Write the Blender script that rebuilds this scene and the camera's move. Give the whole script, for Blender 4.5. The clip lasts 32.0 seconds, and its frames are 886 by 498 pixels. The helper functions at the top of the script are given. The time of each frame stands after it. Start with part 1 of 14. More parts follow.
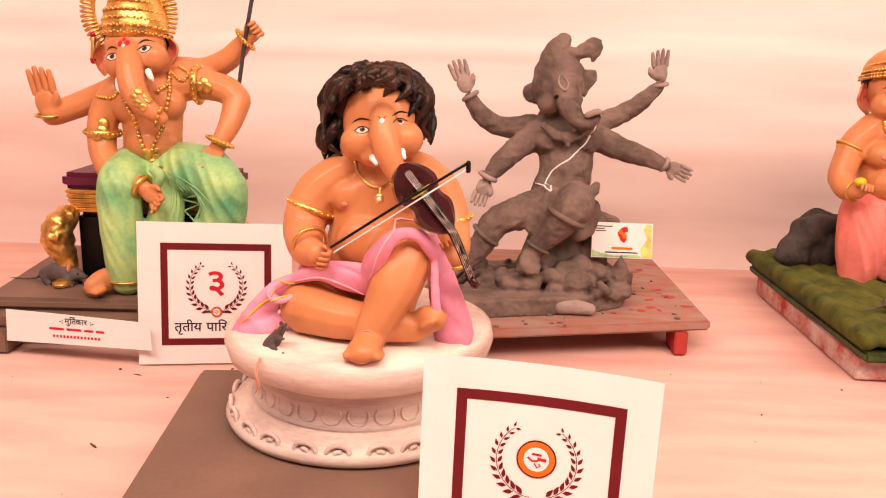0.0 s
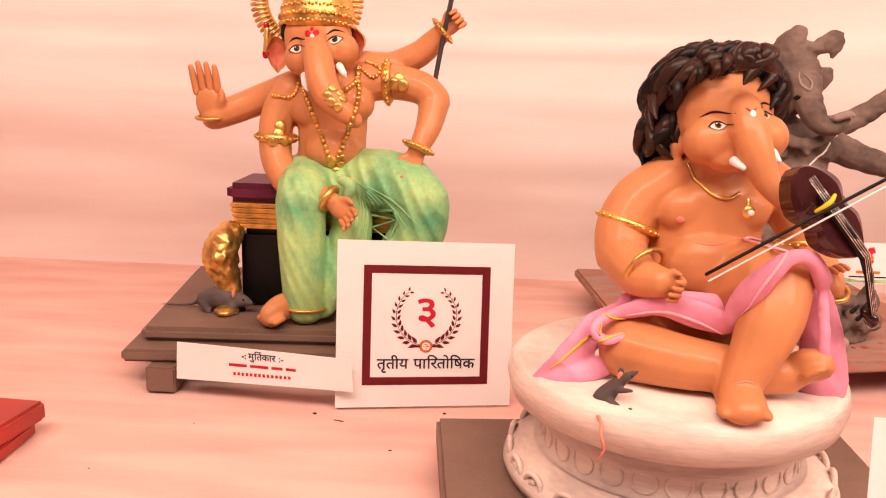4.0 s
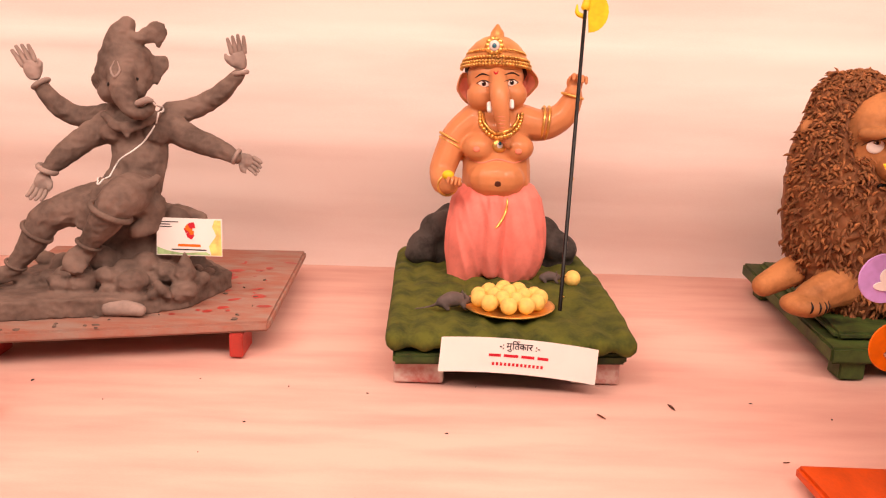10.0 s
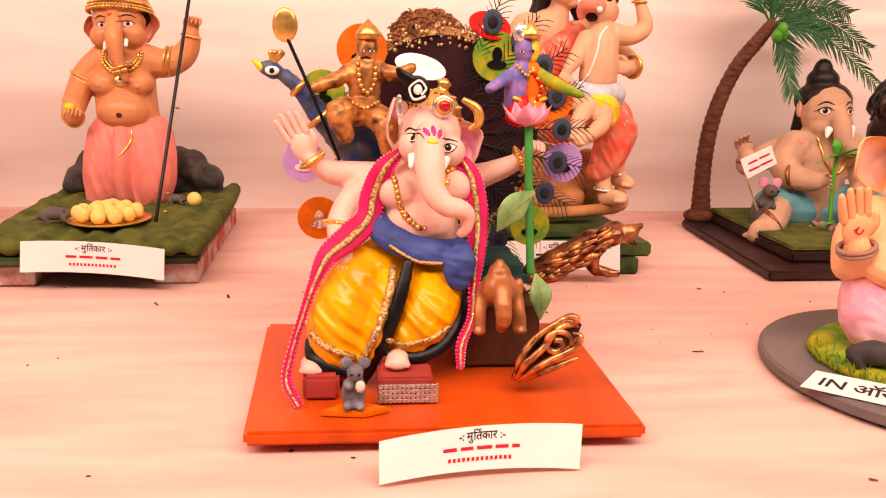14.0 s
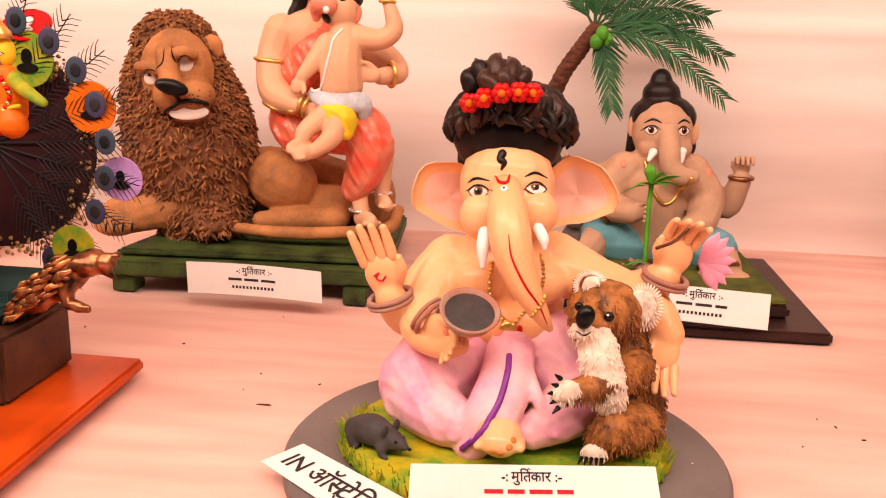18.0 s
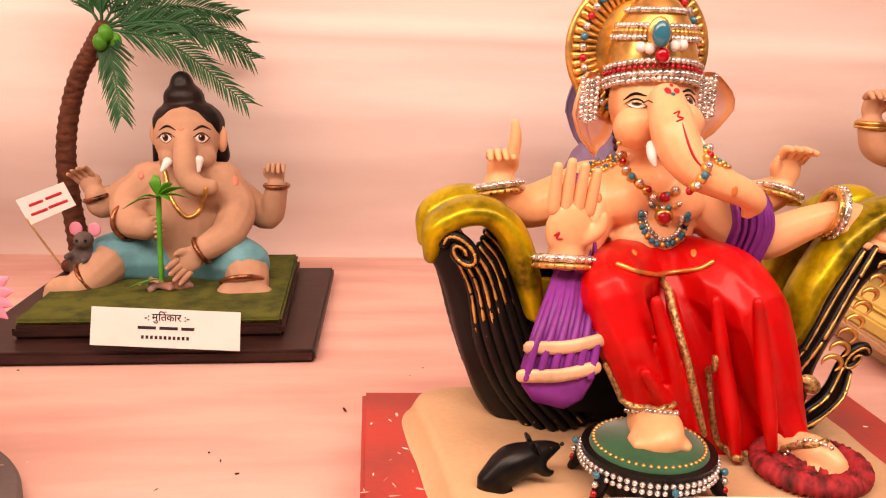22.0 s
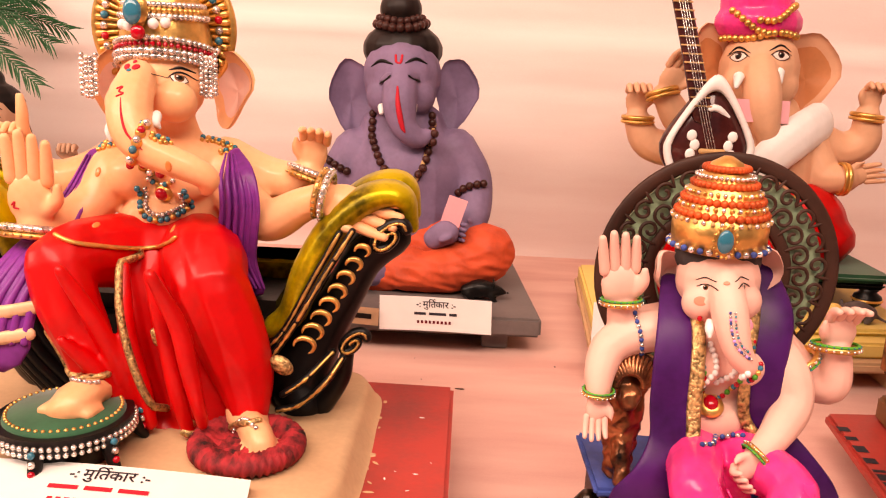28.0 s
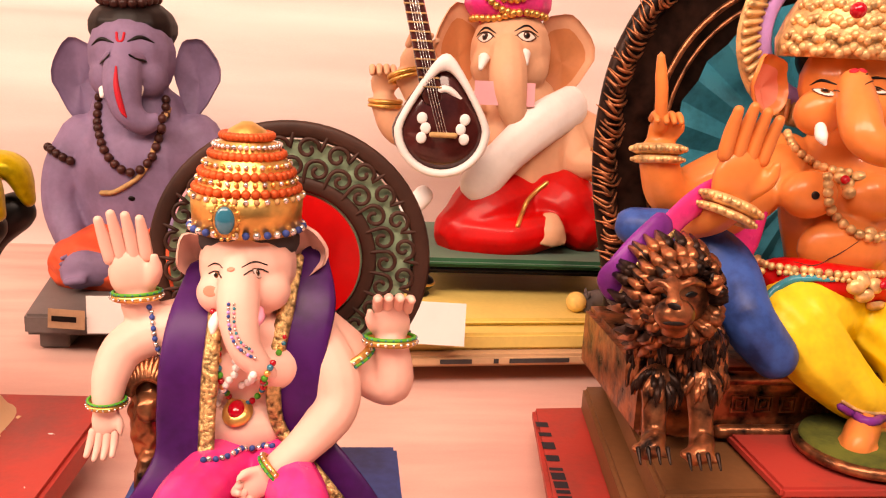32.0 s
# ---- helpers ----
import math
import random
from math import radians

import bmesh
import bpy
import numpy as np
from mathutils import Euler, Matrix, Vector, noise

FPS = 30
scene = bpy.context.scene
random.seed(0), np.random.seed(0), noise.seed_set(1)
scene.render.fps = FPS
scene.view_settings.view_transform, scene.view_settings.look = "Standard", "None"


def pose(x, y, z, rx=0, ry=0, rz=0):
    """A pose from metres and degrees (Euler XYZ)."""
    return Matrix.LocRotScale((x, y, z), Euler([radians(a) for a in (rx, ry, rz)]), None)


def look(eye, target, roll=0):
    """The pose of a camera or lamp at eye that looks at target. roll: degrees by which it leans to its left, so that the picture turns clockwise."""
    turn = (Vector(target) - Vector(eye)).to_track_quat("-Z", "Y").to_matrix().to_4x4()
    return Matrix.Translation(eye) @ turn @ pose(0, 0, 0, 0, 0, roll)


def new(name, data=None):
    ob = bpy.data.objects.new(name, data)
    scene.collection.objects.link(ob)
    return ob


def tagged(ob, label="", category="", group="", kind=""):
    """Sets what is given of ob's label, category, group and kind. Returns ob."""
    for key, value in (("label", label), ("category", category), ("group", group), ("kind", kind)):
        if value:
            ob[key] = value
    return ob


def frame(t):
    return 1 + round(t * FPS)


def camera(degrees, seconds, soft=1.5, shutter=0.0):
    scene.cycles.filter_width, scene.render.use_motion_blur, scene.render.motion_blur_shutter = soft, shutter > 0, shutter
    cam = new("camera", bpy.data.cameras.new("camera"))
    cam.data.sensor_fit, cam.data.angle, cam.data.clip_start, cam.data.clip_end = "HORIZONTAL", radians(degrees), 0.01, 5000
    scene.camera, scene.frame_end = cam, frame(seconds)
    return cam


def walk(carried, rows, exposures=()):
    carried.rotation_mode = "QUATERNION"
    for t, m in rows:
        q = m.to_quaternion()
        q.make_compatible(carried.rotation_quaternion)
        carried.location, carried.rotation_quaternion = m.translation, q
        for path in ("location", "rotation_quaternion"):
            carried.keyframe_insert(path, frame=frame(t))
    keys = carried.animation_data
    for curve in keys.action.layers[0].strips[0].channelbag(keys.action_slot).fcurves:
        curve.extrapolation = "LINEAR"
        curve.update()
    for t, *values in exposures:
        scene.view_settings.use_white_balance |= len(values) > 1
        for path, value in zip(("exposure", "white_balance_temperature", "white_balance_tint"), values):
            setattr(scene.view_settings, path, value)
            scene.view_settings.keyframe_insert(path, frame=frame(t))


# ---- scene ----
cam = camera(56.0, 32.0, 1.15)
PATH = [
    (0, (0.084, 0.021, 0.363), (0.007, 1.965, -0.105), 1.5),
    (0.5, (0.103, 0.0, 0.348), (-0.002, 1.942, -0.12), 1.4),
    (1, (0.103, -0.014, 0.331), (-0.032, 1.926, -0.137), 1.5),
    (1.5, (0.095, -0.012, 0.309), (-0.044, 1.926, -0.162), 1.5),
    (2, (0.066, 0.002, 0.282), (-0.071, 1.941, -0.191), 1.6),
    (2.5, (0.015, 0.033, 0.278), (-0.121, 1.972, -0.189), 1.8),
    (3, (-0.04, 0.074, 0.276), (-0.156, 2.016, -0.188), 1.8),
    (3.5, (-0.109, 0.12, 0.307), (-0.166, 2.063, -0.162), 1.9),
    (4, (-0.161, 0.148, 0.329), (-0.25, 2.101, -0.097), 1.6),
    (4.5, (-0.195, 0.148, 0.357), (-0.36, 2.099, -0.051), 2.0),
    (6.5, (-0.012, 0.043, 0.374), (-0.24, 1.975, -0.088), 1.4),
    (7, (0.073, 0.012, 0.359), (-0.137, 1.948, -0.099), 1.5),
    (7.5, (0.136, 0.01, 0.337), (-0.034, 1.95, -0.12), 1.6),
    (8, (0.218, 0.057, 0.32), (0.097, 2.0, -0.136), 1.6),
    (8.5, (0.287, 0.089, 0.31), (0.195, 2.035, -0.146), 1.6),
    (9, (0.381, 0.091, 0.318), (0.346, 2.038, -0.139), 1.7),
    (9.5, (0.493, 0.079, 0.341), (0.502, 2.026, -0.115), 1.9),
    (10, (0.569, 0.087, 0.358), (0.595, 2.033, -0.104), 1.9),
    (10.5, (0.713, 0.137, 0.347), (0.747, 2.085, -0.104), 1.5),
    (11, (0.79, 0.148, 0.344), (0.929, 2.092, -0.109), 2.1),
    (11.5, (0.88, 0.128, 0.341), (1.059, 2.06, -0.141), 1.5),
    (12, (0.957, 0.078, 0.333), (1.15, 2.01, -0.147), 1.6),
    (12.5, (1.006, 0.033, 0.323), (1.205, 1.963, -0.162), 1.4),
    (13, (1.007, -0.003, 0.297), (1.207, 1.928, -0.184), 1.3),
    (13.5, (0.995, -0.04, 0.272), (1.189, 1.891, -0.211), 1.5),
    (14, (0.981, -0.095, 0.311), (1.194, 1.834, -0.176), 1.5),
    (14.5, (1.021, -0.127, 0.355), (1.248, 1.802, -0.123), 1.5),
    (15, (1.112, -0.133, 0.386), (1.321, 1.8, -0.086), 1.6),
    (15.5, (1.198, -0.1, 0.384), (1.34, 1.837, -0.093), 1.6),
    (17.5, (1.512, 0.035, 0.356), (1.35, 1.97, -0.122), 1.7),
    (18, (1.568, 0.02, 0.323), (1.376, 1.951, -0.159), 1.9),
    (18.5, (1.599, 0.017, 0.306), (1.405, 1.946, -0.182), 1.8),
    (19, (1.609, 0.016, 0.297), (1.42, 1.946, -0.193), 1.9),
    (19.5, (1.629, 0.014, 0.301), (1.449, 1.945, -0.187), 2.0),
    (20, (1.66, 0.018, 0.33), (1.522, 1.954, -0.153), 2.0),
    (20.5, (1.711, 0.054, 0.346), (1.638, 1.997, -0.126), 2.1),
    (21, (1.813, 0.093, 0.344), (1.847, 2.037, -0.127), 2.1),
    (21.5, (1.886, 0.108, 0.323), (2.067, 2.052, -0.112), 2.6),
    (22, (1.957, 0.099, 0.332), (2.189, 2.032, -0.127), 2.0),
    (22.5, (2.02, 0.083, 0.332), (2.276, 2.012, -0.132), 1.9),
    (23, (2.061, 0.065, 0.33), (2.325, 1.992, -0.135), 1.9),
    (23.5, (2.087, 0.059, 0.322), (2.349, 1.986, -0.145), 1.9),
    (24, (2.108, 0.084, 0.316), (2.371, 2.011, -0.15), 1.9),
    (24.5, (2.135, 0.084, 0.321), (2.402, 2.011, -0.146), 2.0),
    (25, (2.175, 0.064, 0.324), (2.433, 1.992, -0.141), 2.1),
    (25.5, (2.22, 0.054, 0.326), (2.431, 1.988, -0.136), 2.2),
    (26, (2.254, 0.069, 0.321), (2.42, 2.007, -0.144), 2.2),
    (26.5, (2.284, 0.085, 0.328), (2.433, 2.024, -0.14), 2.5),
    (28.5, (2.413, 0.061, 0.335), (2.373, 2.004, -0.135), 2.9),
    (29, (2.436, 0.057, 0.335), (2.376, 2.0, -0.137), 3.0),
    (29.5, (2.45, 0.068, 0.303), (2.389, 2.01, -0.174), 2.9),
    (30, (2.477, 0.078, 0.272), (2.525, 2.018, -0.209), 2.9),
    (30.5, (2.493, 0.084, 0.254), (2.713, 2.012, -0.227), 2.8),
    (31, (2.499, 0.099, 0.244), (2.773, 2.022, -0.234), 2.7),
    (31.5, (2.531, 0.117, 0.274), (2.808, 2.041, -0.193), 2.9),
    (32, (2.574, 0.12, 0.322), (2.805, 2.053, -0.137), 3.2),
]
walk(cam, [(t, look(eye, target, roll)) for t, eye, target, roll in PATH],
     [(0.0, -0.20, 8850, 37), (9.0, -0.24, 8850, 37), (13.0, -0.21, 9100, 36), (19.0, -0.22, 9200, 36), (25.0, -0.16, 9300, 36), (29.0, 0.06, 9300, 35), (31.0, 0.20, 9300, 34), (32.0, 0.12, 9400, 34)])

# ---- light: weak sky, and an added area lamp standing in for daylight from high in front ----
world = bpy.data.worlds.new("world")
scene.world = world
world.use_nodes = True
wn = world.node_tree.nodes
sky = wn.new("ShaderNodeTexSky")
sky.sky_type, sky.sun_disc = "NISHITA", False
sky.sun_elevation, sky.sun_rotation = radians(55), radians(160)
wn["Background"].inputs[1].default_value = 0.022
world.node_tree.links.new(sky.outputs[0], wn["Background"].inputs[0])

def added_area_light(name, eye, target, sx, sy, watts, rgb):
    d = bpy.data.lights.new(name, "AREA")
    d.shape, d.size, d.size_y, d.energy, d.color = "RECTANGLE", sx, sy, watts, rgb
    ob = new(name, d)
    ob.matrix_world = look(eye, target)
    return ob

# added lamp, unseen: replaces sky light through an assumed front opening
added_area_light("daylight_stand_in", (1.0, -0.35, 1.55), (1.1, 0.85, 0.05), 4.6, 0.6, 101, (1.0, 0.95, 0.90))

# ---- materials ----
def paint(name, rgb, rough=0.55, metal=0.0, var=0.12, scale=30.0, bump=0.15, grain=220.0, spot=None, coat=0.0, stretch=(1, 1, 1), sheen=0.0, sub=0.0):
    m = bpy.data.materials.new(name)
    m.use_nodes = True
    n, l = m.node_tree.nodes, m.node_tree.links
    b = n["Principled BSDF"]
    tc = n.new("ShaderNodeTexCoord")
    mp = n.new("ShaderNodeMapping")
    mp.inputs["Scale"].default_value = stretch
    l.new(tc.outputs["Object"], mp.inputs[0])
    big, fine = n.new("ShaderNodeTexNoise"), n.new("ShaderNodeTexNoise")
    big.inputs["Scale"].default_value, fine.inputs["Scale"].default_value = scale, grain
    big.inputs["Detail"].default_value, fine.inputs["Detail"].default_value = 4, 3
    l.new(mp.outputs[0], big.inputs[0]), l.new(mp.outputs[0], fine.inputs[0])
    info = n.new("ShaderNodeObjectInfo")
    mix = n.new("ShaderNodeMix")
    mix.data_type = "RGBA"
    lo = spot or tuple(c * (1 - 2 * var) for c in rgb)
    hi = tuple(min(1, c * (1 + var)) for c in rgb)
    mix.inputs[6].default_value, mix.inputs[7].default_value = (*lo, 1), (*hi, 1)
    ramp = n.new("ShaderNodeValToRGB")
    ramp.color_ramp.elements[0].position, ramp.color_ramp.elements[1].position = 0.3, 0.62
    add = n.new("ShaderNodeMath")
    add.operation = "MULTIPLY_ADD"
    add.inputs[1].default_value = 0.25
    l.new(fine.outputs[0], add.inputs[0]), l.new(big.outputs[0], add.inputs[2])
    sub_ = n.new("ShaderNodeMath")
    sub_.operation = "SUBTRACT"
    sub_.inputs[1].default_value = 0.125
    l.new(add.outputs[0], sub_.inputs[0])
    l.new(sub_.outputs[0], ramp.inputs[0])
    l.new(ramp.outputs[0], mix.inputs[0])
    l.new(mix.outputs[2], b.inputs["Base Color"])
    bp = n.new("ShaderNodeBump")
    bp.inputs["Strength"].default_value, bp.inputs["Distance"].default_value = bump, 0.002
    l.new(sub_.outputs[0], bp.inputs["Height"])
    l.new(bp.outputs[0], b.inputs["Normal"])
    rg = n.new("ShaderNodeMapRange")
    rg.inputs["To Min"].default_value, rg.inputs["To Max"].default_value = max(0.03, rough - 0.08), min(1, rough + 0.1)
    l.new(big.outputs[0], rg.inputs[0])
    l.new(rg.outputs[0], b.inputs["Roughness"])
    b.inputs["Metallic"].default_value = metal
    b.inputs["Specular IOR Level"].default_value = 0.24
    b.inputs["Coat Weight"].default_value = coat
    b.inputs["Sheen Weight"].default_value = sheen
    if sub:
        b.inputs["Subsurface Weight"].default_value = sub
        b.inputs["Subsurface Radius"].default_value = (0.006, 0.003, 0.002)
    return m

SKIN = paint("peach_skin_paint", (0.60, 0.23, 0.098), 0.42, var=0.05, bump=0.04, coat=0.15)
SKIN2 = paint("light_peach_skin_paint", (0.72, 0.39, 0.24), 0.45, var=0.04, bump=0.04)
CREAM = paint("cream_skin_paint", (0.86, 0.46, 0.25), 0.38, var=0.05, scale=11, spot=(0.82, 0.37, 0.17), bump=0.03, coat=0.2)
PINKSKIN = paint("pale_pink_skin_paint", (0.80, 0.48, 0.40), 0.45, var=0.05, bump=0.05)
TANSKIN = paint("matt_tan_skin_paint", (0.50, 0.29, 0.19), 0.75, var=0.06, bump=0.08)
ORSKIN = paint("orange_skin_paint", (0.72, 0.22, 0.06), 0.35, var=0.07, bump=0.04, coat=0.3)
BLUSH = paint("blush_paint", (0.80, 0.25, 0.17), 0.45, var=0.05, bump=0.04)
CLAY = paint("dry_grey_brown_clay", (0.165, 0.115, 0.095), 0.85, var=0.22, scale=25, bump=0.6, grain=160)
CLAYDRY = paint("pale_dry_clay", (0.33, 0.25, 0.22), 0.9, var=0.15, scale=30, bump=0.5, grain=160)
PURPLE = paint("violet_grey_skin_paint", (0.20, 0.14, 0.24), 0.6, var=0.10, bump=0.06)
GOLD = paint("gold_paint", (0.76, 0.44, 0.14), 0.33, metal=0.85, var=0.18, scale=60, bump=0.35)
COPPER = paint("aged_copper_paint", (0.33, 0.12, 0.055), 0.30, metal=0.75, var=0.3, scale=75, bump=0.5, spot=(0.02, 0.012, 0.01))
BLACK = paint("black_paint", (0.004, 0.0035, 0.0035), 0.35, var=0.3, bump=0.2)
AMBER = paint("amber_brown_eye_paint", (0.16, 0.055, 0.015), 0.3, var=0.2, bump=0)
EYEWHITE = paint("eye_white_paint", (0.74, 0.66, 0.60), 0.35, var=0.03, bump=0)
IRIS = paint("brown_eye_paint", (0.085, 0.022, 0.012), 0.3, var=0.2, bump=0)
BRONZE = paint("bright_bronze_paint", (0.62, 0.28, 0.11), 0.30, metal=0.75, var=0.3, scale=90, bump=0.7, spot=(0.06, 0.02, 0.01))
HAIR = paint("dark_brown_hair_paint", (0.010, 0.0045, 0.0035), 0.42, var=0.4, bump=0.3)
DKGREY = paint("dark_grey_paint", (0.05, 0.044, 0.045), 0.6, var=0.2, bump=0.3)
WHITE = paint("white_paint", (0.82, 0.80, 0.78), 0.35, var=0.04, bump=0.05)
RED = paint("red_cloth_paint", (0.58, 0.006, 0.006), 0.45, var=0.10, bump=0.08, coat=0.15)
CORAL = paint("coral_pink_cloth_paint", (0.82, 0.22, 0.18), 0.5, var=0.08, bump=0.1)
GREEN = paint("light_green_cloth_paint", (0.36, 0.56, 0.22), 0.38, var=0.10, scale=14, bump=0.06, spot=(0.07, 0.38, 0.19))
PINK = paint("pink_cloth_paint", (0.80, 0.30, 0.42), 0.45, var=0.08, bump=0.06)
PALEPINK = paint("pale_pink_cloth_paint", (0.86, 0.48, 0.52), 0.4, var=0.06, bump=0.06, spot=(0.78, 0.30, 0.44))
MAGENTA = paint("magenta_satin", (0.84, 0.045, 0.24), 0.25, var=0.15, bump=0.1, coat=0.3)
VIOLET = paint("violet_satin", (0.050, 0.006, 0.085), 0.38, var=0.25, bump=0.1)
VIOLET2 = paint("purple_cloth_paint", (0.20, 0.03, 0.24), 0.35, var=0.2, bump=0.1)
LILAC = paint("lilac_paint", (0.55, 0.32, 0.72), 0.45, var=0.1)
YELLOW = paint("yellow_satin", (0.82, 0.33, 0.012), 0.28, var=0.15, scale=18, bump=0.1, coat=0.2)
YELLOW2 = paint("yellow_paint", (0.80, 0.55, 0.04), 0.4, var=0.12, bump=0.1)
BLUE = paint("blue_cloth", (0.035, 0.07, 0.27), 0.5, var=0.2, bump=0.2)
SKYBLUE = paint("sky_blue_cloth_paint", (0.10, 0.34, 0.40), 0.55, var=0.12, bump=0.1)
TEAL = paint("teal_paint", (0.01, 0.22, 0.29), 0.3, var=0.2, bump=0.15, coat=0.3)
MOSS = paint("moss_green_flocked_cloth", (0.075, 0.085, 0.015), 0.95, var=0.35, scale=40, bump=0.7, grain=300, spot=(0.035, 0.05, 0.012))
GRASS = paint("grass_green_paint", (0.06, 0.20, 0.02), 0.7, var=0.3, scale=50, bump=0.4, spot=(0.45, 0.35, 0.02))
LEAF = paint("bright_green_leaf_plastic", (0.05, 0.32, 0.03), 0.4, var=0.15)
PALMLEAF = paint("dark_green_frond_plastic", (0.012, 0.10, 0.035), 0.45, var=0.2)
STONE = paint("dark_grey_rock_paint", (0.055, 0.047, 0.043), 0.8, var=0.4, scale=30, bump=0.8)
MARBLE = paint("cream_marbled_paint", (0.80, 0.66, 0.58), 0.4, var=0.04, scale=16, bump=0.12, spot=(0.46, 0.34, 0.31), stretch=(0.5, 0.5, 3.5))
BROWNWOOD = paint("dull_brown_painted_wood", (0.20, 0.12, 0.09), 0.6, var=0.1, scale=9, bump=0.1)
REDWOOD = paint("worn_red_brown_wood", (0.30, 0.125, 0.09), 0.7, var=0.25, scale=20, bump=0.4, spot=(0.34, 0.24, 0.20), stretch=(1, 3, 1))
REDBOARD = paint("chipped_red_painted_wood", (0.42, 0.045, 0.035), 0.45, var=0.15, scale=16, bump=0.25, spot=(0.30, 0.05, 0.04))
REDCHIP = paint("flaking_red_and_white_wood", (0.35, 0.04, 0.03), 0.6, var=0.2, scale=26, bump=0.4, spot=(0.62, 0.55, 0.5))
ORANGEBOARD = paint("orange_red_painted_wood", (0.62, 0.075, 0.012), 0.35, var=0.12, scale=10, bump=0.1, stretch=(3, 1, 1))
DARKWOOD = paint("dark_brown_wood", (0.034, 0.013, 0.011), 0.4, var=0.3, scale=14, bump=0.2, stretch=(1, 4, 4))
GREYBOARD = paint("grey_painted_board", (0.15, 0.125, 0.12), 0.55, var=0.1, scale=12, bump=0.1)
GREENBOARD = paint("patchy_green_painted_wood", (0.04, 0.07, 0.018), 0.5, var=0.4, scale=25, bump=0.4, spot=(0.015, 0.02, 0.01))
YELLOWBOARD = paint("pale_yellow_painted_wood", (0.78, 0.58, 0.18), 0.5, var=0.06, scale=10, bump=0.08)
TAN = paint("tan_painted_plinth", (0.60, 0.38, 0.22), 0.6, var=0.08, scale=10, bump=0.12)
BROWN = paint("brown_painted_plinth", (0.20, 0.085, 0.035), 0.5, var=0.12, scale=10, bump=0.1)
LIONFUR = paint("lion_fawn_paint", (0.42, 0.17, 0.065), 0.65, var=0.2, scale=20, bump=0.3)
MANE = paint("lion_mane_brown_paint", (0.11, 0.040, 0.018), 0.7, var=0.45, scale=40, bump=0.6, grain=140, spot=(0.26, 0.10, 0.04))
PAPER = paint("white_paper", (0.77, 0.75, 0.73), 0.7, var=0.015, bump=0.03)
MAROON = paint("maroon_print", (0.14, 0.008, 0.012), 0.6, var=0.05, bump=0)
INK = paint("black_print", (0.025, 0.022, 0.03), 0.6, var=0.05, bump=0)
REDINK = paint("red_print", (0.55, 0.02, 0.035), 0.6, var=0.05, bump=0)
ORANGEINK = paint("orange_print", (0.75, 0.16, 0.02), 0.6, var=0.05, bump=0)
LADDU = paint("yellow_orange_sweet", (0.86, 0.56, 0.17), 0.5, var=0.12, scale=50, bump=0.3)
SILVER = paint("silver_sequins", (0.75, 0.70, 0.66), 0.25, metal=0.8, var=0.25, scale=200, bump=0.5)
GEMR = paint("red_glass_gem", (0.45, 0.005, 0.015), 0.08, var=0.1, bump=0, coat=0.8)
GEMB = paint("blue_glass_gem", (0.01, 0.16, 0.24), 0.08, var=0.1, bump=0, coat=0.8)
BEAD = paint("dark_wooden_beads", (0.05, 0.015, 0.012), 0.35, var=0.2)
FLESHTONGUE = paint("mouth_red_paint", (0.55, 0.05, 0.04), 0.4)
MOUSE = paint("grey_mouse_paint", (0.11, 0.085, 0.08), 0.6, var=0.15, bump=0.2)
KOALA = paint("koala_brown_fur_paint", (0.30, 0.11, 0.032), 0.5, var=0.3, scale=110, bump=0.8, stretch=(1, 1, 0.22), spot=(0.09, 0.03, 0.012))
FURWHITE = paint("koala_white_fur_paint", (0.75, 0.62, 0.52), 0.6, var=0.15, scale=60, bump=0.4)
TWIG = paint("brown_stem_paint", (0.11, 0.036, 0.02), 0.7, var=0.25, scale=60, bump=0.7, stretch=(1, 1, 3))
GLITTER = paint("gold_glitter", (0.55, 0.36, 0.16), 0.4, metal=0.7, var=0.4, scale=400, bump=0.8)
GREENSILK = paint("green_velvet_pad", (0.012, 0.10, 0.045), 0.7, var=0.15, bump=0.15, sheen=0.3)
BROWNPAPER = paint("brown_packing_tape", (0.42, 0.25, 0.15), 0.35, var=0.1)
ORANGE = paint("orange_paint", (0.72, 0.14, 0.012), 0.45, var=0.12)
SAFFRON = paint("red_orange_cloth_paint", (0.62, 0.085, 0.035), 0.55, var=0.12, bump=0.15)
STRAW = paint("straw_tan_paint", (0.50, 0.30, 0.13), 0.6, var=0.2)

def cloth_material(name, rgb, spot, stretch, scale, bump):
    return paint(name, rgb, 0.75, var=0.05, scale=scale, bump=bump, grain=420, spot=spot, stretch=stretch)

TABLECLOTH = cloth_material("pinkish_table_cloth", (0.75, 0.475, 0.41), (0.69, 0.38, 0.33), (1, 5, 1), 5, 0.3)
WALLCLOTH = cloth_material("white_tent_cloth", (0.80, 0.70, 0.66), (0.76, 0.62, 0.58), (0.7, 1, 5), 3, 0.2)

# ---- mesh helpers ----
def link(name, verts, faces, mat, parent=None, label="", smooth=False, at=None):
    me = bpy.data.meshes.new(name)
    me.from_pydata([tuple(v) for v in verts], [], faces)
    for m in (mat if isinstance(mat, (list, tuple)) else [mat]):
        me.materials.append(m)
    if smooth:
        me.polygons.foreach_set("use_smooth", [True] * len(me.polygons))
    me.update()
    ob = new(name, me)
    if parent is not None:
        ob.parent = parent
    if at is not None:
        ob.matrix_basis = at
    if label:
        tagged(ob, label)
    return ob

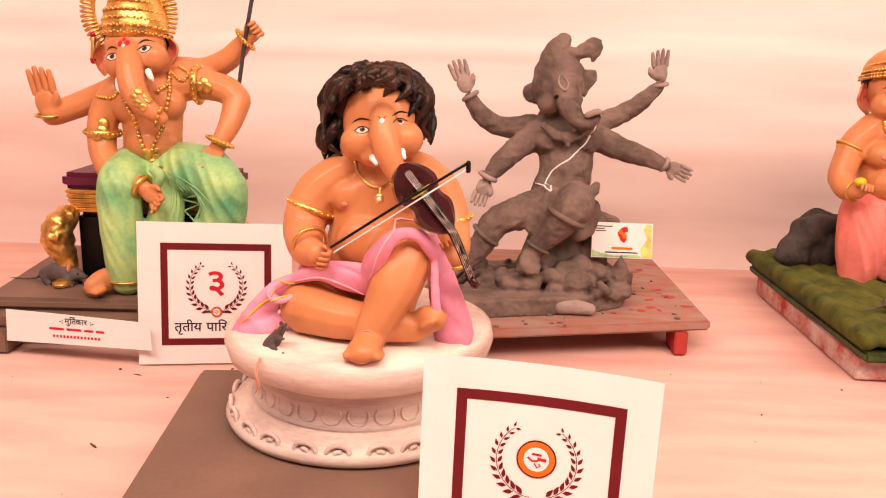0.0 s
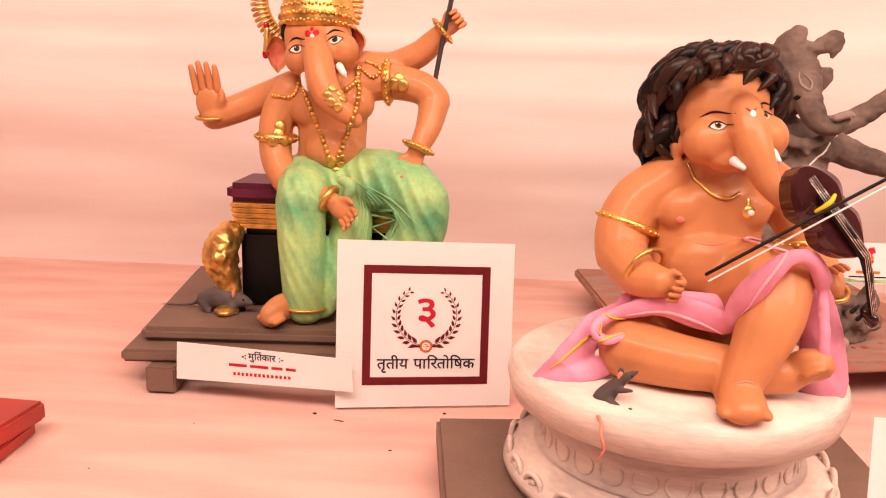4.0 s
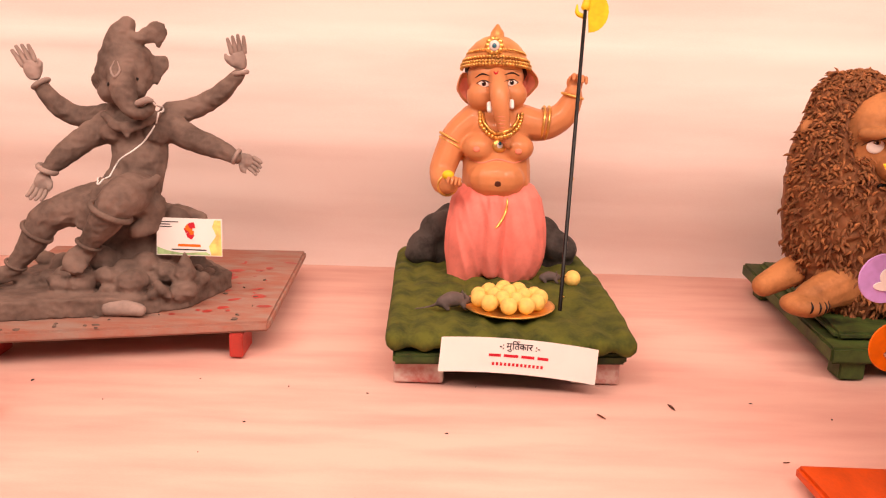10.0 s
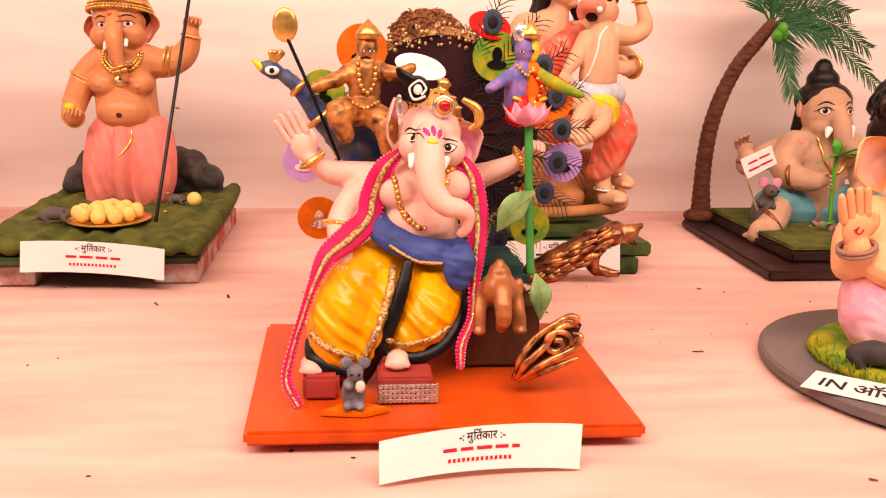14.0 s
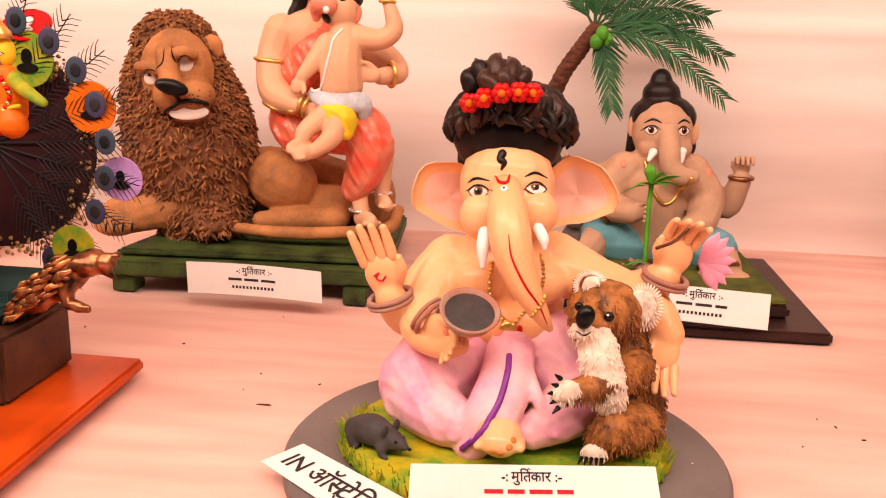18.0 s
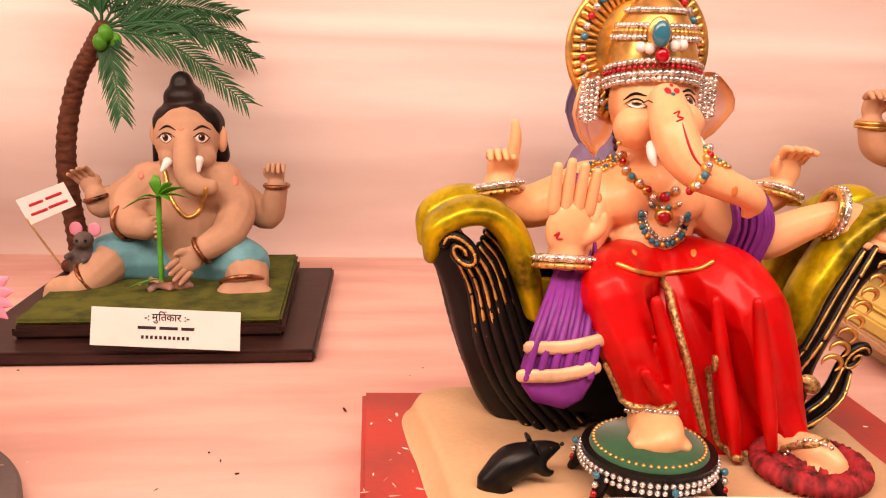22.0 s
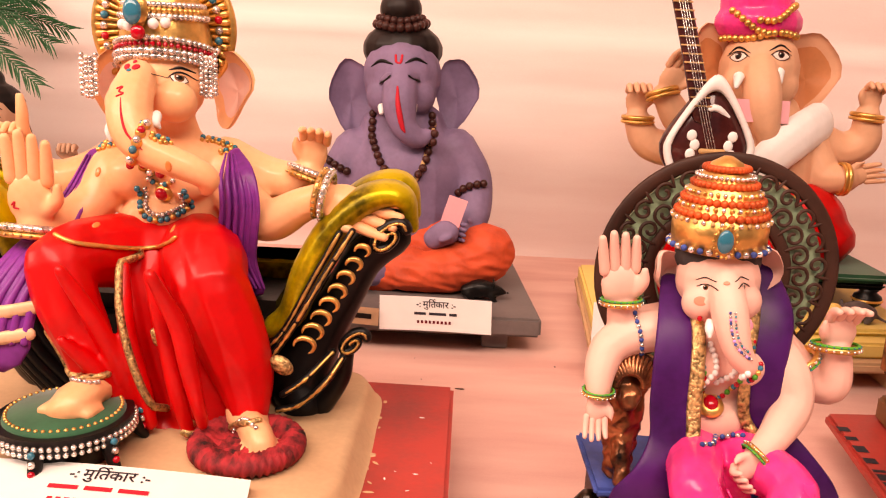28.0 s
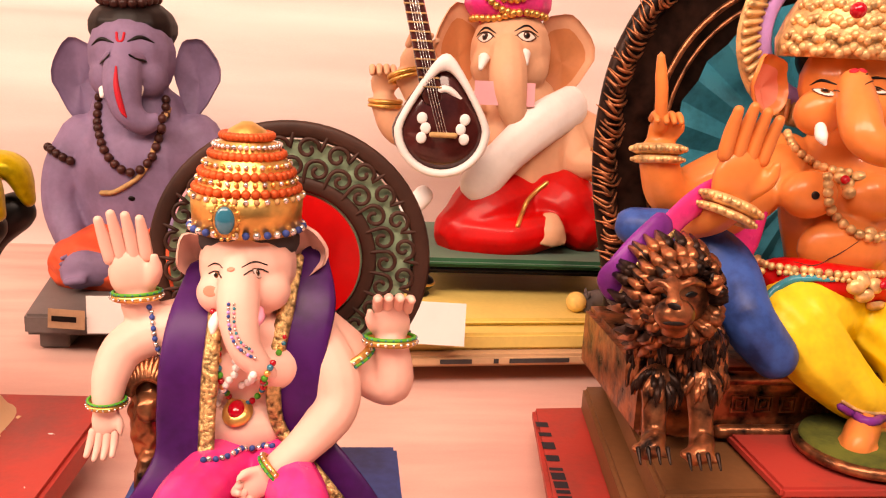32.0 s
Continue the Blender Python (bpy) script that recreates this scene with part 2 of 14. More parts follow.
def from_bm(name, bm, mat, parent=None, label="", smooth=False, at=None):
    me = bpy.data.meshes.new(name)
    bmesh.ops.recalc_face_normals(bm, faces=bm.faces)
    bm.to_mesh(me)
    bm.free()
    for m in (mat if isinstance(mat, (list, tuple)) else [mat]):
        me.materials.append(m)
    if smooth:
        me.polygons.foreach_set("use_smooth", [True] * len(me.polygons))
    ob = new(name, me)
    if parent is not None:
        ob.parent = parent
    if at is not None:
        ob.matrix_basis = at
    if label:
        tagged(ob, label)
    return ob

def part(name, bm, material, parent, label="", smooth=False):
    return from_bm(name, bm, material, parent, label, smooth)

def slab_bm(x0, x1, y0, y1, z0, z1, bevel=0.003, jitter=0.0, seed=0):
    bm = bmesh.new()
    bmesh.ops.create_cube(bm, size=1.0)
    for v in bm.verts:
        v.co = Vector(((x0 + x1) / 2 + v.co.x * (x1 - x0), (y0 + y1) / 2 + v.co.y * (y1 - y0), (z0 + z1) / 2 + v.co.z * (z1 - z0)))
    if bevel:
        bmesh.ops.bevel(bm, geom=bm.edges[:], offset=bevel, segments=2, affect="EDGES")
    if jitter:
        rnd = random.Random(seed)
        for v in bm.verts:
            v.co += Vector((rnd.uniform(-1, 1), rnd.uniform(-1, 1), rnd.uniform(-1, 1))) * jitter
    return bm

def quad_bm(c0, c1, c2, c3, z0, z1, bevel=0.003):
    """A board whose four top corners are given in plan, from z0 to z1."""
    bm = bmesh.new()
    lo = [bm.verts.new((*c[:2], z0)) for c in (c0, c1, c2, c3)]
    hi = [bm.verts.new((*c[:2], z1)) for c in (c0, c1, c2, c3)]
    bm.faces.new(lo[::-1]), bm.faces.new(hi)
    for i in range(4):
        bm.faces.new((lo[i], lo[(i + 1) % 4], hi[(i + 1) % 4], hi[i]))
    if bevel:
        bmesh.ops.bevel(bm, geom=bm.edges[:], offset=bevel, segments=2, affect="EDGES")
    return bm

def empty(name, x=0, y=0, z=0, rz=0):
    ob = new(name)
    ob.matrix_basis = pose(x, y, z, 0, 0, rz)
    return ob

def lathe(profile, seg=48, cap=True):
    """Verts and faces of a turned shape from (radius, z) pairs."""
    vs, fs, n = [], [], len(profile)
    for r, z in profile:
        for i in range(seg):
            a = 2 * math.pi * i / seg
            vs.append((r * math.cos(a), r * math.sin(a), z))
    for k in range(n - 1):
        for i in range(seg):
            j = (i + 1) % seg
            fs.append((k * seg + i, k * seg + j, (k + 1) * seg + j, (k + 1) * seg + i))
    if cap:
        fs.append(tuple(range(seg))[::-1])
        fs.append(tuple((n - 1) * seg + i for i in range(seg)))
    return vs, fs

def ball(c, r, rot=None, seg=14, rings=9):
    """Verts and faces of an ellipsoid."""
    if not isinstance(r, (tuple, list)):
        r = (r, r, r)
    m = Euler([radians(a) for a in (rot or (0, 0, 0))]).to_matrix()
    vs, fs = [], []
    for k in range(1, rings):
        th = math.pi * k / rings
        for i in range(seg):
            a = 2 * math.pi * i / seg
            vs.append(m @ Vector((r[0] * math.sin(th) * math.cos(a), r[1] * math.sin(th) * math.sin(a), r[2] * math.cos(th))) + Vector(c))
    top, bot = len(vs), len(vs) + 1
    vs += [m @ Vector((0, 0, r[2])) + Vector(c), m @ Vector((0, 0, -r[2])) + Vector(c)]
    for k in range(rings - 2):
        for i in range(seg):
            j = (i + 1) % seg
            fs.append((k * seg + i, (k + 1) * seg + i, (k + 1) * seg + j, k * seg + j))
    for i in range(seg):
        j = (i + 1) % seg
        fs.append((top, i, j))
        fs.append((bot, (rings - 2) * seg + j, (rings - 2) * seg + i))
    return vs, fs

def spline(pts, n):
    """A smooth line through points (any number of columns), n steps a stretch."""
    p = [np.array(q, float) for q in pts]
    if len(p) == 2:
        return [p[0] + (p[1] - p[0]) * k / n for k in range(n + 1)]
    e = [2 * p[0] - p[1]] + p + [2 * p[-1] - p[-2]]
    out = []
    for i in range(1, len(e) - 2):
        a, b, c, d = e[i - 1:i + 3]
        for k in range(n):
            t = k / n
            out.append(0.5 * (2 * b + (c - a) * t + (2 * a - 5 * b + 4 * c - d) * t * t + (3 * b - a - 3 * c + d) * t ** 3))
    return out + [p[-1]]

def tube(pts, radii, n=5, seg=12, flat=1.0, up=(0, 1, 0), caps=True):
    """Verts and faces of a round limb along points; flat squeezes it along the 'up' side."""
    if not isinstance(radii, (tuple, list)):
        radii = [radii] * len(pts)
    line = spline([(*p, r) for p, r in zip(pts, radii)], n)
    vs, fs = [], []
    path = [Vector(q[:3]) for q in line]
    rr = [max(0.0003, q[3]) for q in line]
    if caps:
        d0, d1 = (path[0] - path[1]).normalized(), (path[-1] - path[-2]).normalized()
        path = [path[0] + d0 * rr[0] * 0.85, path[0] + d0 * rr[0] * 0.5] + path + [path[-1] + d1 * rr[-1] * 0.5, path[-1] + d1 * rr[-1] * 0.85]
        rr = [rr[0] * 0.45, rr[0] * 0.85] + rr + [rr[-1] * 0.85, rr[-1] * 0.45]
    u = Vector(up)
    for i, p in enumerate(path):
        d = (path[min(i + 1, len(path) - 1)] - path[max(i - 1, 0)]).normalized()
        s = d.cross(u)
        if s.length < 1e-3:
            s = d.cross(Vector((1, 0, 0.3)))
        s.normalize()
        w = s.cross(d).normalized()
        u = w
        for k in range(seg):
            a = 2 * math.pi * k / seg
            vs.append(p + (s * math.cos(a) + w * math.sin(a) * flat) * rr[i])
    for i in range(len(path) - 1):
        for k in range(seg):
            j = (k + 1) % seg
            fs.append((i * seg + k, i * seg + j, (i + 1) * seg + j, (i + 1) * seg + k))
    fs.append(tuple(range(seg))[::-1])
    fs.append(tuple((len(path) - 1) * seg + k for k in range(seg)))
    return vs, fs

def ring_vf(c, axis, r, w, seg=28, sub=8, squash=1.0):
    """A bracelet round an axis."""
    a = Vector(axis).normalized()
    s = a.orthogonal().normalized()
    t = a.cross(s)
    vs, fs = [], []
    for i in range(seg):
        th = 2 * math.pi * i / seg
        o = s * math.cos(th) + t * math.sin(th)
        for k in range(sub):
            ph = 2 * math.pi * k / sub
            vs.append(Vector(c) + o * (r + w * math.cos(ph)) + a * (w * squash * math.sin(ph)))
    for i in range(seg):
        for k in range(sub):
            fs.append((i * sub + k, i * sub + (k + 1) % sub, ((i + 1) % seg) * sub + (k + 1) % sub, ((i + 1) % seg) * sub + k))
    return vs, fs

from mathutils.bvhtree import BVHTree

class Figure:
    """A painted sculpture: soft masses of one paint melt together, details lie on their skin; it ends as one mesh."""

    def __init__(self, facing=(0, 1, 0), voxel=0.0032):
        self.soft, self.hard, self.facing, self.voxel = {}, [], Vector(facing).normalized(), voxel
        self.tree, self.done = None, []

    def put(self, mat, vf, melt=True):
        if melt:
            self.soft.setdefault(mat.name, (mat, []))[1].append(vf)
        else:
            self.hard.append((mat, [Vector(v) for v in vf[0]], vf[1]))
        return self

    def blob(self, mat, c, r, rot=None, melt=True):
        return self.put(mat, ball(c, r, rot), melt)

    def limb(self, mat, pts, radii, flat=1.0, up=(0, 1, 0), melt=True, n=5, seg=12):
        return self.put(mat, tube(pts, radii, n, seg, flat, up), melt)

    def bake(self, smooth=4):
        """Melts the soft masses, paint by paint."""
        for mat, vfs in self.soft.values():
            vs, fs = [], []
            for v, f in vfs:
                k = len(vs)
                vs += [tuple(q) for q in v]
                fs += [tuple(i + k for i in q) for q in f]
            me = bpy.data.meshes.new("mass")
            me.from_pydata(vs, [], fs)
            ob = new("mass", me)
            rm = ob.modifiers.new("melt", "REMESH")
            rm.mode, rm.voxel_size = "VOXEL", self.voxel
            sm = ob.modifiers.new("soften", "SMOOTH")
            sm.factor, sm.iterations = 0.5, smooth
            dg = bpy.context.evaluated_depsgraph_get()
            got = ob.evaluated_get(dg).to_mesh()
            nv = len(got.vertices)
            co = np.empty(nv * 3, dtype=np.float32)
            got.vertices.foreach_get("co", co)
            fl = [tuple(p.vertices) for p in got.polygons]
            self.done.append((mat, [Vector(v) for v in co.reshape(-1, 3).tolist()], fl))
            ob.evaluated_get(dg).to_mesh_clear()
            bpy.data.objects.remove(ob)
            bpy.data.meshes.remove(me)
        self.soft = {}
        vs, fs = [], []
        for _, v, f in self.done:
            k = len(vs)
            vs += v
            fs += [tuple(i + k for i in q) for q in f]
        self.tree = BVHTree.FromPolygons(vs, fs)
        return self

    def on(self, p):
        """The skin point that is met from the front through p, with its normal."""
        p = Vector(p)
        hit, nor, _, _ = self.tree.ray_cast(p - self.facing * 0.5, self.facing)
        if hit is None:
            hit, nor, _, _ = self.tree.find_nearest(p)
        if nor.dot(self.facing) > 0:
            nor = -nor
        return hit, nor

    def dab(self, mat, p, rx, rz, lean=0, lift=0.0004, thick=0.25, almond=False):
        """A small painted patch or stud on the skin; almond gives it pointed corners."""
        hit, nor = self.on(p)
        right = self.facing.cross(Vector((0, 0, 1))).normalized()
        side = (right - nor * right.dot(nor)).normalized()
        up = nor.cross(side)
        up = up if up.z > 0 else -up
        side = (side * math.cos(radians(lean)) + up * math.sin(radians(lean)))
        up = nor.cross(side)
        th = min(rx, rz) * thick
        vs, fs = [], []
        c = hit + nor * lift
        for k, (s, h) in enumerate(((1.0, -0.6), (0.92, 0.3), (0.6, 0.8))):
            for i in range(16):
                a = 2 * math.pi * i / 16
                vs.append(c + side * rx * s * math.cos(a) + up * rz * s * math.sin(a) * (abs(math.sin(a)) ** 0.8 if almond else 1.0) + nor * th * h)
        vs.append(c + nor * th)
        for k in range(2):
            for i in range(16):
                j = (i + 1) % 16
                fs.append((k * 16 + i, k * 16 + j, k * 16 + 16 + j, k * 16 + 16 + i))
        for i in range(16):
            fs.append((32 + i, 32 + (i + 1) % 16, 48))
        self.hard.append((mat, vs, fs))
        return self

    def line(self, mat, pts, w, taper=True, lift=0.0, n=6):
        """A painted line or cord that follows the skin."""
        out = []
        for q in spline(pts, n):
            hit, nor = self.on(q)
            out.append(hit + nor * lift)
        k = len(out)
        rad = [w * (0.35 + 0.65 * math.sin(math.pi * i / (k - 1))) if taper else w for i in range(k)]
        self.hard.append((mat, *tube(out, rad, 1, 6)))
        return self

    def beads(self, mats, pts, r, gap=2.0, lift=0.5, wire=None):
        """Beads strung along the skin."""
        line, acc, k = spline(pts, 14), 0.0, 0
        last = None
        for q in line:
            hit, nor = self.on(q)
            c = hit + nor * r * lift
            if last is None or (c - last).length >= r * gap:
                m = mats[k % len(mats)] if isinstance(mats, (list, tuple)) else mats
                self.hard.append((m, *ball(c, r, None, 8, 6)))
                last = c
                k += 1
        return self

    def bangle(self, mat, c, axis, r, w, squash=1.0, studs=None):
        self.hard.append((mat, *ring_vf(c, axis, r, w, 26, 8, squash)))
        if studs:
            a = Vector(axis).normalized()
            s = a.orthogonal().normalized()
            t = a.cross(s)
            for i in range(22):
                th = 2 * math.pi * i / 22
                o = s * math.cos(th) + t * math.sin(th)
                self.hard.append((studs, *ball(Vector(c) + o * (r + w), w * 0.6, None, 6, 4)))
        return self

    def palm(self, mat, wrist, tip, side, size, curl=0.0, thumb=0.6, spread=0.04, melt=True):
        """An open or closed palm: wrist, way of the fingers, way to the thumb."""
        w, d, s = Vector(wrist), Vector(tip).normalized(), Vector(side)
        s = (s - d * s.dot(d)).normalized()
        nrm = s.cross(d)
        if nrm.dot(self.facing) > 0:
            nrm = -nrm
        L = size
        m = w + d * L * 0.27
        mr = Matrix((s, nrm, d)).transposed()
        v, f = ball((0, 0, 0), (L * 0.25, L * 0.12, L * 0.31))
        self.put(mat, ([mr @ q + m for q in v], f), melt)
        for i in range(4):
            k = (i - 1.5)
            base = w + d * L * 0.48 + s * (-k) * L * 0.125
            ln = L * (0.52 - 0.055 * abs(k - 0.3)) * (1 - 0.25 * curl)
            d1 = (d * math.cos(curl * 1.3) + nrm * math.sin(curl * 1.3) + s * (-k) * spread).normalized()
            d2 = (d * math.cos(curl * 2.9) + nrm * math.sin(curl * 2.9) + s * (-k) * spread).normalized()
            self.put(mat, tube([base, base + d1 * ln * 0.5, base + d1 * ln * 0.5 + d2 * ln * 0.5], [L * 0.070, L * 0.067, L * 0.048], 3, 10), False)
        b = w + d * L * 0.15 + s * L * 0.15
        t1 = b + (s * thumb + d * 0.7 + nrm * 0.3).normalized() * L * 0.22
        self.put(mat, tube([b, t1, t1 + (d * 0.9 + s * 0.2 * thumb + nrm * 0.3 * (0.3 + curl)).normalized() * L * 0.17], [L * 0.09, L * 0.08, L * 0.05], 3, 8), melt)
        return self

    def sole(self, mat, heel, toe, r, melt=True):
        """A foot from heel to toes, with five toes."""
        h, t = Vector(heel), Vector(toe)
        d = (t - h).normalized()
        s = d.cross(Vector((0, 0, 1))).normalized()
        self.put(mat, tube([h, (h + t) / 2 + Vector((0, 0, r * 0.15)), t - d * r * 0.5], [r * 0.85, r * 0.95, r * 0.9], 4, 12, 0.7), melt)
        for i in range(5):
            k = i - 2
            b = t - d * r * 0.3 + s * k * r * 0.42 - Vector((0, 0, r * 0.2)) - d * abs(k) * r * 0.1
            self.put(mat, tube([b - d * r * 0.3, b + d * r * 0.4], [r * 0.26, r * 0.22], 2, 8), melt)
        return self

    def eye(self, p, w, h, lean=0, iris=None, shut=False):
        """A painted eye: dark lid line, white, large iris, pupil and a glint."""
        right = self.facing.cross(Vector((0, 0, 1))).normalized()
        up = Vector((0, 0, 1))
        c, s = math.cos(radians(lean)), math.sin(radians(lean))
        ax, ay = right * c + up * s, up * c - right * s
        p = Vector(p)
        if shut:
            self.line(HAIR, [p - ax * w + ay * h * 0.2, p - ay * h * 0.35, p + ax * w + ay * h * 0.2], w * 0.12)
            return self
        self.dab(IRIS, p, w * 1.1, h * 1.12, lean, 0.0002, 0.08, True)
        self.dab(EYEWHITE, p - ay * h * 0.06, w * 0.98, h * 0.95, lean, 0.0004, 0.10, True)
        self.dab(iris or IRIS, p + ay * h * 0.08, h * 0.80, h * 0.80, 0, 0.0007, 0.10)
        self.dab(BLACK, p + ay * h * 0.08, h * 0.50, h * 0.50, 0, 0.0010, 0.12)
        self.dab(WHITE, p - ax * h * 0.25 + ay * h * 0.36, h * 0.15, h * 0.15, 0, 0.0013, 0.15)
        self.line(BLACK, [p - ax * w * 1.12, p - ax * w * 0.4 + ay * h * 0.88, p + ax * w * 0.4 + ay * h * 0.88, p + ax * w * 1.12], h * 0.16, True, 0.0002)
        return self

    def locks(self, mats, c, r, n, front, side, thick, wave=0.25, seed=1, a0=-0.35, a1=1.35, curl=0.0, start=0.12):
        """Sculpted locks of hair that fall from the crown over an oval head: front and side say how far down, in radians from the crown."""
        rnd = random.Random(seed)
        for k in range(n):
            a = math.pi * (a0 + (a1 - a0) * (k + rnd.uniform(0.2, 0.8)) / n)
            end = side + (front - side) * max(0.0, math.sin(a)) ** 1.4 + rnd.uniform(-0.10, 0.12)
            ph, amp = rnd.uniform(0, 6.28), wave * rnd.uniform(0.5, 1.2)
            pts, rad = [], []
            for i in range(9):
                u = i / 8
                th = start + (end - start) * u
                aa = a + amp * math.sin(u * 5.5 + ph) * u
                g = 1.0 + 0.10 * math.sin(u * 9 + ph) + curl * u * u
                pts.append((c[0] + r[0] * g * math.sin(th) * math.cos(aa), c[1] - r[1] * g * math.sin(th) * math.sin(aa), c[2] + r[2] * g * math.cos(th)))
                rad.append(thick * (0.55 + 0.6 * math.sin(math.pi * min(1.0, u * 0.9 + 0.1))) * (0.35 if i == 8 else 1.0))
            self.put(mats[k % len(mats)], tube(pts, rad, 2, 7, 0.75), False)
        return self

    def crease(self, mats, amp, fx, fy, fz, shear=0.0, sharp=True):
        """Cloth folds: ridges pressed into the skin of the given materials."""
        for m, v, q in self.done:
            if m in mats:
                for w in v:
                    k = noise.noise(Vector((w.x * fx + w.z * shear, w.y * fy, w.z * fz + w.x * shear * 0.6)))
                    w -= self.facing * amp * ((1 - 3 * abs(k)) if sharp else k)
        vs, fs = [], []
        for _, v, f in self.done:
            k = len(vs)
            vs += v
            fs += [tuple(i + k for i in q) for q in f]
        self.tree = BVHTree.FromPolygons(vs, fs)
        return self

    def tufts(self, on, mats, n, length, r, fall=0.7, seed=1, box=None, front=-0.2, flat=1.0, swirl=0.3):
        """Locks of fur or hair that grow out of the skin of material on."""
        rnd, pool = random.Random(seed), []
        for m, v, q in self.done:
            if m is on:
                for fc in q:
                    a, b, c = Vector(v[fc[0]]), Vector(v[fc[1]]), Vector(v[fc[2]])
                    nr = (b - a).cross(c - a)
                    if nr.length < 1e-12:
                        continue
                    nr.normalize()
                    if nr.dot(self.facing) < -front and (box is None or all(lo <= x <= hi for x, (lo, hi) in zip(a, box))):
                        pool.append((a, nr))
        if not pool:
            return self
        for k in range(n):
            p, nr = rnd.choice(pool)
            L = length * rnd.uniform(0.6, 1.3)
            d = (nr * 0.55 + Vector((rnd.uniform(-1, 1) * swirl, rnd.uniform(-1, 1) * swirl, -fall))).normalized()
            e = (d * 0.5 + Vector((rnd.uniform(-1, 1) * swirl, 0, -fall * 0.7)) - nr * 0.15).normalized()
            a, b = p - nr * r * 0.8, p + d * L * 0.5
            self.hard.append((rnd.choice(mats), *tube([a, b, b + e * L * 0.5], [r * 0.9, r, r * 0.15], 3, 6, flat)))
        return self

    def finish(self, name, x, y, label, z=0.0, category="statue", group=""):
        mats, vs, fs, mi, sm = [], [], [], [], []
        for mat, v, f in self.done + [(m, list(a), b) for m, a, b in self.hard]:
            if mat not in mats:
                mats.append(mat)
            k = len(vs)
            vs += [tuple(q) for q in v]
            fs += [tuple(i + k for i in q) for q in f]
            mi += [mats.index(mat)] * len(f)
        me = bpy.data.meshes.new(name)
        me.from_pydata(vs, [], fs)
        for m in mats:
            me.materials.append(m)
        me.polygons.foreach_set("material_index", mi)
        me.polygons.foreach_set("use_smooth", [True] * len(fs))
        me.update()
        ob = new(name, me)
        ob.location = (x, y, z)
        tagged(ob, label, category, group or ("statues on display" if name == "statue" else ""))
        return ob

def shell(f, mat, c, rx, rz, lean, bend, inner):
    """A broad dished elephant ear, full at its outer top and drawn in below."""
    c = Vector(c)
    m = Euler((0, radians(lean), radians(bend))).to_matrix()
    out = -1 if bend > 0 else 1
    vs, n, k = [], 28, 7
    for side in (0, 1):
        for j in range(k + 1):
            for i in range(n):
                a = 2 * math.pi * i / n
                u, ca, sa = j / k, math.cos(a), math.sin(a)
                w = 1 + 0.20 * max(0.0, out * ca * 0.7 + sa * 0.7) + 0.05 * math.sin(3 * a + 1) + 0.03 * math.sin(7 * a)
                x = rx * u * w * ca * (1 - 0.38 * max(0.0, -sa)) - out * rx * 0.3 * max(0.0, -sa) * u
                vs.append(c + m @ Vector((x, 0.006 - 0.010 * u * u + 0.002 * math.sin(4 * a) * u + side * 0.0035, rz * u * w * sa)))
    front, back = [], []
    for side, fs in ((0, front), (1, back)):
        o = side * (k + 1) * n
        for j in range(k):
            for i in range(n):
                i2 = (i + 1) % n
                q = (o + j * n + i, o + j * n + i2, o + (j + 1) * n + i2, o + (j + 1) * n + i)
                fs.append(q if side else q[::-1])
    o = (k + 1) * n
    rim = [(k * n + i, k * n + (i + 1) % n, o + k * n + (i + 1) % n, o + k * n + i) for i in range(n)]
    f.put(mat, (vs, front[5 * n:] + back + rim), False)
    f.put(inner, (vs, front[:5 * n]), False)

# ---- setting: table, cloths, tent ----
def sheet(name, corner, du, dv, nu, nv, amp, mat, label, fn):
    """A cloth sheet with folds; fn(u, v) gives how far it stands off."""
    nrm = Vector(du).cross(Vector(dv)).normalized()
    vs = [Vector(corner) + Vector(du) * (i / nu) + Vector(dv) * (j / nv) + nrm * fn(i / nu, j / nv) for j in range(nv + 1) for i in range(nu + 1)]
    fs = [(j * (nu + 1) + i, j * (nu + 1) + i + 1, (j + 1) * (nu + 1) + i + 1, (j + 1) * (nu + 1) + i) for j in range(nv) for i in range(nu)]
    ob = link(name, vs, fs, mat, smooth=True)
    return tagged(ob, label, kind="structure")

def table_folds(u, v):
    x, y = u * 7.0, v * 2.0
    return -0.001 + 0.0016 * noise.noise((x * 1.1, y * 7, 0.3)) + 0.0007 * noise.noise((x * 3, y * 22, 4.1)) - 0.001

def wall_folds(u, v):
    """Loose cloth with seams and drag folds; an added belly above the table turns its lower part into shade and its
    upper part to the light.
    """
    x, z = u * 7.4 - 2.4, v * 2.7 - 0.8
    a = 0.009 * noise.noise((x * 0.7, z * 4.0, 1.7)) + 0.005 * noise.noise((x * 1.2, z * 13.0, 5.2)) + 0.0022 * noise.noise((x * 2.2, z * 34.0, 8.2))
    # bulge made up for shading: faces down below z 0.24, up above
    k = min(1.0, max(0.0, z / 0.24))
    shade_belly = 0.055 * k * k * (3 - 2 * k) if z < 0.24 else 0.055 * max(0.0, 1 - (z - 0.24) / 1.2)
    seam = z - 0.36 - 0.012 * math.sin(x * 1.1 + 0.5) + 0.004 * noise.noise((x * 3, 0, 0))
    return min(1.0, max(0.0, (z + 0.05) * 8)) * a + shade_belly + 0.007 * math.exp(-(seam / 0.007) ** 2) - (0.008 if seam > 0 else 0.0)

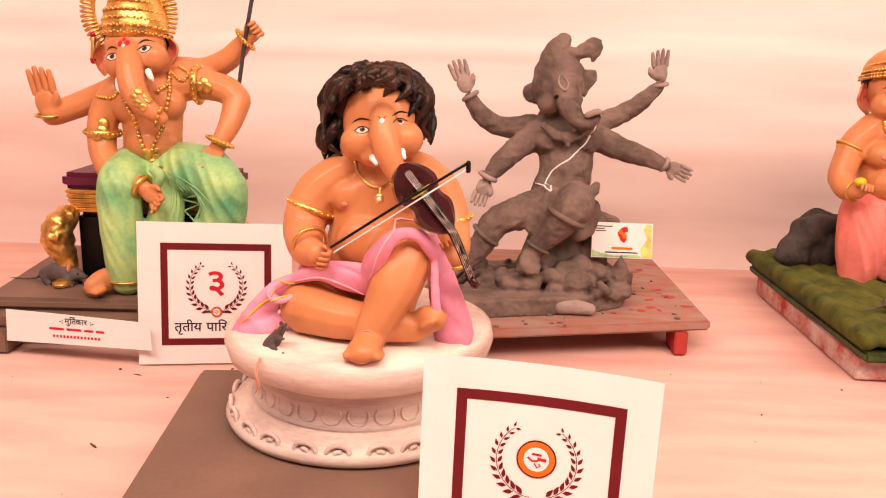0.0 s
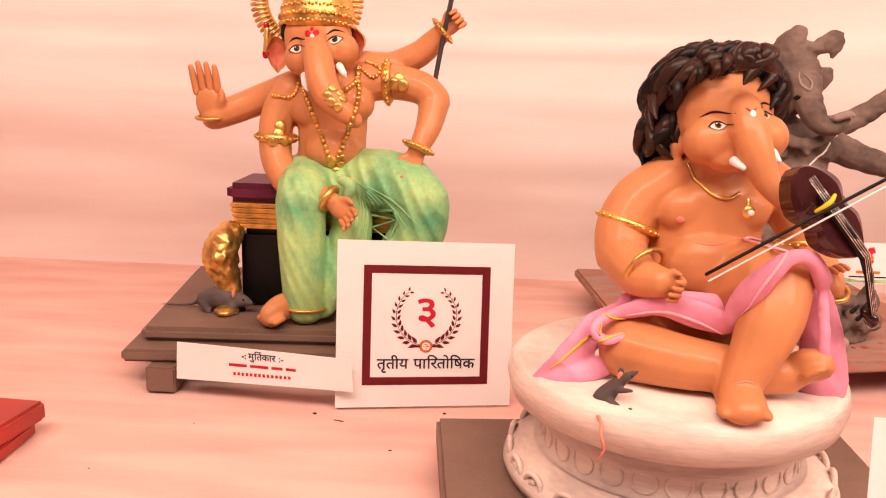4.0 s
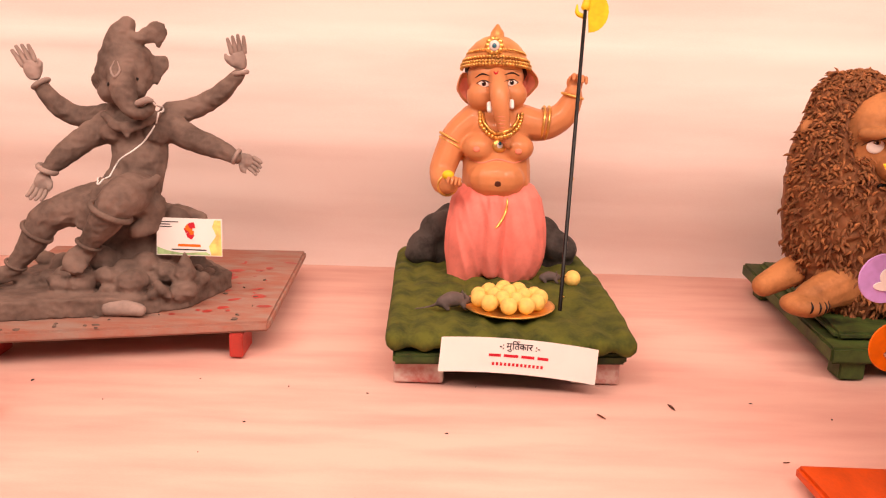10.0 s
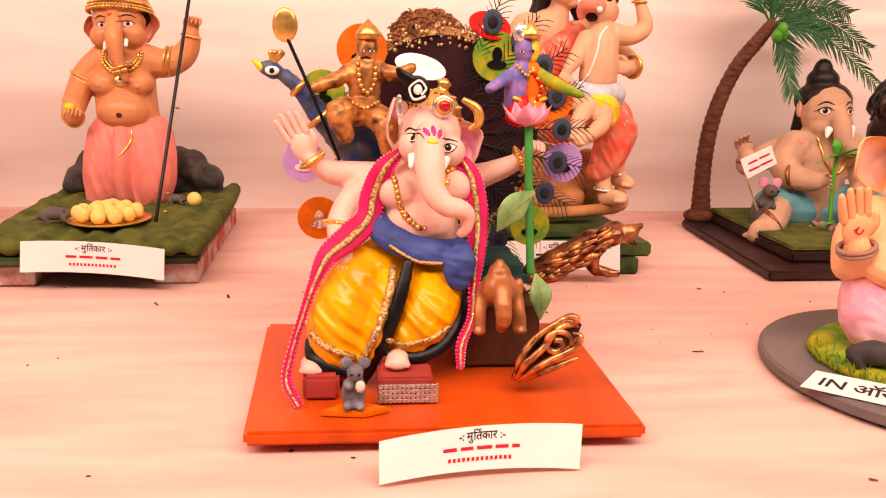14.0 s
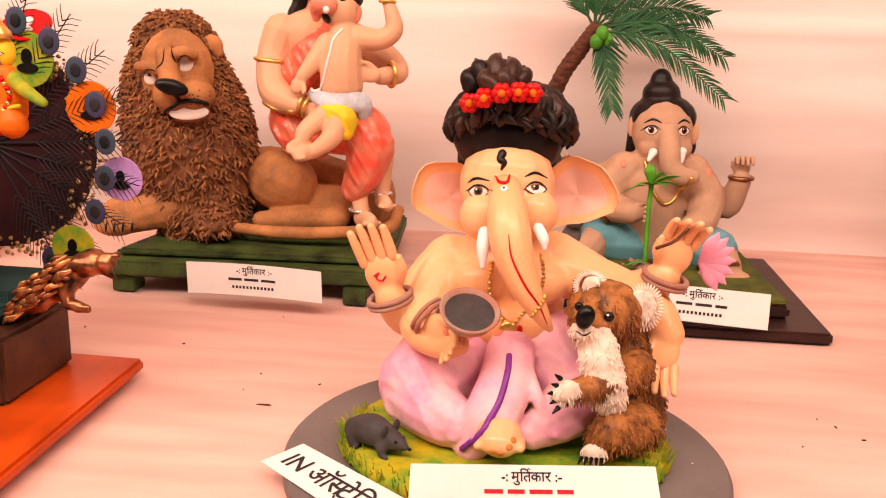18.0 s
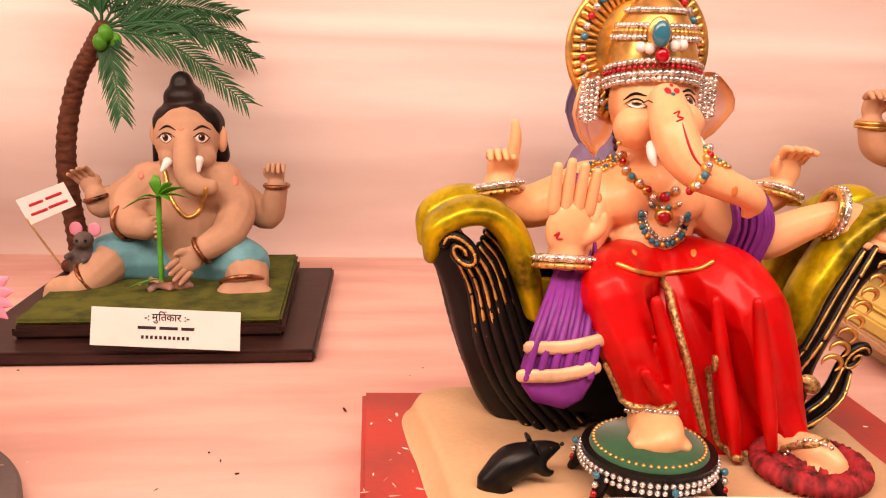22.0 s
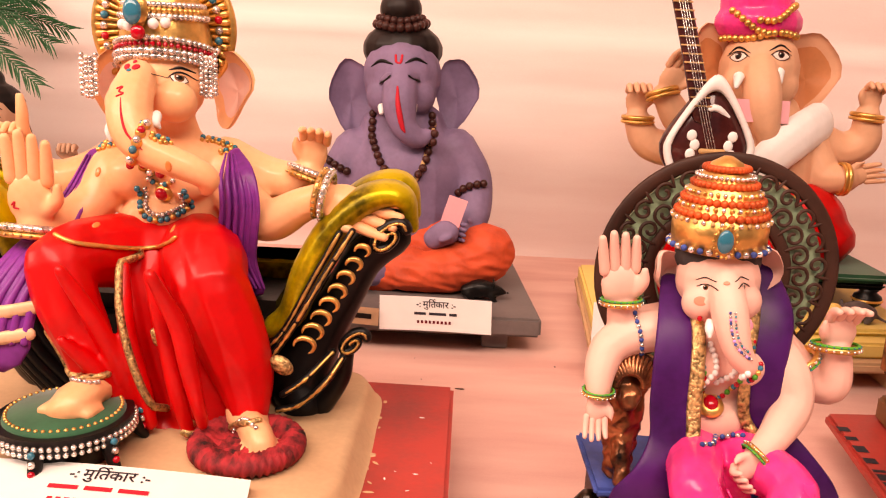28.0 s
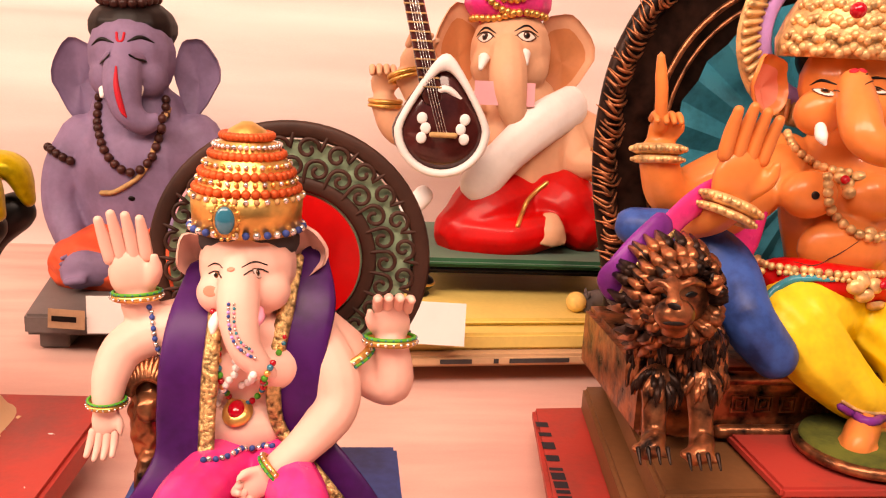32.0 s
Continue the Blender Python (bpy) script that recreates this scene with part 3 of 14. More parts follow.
sheet("table_cloth", (-2.2, -0.45, 0), (7, 0, 0), (0, 2.0, 0), 220, 160, 1, TABLECLOTH, "pinkish white wrinkled table cloth over a long display table", table_folds)
from_bm("table_top", slab_bm(-2.2, 4.8, -0.45, 1.5, -0.045, -0.008), DARKWOOD)
tagged(bpy.data.objects["table_top"], "plain long display table under the cloth", kind="structure")
sheet("wall_back", (-2.4, 1.486, -0.8), (7.4, -0.070, 0), (0, 0, 2.7), 240, 200, 1, WALLCLOTH, "white tent cloth hung behind the display, with faint folds", wall_folds)
sheet("table_skirt", (-2.2, -0.452, -0.78), (7, 0, 0), (0, 0, 0.78), 120, 10, 1, TABLECLOTH, "pinkish white cloth skirt hanging before the table", lambda u, v: 0.02 * math.sin(u * 150))
from_bm("ground", slab_bm(-40, 40, -40, 40, -0.86, -0.8, 0), paint("dusty_ground", (0.25, 0.20, 0.16), 0.9, var=0.2, scale=3, bump=0.4))
tagged(bpy.data.objects["ground"], "dusty trodden ground", kind="structure")
# side cloths and roof out of view, added to bound and bounce the light
for nm, c, du, dv in (("wall_left", (-2.4, -2.2, -0.8), (0, 3.7, 0), (0, 0, 2.7)), ("wall_right", (5.0, 1.5, -0.8), (0, -3.7, 0), (0, 0, 2.7)), ("ceiling", (-2.4, -0.3, 1.88), (7.4, 0, 0), (0, 1.8, 0.0))):
    sheet(nm, c, du, dv, 60, 40, 1, WALLCLOTH, "white tent cloth of the stall", lambda u, v: 0.02 * noise.noise((u * 9, v * 7, 2.0)))

# ---- display boards and plinths ----
def board(name, corners, z0, z1, mat, label, legs=(), legmat=None, category="display board", bevel=0.003):
    """A low painted board on battens: plan corners from front left round to back left, and leg places."""
    cx, cy = sum(c[0] for c in corners) / 4, sum(c[1] for c in corners) / 4
    e = empty(name, cx, cy)
    loc = [(c[0] - cx, c[1] - cy) for c in corners]
    part("top", quad_bm(*loc, z0, z1, bevel), mat, e)
    for x, y, lx, ly in legs:
        part("leg", slab_bm(x - cx - lx / 2, x - cx + lx / 2, y - cy - ly / 2, y - cy + ly / 2, 0.0, z0 - 0.0005, 0.0015), legmat or mat, e)
    return tagged(e, label, category, "display boards on the table")

def soft_plinth(corners, z0, z1, round_, slope, mat, label, seed=1):
    """A cast plaster slab with rounded corners, sloping sides and an uneven, worn edge."""
    q = random.Random(seed)
    cs = [Vector((*c, 0)) for c in corners]
    line = []
    for i, c in enumerate(cs):
        a, b = (cs[i - 1] - c).normalized(), (cs[(i + 1) % 4] - c).normalized()
        for j in range(9):
            u = j / 8
            line.append((c + a * round_) * (1 - u) ** 2 + c * 2 * u * (1 - u) + (c + b * round_) * u * u)
        for j in range(1, 8):
            line.append((c + b * round_).lerp(cs[(i + 1) % 4] - b * round_, j / 8))
    mid = sum(cs, Vector()) / 4
    n, vs, fs = len(line), [], []
    for h, ins in ((0.0, -slope * 0.3), (0.08, 0.0), (0.75, slope * 0.7), (0.93, slope), (1.0, slope + 0.004), (1.0, 0.045), (1.0, 0.09)):
        for p in line:
            d = mid - p
            w = 0.0016 * noise.noise(p * 40 + Vector((0, 0, h * 3 + seed)))
            vs.append(p + d.normalized() * (ins + w) + Vector((0, 0, z0 + (z1 - z0) * h + 0.0006 * noise.noise(p * 70 + Vector((0, 0, ins * 90))))))
    for k in range(6):
        fs += [(k * n + i, k * n + (i + 1) % n, (k + 1) * n + (i + 1) % n, (k + 1) * n + i) for i in range(n)]
    fs.append(tuple(6 * n + i for i in range(n)))
    return tagged(link("plinth", vs, fs, mat, smooth=True), label, "plinth")

g = board("display_board", ((-0.522, 0.935), (-0.215, 0.955), (-0.225, 1.245), (-0.550, 1.235)), 0.027, 0.040, BROWNWOOD,
          "dull brown painted low wooden board on battens", legs=((-0.478, 1.07, 0.03, 0.29), (-0.258, 1.08, 0.03, 0.27)))
part("slab", quad_bm(*[(x + 0.378, y - 1.0925) for x, y in ((-0.512, 0.962), (-0.222, 0.975), (-0.232, 1.247), (-0.545, 1.237))], 0.0405, 0.056, 0.005), BROWNWOOD, g)
board("display_board", ((-0.170, 0.556), (0.145, 0.566), (0.150, 0.845), (-0.193, 0.815)), 0.014, 0.036, BROWNWOOD,
      "dull brown painted low wooden board on battens", legs=((-0.145, 0.69, 0.035, 0.23), (0.115, 0.70, 0.035, 0.23)))
c = board("display_board", ((0.018, 0.935), (0.380, 1.020), (0.369, 1.375), (-0.02, 1.36)), 0.030, 0.043, REDWOOD,
          "worn red-brown wooden board with dried clay on it", legs=((0.065, 1.00, 0.022, 0.05), (0.343, 1.035, 0.016, 0.05), (0.06, 1.30, 0.022, 0.05), (0.33, 1.31, 0.016, 0.05)), legmat=REDBOARD)
p = board("display_board", ((0.530, 0.930), (0.787, 0.948), (0.770, 1.345), (0.524, 1.335)), 0.028, 0.040, GREENBOARD,
          "green painted wooden board on red and white flaking battens",
          legs=((0.558, 1.13, 0.055, 0.36), (0.755, 1.14, 0.055, 0.36)), legmat=REDCHIP)
board("display_board", ((0.897, 0.495), (1.213, 0.493), (1.210, 0.741), (0.891, 0.748)), 0.006, 0.018, ORANGEBOARD,
      "orange-red painted wooden board", legs=((0.93, 0.62, 0.03, 0.22), (1.18, 0.62, 0.03, 0.22)))
board("display_board", ((1.030, 0.985), (1.398, 1.005), (1.372, 1.365), (1.07, 1.385)), 0.022, 0.042, GREENBOARD,
      "patchy dark green painted wooden board on short legs",
      legs=((1.062, 1.01, 0.03, 0.03), (1.362, 1.01, 0.03, 0.03), (1.09, 1.33, 0.03, 0.03), (1.35, 1.33, 0.03, 0.03)))
n = board("display_board", ((1.549, 0.955), (1.925, 0.960), (1.940, 1.315), (1.560, 1.300)), 0.0, 0.014, DARKWOOD, "flat dark brown wooden board with a turf slab")
part("slab", quad_bm(*[(x - 1.7435, y - 1.1325) for x, y in ((1.60, 0.995), (1.888, 1.003), (1.890, 1.305), (1.60, 1.29))], 0.0145, 0.030, 0.004), DARKWOOD, n, "dark brown plinth")
part("turf", quad_bm(*[(x - 1.7435, y - 1.1325) for x, y in ((1.602, 0.997), (1.886, 1.005), (1.888, 1.303), (1.602, 1.288))], 0.0305, 0.037, 0.003), MOSS, n, "short green artificial turf")
v, f = lathe([(0.168, 0.0), (0.172, 0.003), (0.172, 0.011), (0.169, 0.014), (0.0005, 0.0142)], 72, False)
tagged(link("round_base", v, f, GREYBOARD, smooth=False, at=pose(1.562, 0.622, 0)), "flat round grey painted base board", "display board")
r = red_board = board("display_board", ((1.963, 0.435), (2.392, 0.425), (2.400, 0.744), (1.972, 0.762)), 0.028, 0.050, REDBOARD,
          "chipped red painted wooden board on battens", legs=((2.01, 0.60, 0.035, 0.28), (2.35, 0.59, 0.035, 0.28)))
soft_plinth(((2.022, 0.497), (2.334, 0.503), (2.340, 0.735), (2.000, 0.735)), 0.0503, 0.0685, 0.045, 0.010, TAN, "tan painted rough plaster plinth on the red board", 3)
board("display_board", ((2.255, 0.955), (2.500, 0.958), (2.482, 1.285), (2.20, 1.295)), 0.022, 0.044, GREYBOARD,
      "grey-brown painted low wooden board on battens", legs=((2.275, 1.11, 0.03, 0.26), (2.45, 1.11, 0.03, 0.26)))
s = s_board = board("display_board", ((2.543, 0.872), (2.93, 0.900), (2.95, 1.22), (2.572, 1.195)), 0.022, 0.034, TAN,
          "pale wooden board with a yellow painted plinth", legs=((2.585, 1.03, 0.022, 0.29), (2.88, 1.05, 0.022, 0.29)), legmat=TAN)
part("plinth", quad_bm(*[(x - 2.74875, y - 1.04675) for x, y in ((2.55, 0.885), (2.92, 0.912), (2.94, 1.215), (2.575, 1.19))], 0.0345, 0.052, 0.003), YELLOWBOARD, s, "pale yellow painted plinth")
part("plinth_top", quad_bm(*[(x - 2.74875, y - 1.04675) for x, y in ((2.566, 0.908), (2.885, 0.930), (2.90, 1.205), (2.602, 1.185))], 0.0525, 0.060, 0.004), YELLOWBOARD, s, "yellow painted upper step")
board("display_board", ((2.436, 0.37), (2.625, 0.365), (2.650, 0.590), (2.450, 0.583)), 0.0, 0.042, GREYBOARD, "thick grey painted block under the seated statue", bevel=0.006)
t = t_board = board("display_board", ((2.690, 0.43), (3.15, 0.44), (3.16, 0.79), (2.735, 0.765)), 0.022, 0.033, REDBOARD,
          "red painted wooden board with black writing along its side", legs=((2.765, 0.60, 0.022, 0.26), (3.09, 0.61, 0.022, 0.26)))
b1 = quad_bm((2.735, 0.455), (3.12, 0.465), (3.12, 0.775), (2.775, 0.758), 0.0335, 0.056, 0.003)
b2 = quad_bm((2.762, 0.545), (3.10, 0.553), (3.10, 0.77), (2.790, 0.755), 0.0565, 0.078, 0.003)
tagged(from_bm("plinth", b1, BROWN), "brown painted stepped plinth on the red board", "plinth")
tagged(from_bm("plinth", b2, BROWN), "brown painted upper step of the throne plinth", "plinth")
board("display_board", ((-0.72, 0.66), (-0.558, 0.702), (-0.542, 0.826), (-0.72, 0.84)), 0.012, 0.030, REDBOARD, "bright red painted board on a worn wooden batten",
      legs=((-0.565, 0.76, 0.03, 0.12), (-0.70, 0.75, 0.03, 0.12)))
tagged(from_bm("plinth", quad_bm((-0.74, 0.68), (-0.60, 0.72), (-0.588, 0.806), (-0.74, 0.83), 0.0305, 0.055, 0.003), GREYBOARD), "light grey painted plinth on the red board", "plinth")

# ---- unfired clay statue on the worn red board ----
f = Figure((-0.180, 0.978, -0.105), 0.0023)
c_pts = [(-0.185, -0.075), (-0.12, -0.105), (0.03, -0.065), (0.075, -0.035), (0.105, 0.06), (0.06, 0.12), (-0.15, 0.10)]
f.put(CLAY, ([(x, y, z) for z in (0.043, 0.066) for x, y in c_pts], [tuple(range(7))[::-1], tuple(range(7, 14))] + [(i, (i + 1) % 7, 7 + (i + 1) % 7, 7 + i) for i in range(7)]))
rnd = random.Random(3)
for i in range(60):
    f.blob(CLAY, (rnd.uniform(-0.14, 0.09), rnd.uniform(-0.055, 0.07), 0.064 + rnd.uniform(0, 0.012)), (rnd.uniform(0.006, 0.017), rnd.uniform(0.006, 0.016), rnd.uniform(0.005, 0.014)), (rnd.uniform(0, 90), rnd.uniform(0, 90), 0))
# rock seat with a ledge and crags
f.limb(CLAY, [(0.0009, 0.030, 0.1508), (-0.0056, 0.025, 0.1153), (-0.0085, 0.020, 0.0798)], [0.0324, 0.0416, 0.0535], 0.8)
f.limb(CLAY, [(0.0128, 0.045, 0.1444), (0.0417, 0.045, 0.1461), (0.0721, 0.045, 0.1398)], [0.0124, 0.0110, 0.0080], 0.9)
f.limb(CLAY, [(0.0437, 0.030, 0.1378), (0.0380, 0.020, 0.1105), (0.0324, 0.010, 0.0798)], [0.0202, 0.0243, 0.0283])
for q in ((0.0007, -0.030, 0.0879), (0.0196, -0.020, 0.0933), (-0.0320, -0.020, 0.0986), (-0.0168, -0.045, 0.0839), (0.0478, -0.025, 0.0849), (0.0144, -0.050, 0.0793), (-0.0461, -0.050, 0.0772)):
    f.blob(CLAY, q, (rnd.uniform(0.014, 0.022), 0.016, rnd.uniform(0.010, 0.018)), (rnd.uniform(0, 60), rnd.uniform(-40, 40), rnd.uniform(0, 90)))
f.limb(CLAY, [(0.0710, -0.030, 0.0869), (0.0709, -0.030, 0.0973), (0.0708, -0.030, 0.1112)], [0.0136, 0.0095, 0.0020])
# torso and head
f.limb(CLAY, [(-0.0235, 0.045, 0.2751), (-0.0067, 0.045, 0.2514), (-0.0002, 0.039, 0.2311), (-0.0010, 0.031, 0.2038), (-0.0065, 0.025, 0.1832), (-0.0113, 0.020, 0.1661)], [0.0190, 0.0365, 0.0363, 0.0353, 0.0373, 0.0371], 0.72)
f.blob(CLAY, (-0.0258, 0.027, 0.2484), (0.0189, 0.0154, 0.0154)).blob(CLAY, (0.0243, 0.027, 0.2486), (0.0182, 0.0154, 0.0154)).blob(CLAY, (0.0022, 0.025, 0.2115), (0.0280, 0.0224, 0.0252))
f.blob(CLAY, (-0.0151, 0.040, 0.3190), (0.0350, 0.0322, 0.0336)).blob(CLAY, (-0.0145, 0.045, 0.3366), (0.0336, 0.0308, 0.0238)).blob(CLAY, (-0.0283, 0.025, 0.2972), (0.0154, 0.0154, 0.0140)).blob(CLAY, (0.0027, 0.025, 0.3021), (0.0140, 0.0154, 0.0140))
f.limb(CLAY, [(-0.0094, 0.017, 0.3177), (-0.0053, 0.005, 0.3021), (0.0017, -0.001, 0.2854), (0.0131, -0.005, 0.2760), (0.0268, -0.007, 0.2785), (0.0321, -0.007, 0.2864)], [0.0171, 0.0155, 0.0126, 0.0104, 0.0076, 0.0049])
f.limb(CLAY, [(-0.0199, 0.045, 0.3498), (-0.0184, 0.045, 0.3605), (-0.0156, 0.045, 0.3685), (-0.0107, 0.045, 0.3765)], [0.0219, 0.0190, 0.0161, 0.0110])
f.limb(CLAY, [(0.0004, 0.040, 0.3594), (0.0157, 0.039, 0.3651), (0.0294, 0.039, 0.3707), (0.0280, 0.039, 0.3549)], [0.0044, 0.0109, 0.0116, 0.0044], 0.4).limb(CLAY, [(-0.0018, 0.037, 0.3632), (0.0095, 0.035, 0.3608)], [0.0058, 0.0065])
f.limb(CLAY, [(-0.0391, 0.045, 0.3116), (-0.0477, 0.049, 0.3141), (-0.0527, 0.049, 0.3057), (-0.0428, 0.045, 0.2986)], [0.0073, 0.0103, 0.0088, 0.0058], 0.45).limb(CLAY, [(0.0182, 0.049, 0.3160), (0.0249, 0.051, 0.3297), (0.0263, 0.051, 0.3392), (0.0196, 0.049, 0.3106)], [0.0073, 0.0110, 0.0074, 0.0059], 0.45)
# arms, with dry pale palms
f.limb(CLAY, [(-0.0436, 0.063, 0.2634), (-0.0813, 0.070, 0.2612), (-0.1091, 0.067, 0.2732), (-0.1295, 0.063, 0.2979)], [0.0178, 0.0142, 0.0134, 0.0097])
f.palm(CLAYDRY, (-0.1329, 0.061, 0.3068), (-0.42, 0.0, 1.0), (1, 0, 0.3), 0.0462, 0.08, 0.7, 0.07)
f.limb(CLAY, [(0.0331, 0.063, 0.2692), (0.0634, 0.067, 0.2784), (0.0918, 0.067, 0.2946), (0.1193, 0.063, 0.3203)], [0.0164, 0.0134, 0.0127, 0.0082])
f.palm(CLAYDRY, (0.1212, 0.063, 0.3272), (-0.10, 0, 1.0), (-1, 0, 0), 0.0434, 0.12, 0.8, 0.07)
f.limb(CLAY, [(-0.0379, 0.045, 0.2539), (-0.0651, 0.030, 0.2381), (-0.0868, 0.017, 0.2185), (-0.1020, 0.005, 0.2026)], [0.0205, 0.0158, 0.0142, 0.0091])
f.palm(CLAYDRY, (-0.1044, 0.003, 0.1987), (-0.35, -0.1, -1.0), (0.9, 0, -0.3), 0.0406, 0.3, 0.5)
f.limb(CLAY, [(0.0357, 0.045, 0.2548), (0.0675, 0.033, 0.2419), (0.0999, 0.023, 0.2320), (0.1269, 0.015, 0.2225)], [0.0190, 0.0159, 0.0129, 0.0078])
f.palm(CLAYDRY, (0.1268, 0.015, 0.2239), (1.0, -0.1, -0.42), (0.3, 0, -1), 0.0392, 0.3, 0.7)
# legs
f.limb(CLAY, [(-0.0144, 0.000, 0.1723), (-0.0514, -0.020, 0.1650), (-0.0898, -0.030, 0.1504), (-0.0991, -0.032, 0.1395)], [0.0252, 0.0226, 0.0190, 0.0169])
f.limb(CLAY, [(-0.0963, -0.032, 0.1423), (-0.1098, -0.035, 0.1178), (-0.1253, -0.040, 0.0963), (-0.1318, -0.042, 0.0868)], [0.0183, 0.0155, 0.0107, 0.0094])
f.sole(CLAY, (-0.1333, -0.040, 0.0821), (-0.1606, -0.058, 0.0772), 0.0119)
f.limb(CLAY, [(0.0063, 0.000, 0.1764), (0.0070, -0.035, 0.1798), (0.0027, -0.055, 0.1759)], [0.0280, 0.0257, 0.0231])
f.limb(CLAY, [(0.0027, -0.055, 0.1746), (-0.0132, -0.055, 0.1530), (-0.0304, -0.050, 0.1315), (-0.0396, -0.046, 0.1182)], [0.0231, 0.0185, 0.0133, 0.0113])
f.sole(CLAY, (-0.0432, -0.042, 0.1132), (-0.0507, -0.068, 0.0982), 0.0147)
f.limb(CLAY, [(0.0298, -0.010, 0.1662), (0.0253, -0.012, 0.1443), (0.0146, -0.030, 0.1368)], [0.0152, 0.0138, 0.0095])
# cloth folds between the knees and round the waist
for T_ in (([(-0.0241, -0.035, 0.1902), (-0.0401, -0.040, 0.1603), (-0.0471, -0.040, 0.1453)], 0.008), ([(-0.0165, -0.040, 0.1877), (-0.0311, -0.045, 0.1581), (-0.0447, -0.035, 0.1220), (-0.0557, -0.030, 0.1069)], 0.007), ([(-0.0343, -0.035, 0.1765), (-0.0535, -0.035, 0.1524), (-0.0616, -0.030, 0.1445)], 0.007)):
    f.limb(CLAY, T_[0], [T_[1] * k for k in (0.8, 1.1, 0.9, 0.6)[:len(T_[0])]], 0.6)
f.limb(CLAY, [(-0.0272, -0.020, 0.1929), (-0.0009, -0.035, 0.1863), (0.0282, -0.030, 0.1912), (0.0353, -0.010, 0.1977)], [0.0062, 0.0068, 0.0068, 0.0055])
f.limb(CLAY, [(-0.0335, 0.015, 0.2692), (-0.0145, 0.005, 0.2582), (0.0059, 0.005, 0.2574), (0.0316, 0.015, 0.2711)], [0.0057, 0.0070, 0.0070, 0.0057], 0.6).limb(CLAY, [(-0.0073, 0.003, 0.2585), (-0.0020, 0.003, 0.2466)], [0.0049, 0.0042])
for q, ax, r in (((-0.1294, 0.063, 0.3021), (-0.5, 0, 0.8), 0.0119), ((0.1213, 0.063, 0.3231), (-0.2, 0, 1), 0.0105), ((-0.1027, 0.005, 0.2026), (-0.5, 0, -1), 0.0126), ((0.1254, 0.015, 0.2239), (1, 0, -0.5), 0.0098)):
    f.bangle(CLAYDRY, q, ax, r * 0.85, r * 0.27)
for q, ax, r in (((-0.1281, -0.040, 0.0934), (-0.6, 0, -1), 0.0119), ((-0.0366, -0.047, 0.1226), (-0.5, 0, -1), 0.0140), ((-0.1031, -0.033, 0.1327), (-0.8, 0, -1), 0.0182), ((-0.0050, -0.056, 0.1640), (-0.5, 0, -1), 0.0231)):
    f.bangle(CLAY, q, ax, r, r * 0.16)
f.bake(1)
for m, v, fs in f.done:
    for q in v:
        q += Vector((noise.noise(q * 110), noise.noise(q * 110 + Vector((7, 0, 0))), noise.noise(q * 110 + Vector((0, 9, 0))))) * 0.0014
f.crease([CLAY, CLAYDRY], 0.0010, 95, 95, 130, 0)
f.line(WHITE, [(0.0345, -0.005, 0.2865), (0.0365, 0.000, 0.2785), (0.0278, -0.005, 0.2553), (0.0088, -0.005, 0.2328), (-0.0130, -0.005, 0.2173), (-0.0276, 0.005, 0.1954), (-0.0325, 0.005, 0.1883), (-0.0366, 0.005, 0.1951)], 0.0011, False, 0.0006)
f.line(CLAYDRY, [(-0.0141, 0.000, 0.3355), (-0.0169, 0.000, 0.3239), (-0.0116, 0.000, 0.3150), (-0.0062, 0.000, 0.3229), (-0.0101, 0.000, 0.3344)], 0.0016, True, 0.0006)
f.limb(CLAYDRY, [(0.0188, -0.015, 0.2869), (0.0297, -0.017, 0.2912), (0.0350, -0.017, 0.2907)], [0.0041, 0.0041, 0.0028], melt=False)
f.dab(BLACK, (-0.0194, -0.005, 0.3076), 0.0049, 0.0028, 15, almond=True).dab(BLACK, (0.0119, -0.005, 0.3156), 0.0042, 0.0021, 10, almond=True)
f.finish("statue", 0.2, 1.095, "unpainted grey-brown clay seated elephant-headed deity on a rock")
f = Figure()
f.limb(CLAYDRY, [(-0.018, 0, 0.009), (0, 0.002, 0.010), (0.02, -0.002, 0.009)], [0.009, 0.010, 0.008]).bake(2)
f.finish("clay_lump", 0.21, 1.022, "small loose lump of grey clay on the board", 0.043, "clay")

# ---- statue in a coral pink dhoti with an axe staff, on a moss green cushion ----
f = Figure((0.075, 0.988, -0.135), 0.0022)
f.limb(SKIN, [(-0.0064, 0.005, 0.2875), (-0.0055, 0.005, 0.2684), (-0.0052, 0.003, 0.2435), (-0.0046, -0.002, 0.2082), (-0.0029, 0.000, 0.1739)], [0.0215, 0.0431, 0.0430, 0.0451, 0.0459], 0.76)
f.blob(SKIN, (-0.0292, -0.020, 0.2379), (0.0230, 0.0184, 0.0184)).blob(SKIN, (0.0190, -0.020, 0.2394), (0.0230, 0.0184, 0.0184)).blob(SKIN, (-0.0056, -0.022, 0.1991), (0.0383, 0.0260, 0.0260))
f.limb(SKIN, [(-0.0339, 0.005, 0.2720), (-0.0584, 0.000, 0.2495), (-0.0723, -0.008, 0.2174), (-0.0763, -0.012, 0.2044)], [0.0223, 0.0199, 0.0182, 0.0174])
f.limb(SKIN, [(-0.0763, -0.012, 0.2044), (-0.0746, -0.030, 0.1923), (-0.0660, -0.044, 0.1918)], [0.0167, 0.0149, 0.0110])
f.palm(SKIN, (-0.0665, -0.044, 0.1874), (0.25, -0.45, 0.8), (1, 0, 0), 0.0367, 0.75)
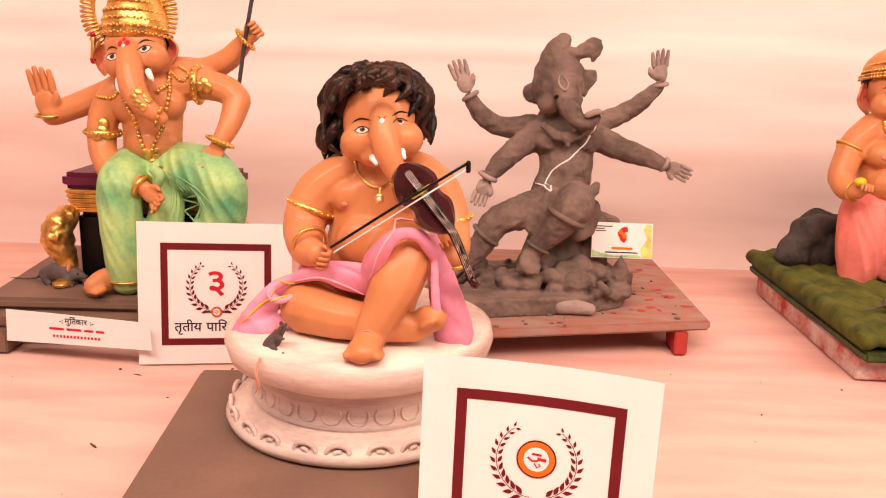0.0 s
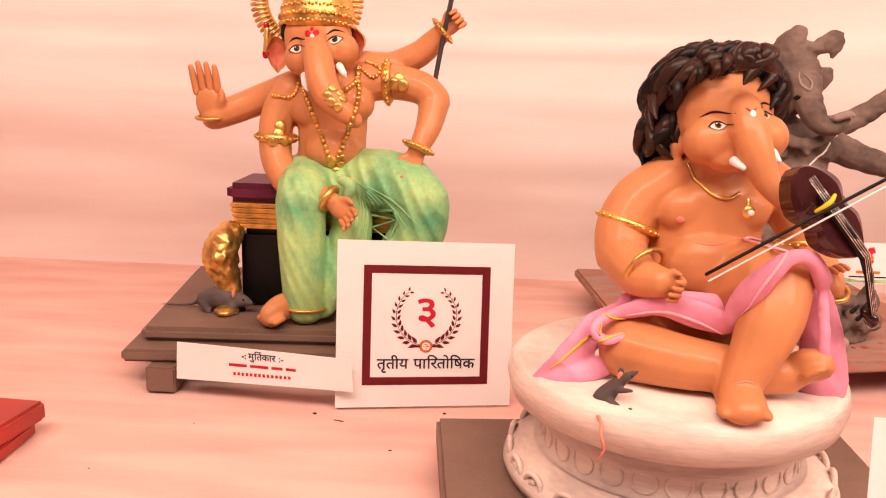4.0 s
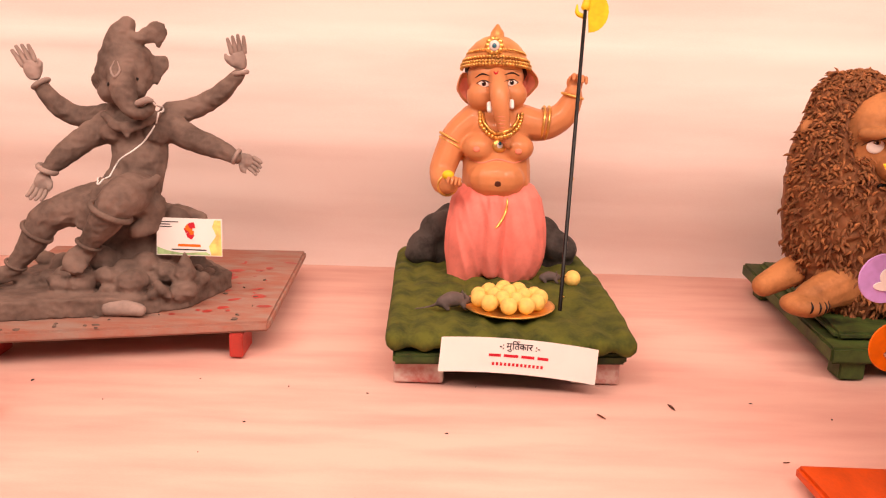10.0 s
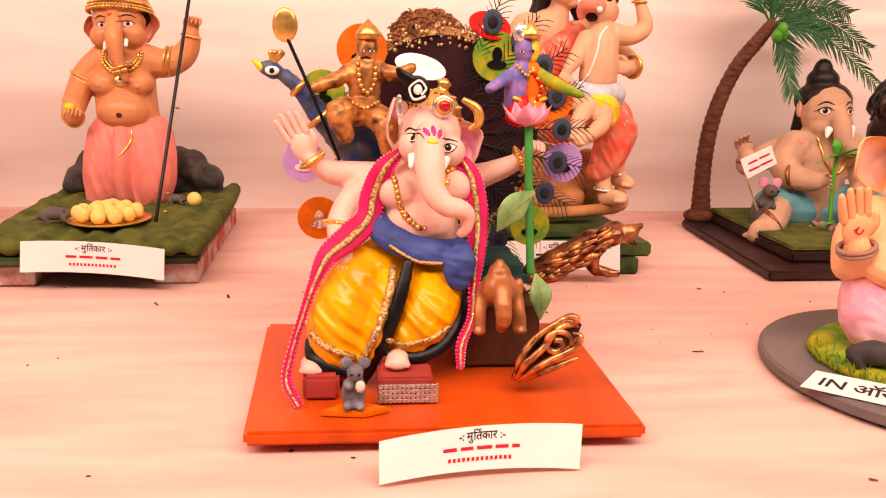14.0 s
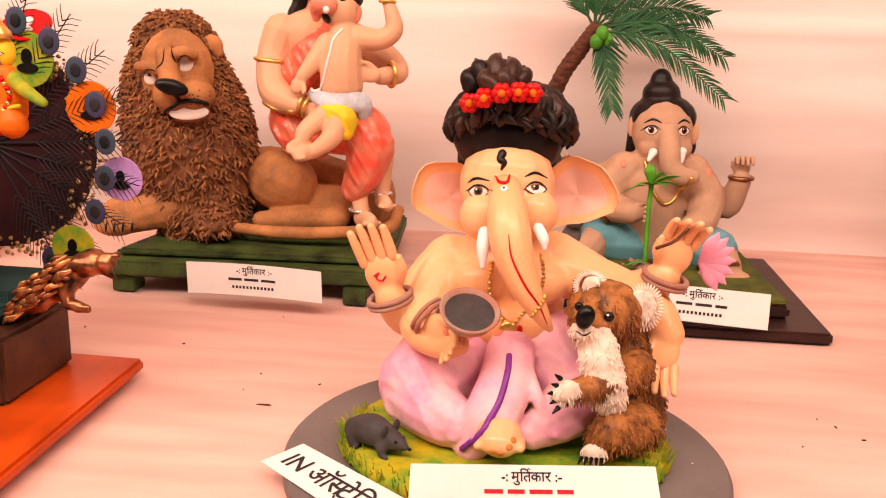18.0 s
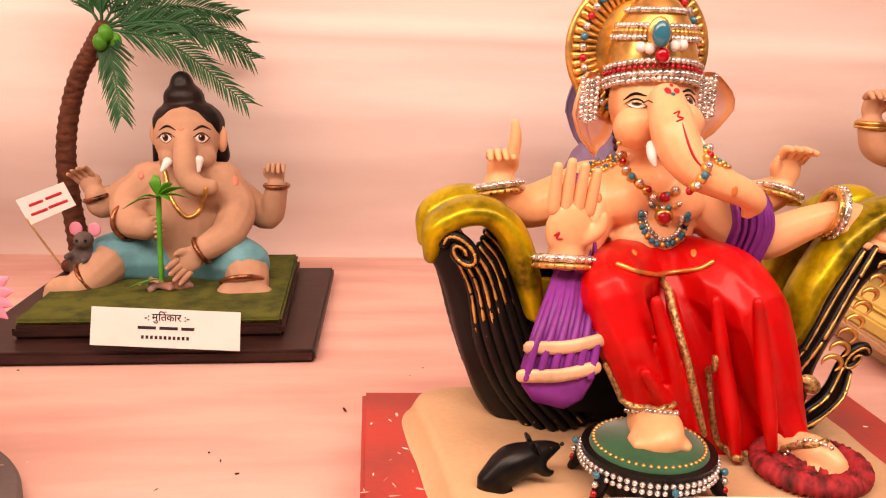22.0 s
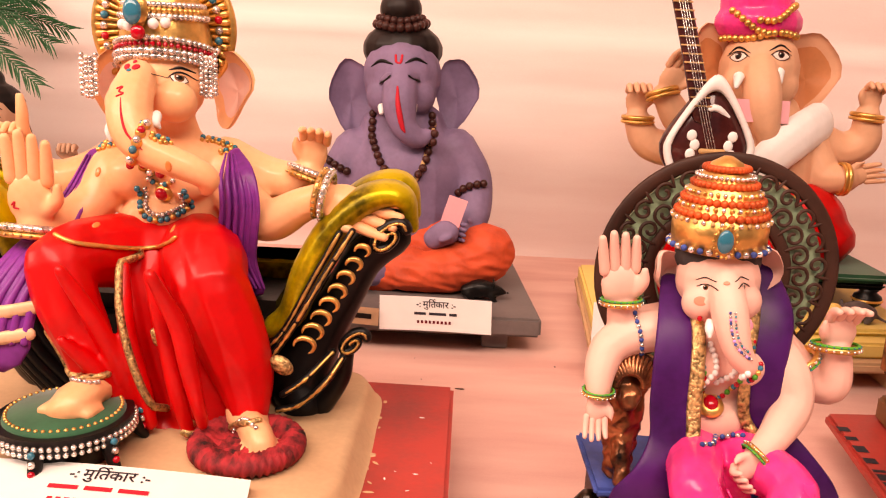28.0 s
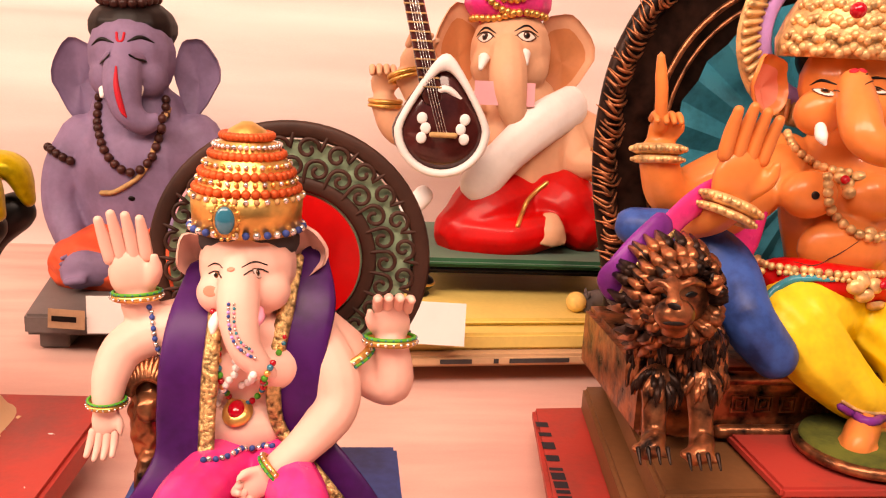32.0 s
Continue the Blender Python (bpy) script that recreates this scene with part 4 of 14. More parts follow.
f.limb(SKIN, [(0.0226, 0.005, 0.2715), (0.0542, 0.006, 0.2673), (0.0787, 0.006, 0.2799), (0.0897, 0.004, 0.2994), (0.0909, 0.002, 0.3097)], [0.0238, 0.0208, 0.0185, 0.0146, 0.0123])
f.palm(SKIN, (0.0909, 0.002, 0.3097), (0.25, 0, 1.0), (-1, -0.2, 0), 0.0413, 0.85)
f.limb(SKIN, [(-0.0057, 0.008, 0.2778), (-0.0079, 0.008, 0.2924)], [0.0247, 0.0231])
f.blob(SKIN, (-0.0103, 0.008, 0.3264), (0.0375, 0.0352, 0.0383)).blob(SKIN, (-0.0285, -0.008, 0.3035), (0.0199, 0.0184, 0.0184)).blob(SKIN, (0.0108, -0.008, 0.3062), (0.0199, 0.0184, 0.0184))
f.limb(SKIN, [(-0.0104, -0.022, 0.3316), (-0.0076, -0.036, 0.3126), (-0.0058, -0.043, 0.2935), (-0.0021, -0.045, 0.2727), (0.0026, -0.043, 0.2543), (0.0060, -0.041, 0.2449)], [0.0098, 0.0126, 0.0118, 0.0088, 0.0066, 0.0052])
f.blob(HAIR, (-0.0091, 0.022, 0.3377), (0.0421, 0.0352, 0.0337))
f.limb(CORAL, [(-0.0025, 0.005, 0.1730), (-0.0021, 0.000, 0.1563)], [0.0477, 0.0520], 0.82)
f.limb(CORAL, [(-0.0233, 0.000, 0.1579), (-0.0315, -0.012, 0.1239), (-0.0380, -0.020, 0.0884), (-0.0469, -0.024, 0.0611)], [0.0413, 0.0386, 0.0323, 0.0195])
f.limb(CORAL, [(0.0190, 0.000, 0.1592), (0.0273, -0.012, 0.1257), (0.0271, -0.018, 0.0899), (0.0090, -0.016, 0.0606)], [0.0413, 0.0386, 0.0339, 0.0226])
f.limb(CORAL, [(-0.0061, -0.030, 0.1677), (-0.0078, -0.042, 0.1251), (-0.0086, -0.040, 0.0790)], [0.0149, 0.0147, 0.0118])
f.sole(SKIN, (-0.0489, -0.020, 0.0567), (-0.0628, -0.056, 0.0511), 0.0161).limb(SKIN, [(-0.0479, -0.022, 0.0691), (-0.0487, -0.020, 0.0528)], [0.0165, 0.0158])
f.bake(3)
f.crease([CORAL], 0.0016, 75, 25, 11, 18)
shell(f, SKIN, (-0.0454, 0.016, 0.3090), 0.0153, 0.0199, 0, 24, BLUSH)
shell(f, SKIN, (0.0301, 0.016, 0.3173), 0.0145, 0.0207, 0, -24, BLUSH)
f.eye((-0.0281, -0.040, 0.3218), 0.0084, 0.0042, -3).eye((0.0071, -0.040, 0.3243), 0.0084, 0.0042, 5)
f.line(HAIR, [(-0.0397, -0.040, 0.3297), (-0.0307, -0.040, 0.3341), (-0.0215, -0.040, 0.3317)], 0.0011).line(HAIR, [(-0.0025, -0.040, 0.3330), (0.0064, -0.040, 0.3367), (0.0164, -0.040, 0.3343)], 0.0011)
f.line(REDINK, [(-0.0161, -0.040, 0.3367), (-0.0131, -0.040, 0.3333), (-0.0105, -0.040, 0.3369)], 0.0012, True, 0.0003)
f.limb(WHITE, [(-0.0195, -0.034, 0.2953), (-0.0195, -0.040, 0.2873)], [0.0033, 0.0030], melt=False).limb(WHITE, [(0.0082, -0.034, 0.2990), (0.0087, -0.040, 0.2924)], [0.0033, 0.0030], melt=False)
for k in range(8):
    f.line(BLUSH, [Vector((-0.0121, -0.060, 0.2827)) + Vector((0.0006 * k, 0, -0.0045 * k)), Vector((0.0006, -0.060, 0.2817)) + Vector((0.0004 * k, 0, -0.0045 * k))], 0.0007, True, -0.0003)
f.dab(BLUSH, (-0.0343, -0.050, 0.2397), 0.0046, 0.0038).dab(BLUSH, (0.0192, -0.050, 0.2385), 0.0046, 0.0038).dab(IRIS, (-0.0052, -0.050, 0.1961), 0.0054, 0.0038, 0, -0.0002, 0.1).line(BLUSH, [(-0.0499, -0.040, 0.2280), (-0.0286, -0.050, 0.2227), (-0.0074, -0.050, 0.2277), (0.0156, -0.050, 0.2241), (0.0335, -0.040, 0.2306)], 0.0012, True, -0.0003)
f.beads(GOLD, [(-0.0304, -0.020, 0.2827), (-0.0281, -0.030, 0.2692), (-0.0175, -0.030, 0.2567), (-0.0043, -0.030, 0.2528), (0.0113, -0.030, 0.2590), (0.0207, -0.030, 0.2722), (0.0240, -0.020, 0.2830)], 0.0032, 1.3).line(GOLD, [(-0.0267, -0.020, 0.2814), (-0.0239, -0.030, 0.2708), (-0.0148, -0.030, 0.2611), (-0.0045, -0.030, 0.2578), (0.0082, -0.030, 0.2632), (0.0163, -0.030, 0.2735), (0.0197, -0.020, 0.2814)], 0.0023, False, 0.0008)
f.dab(GOLD, (-0.0054, -0.050, 0.2456), 0.0100, 0.0092, 0, 0.002).dab(WHITE, (-0.0054, -0.050, 0.2456), 0.0046, 0.0046, 0, 0.0035).dab(GEMB, (-0.0055, -0.050, 0.2477), 0.0023, 0.0023, 0, 0.005)
f.line(GOLD, [(0.0089, -0.040, 0.1759), (0.0073, -0.050, 0.1629), (-0.0006, -0.050, 0.1450), (-0.0061, -0.050, 0.1389)], 0.0020, True, 0.0006)
for o in (-4, 4):
    f.bangle(GOLD, Vector((-0.0626, 0.000, 0.2420)) + Vector((0, 0, o * 0.0007)), (-0.55, -0.1, -1), 0.0199, 0.0018).bangle(GOLD, Vector((0.0563, 0.006, 0.2703)) + Vector((o * 0.0008, 0, 0)), (1, 0, -0.1), 0.0214, 0.0020)
f.bangle(GOLD, (0.0906, 0.003, 0.3067), (0.25, 0, 1), 0.0138, 0.0020).bangle(GOLD, (-0.0688, -0.040, 0.1911), (0.3, -0.8, 0), 0.0130, 0.0020)
CROWNP = paint("gilt_peach_crown_paint", (0.66, 0.30, 0.11), 0.38, metal=0.35, var=0.15, bump=0.3)
cb = Vector((-0.0100, 0.016, 0.3479))
f.put(CROWNP, ([Vector((q[0], q[1], q[2] + 0.10 * q[1])) + cb for q in lathe([(0.0413, -0.006), (0.0413, 0.002), (0.0367, 0.012), (0.0276, 0.022), (0.0168, 0.029), (0.0092, 0.031), (0.0084, 0.036), (0.0015, 0.046)], 30)[0]], lathe([(1, 0)] * 8, 30)[1]), False)
for dz, rr, b_ in ((-0.005, 56, 3.0), (-0.001, 56, 2.4), (0.004, 53, 2.6), (0.013, 47, 2.2)):
    for i in range(36):
        a = math.pi * (0.95 + 1.1 * i / 35)
        f.blob(GOLD, (cb.x + math.cos(a) * 0.0008 * rr, cb.y + math.sin(a) * 0.0008 * rr, cb.z + dz - 0.008 * math.sin(a) - 0.006), 0.0008 * b_, None, False)
for i in range(10):
    a = 2 * math.pi * i / 10
    f.blob(GOLD, Vector((-0.0156, -0.022, 0.3668)) + Vector((math.cos(a) * 0.0085, 0, math.sin(a) * 0.0085)), 0.0042, None, False)
f.blob(EYEWHITE, (-0.0158, -0.026, 0.3668), (0.0069, 0.0038, 0.0069), None, False).blob(GEMB, (-0.0160, -0.029, 0.3668), (0.0031, 0.0031, 0.0031), None, False)
f.bangle(GOLD, (-0.0482, -0.021, 0.0586), (0.1, 0, 1), 0.0168, 0.0019)
f.blob(YELLOW2, (-0.0688, -0.056, 0.2066), (0.0077, 0.0061, 0.0061), None, False)
f.finish("statue", 0.655, 1.185, "peach painted elephant-headed deity in a coral pink dhoti and gold crown")

f = Figure(voxel=0.004)
f.limb(STONE, [(-0.082, 0.070, 0.073), (-0.033, 0.085, 0.088), (0.041, 0.085, 0.090), (0.086, 0.070, 0.074)], [0.0371, 0.0463, 0.0463, 0.0348], 0.7)
for q in ((-0.079, 0.070, 0.110), (0.068, 0.070, 0.107), (-0.059, 0.080, 0.121), (0.092, 0.060, 0.089), (-0.098, 0.060, 0.083)):
    f.blob(STONE, q, (0.0278, 0.0278, 0.0247))
f.bake(2)
for m, v, fs in f.done:
    for q in v:
        q += Vector((noise.noise(q * 45), noise.noise(q * 45 + Vector((7, 0, 0))), noise.noise(q * 45 + Vector((0, 9, 0))))) * 0.006
f.finish("rock_seat", 0.655, 1.185, "rough dark grey rock behind the seated statue", 0.0, "rock")

f = Figure(voxel=0.006)
for x0, x1, y0, y1, z0, z1 in ((-0.122, 0.128, -0.212, 0.185, 0.047, 0.062),):
    nx, ny = 8, 10
    for i in range(nx + 1):
        f.limb(MOSS, [(x0 + (x1 - x0) * i / nx, y0, 0.053), (x0 + (x1 - x0) * i / nx, (y0 + y1) / 2, 0.056), (x0 + (x1 - x0) * i / nx - 0.005, y1, 0.054)], [0.0135, 0.016, 0.0135])
f.bake(6)
for m, v, fs in f.done:
    for q in v:
        q.z = max(q.z, 0.0405)
        q += Vector((0, 0, noise.noise(q * 30))) * 0.004 * (1 if q.z > 0.05 else 0)
f.finish("cushion", 0.655, 1.15, "moss green flocked cushion cloth over the board", 0.0, "cushion")

# axe staff
staff = empty("axe_staff", 0.720, 1.016, 0.0)
top = Vector((0.101, 0.010, 0.419)) + Vector((0.655, 1.185, 0)) - Vector((0.720, 1.016, 0.0))
v, fs = tube([(0, 0, 0.066), top * 0.5 + Vector((0, 0, 0.033)), top], 0.0024, 3, 10)
link("shaft", v, fs, BLACK, staff, "slim black staff with a gold tip", smooth=True)
v, fs = tube([top, top + Vector((0.002, 0, 0.012)), top + Vector((0.004, 0, 0.034))], [0.006, 0.004, 0.0008], 3, 10)
link("spear_tip", v, fs, YELLOW2, staff, "pale gold spear tip", smooth=True)
bm = bmesh.new()
arc = [(0.006 + 0.024 * math.sin(a), 0.026 * math.cos(a)) for a in [math.pi * k / 12 for k in range(13)]]
pts2 = [(0.004, 0.006)] + arc + [(0.004, -0.006)]
lo = [bm.verts.new((x, -0.0015, z)) for x, z in pts2]
hi = [bm.verts.new((x, 0.0015, z)) for x, z in pts2]
bm.faces.new(lo), bm.faces.new(hi[::-1])
for i in range(len(pts2)):
    j = (i + 1) % len(pts2)
    bm.faces.new((lo[i], lo[j], hi[j], hi[i]))
ax = from_bm("blade", bm, YELLOW2, staff, "pale gold crescent axe blade")
ax.location = top - Vector((0, 0, 0.006))
v, fs = tube([top + Vector((-0.002, 0, -0.012)), top + Vector((-0.01, 0, -0.008)), top + Vector((-0.011, 0, 0.002))], [0.003, 0.003, 0.001], 4, 8)
link("hook", v, fs, YELLOW2, staff, smooth=True)
for z in (0.075, 0.098, 0.21):
    vv, ff = ring_vf(top * (z / top.z) * 1.0, top, 0.0024, 0.0012)
    link("band", vv, ff, GOLD, staff, smooth=True)
tagged(staff, "slim black staff with a pale gold axe blade", "staff")

# plate of sweets
plate = empty("plate", 0.660, 1.019, 0.066)
v, fs = lathe([(0.030, 0.0), (0.050, 0.004), (0.054, 0.007), (0.050, 0.0065), (0.0005, 0.003)], 48, False)
link("dish", v, fs, GOLD, plate, "gold rimmed shallow plate", smooth=True)
rnd = random.Random(8)
k = 0
for n_, r_, z_ in ((11, 0.036, 0.0145), (6, 0.017, 0.0165), (1, 0.0, 0.020)):
    for i in range(n_):
        a = 2 * math.pi * i / n_ + rnd.uniform(-0.08, 0.08)
        v, fs = ball((0, 0, 0), 0.0098, None, 16, 10)
        link("sweet", v, fs, LADDU, plate, smooth=True, at=pose(r_ * math.cos(a), r_ * math.sin(a), z_ + rnd.uniform(-0.001, 0.002), rnd.uniform(0, 90), 0, rnd.uniform(0, 90)))
tagged(plate, "gold plate heaped with round yellow sweets", "plate")
v, fs = ball((0, 0, 0), 0.0105)
tagged(link("sweet_ball", v, fs, LADDU, smooth=True, at=pose(0.751, 1.124, 0.078)), "single round yellow sweet on the cushion", "sweet")

def mouse(mat, length=0.05, label="small grey mouse figure", tail=True, ears=None):
    """A little sculpted mouse along +x, feet at z = 0."""
    L = length
    f = Figure(voxel=L * 0.035)
    f.limb(mat, [(-0.35 * L, 0, 0.2 * L), (-0.05 * L, 0, 0.27 * L), (0.25 * L, 0, 0.24 * L), (0.42 * L, 0, 0.22 * L), (0.55 * L, 0, 0.19 * L)], [0.16 * L, 0.22 * L, 0.16 * L, 0.11 * L, 0.045 * L])
    for x in (-0.3, 0.22):
        for y in (-0.12, 0.12):
            f.limb(mat, [(x * L, y * L, 0.15 * L), ((x + 0.05) * L, y * 1.3 * L, 0.04 * L), ((x + 0.14) * L, y * 1.3 * L, 0.025 * L)], [0.09 * L, 0.05 * L, 0.03 * L])
    if tail:
        f.limb(mat, [(-0.48 * L, 0, 0.15 * L), (-0.7 * L, 0.1 * L, 0.05 * L), (-0.95 * L, 0.05 * L, 0.04 * L), (-1.15 * L, -0.12 * L, 0.08 * L)], [0.05 * L, 0.035 * L, 0.03 * L, 0.02 * L])
    f.bake(3)
    for y in (-1, 1):
        f.blob(ears or mat, (0.27 * L, y * 0.12 * L, 0.38 * L), (0.03 * L, 0.075 * L, 0.09 * L), None, False)
        f.blob(BLACK, (0.43 * L, y * 0.085 * L, 0.27 * L), 0.022 * L, None, False)
    f.blob(BLACK, (0.60 * L, 0, 0.19 * L), 0.025 * L, None, False)
    return f

f = mouse(MOUSE, 0.042)
ob = f.finish("mouse_figure", 0.596, 1.009, "small grey painted mouse figure by the plate", 0.069, "mouse figure")
ob.rotation_euler = (0, 0, radians(15))
f = mouse(MOUSE, 0.030, tail=False)
ob = f.finish("mouse_figure", 0.724, 1.135, "small grey painted mouse figure with a sweet", 0.069, "mouse figure")

CURL = paint("brown_hair_highlight_paint", (0.040, 0.015, 0.009), 0.35, var=0.3, bump=0.3)
# ---- child statue playing a violin on a round marbled pedestal ----
ped = empty("pedestal", (-0.017, 0.000, 0.112)[0], 0.735, 0.036)
zt, zr, zw, zf = (-0.015, -0.115, 0.125)[2] - 0.036, (-0.016, -0.110, 0.098)[2] - 0.036, (-0.019, -0.092, 0.071)[2] - 0.036, (-0.018, -0.096, 0.058)[2] - 0.036
prof = [(0.112, 0.0), (0.119, 0.003), (0.121, 0.008), (0.119, zf * 0.55), (0.112, zf * 0.8), (0.100, zf * 0.98), (0.096, zf * 1.05), (0.098, zf * 1.12), (0.093, zf * 1.2), (0.092, zw), (0.093, zw * 1.12),
        (0.099, zr * 0.80), (0.098, zr * 0.84), (0.106, zr * 0.92), (0.116, zr), (0.120, (zr + zt) * 0.5), (0.118, zt * 0.97), (0.112, zt * 1.01), (0.0005, zt * 1.03)]
v, fs = lathe(prof, 96, False)
link("body", v, fs, MARBLE, ped, "cream marbled turned body", smooth=True)
for i in range(26):
    a = 2 * math.pi * i / 26
    v, fs = ring_vf((0.0925 * math.cos(a), 0.0925 * math.sin(a), zw), (math.cos(a), math.sin(a), 0), 0.0085, 0.0012, 20, 6)
    link("roundel", v, fs, MARBLE, ped, smooth=True)
for i in range(24):
    a0 = 2 * math.pi * i / 24
    pts = []
    for k in range(14):
        th = k / 13 * 2.0 * math.pi * 1.25
        rr = 0.0105 * (1 - k / 16)
        a = a0 + rr * math.cos(th) / 0.112 * (1 if i % 2 else -1)
        z = zf * 0.62 + rr * math.sin(th) * 0.75
        pts.append((0.1165 * math.cos(a) - 0.05 * max(0, z - zf * 0.6) * math.cos(a), 0.1165 * math.sin(a) - 0.05 * max(0, z - zf * 0.6) * math.sin(a), z))
    v, fs = tube(pts, [0.0022] * 14, 2, 6)
    link("scroll_relief", v, fs, MARBLE, ped, smooth=True)
tagged(ped, "round cream marbled pedestal with roundels and scroll relief", "pedestal")

f = Figure((-0.135, 0.984, -0.115), 0.0019)
f.limb(SKIN, [(-0.0029, 0.000, 0.2673), (-0.0008, 0.000, 0.2511), (-0.0024, -0.002, 0.2305), (-0.0050, -0.004, 0.2056), (-0.0081, -0.002, 0.1795), (-0.0087, 0.000, 0.1476)], [0.0199, 0.0359, 0.0388, 0.0397, 0.0427, 0.0449], 0.74)
f.blob(SKIN, (-0.0230, -0.016, 0.2373), (0.0189, 0.0130, 0.0160)).blob(SKIN, (0.0176, -0.016, 0.2396), (0.0189, 0.0130, 0.0160)).blob(SKIN, (-0.0055, -0.026, 0.2006), (0.0309, 0.0169, 0.0249))
f.limb(SKIN, [(-0.0304, 0.000, 0.2566), (-0.0505, -0.004, 0.2417), (-0.0614, -0.010, 0.2240), (-0.0644, -0.020, 0.2070)], [0.0189, 0.0203, 0.0197, 0.0179])
f.limb(SKIN, [(-0.0639, -0.020, 0.2070), (-0.0564, -0.045, 0.1983), (-0.0446, -0.062, 0.1980)], [0.0179, 0.0145, 0.0105])
f.palm(SKIN, (-0.0468, -0.060, 0.2022), (0.75, -0.45, -0.35), (0.2, -0.2, 1), 0.0319, 0.75)
f.limb(SKIN, [(0.0315, 0.000, 0.2586), (0.0500, -0.002, 0.2447), (0.0606, -0.008, 0.2263), (0.0646, -0.015, 0.2130)], [0.0189, 0.0189, 0.0168, 0.0151])
f.limb(SKIN, [(0.0646, -0.015, 0.2115), (0.0675, -0.035, 0.2014), (0.0655, -0.055, 0.1966)], [0.0146, 0.0128, 0.0092])
f.palm(SKIN, (0.0656, -0.056, 0.1930), (-0.25, -0.15, 1.0), (-1, -0.3, 0), 0.0309, 0.55)
f.limb(SKIN, [(-0.0028, 0.000, 0.2599), (-0.0020, 0.000, 0.2722)], [0.0219, 0.0199])
f.blob(SKIN, (0.0005, -0.006, 0.3018), (0.0329, 0.0299, 0.0369)).blob(SKIN, (-0.0130, -0.026, 0.2859), (0.0179, 0.0160, 0.0160)).blob(SKIN, (0.0208, -0.026, 0.2897), (0.0179, 0.0160, 0.0160)).blob(SKIN, (-0.0014, -0.028, 0.2757), (0.0150, 0.0140, 0.0100))
f.limb(SKIN, [(0.0056, -0.034, 0.3088), (0.0075, -0.042, 0.2959), (0.0111, -0.048, 0.2817), (0.0181, -0.052, 0.2656), (0.0249, -0.055, 0.2549), (0.0298, -0.058, 0.2482)], [0.0104, 0.0122, 0.0116, 0.0088, 0.0060, 0.0032])
f.blob(SKIN, (-0.0291, -0.008, 0.2805), (0.0055, 0.0045, 0.0085))
# crossed leg, raised leg and feet
f.limb(SKIN, [(-0.0316, 0.000, 0.1493), (-0.0498, -0.025, 0.1508), (-0.0580, -0.045, 0.1490)], [0.0279, 0.0260, 0.0224])
f.limb(SKIN, [(-0.0574, -0.048, 0.1475), (-0.0256, -0.066, 0.1461), (0.0124, -0.072, 0.1439), (0.0377, -0.072, 0.1420)], [0.0219, 0.0181, 0.0148, 0.0121])
f.sole(SKIN, (0.0376, -0.070, 0.1403), (0.0576, -0.082, 0.1567), 0.0130)
f.limb(SKIN, [(0.0090, 0.000, 0.1588), (0.0202, -0.040, 0.1892), (0.0270, -0.060, 0.2011)], [0.0299, 0.0282, 0.0256])
f.limb(SKIN, [(0.0270, -0.060, 0.2011), (0.0209, -0.078, 0.1789), (0.0087, -0.088, 0.1533), (0.0021, -0.092, 0.1403)], [0.0256, 0.0209, 0.0153, 0.0126])
f.sole(SKIN, (0.0024, -0.084, 0.1313), (0.0004, -0.118, 0.1353), 0.0150)
# pink waist cloth
f.limb(PINK, [(-0.0652, -0.050, 0.1739), (-0.0432, -0.058, 0.1818), (-0.0212, -0.064, 0.1785), (-0.0031, -0.068, 0.1737)], [0.0056, 0.0078, 0.0100, 0.0081], 0.6)
f.limb(PINK, [(-0.0598, -0.035, 0.1760), (-0.0290, -0.045, 0.1808), (-0.0046, -0.050, 0.1797)], [0.0076, 0.0084, 0.0093], 0.7)
f.limb(PINK, [(-0.0019, -0.070, 0.1724), (0.0041, -0.082, 0.1956), (0.0138, -0.090, 0.2134), (0.0259, -0.090, 0.2236), (0.0403, -0.084, 0.2210), (0.0516, -0.075, 0.2066)], [0.0058, 0.0093, 0.0078, 0.0052, 0.0057, 0.0071], 0.7)
f.limb(PINK, [(0.0469, -0.058, 0.2098), (0.0559, -0.062, 0.1876), (0.0620, -0.060, 0.1633), (0.0670, -0.055, 0.1424), (0.0687, -0.055, 0.1315)], [0.0092, 0.0114, 0.0146, 0.0166, 0.0175], 0.5)
f.limb(PINK, [(0.0526, -0.075, 0.2002), (0.0536, -0.082, 0.1743), (0.0563, -0.080, 0.1503)], [0.0036, 0.0040, 0.0044], 0.8)
f.limb(PINK, [(-0.0659, -0.030, 0.1644), (-0.0823, -0.040, 0.1565), (-0.0989, -0.052, 0.1421), (-0.1179, -0.045, 0.1233)], [0.0105, 0.0122, 0.0102, 0.0051], 0.45)
f.limb(PINK, [(-0.0649, -0.045, 0.1736), (-0.0791, -0.056, 0.1687), (-0.0844, -0.062, 0.1630), (-0.0765, -0.064, 0.1581), (-0.0646, -0.058, 0.1601)], [0.0042, 0.0046, 0.0041, 0.0041, 0.0037], 0.8)
f.limb(PINK, [(-0.0640, -0.040, 0.1447), (-0.0765, -0.050, 0.1348), (-0.0994, -0.055, 0.1291), (-0.1180, -0.050, 0.1210)], [0.0075, 0.0083, 0.0064, 0.0037], 0.5)
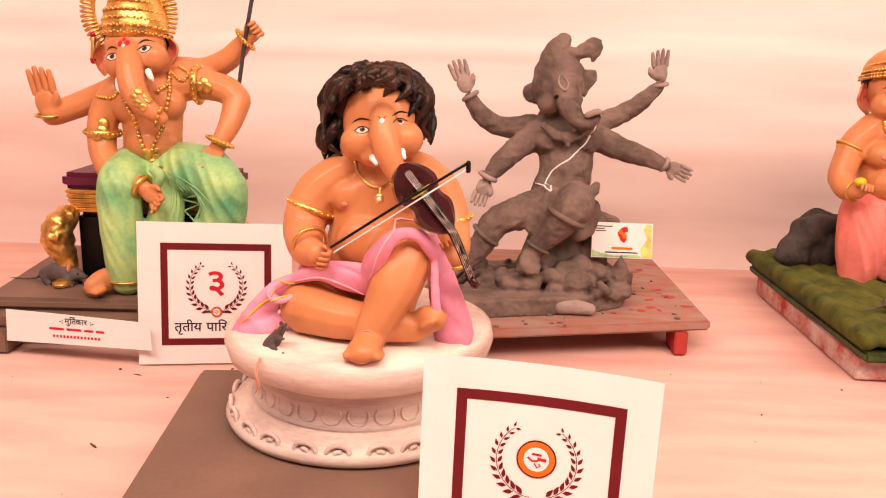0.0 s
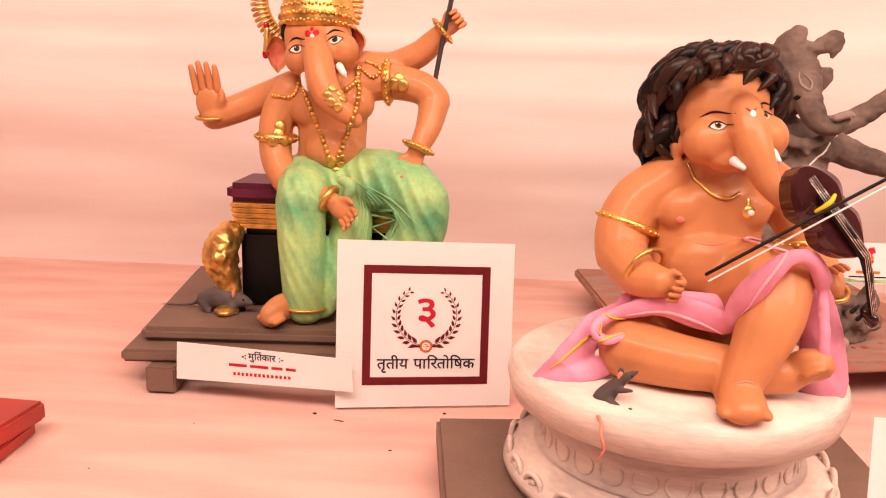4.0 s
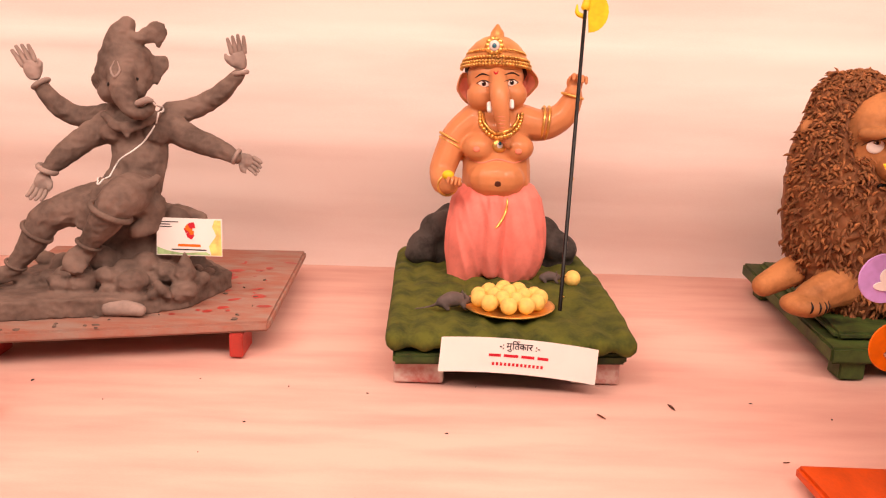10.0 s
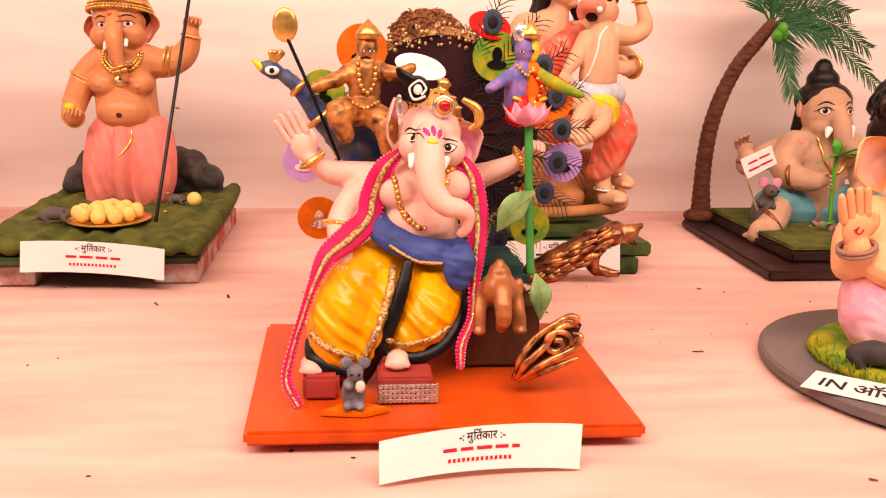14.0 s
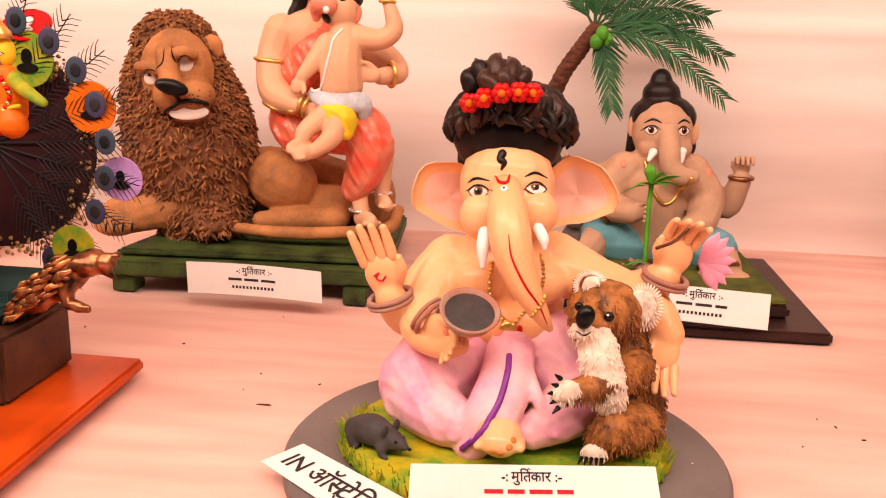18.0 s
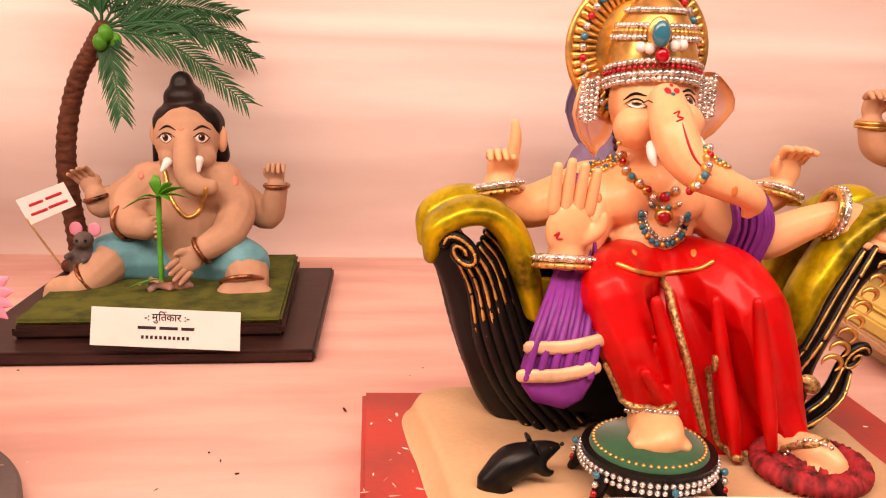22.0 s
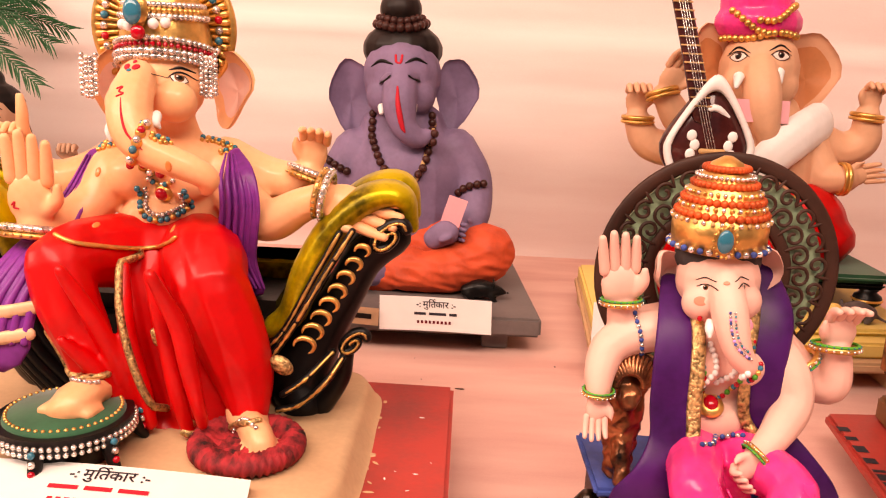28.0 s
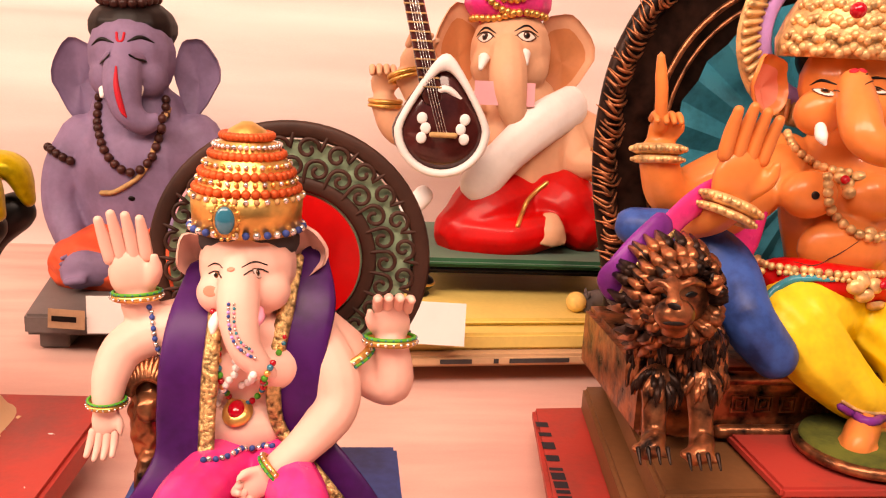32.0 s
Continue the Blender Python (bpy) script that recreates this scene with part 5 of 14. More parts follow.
# dark wavy hair
f.blob(CURL, (-0.0045, 0.010, 0.3148), (0.0399, 0.0309, 0.0289)).blob(CURL, (-0.0063, 0.026, 0.2939), (0.0419, 0.0239, 0.0329))
f.bake(3)
f.crease([PINK], 0.0011, 55, 25, 45, 35)
f.locks([CURL, HAIR, CURL], (-0.0037, 0.004, 0.3080), (0.0419, 0.0379, 0.0359), 46, 0.84, 1.95, 0.0055, 0.30, 5, -0.30, 1.30, 0.10)
f.locks([CURL, HAIR], (-0.0034, 0.002, 0.3091), (0.0419, 0.0399, 0.0379), 26, 0.78, 1.7, 0.0045, 0.45, 9, -0.2, 1.2, 0.05, 0.25)
f.locks([HAIR, CURL], (-0.0372, 0.006, 0.2826), (0.0140, 0.0160, 0.0219), 15, 1.9, 2.3, 0.0045, 0.7, 3, -0.5, 1.5, 0.1, 0.4).locks([HAIR, CURL], (0.0304, 0.006, 0.2963), (0.0120, 0.0150, 0.0209), 15, 1.8, 2.2, 0.0045, 0.7, 4, -0.5, 1.5, 0.1, 0.4)
f.locks([CURL], (0.0028, -0.050, 0.3341), (0.0150, 0.0070, 0.0120), 7, 1.6, 1.8, 0.0040, 0.8, 14, 0.1, 0.9)
f.eye((-0.0092, -0.050, 0.2984), 0.0055, 0.0030, 5, AMBER).eye((0.0214, -0.050, 0.3060), 0.0055, 0.0030, 8, AMBER)
f.line(HAIR, [(-0.0178, -0.050, 0.3044), (-0.0106, -0.050, 0.3078), (-0.0015, -0.050, 0.3063)], 0.0008).line(HAIR, [(0.0146, -0.050, 0.3103), (0.0218, -0.050, 0.3145), (0.0289, -0.050, 0.3138)], 0.0008)
f.dab(WHITE, (0.0066, -0.050, 0.3060), 0.0020, 0.0025).line(REDINK, [(0.0034, -0.050, 0.3095), (0.0066, -0.050, 0.3074), (0.0097, -0.050, 0.3097)], 0.0007, True, 0.0002)
f.limb(WHITE, [(-0.0010, -0.046, 0.2756), (0.0028, -0.054, 0.2722)], [0.0033, 0.0018], melt=False).limb(WHITE, [(0.0227, -0.046, 0.2818), (0.0252, -0.052, 0.2772)], [0.0028, 0.0014], melt=False)
f.line(GOLD, [(-0.0190, -0.030, 0.2707), (-0.0152, -0.030, 0.2614), (-0.0076, -0.030, 0.2517), (0.0028, -0.030, 0.2487), (0.0113, -0.030, 0.2523)], 0.0013, False, 0.0008)
f.blob(GOLD, (0.0062, -0.062, 0.2454), (0.0040, 0.0020, 0.0045), None, False).blob(WHITE, (0.0067, -0.066, 0.2456), (0.0020, 0.0015, 0.0020), None, False).limb(GOLD, [(0.0066, -0.058, 0.2529), (0.0064, -0.060, 0.2482)], [0.0014, 0.0014], melt=False)
f.bangle(GOLD, (-0.0588, -0.008, 0.2257), (-0.35, -0.15, -1), 0.0199, 0.0025, 1.3, GOLD).bangle(GOLD, (-0.0525, -0.050, 0.2044), (0.5, -0.75, -0.4), 0.0145, 0.0017)
f.bangle(GOLD, (0.0622, -0.008, 0.2199), (0.2, 0, -1), 0.0169, 0.0025, 1.3, GOLD).bangle(GOLD, (0.0668, -0.052, 0.1939), (-0.1, -0.4, 1), 0.0110, 0.0017)
f.dab(BLUSH, (-0.0243, -0.050, 0.2357), 0.0030, 0.0025).line(BLUSH, [(-0.0243, -0.050, 0.2235), (-0.0048, -0.050, 0.2204), (0.0183, -0.050, 0.2259)], 0.0009, True, -0.0003)
f.line(BLUSH, [(-0.0057, -0.100, 0.1451), (0.0022, -0.100, 0.1482), (0.0102, -0.100, 0.1458)], 0.0009, True, -0.0003).line(BLUSH, [(-0.0698, -0.030, 0.2227), (-0.0558, -0.040, 0.2184), (-0.0449, -0.030, 0.2138)], 0.0009, True, -0.0003)
f.line(PALEPINK, [(-0.0608, -0.070, 0.1749), (-0.0409, -0.070, 0.1794), (-0.0209, -0.080, 0.1764), (-0.0028, -0.080, 0.1687)], 0.0012, True, 0.0004).line(PALEPINK, [(0.0043, -0.100, 0.1868), (0.0115, -0.100, 0.2103), (0.0255, -0.100, 0.2298), (0.0427, -0.100, 0.2291)], 0.0012, True, 0.0004)
f.line(YELLOW2, [(-0.1073, -0.080, 0.1368), (-0.0911, -0.080, 0.1529), (-0.0790, -0.080, 0.1600), (-0.0633, -0.080, 0.1644)], 0.0010, True, 0.0004).line(YELLOW2, [(-0.0777, -0.080, 0.1780), (-0.0686, -0.080, 0.1737), (-0.0595, -0.080, 0.1731)], 0.0008, True, 0.0004)
f.finish("statue", 0.0, 0.735, "peach painted curly-haired child deity seated with a pink waist cloth")

# violin and bow
vio = empty("violin", 0.0, 0.735, 0.0)
A, B, C2 = Vector((0.023, -0.080, 0.275)), Vector((0.064, -0.083, 0.224)), Vector((0.080, -0.075, 0.187))
ax = (B - A).normalized()
sd = ax.cross(Vector((0.25, -1, 0.25))).normalized()
nr = sd.cross(ax).normalized()
if nr.y > 0:
    nr = -nr
L = (B - A).length
out = []
for k in range(49):
    u = k / 48
    wv = 0.36 * (math.sin(math.pi * min(1, u * 1.0)) ** 0.55) * (1 - 0.30 * math.exp(-((u - 0.52) / 0.12) ** 2)) * (1.05 - 0.22 * u)
    out.append((u, wv))
ring = [(u, w) for u, w in out] + [(u, -w) for u, w in out[-2:0:-1]]
bm = bmesh.new()
h = 0.006
lo = [bm.verts.new(A + ax * L * u + sd * w * L * 0.86 - nr * h) for u, w in ring]
hi = [bm.verts.new(A + ax * L * u + sd * w * L * 0.86 + nr * h) for u, w in ring]
mid = [bm.verts.new(A + ax * L * u + sd * w * L * 0.66 + nr * (h + 0.0025)) for u, w in ring]
n_ = len(ring)
for i in range(n_):
    j = (i + 1) % n_
    bm.faces.new((lo[i], lo[j], hi[j], hi[i])), bm.faces.new((hi[i], hi[j], mid[j], mid[i]))
bm.faces.new(lo[::-1]), bm.faces.new(mid)
VARN = paint("dark_violin_varnish", (0.055, 0.011, 0.010), 0.18, var=0.25, coat=0.6, bump=0.03)
part("body", bm, VARN, vio, "glossy dark red-brown body", smooth=False)
v, fs = tube([A + ax * L * 0.35 + nr * 0.0105, B + nr * 0.0105, C2 + nr * 0.006], [0.0042, 0.0038, 0.003], 3, 8, 0.5, nr)
link("fingerboard", v, fs, BLACK, vio, smooth=True)
v, fs = tube([C2, C2 + ax * 0.006 + nr * 0.002, C2 + ax * 0.009 - nr * 0.002, C2 + ax * 0.006 - nr * 0.004], [0.0035, 0.004, 0.0035, 0.002], 4, 8)
link("scroll", v, fs, VARN, vio, smooth=True)
for i in range(4):
    o = sd * (i - 1.5) * 0.0014
    v, fs = tube([A + ax * L * 0.12 + nr * 0.0125 + o, B + nr * 0.0135 + o, C2 + nr * 0.0085 + o], 0.00028, 1, 5)
    link("string", v, fs, SILVER, vio, smooth=True)
    pq = C2 + ax * (0.003 * i - 0.006)
    v, fs = tube([pq - sd * 0.007 * (1 if i % 2 else -1), pq + sd * 0.001], [0.0016, 0.001], 2, 8)
    link("peg", v, fs, BLACK, vio, smooth=True)
v, fs = tube([A + ax * L * 0.40 + nr * 0.009 - sd * 0.008, A + ax * L * 0.40 + nr * 0.013, A + ax * L * 0.40 + nr * 0.009 + sd * 0.008], [0.0012, 0.0016, 0.0012], 3, 6)
link("bridge", v, fs, YELLOW2, vio, smooth=True)
tagged(vio, "small glossy dark brown model violin", "violin")
bow = empty("bow", 0.0, 0.735, 0.0)
b0, b1 = Vector((-0.026, -0.098, 0.213)), Vector((0.077, -0.112, 0.283))
v, fs = tube([b0, (b0 + b1) / 2 + Vector((0, -0.002, 0.001)), b1], 0.0011, 4, 8)
link("stick", v, fs, BLACK, bow, smooth=True)
v, fs = tube([b0 + Vector((0.002, 0, -0.004)), b1 + Vector((-0.001, 0, -0.005))], 0.0006, 2, 6)
link("bow_string", v, fs, WHITE, bow, "pale bow string", smooth=True)
v, fs = tube([b1, b1 + Vector((0, 0, -0.006))], 0.0018, 2, 8)
link("tip", v, fs, BLACK, bow, smooth=True)
tagged(bow, "thin black violin bow with pale string", "bow")
f = Figure((-0.135, 0.984, -0.115), 0.0011)
f.limb(MOUSE, [(-0.0827, -0.080, 0.1194), (-0.0784, -0.082, 0.1262), (-0.0740, -0.084, 0.1329), (-0.0693, -0.088, 0.1402), (-0.0641, -0.094, 0.1467), (-0.0613, -0.098, 0.1501)], [0.0053, 0.0066, 0.0053, 0.0039, 0.0022, 0.0009])
f.limb(MOUSE, [(-0.0746, -0.090, 0.1245), (-0.0686, -0.096, 0.1241), (-0.0640, -0.100, 0.1258)], [0.0035, 0.0017, 0.0013]).limb(MOUSE, [(-0.0707, -0.090, 0.1342), (-0.0642, -0.098, 0.1373)], [0.0022, 0.0013]).limb(MOUSE, [(-0.0845, -0.084, 0.1199), (-0.0811, -0.090, 0.1184)], [0.0031, 0.0017])
f.limb(BLUSH, [(-0.0845, -0.084, 0.1179), (-0.0831, -0.105, 0.1193), (-0.0837, -0.112, 0.1136), (-0.0813, -0.112, 0.1033), (-0.0866, -0.110, 0.0927)], [0.0018, 0.0013, 0.0013, 0.0011, 0.0006])
f.bake(2)
f.blob(BLUSH, (-0.0705, -0.090, 0.1437), (0.0020, 0.0010, 0.0030), None, False).blob(MOUSE, (-0.0692, -0.084, 0.1441), (0.0020, 0.0010, 0.0030), None, False).blob(BLACK, (-0.0650, -0.098, 0.1467), (0.0007, 0.0007, 0.0007), None, False)
f.finish("mouse_figure", 0.0, 0.735, "grey painted mouse figure climbing on the pedestal rim", 0.0, "mouse figure")

# ---- statue in a green dhoti seated on a low throne ----
f = Figure((-0.166, 0.980, -0.112), 0.0022)
f.limb(SKIN, [(0.0229, 0.000, 0.3185), (0.0298, 0.000, 0.2999), (0.0315, 0.000, 0.2747), (0.0322, -0.004, 0.2454), (0.0296, 0.000, 0.2160)], [0.0273, 0.0459, 0.0402, 0.0379, 0.0387], 0.74)
f.blob(SKIN, (0.0106, -0.014, 0.2808), (0.0230, 0.0187, 0.0201)).blob(SKIN, (0.0576, -0.014, 0.2879), (0.0230, 0.0187, 0.0201)).blob(SKIN, (0.0363, -0.018, 0.2387), (0.0316, 0.0244, 0.0244))
f.limb(SKIN, [(-0.0118, 0.000, 0.3014), (-0.0268, -0.008, 0.2705), (-0.0266, -0.020, 0.2322), (-0.0135, -0.034, 0.2085)], [0.0201, 0.0192, 0.0176, 0.0166])
f.limb(SKIN, [(-0.0135, -0.034, 0.2070), (0.0190, -0.056, 0.1987), (0.0431, -0.070, 0.1911)], [0.0166, 0.0136, 0.0100])
f.palm(SKIN, (0.0434, -0.071, 0.1920), (0.72, -0.2, -0.6), (0.6, 0, 0.8), 0.0459, 0.42)
f.limb(SKIN, [(0.0683, 0.000, 0.3108), (0.1001, -0.004, 0.3120), (0.1297, -0.010, 0.3064), (0.1446, -0.014, 0.2949)], [0.0215, 0.0193, 0.0178, 0.0170])
f.limb(SKIN, [(0.1447, -0.014, 0.2935), (0.1394, -0.032, 0.2663), (0.1294, -0.046, 0.2430)], [0.0170, 0.0139, 0.0103])
f.palm(SKIN, (0.1294, -0.046, 0.2430), (-0.30, -0.3, -0.9), (-1, 0, 0), 0.0445, 0.4)
f.limb(SKIN, [(-0.0150, 0.020, 0.3044), (-0.0530, 0.024, 0.2886), (-0.0870, 0.020, 0.2747), (-0.1054, 0.016, 0.2686)], [0.0176, 0.0169, 0.0161, 0.0160])
f.palm(SKIN, (-0.1060, 0.010, 0.2662), (-0.10, -0.1, 1.0), (1, 0, 0), 0.0631, 0.06, 0.45, 0.03)
f.limb(SKIN, [(0.0593, 0.020, 0.3278), (0.0933, 0.024, 0.3286), (0.1232, 0.020, 0.3420), (0.1382, 0.016, 0.3549), (0.1520, 0.010, 0.3688)], [0.0176, 0.0162, 0.0146, 0.0131, 0.0101])
f.palm(SKIN, (0.1507, 0.010, 0.3675), (0.75, -0.1, 0.6), (-0.5, 0, 0.8), 0.0416, 0.85)
f.limb(SKIN, [(0.0212, 0.000, 0.3094), (0.0179, 0.000, 0.3232)], [0.0244, 0.0230])
f.blob(SKIN, (0.0174, -0.005, 0.3548), (0.0373, 0.0344, 0.0387)).blob(SKIN, (0.0039, -0.024, 0.3345), (0.0194, 0.0172, 0.0187)).blob(SKIN, (0.0451, -0.024, 0.3437), (0.0194, 0.0172, 0.0187))
f.limb(SKIN, [(0.0185, -0.032, 0.3551), (0.0260, -0.048, 0.3332), (0.0322, -0.058, 0.3102), (0.0433, -0.064, 0.2925), (0.0561, -0.064, 0.2811), (0.0660, -0.061, 0.2732)], [0.0132, 0.0157, 0.0162, 0.0141, 0.0114, 0.0088])
f.blob(HAIR, (0.0121, 0.014, 0.3641), (0.0409, 0.0330, 0.0330))
f.limb(GREEN, [(0.0269, 0.004, 0.2139), (0.0324, 0.000, 0.2031)], [0.0432, 0.0473], 0.82)
f.limb(GREEN, [(0.0055, 0.000, 0.1990), (0.0111, -0.056, 0.1955), (0.0093, -0.062, 0.1812)], [0.0359, 0.0285, 0.0270])
f.limb(GREEN, [(0.0093, -0.062, 0.1812), (0.0109, -0.064, 0.1395), (0.0127, -0.064, 0.0981), (0.0143, -0.062, 0.0758)], [0.0270, 0.0256, 0.0242, 0.0229])
f.limb(GREEN, [(0.0524, 0.000, 0.2039), (0.1072, -0.035, 0.2061), (0.1363, -0.055, 0.1913)], [0.0359, 0.0346, 0.0292])
f.limb(GREEN, [(0.1370, -0.055, 0.1900), (0.1317, -0.050, 0.1567), (0.1095, -0.046, 0.1233), (0.0857, -0.046, 0.0901)], [0.0292, 0.0293, 0.0260, 0.0192])
f.limb(GREEN, [(0.0488, -0.030, 0.2070), (0.0602, -0.042, 0.1614), (0.0494, -0.052, 0.1115), (0.0330, -0.062, 0.0726)], [0.0181, 0.0234, 0.0231, 0.0121], 0.7)
f.sole(SKIN, (0.0035, -0.062, 0.0781), (-0.0217, -0.094, 0.0687), 0.0158).limb(SKIN, [(0.0103, -0.060, 0.0860), (0.0034, -0.062, 0.0752)], [0.0176, 0.0148])
f.bake(3)
f.crease([GREEN], 0.0018, 60, 25, 14, 26)
for i in range(9):
    a = i / 8
    f.line(GREEN, [(0.0691, -0.070, 0.2107), Vector((0.1059, -0.080, 0.1958)) + Vector((-a * 0.030, 0, -a * 0.02)), Vector((0.1330, -0.080, 0.1713)) + Vector((-a * 0.070, 0, -a * 0.045))], 0.0018, True, -0.0003)
shell(f, SKIN, (-0.0312, 0.010, 0.3367), 0.0115, 0.0172, 10, 24, BLUSH)
shell(f, SKIN, (0.0544, 0.010, 0.3473), 0.0122, 0.0194, -10, -24, BLUSH)
f.eye((0.0020, -0.040, 0.3436), 0.0079, 0.0043, 6).eye((0.0418, -0.040, 0.3538), 0.0079, 0.0043, 12)
f.line(HAIR, [(-0.0068, -0.040, 0.3519), (0.0010, -0.040, 0.3554), (0.0106, -0.040, 0.3524)], 0.0011).line(HAIR, [(0.0330, -0.040, 0.3595), (0.0414, -0.040, 0.3649), (0.0517, -0.040, 0.3638)], 0.0011)
f.dab(REDINK, (0.0146, -0.045, 0.3591), 0.0032, 0.0050, 20).dab(REDINK, (0.0229, -0.045, 0.3599), 0.0032, 0.0050, -20).dab(WHITE, (0.0194, -0.045, 0.3566), 0.0025, 0.0025).dab(REDINK, (0.0189, -0.045, 0.3644), 0.0022, 0.0036)
f.limb(WHITE, [(0.0110, -0.046, 0.3169), (0.0128, -0.052, 0.3079), (0.0155, -0.054, 0.3028)], [0.0041, 0.0034, 0.0017], melt=False).limb(WHITE, [(0.0473, -0.046, 0.3272), (0.0525, -0.052, 0.3210), (0.0545, -0.052, 0.3171)], [0.0041, 0.0034, 0.0017], melt=False)
# fluted gold halo and embossed crown
hc = Vector((-0.0007, 0.022, 0.3969))
f.put(GOLD, ring_vf(hc, (0, 1, 0.1), 0.0459, 0.0036, 48, 8, 0.6), False)
for i in range(64):
    a = 2 * math.pi * i / 64
    f.put(GOLD, tube([hc + Vector((math.cos(a) * 0.0445, 0, math.sin(a) * 0.0445)), hc + Vector((math.cos(a) * 0.0531, -0.004, math.sin(a) * 0.0531)), hc + Vector((math.cos(a) * 0.0610, 0.001, math.sin(a) * 0.0610))], [0.0014, 0.0024, 0.0022], 2, 6), False)
cb = Vector((0.0156, 0.002, 0.3778))
f.put(GOLD, ([Vector((q[0], q[1], q[2] + 0.12 * q[1])) + cb for q in lathe([(0.0395, -0.006), (0.0395, 0.004), (0.0359, 0.020), (0.0287, 0.034), (0.0172, 0.046), (0.0086, 0.052), (0.0022, 0.062)], 36)[0]], lathe([(1, 0)] * 7, 36)[1]), False)
for dz, rr, b_ in ((-0.005, 57, 2.6), (0.003, 57, 3.2), (0.012, 54, 2.4), (0.022, 50, 3.0), (0.032, 42, 2.6)):
    for i in range(32):
        a = math.pi * (0.98 + 1.04 * i / 31)
        f.blob(GOLD, (cb.x + math.cos(a) * 0.0007 * rr, cb.y + math.sin(a) * 0.0007 * rr, cb.z + dz - 0.006 * math.sin(a) - 0.006 + 0.0012 * (i % 2)), 0.0007 * b_, None, False)
f.blob(GEMR, (-0.0419, 0.008, 0.3683), (0.0036, 0.0029, 0.0043), None, False).blob(GEMR, (-0.0429, 0.006, 0.3379), (0.0036, 0.0029, 0.0050), None, False).limb(GOLD, [(-0.0413, 0.008, 0.3642), (-0.0421, 0.006, 0.3421)], [0.0029, 0.0036], melt=False)
for pts in ([(0.0065, -0.030, 0.3024), (0.0145, -0.030, 0.2808), (0.0253, -0.030, 0.2550), (0.0349, -0.030, 0.2303)], [(0.0648, -0.030, 0.3257), (0.0643, -0.030, 0.2941), (0.0525, -0.030, 0.2560), (0.0420, -0.030, 0.2306)], [(0.0518, -0.030, 0.3038), (0.0618, -0.030, 0.3122), (0.0661, -0.030, 0.3211)]):
    f.beads(GOLD, pts, 0.0029, 1.45)
for q in ((0.0439, -0.050, 0.2306), (0.0383, -0.050, 0.2324), (0.0510, -0.050, 0.2336), (0.0445, -0.050, 0.2223), (0.0396, -0.050, 0.2263), (0.0495, -0.050, 0.2267)):
    f.dab(GOLD, q, 0.0043, 0.0043, 0, 0.001)
f.beads(GOLD, [(-0.0304, -0.010, 0.2930), (-0.0065, -0.030, 0.2952), (0.0011, -0.030, 0.3117)], 0.0022, 1.5).beads(GOLD, [(0.0633, -0.020, 0.3273), (0.0787, -0.020, 0.3163), (0.0846, -0.010, 0.3241), (0.0692, 0.000, 0.3315)], 0.0022, 1.5)
for q in ((0.0467, -0.080, 0.3067), (0.0411, -0.080, 0.2988), (0.0546, -0.080, 0.3018), (0.0450, -0.080, 0.2925), (0.0516, -0.080, 0.2875), (0.0572, -0.080, 0.2968)):
    f.dab(GOLD, q, 0.0050, 0.0050, 0, 0.0005)
f.bangle(GOLD, (-0.0267, -0.014, 0.2499), (-0.05, 0, -1), 0.0194, 0.0036, 1.4, GOLD).bangle(GOLD, (0.0927, -0.003, 0.3117), (1, 0, 0.05), 0.0201, 0.0036, 1.4, GOLD)
for q in ((-0.0175, -0.050, 0.2569), (-0.0239, -0.045, 0.2493), (-0.0120, -0.050, 0.2517), (-0.0158, -0.050, 0.2652), (0.1113, -0.050, 0.3187), (0.1058, -0.050, 0.3133), (0.1153, -0.050, 0.3123)):
    f.dab(GOLD, q, 0.0065, 0.0072, 0, 0.002)
f.bangle(GOLD, (0.0404, -0.068, 0.1920), (0.8, -0.2, -0.4), 0.0129, 0.0036).bangle(GOLD, (0.1305, -0.045, 0.2464), (-0.4, -0.2, -1), 0.0129, 0.0036, 1.0, GOLD).bangle(GOLD, (-0.1075, 0.012, 0.2674), (0, -0.1, 1), 0.0158, 0.0022).bangle(GOLD, (0.1498, 0.011, 0.3674), (0.7, 0, 0.6), 0.0122, 0.0032, 1.0, GOLD)
f.bangle(GOLD, (0.0143, -0.062, 0.0744), (0, 0, 1), 0.0237, 0.0018)
f.limb(GREEN, [(0.0523, -0.060, 0.2118), (0.0623, -0.066, 0.2063), (0.0579, -0.066, 0.1911)], [0.0054, 0.0067, 0.0040], melt=False).line(GOLD, [(0.0585, -0.080, 0.2178), (0.0666, -0.080, 0.2155), (0.0650, -0.080, 0.2020), (0.0581, -0.080, 0.2003)], 0.0011, True, 0.001)
f.finish("statue", -0.36, 1.065, "peach painted elephant-headed deity in a green dhoti with gold ornaments")

st = empty("spear_staff", -0.36, 1.065)
v, fs = tube([(0.142, 0.000, 0.306), (0.153, 0.000, 0.370), (0.167, 0.000, 0.438), (0.175, 0.000, 0.478)], 0.0026, 3, 10)
link("shaft", v, fs, DKGREY, st, smooth=True)
v, fs = tube([(0.175, 0.000, 0.478), (0.176, 0.000, 0.486), (0.178, 0.000, 0.500)], [0.006, 0.005, 0.001], 3, 10)
link("spear_tip", v, fs, GOLD, st, smooth=True)
tagged(st, "thin dark staff held in the raised fist", "staff")

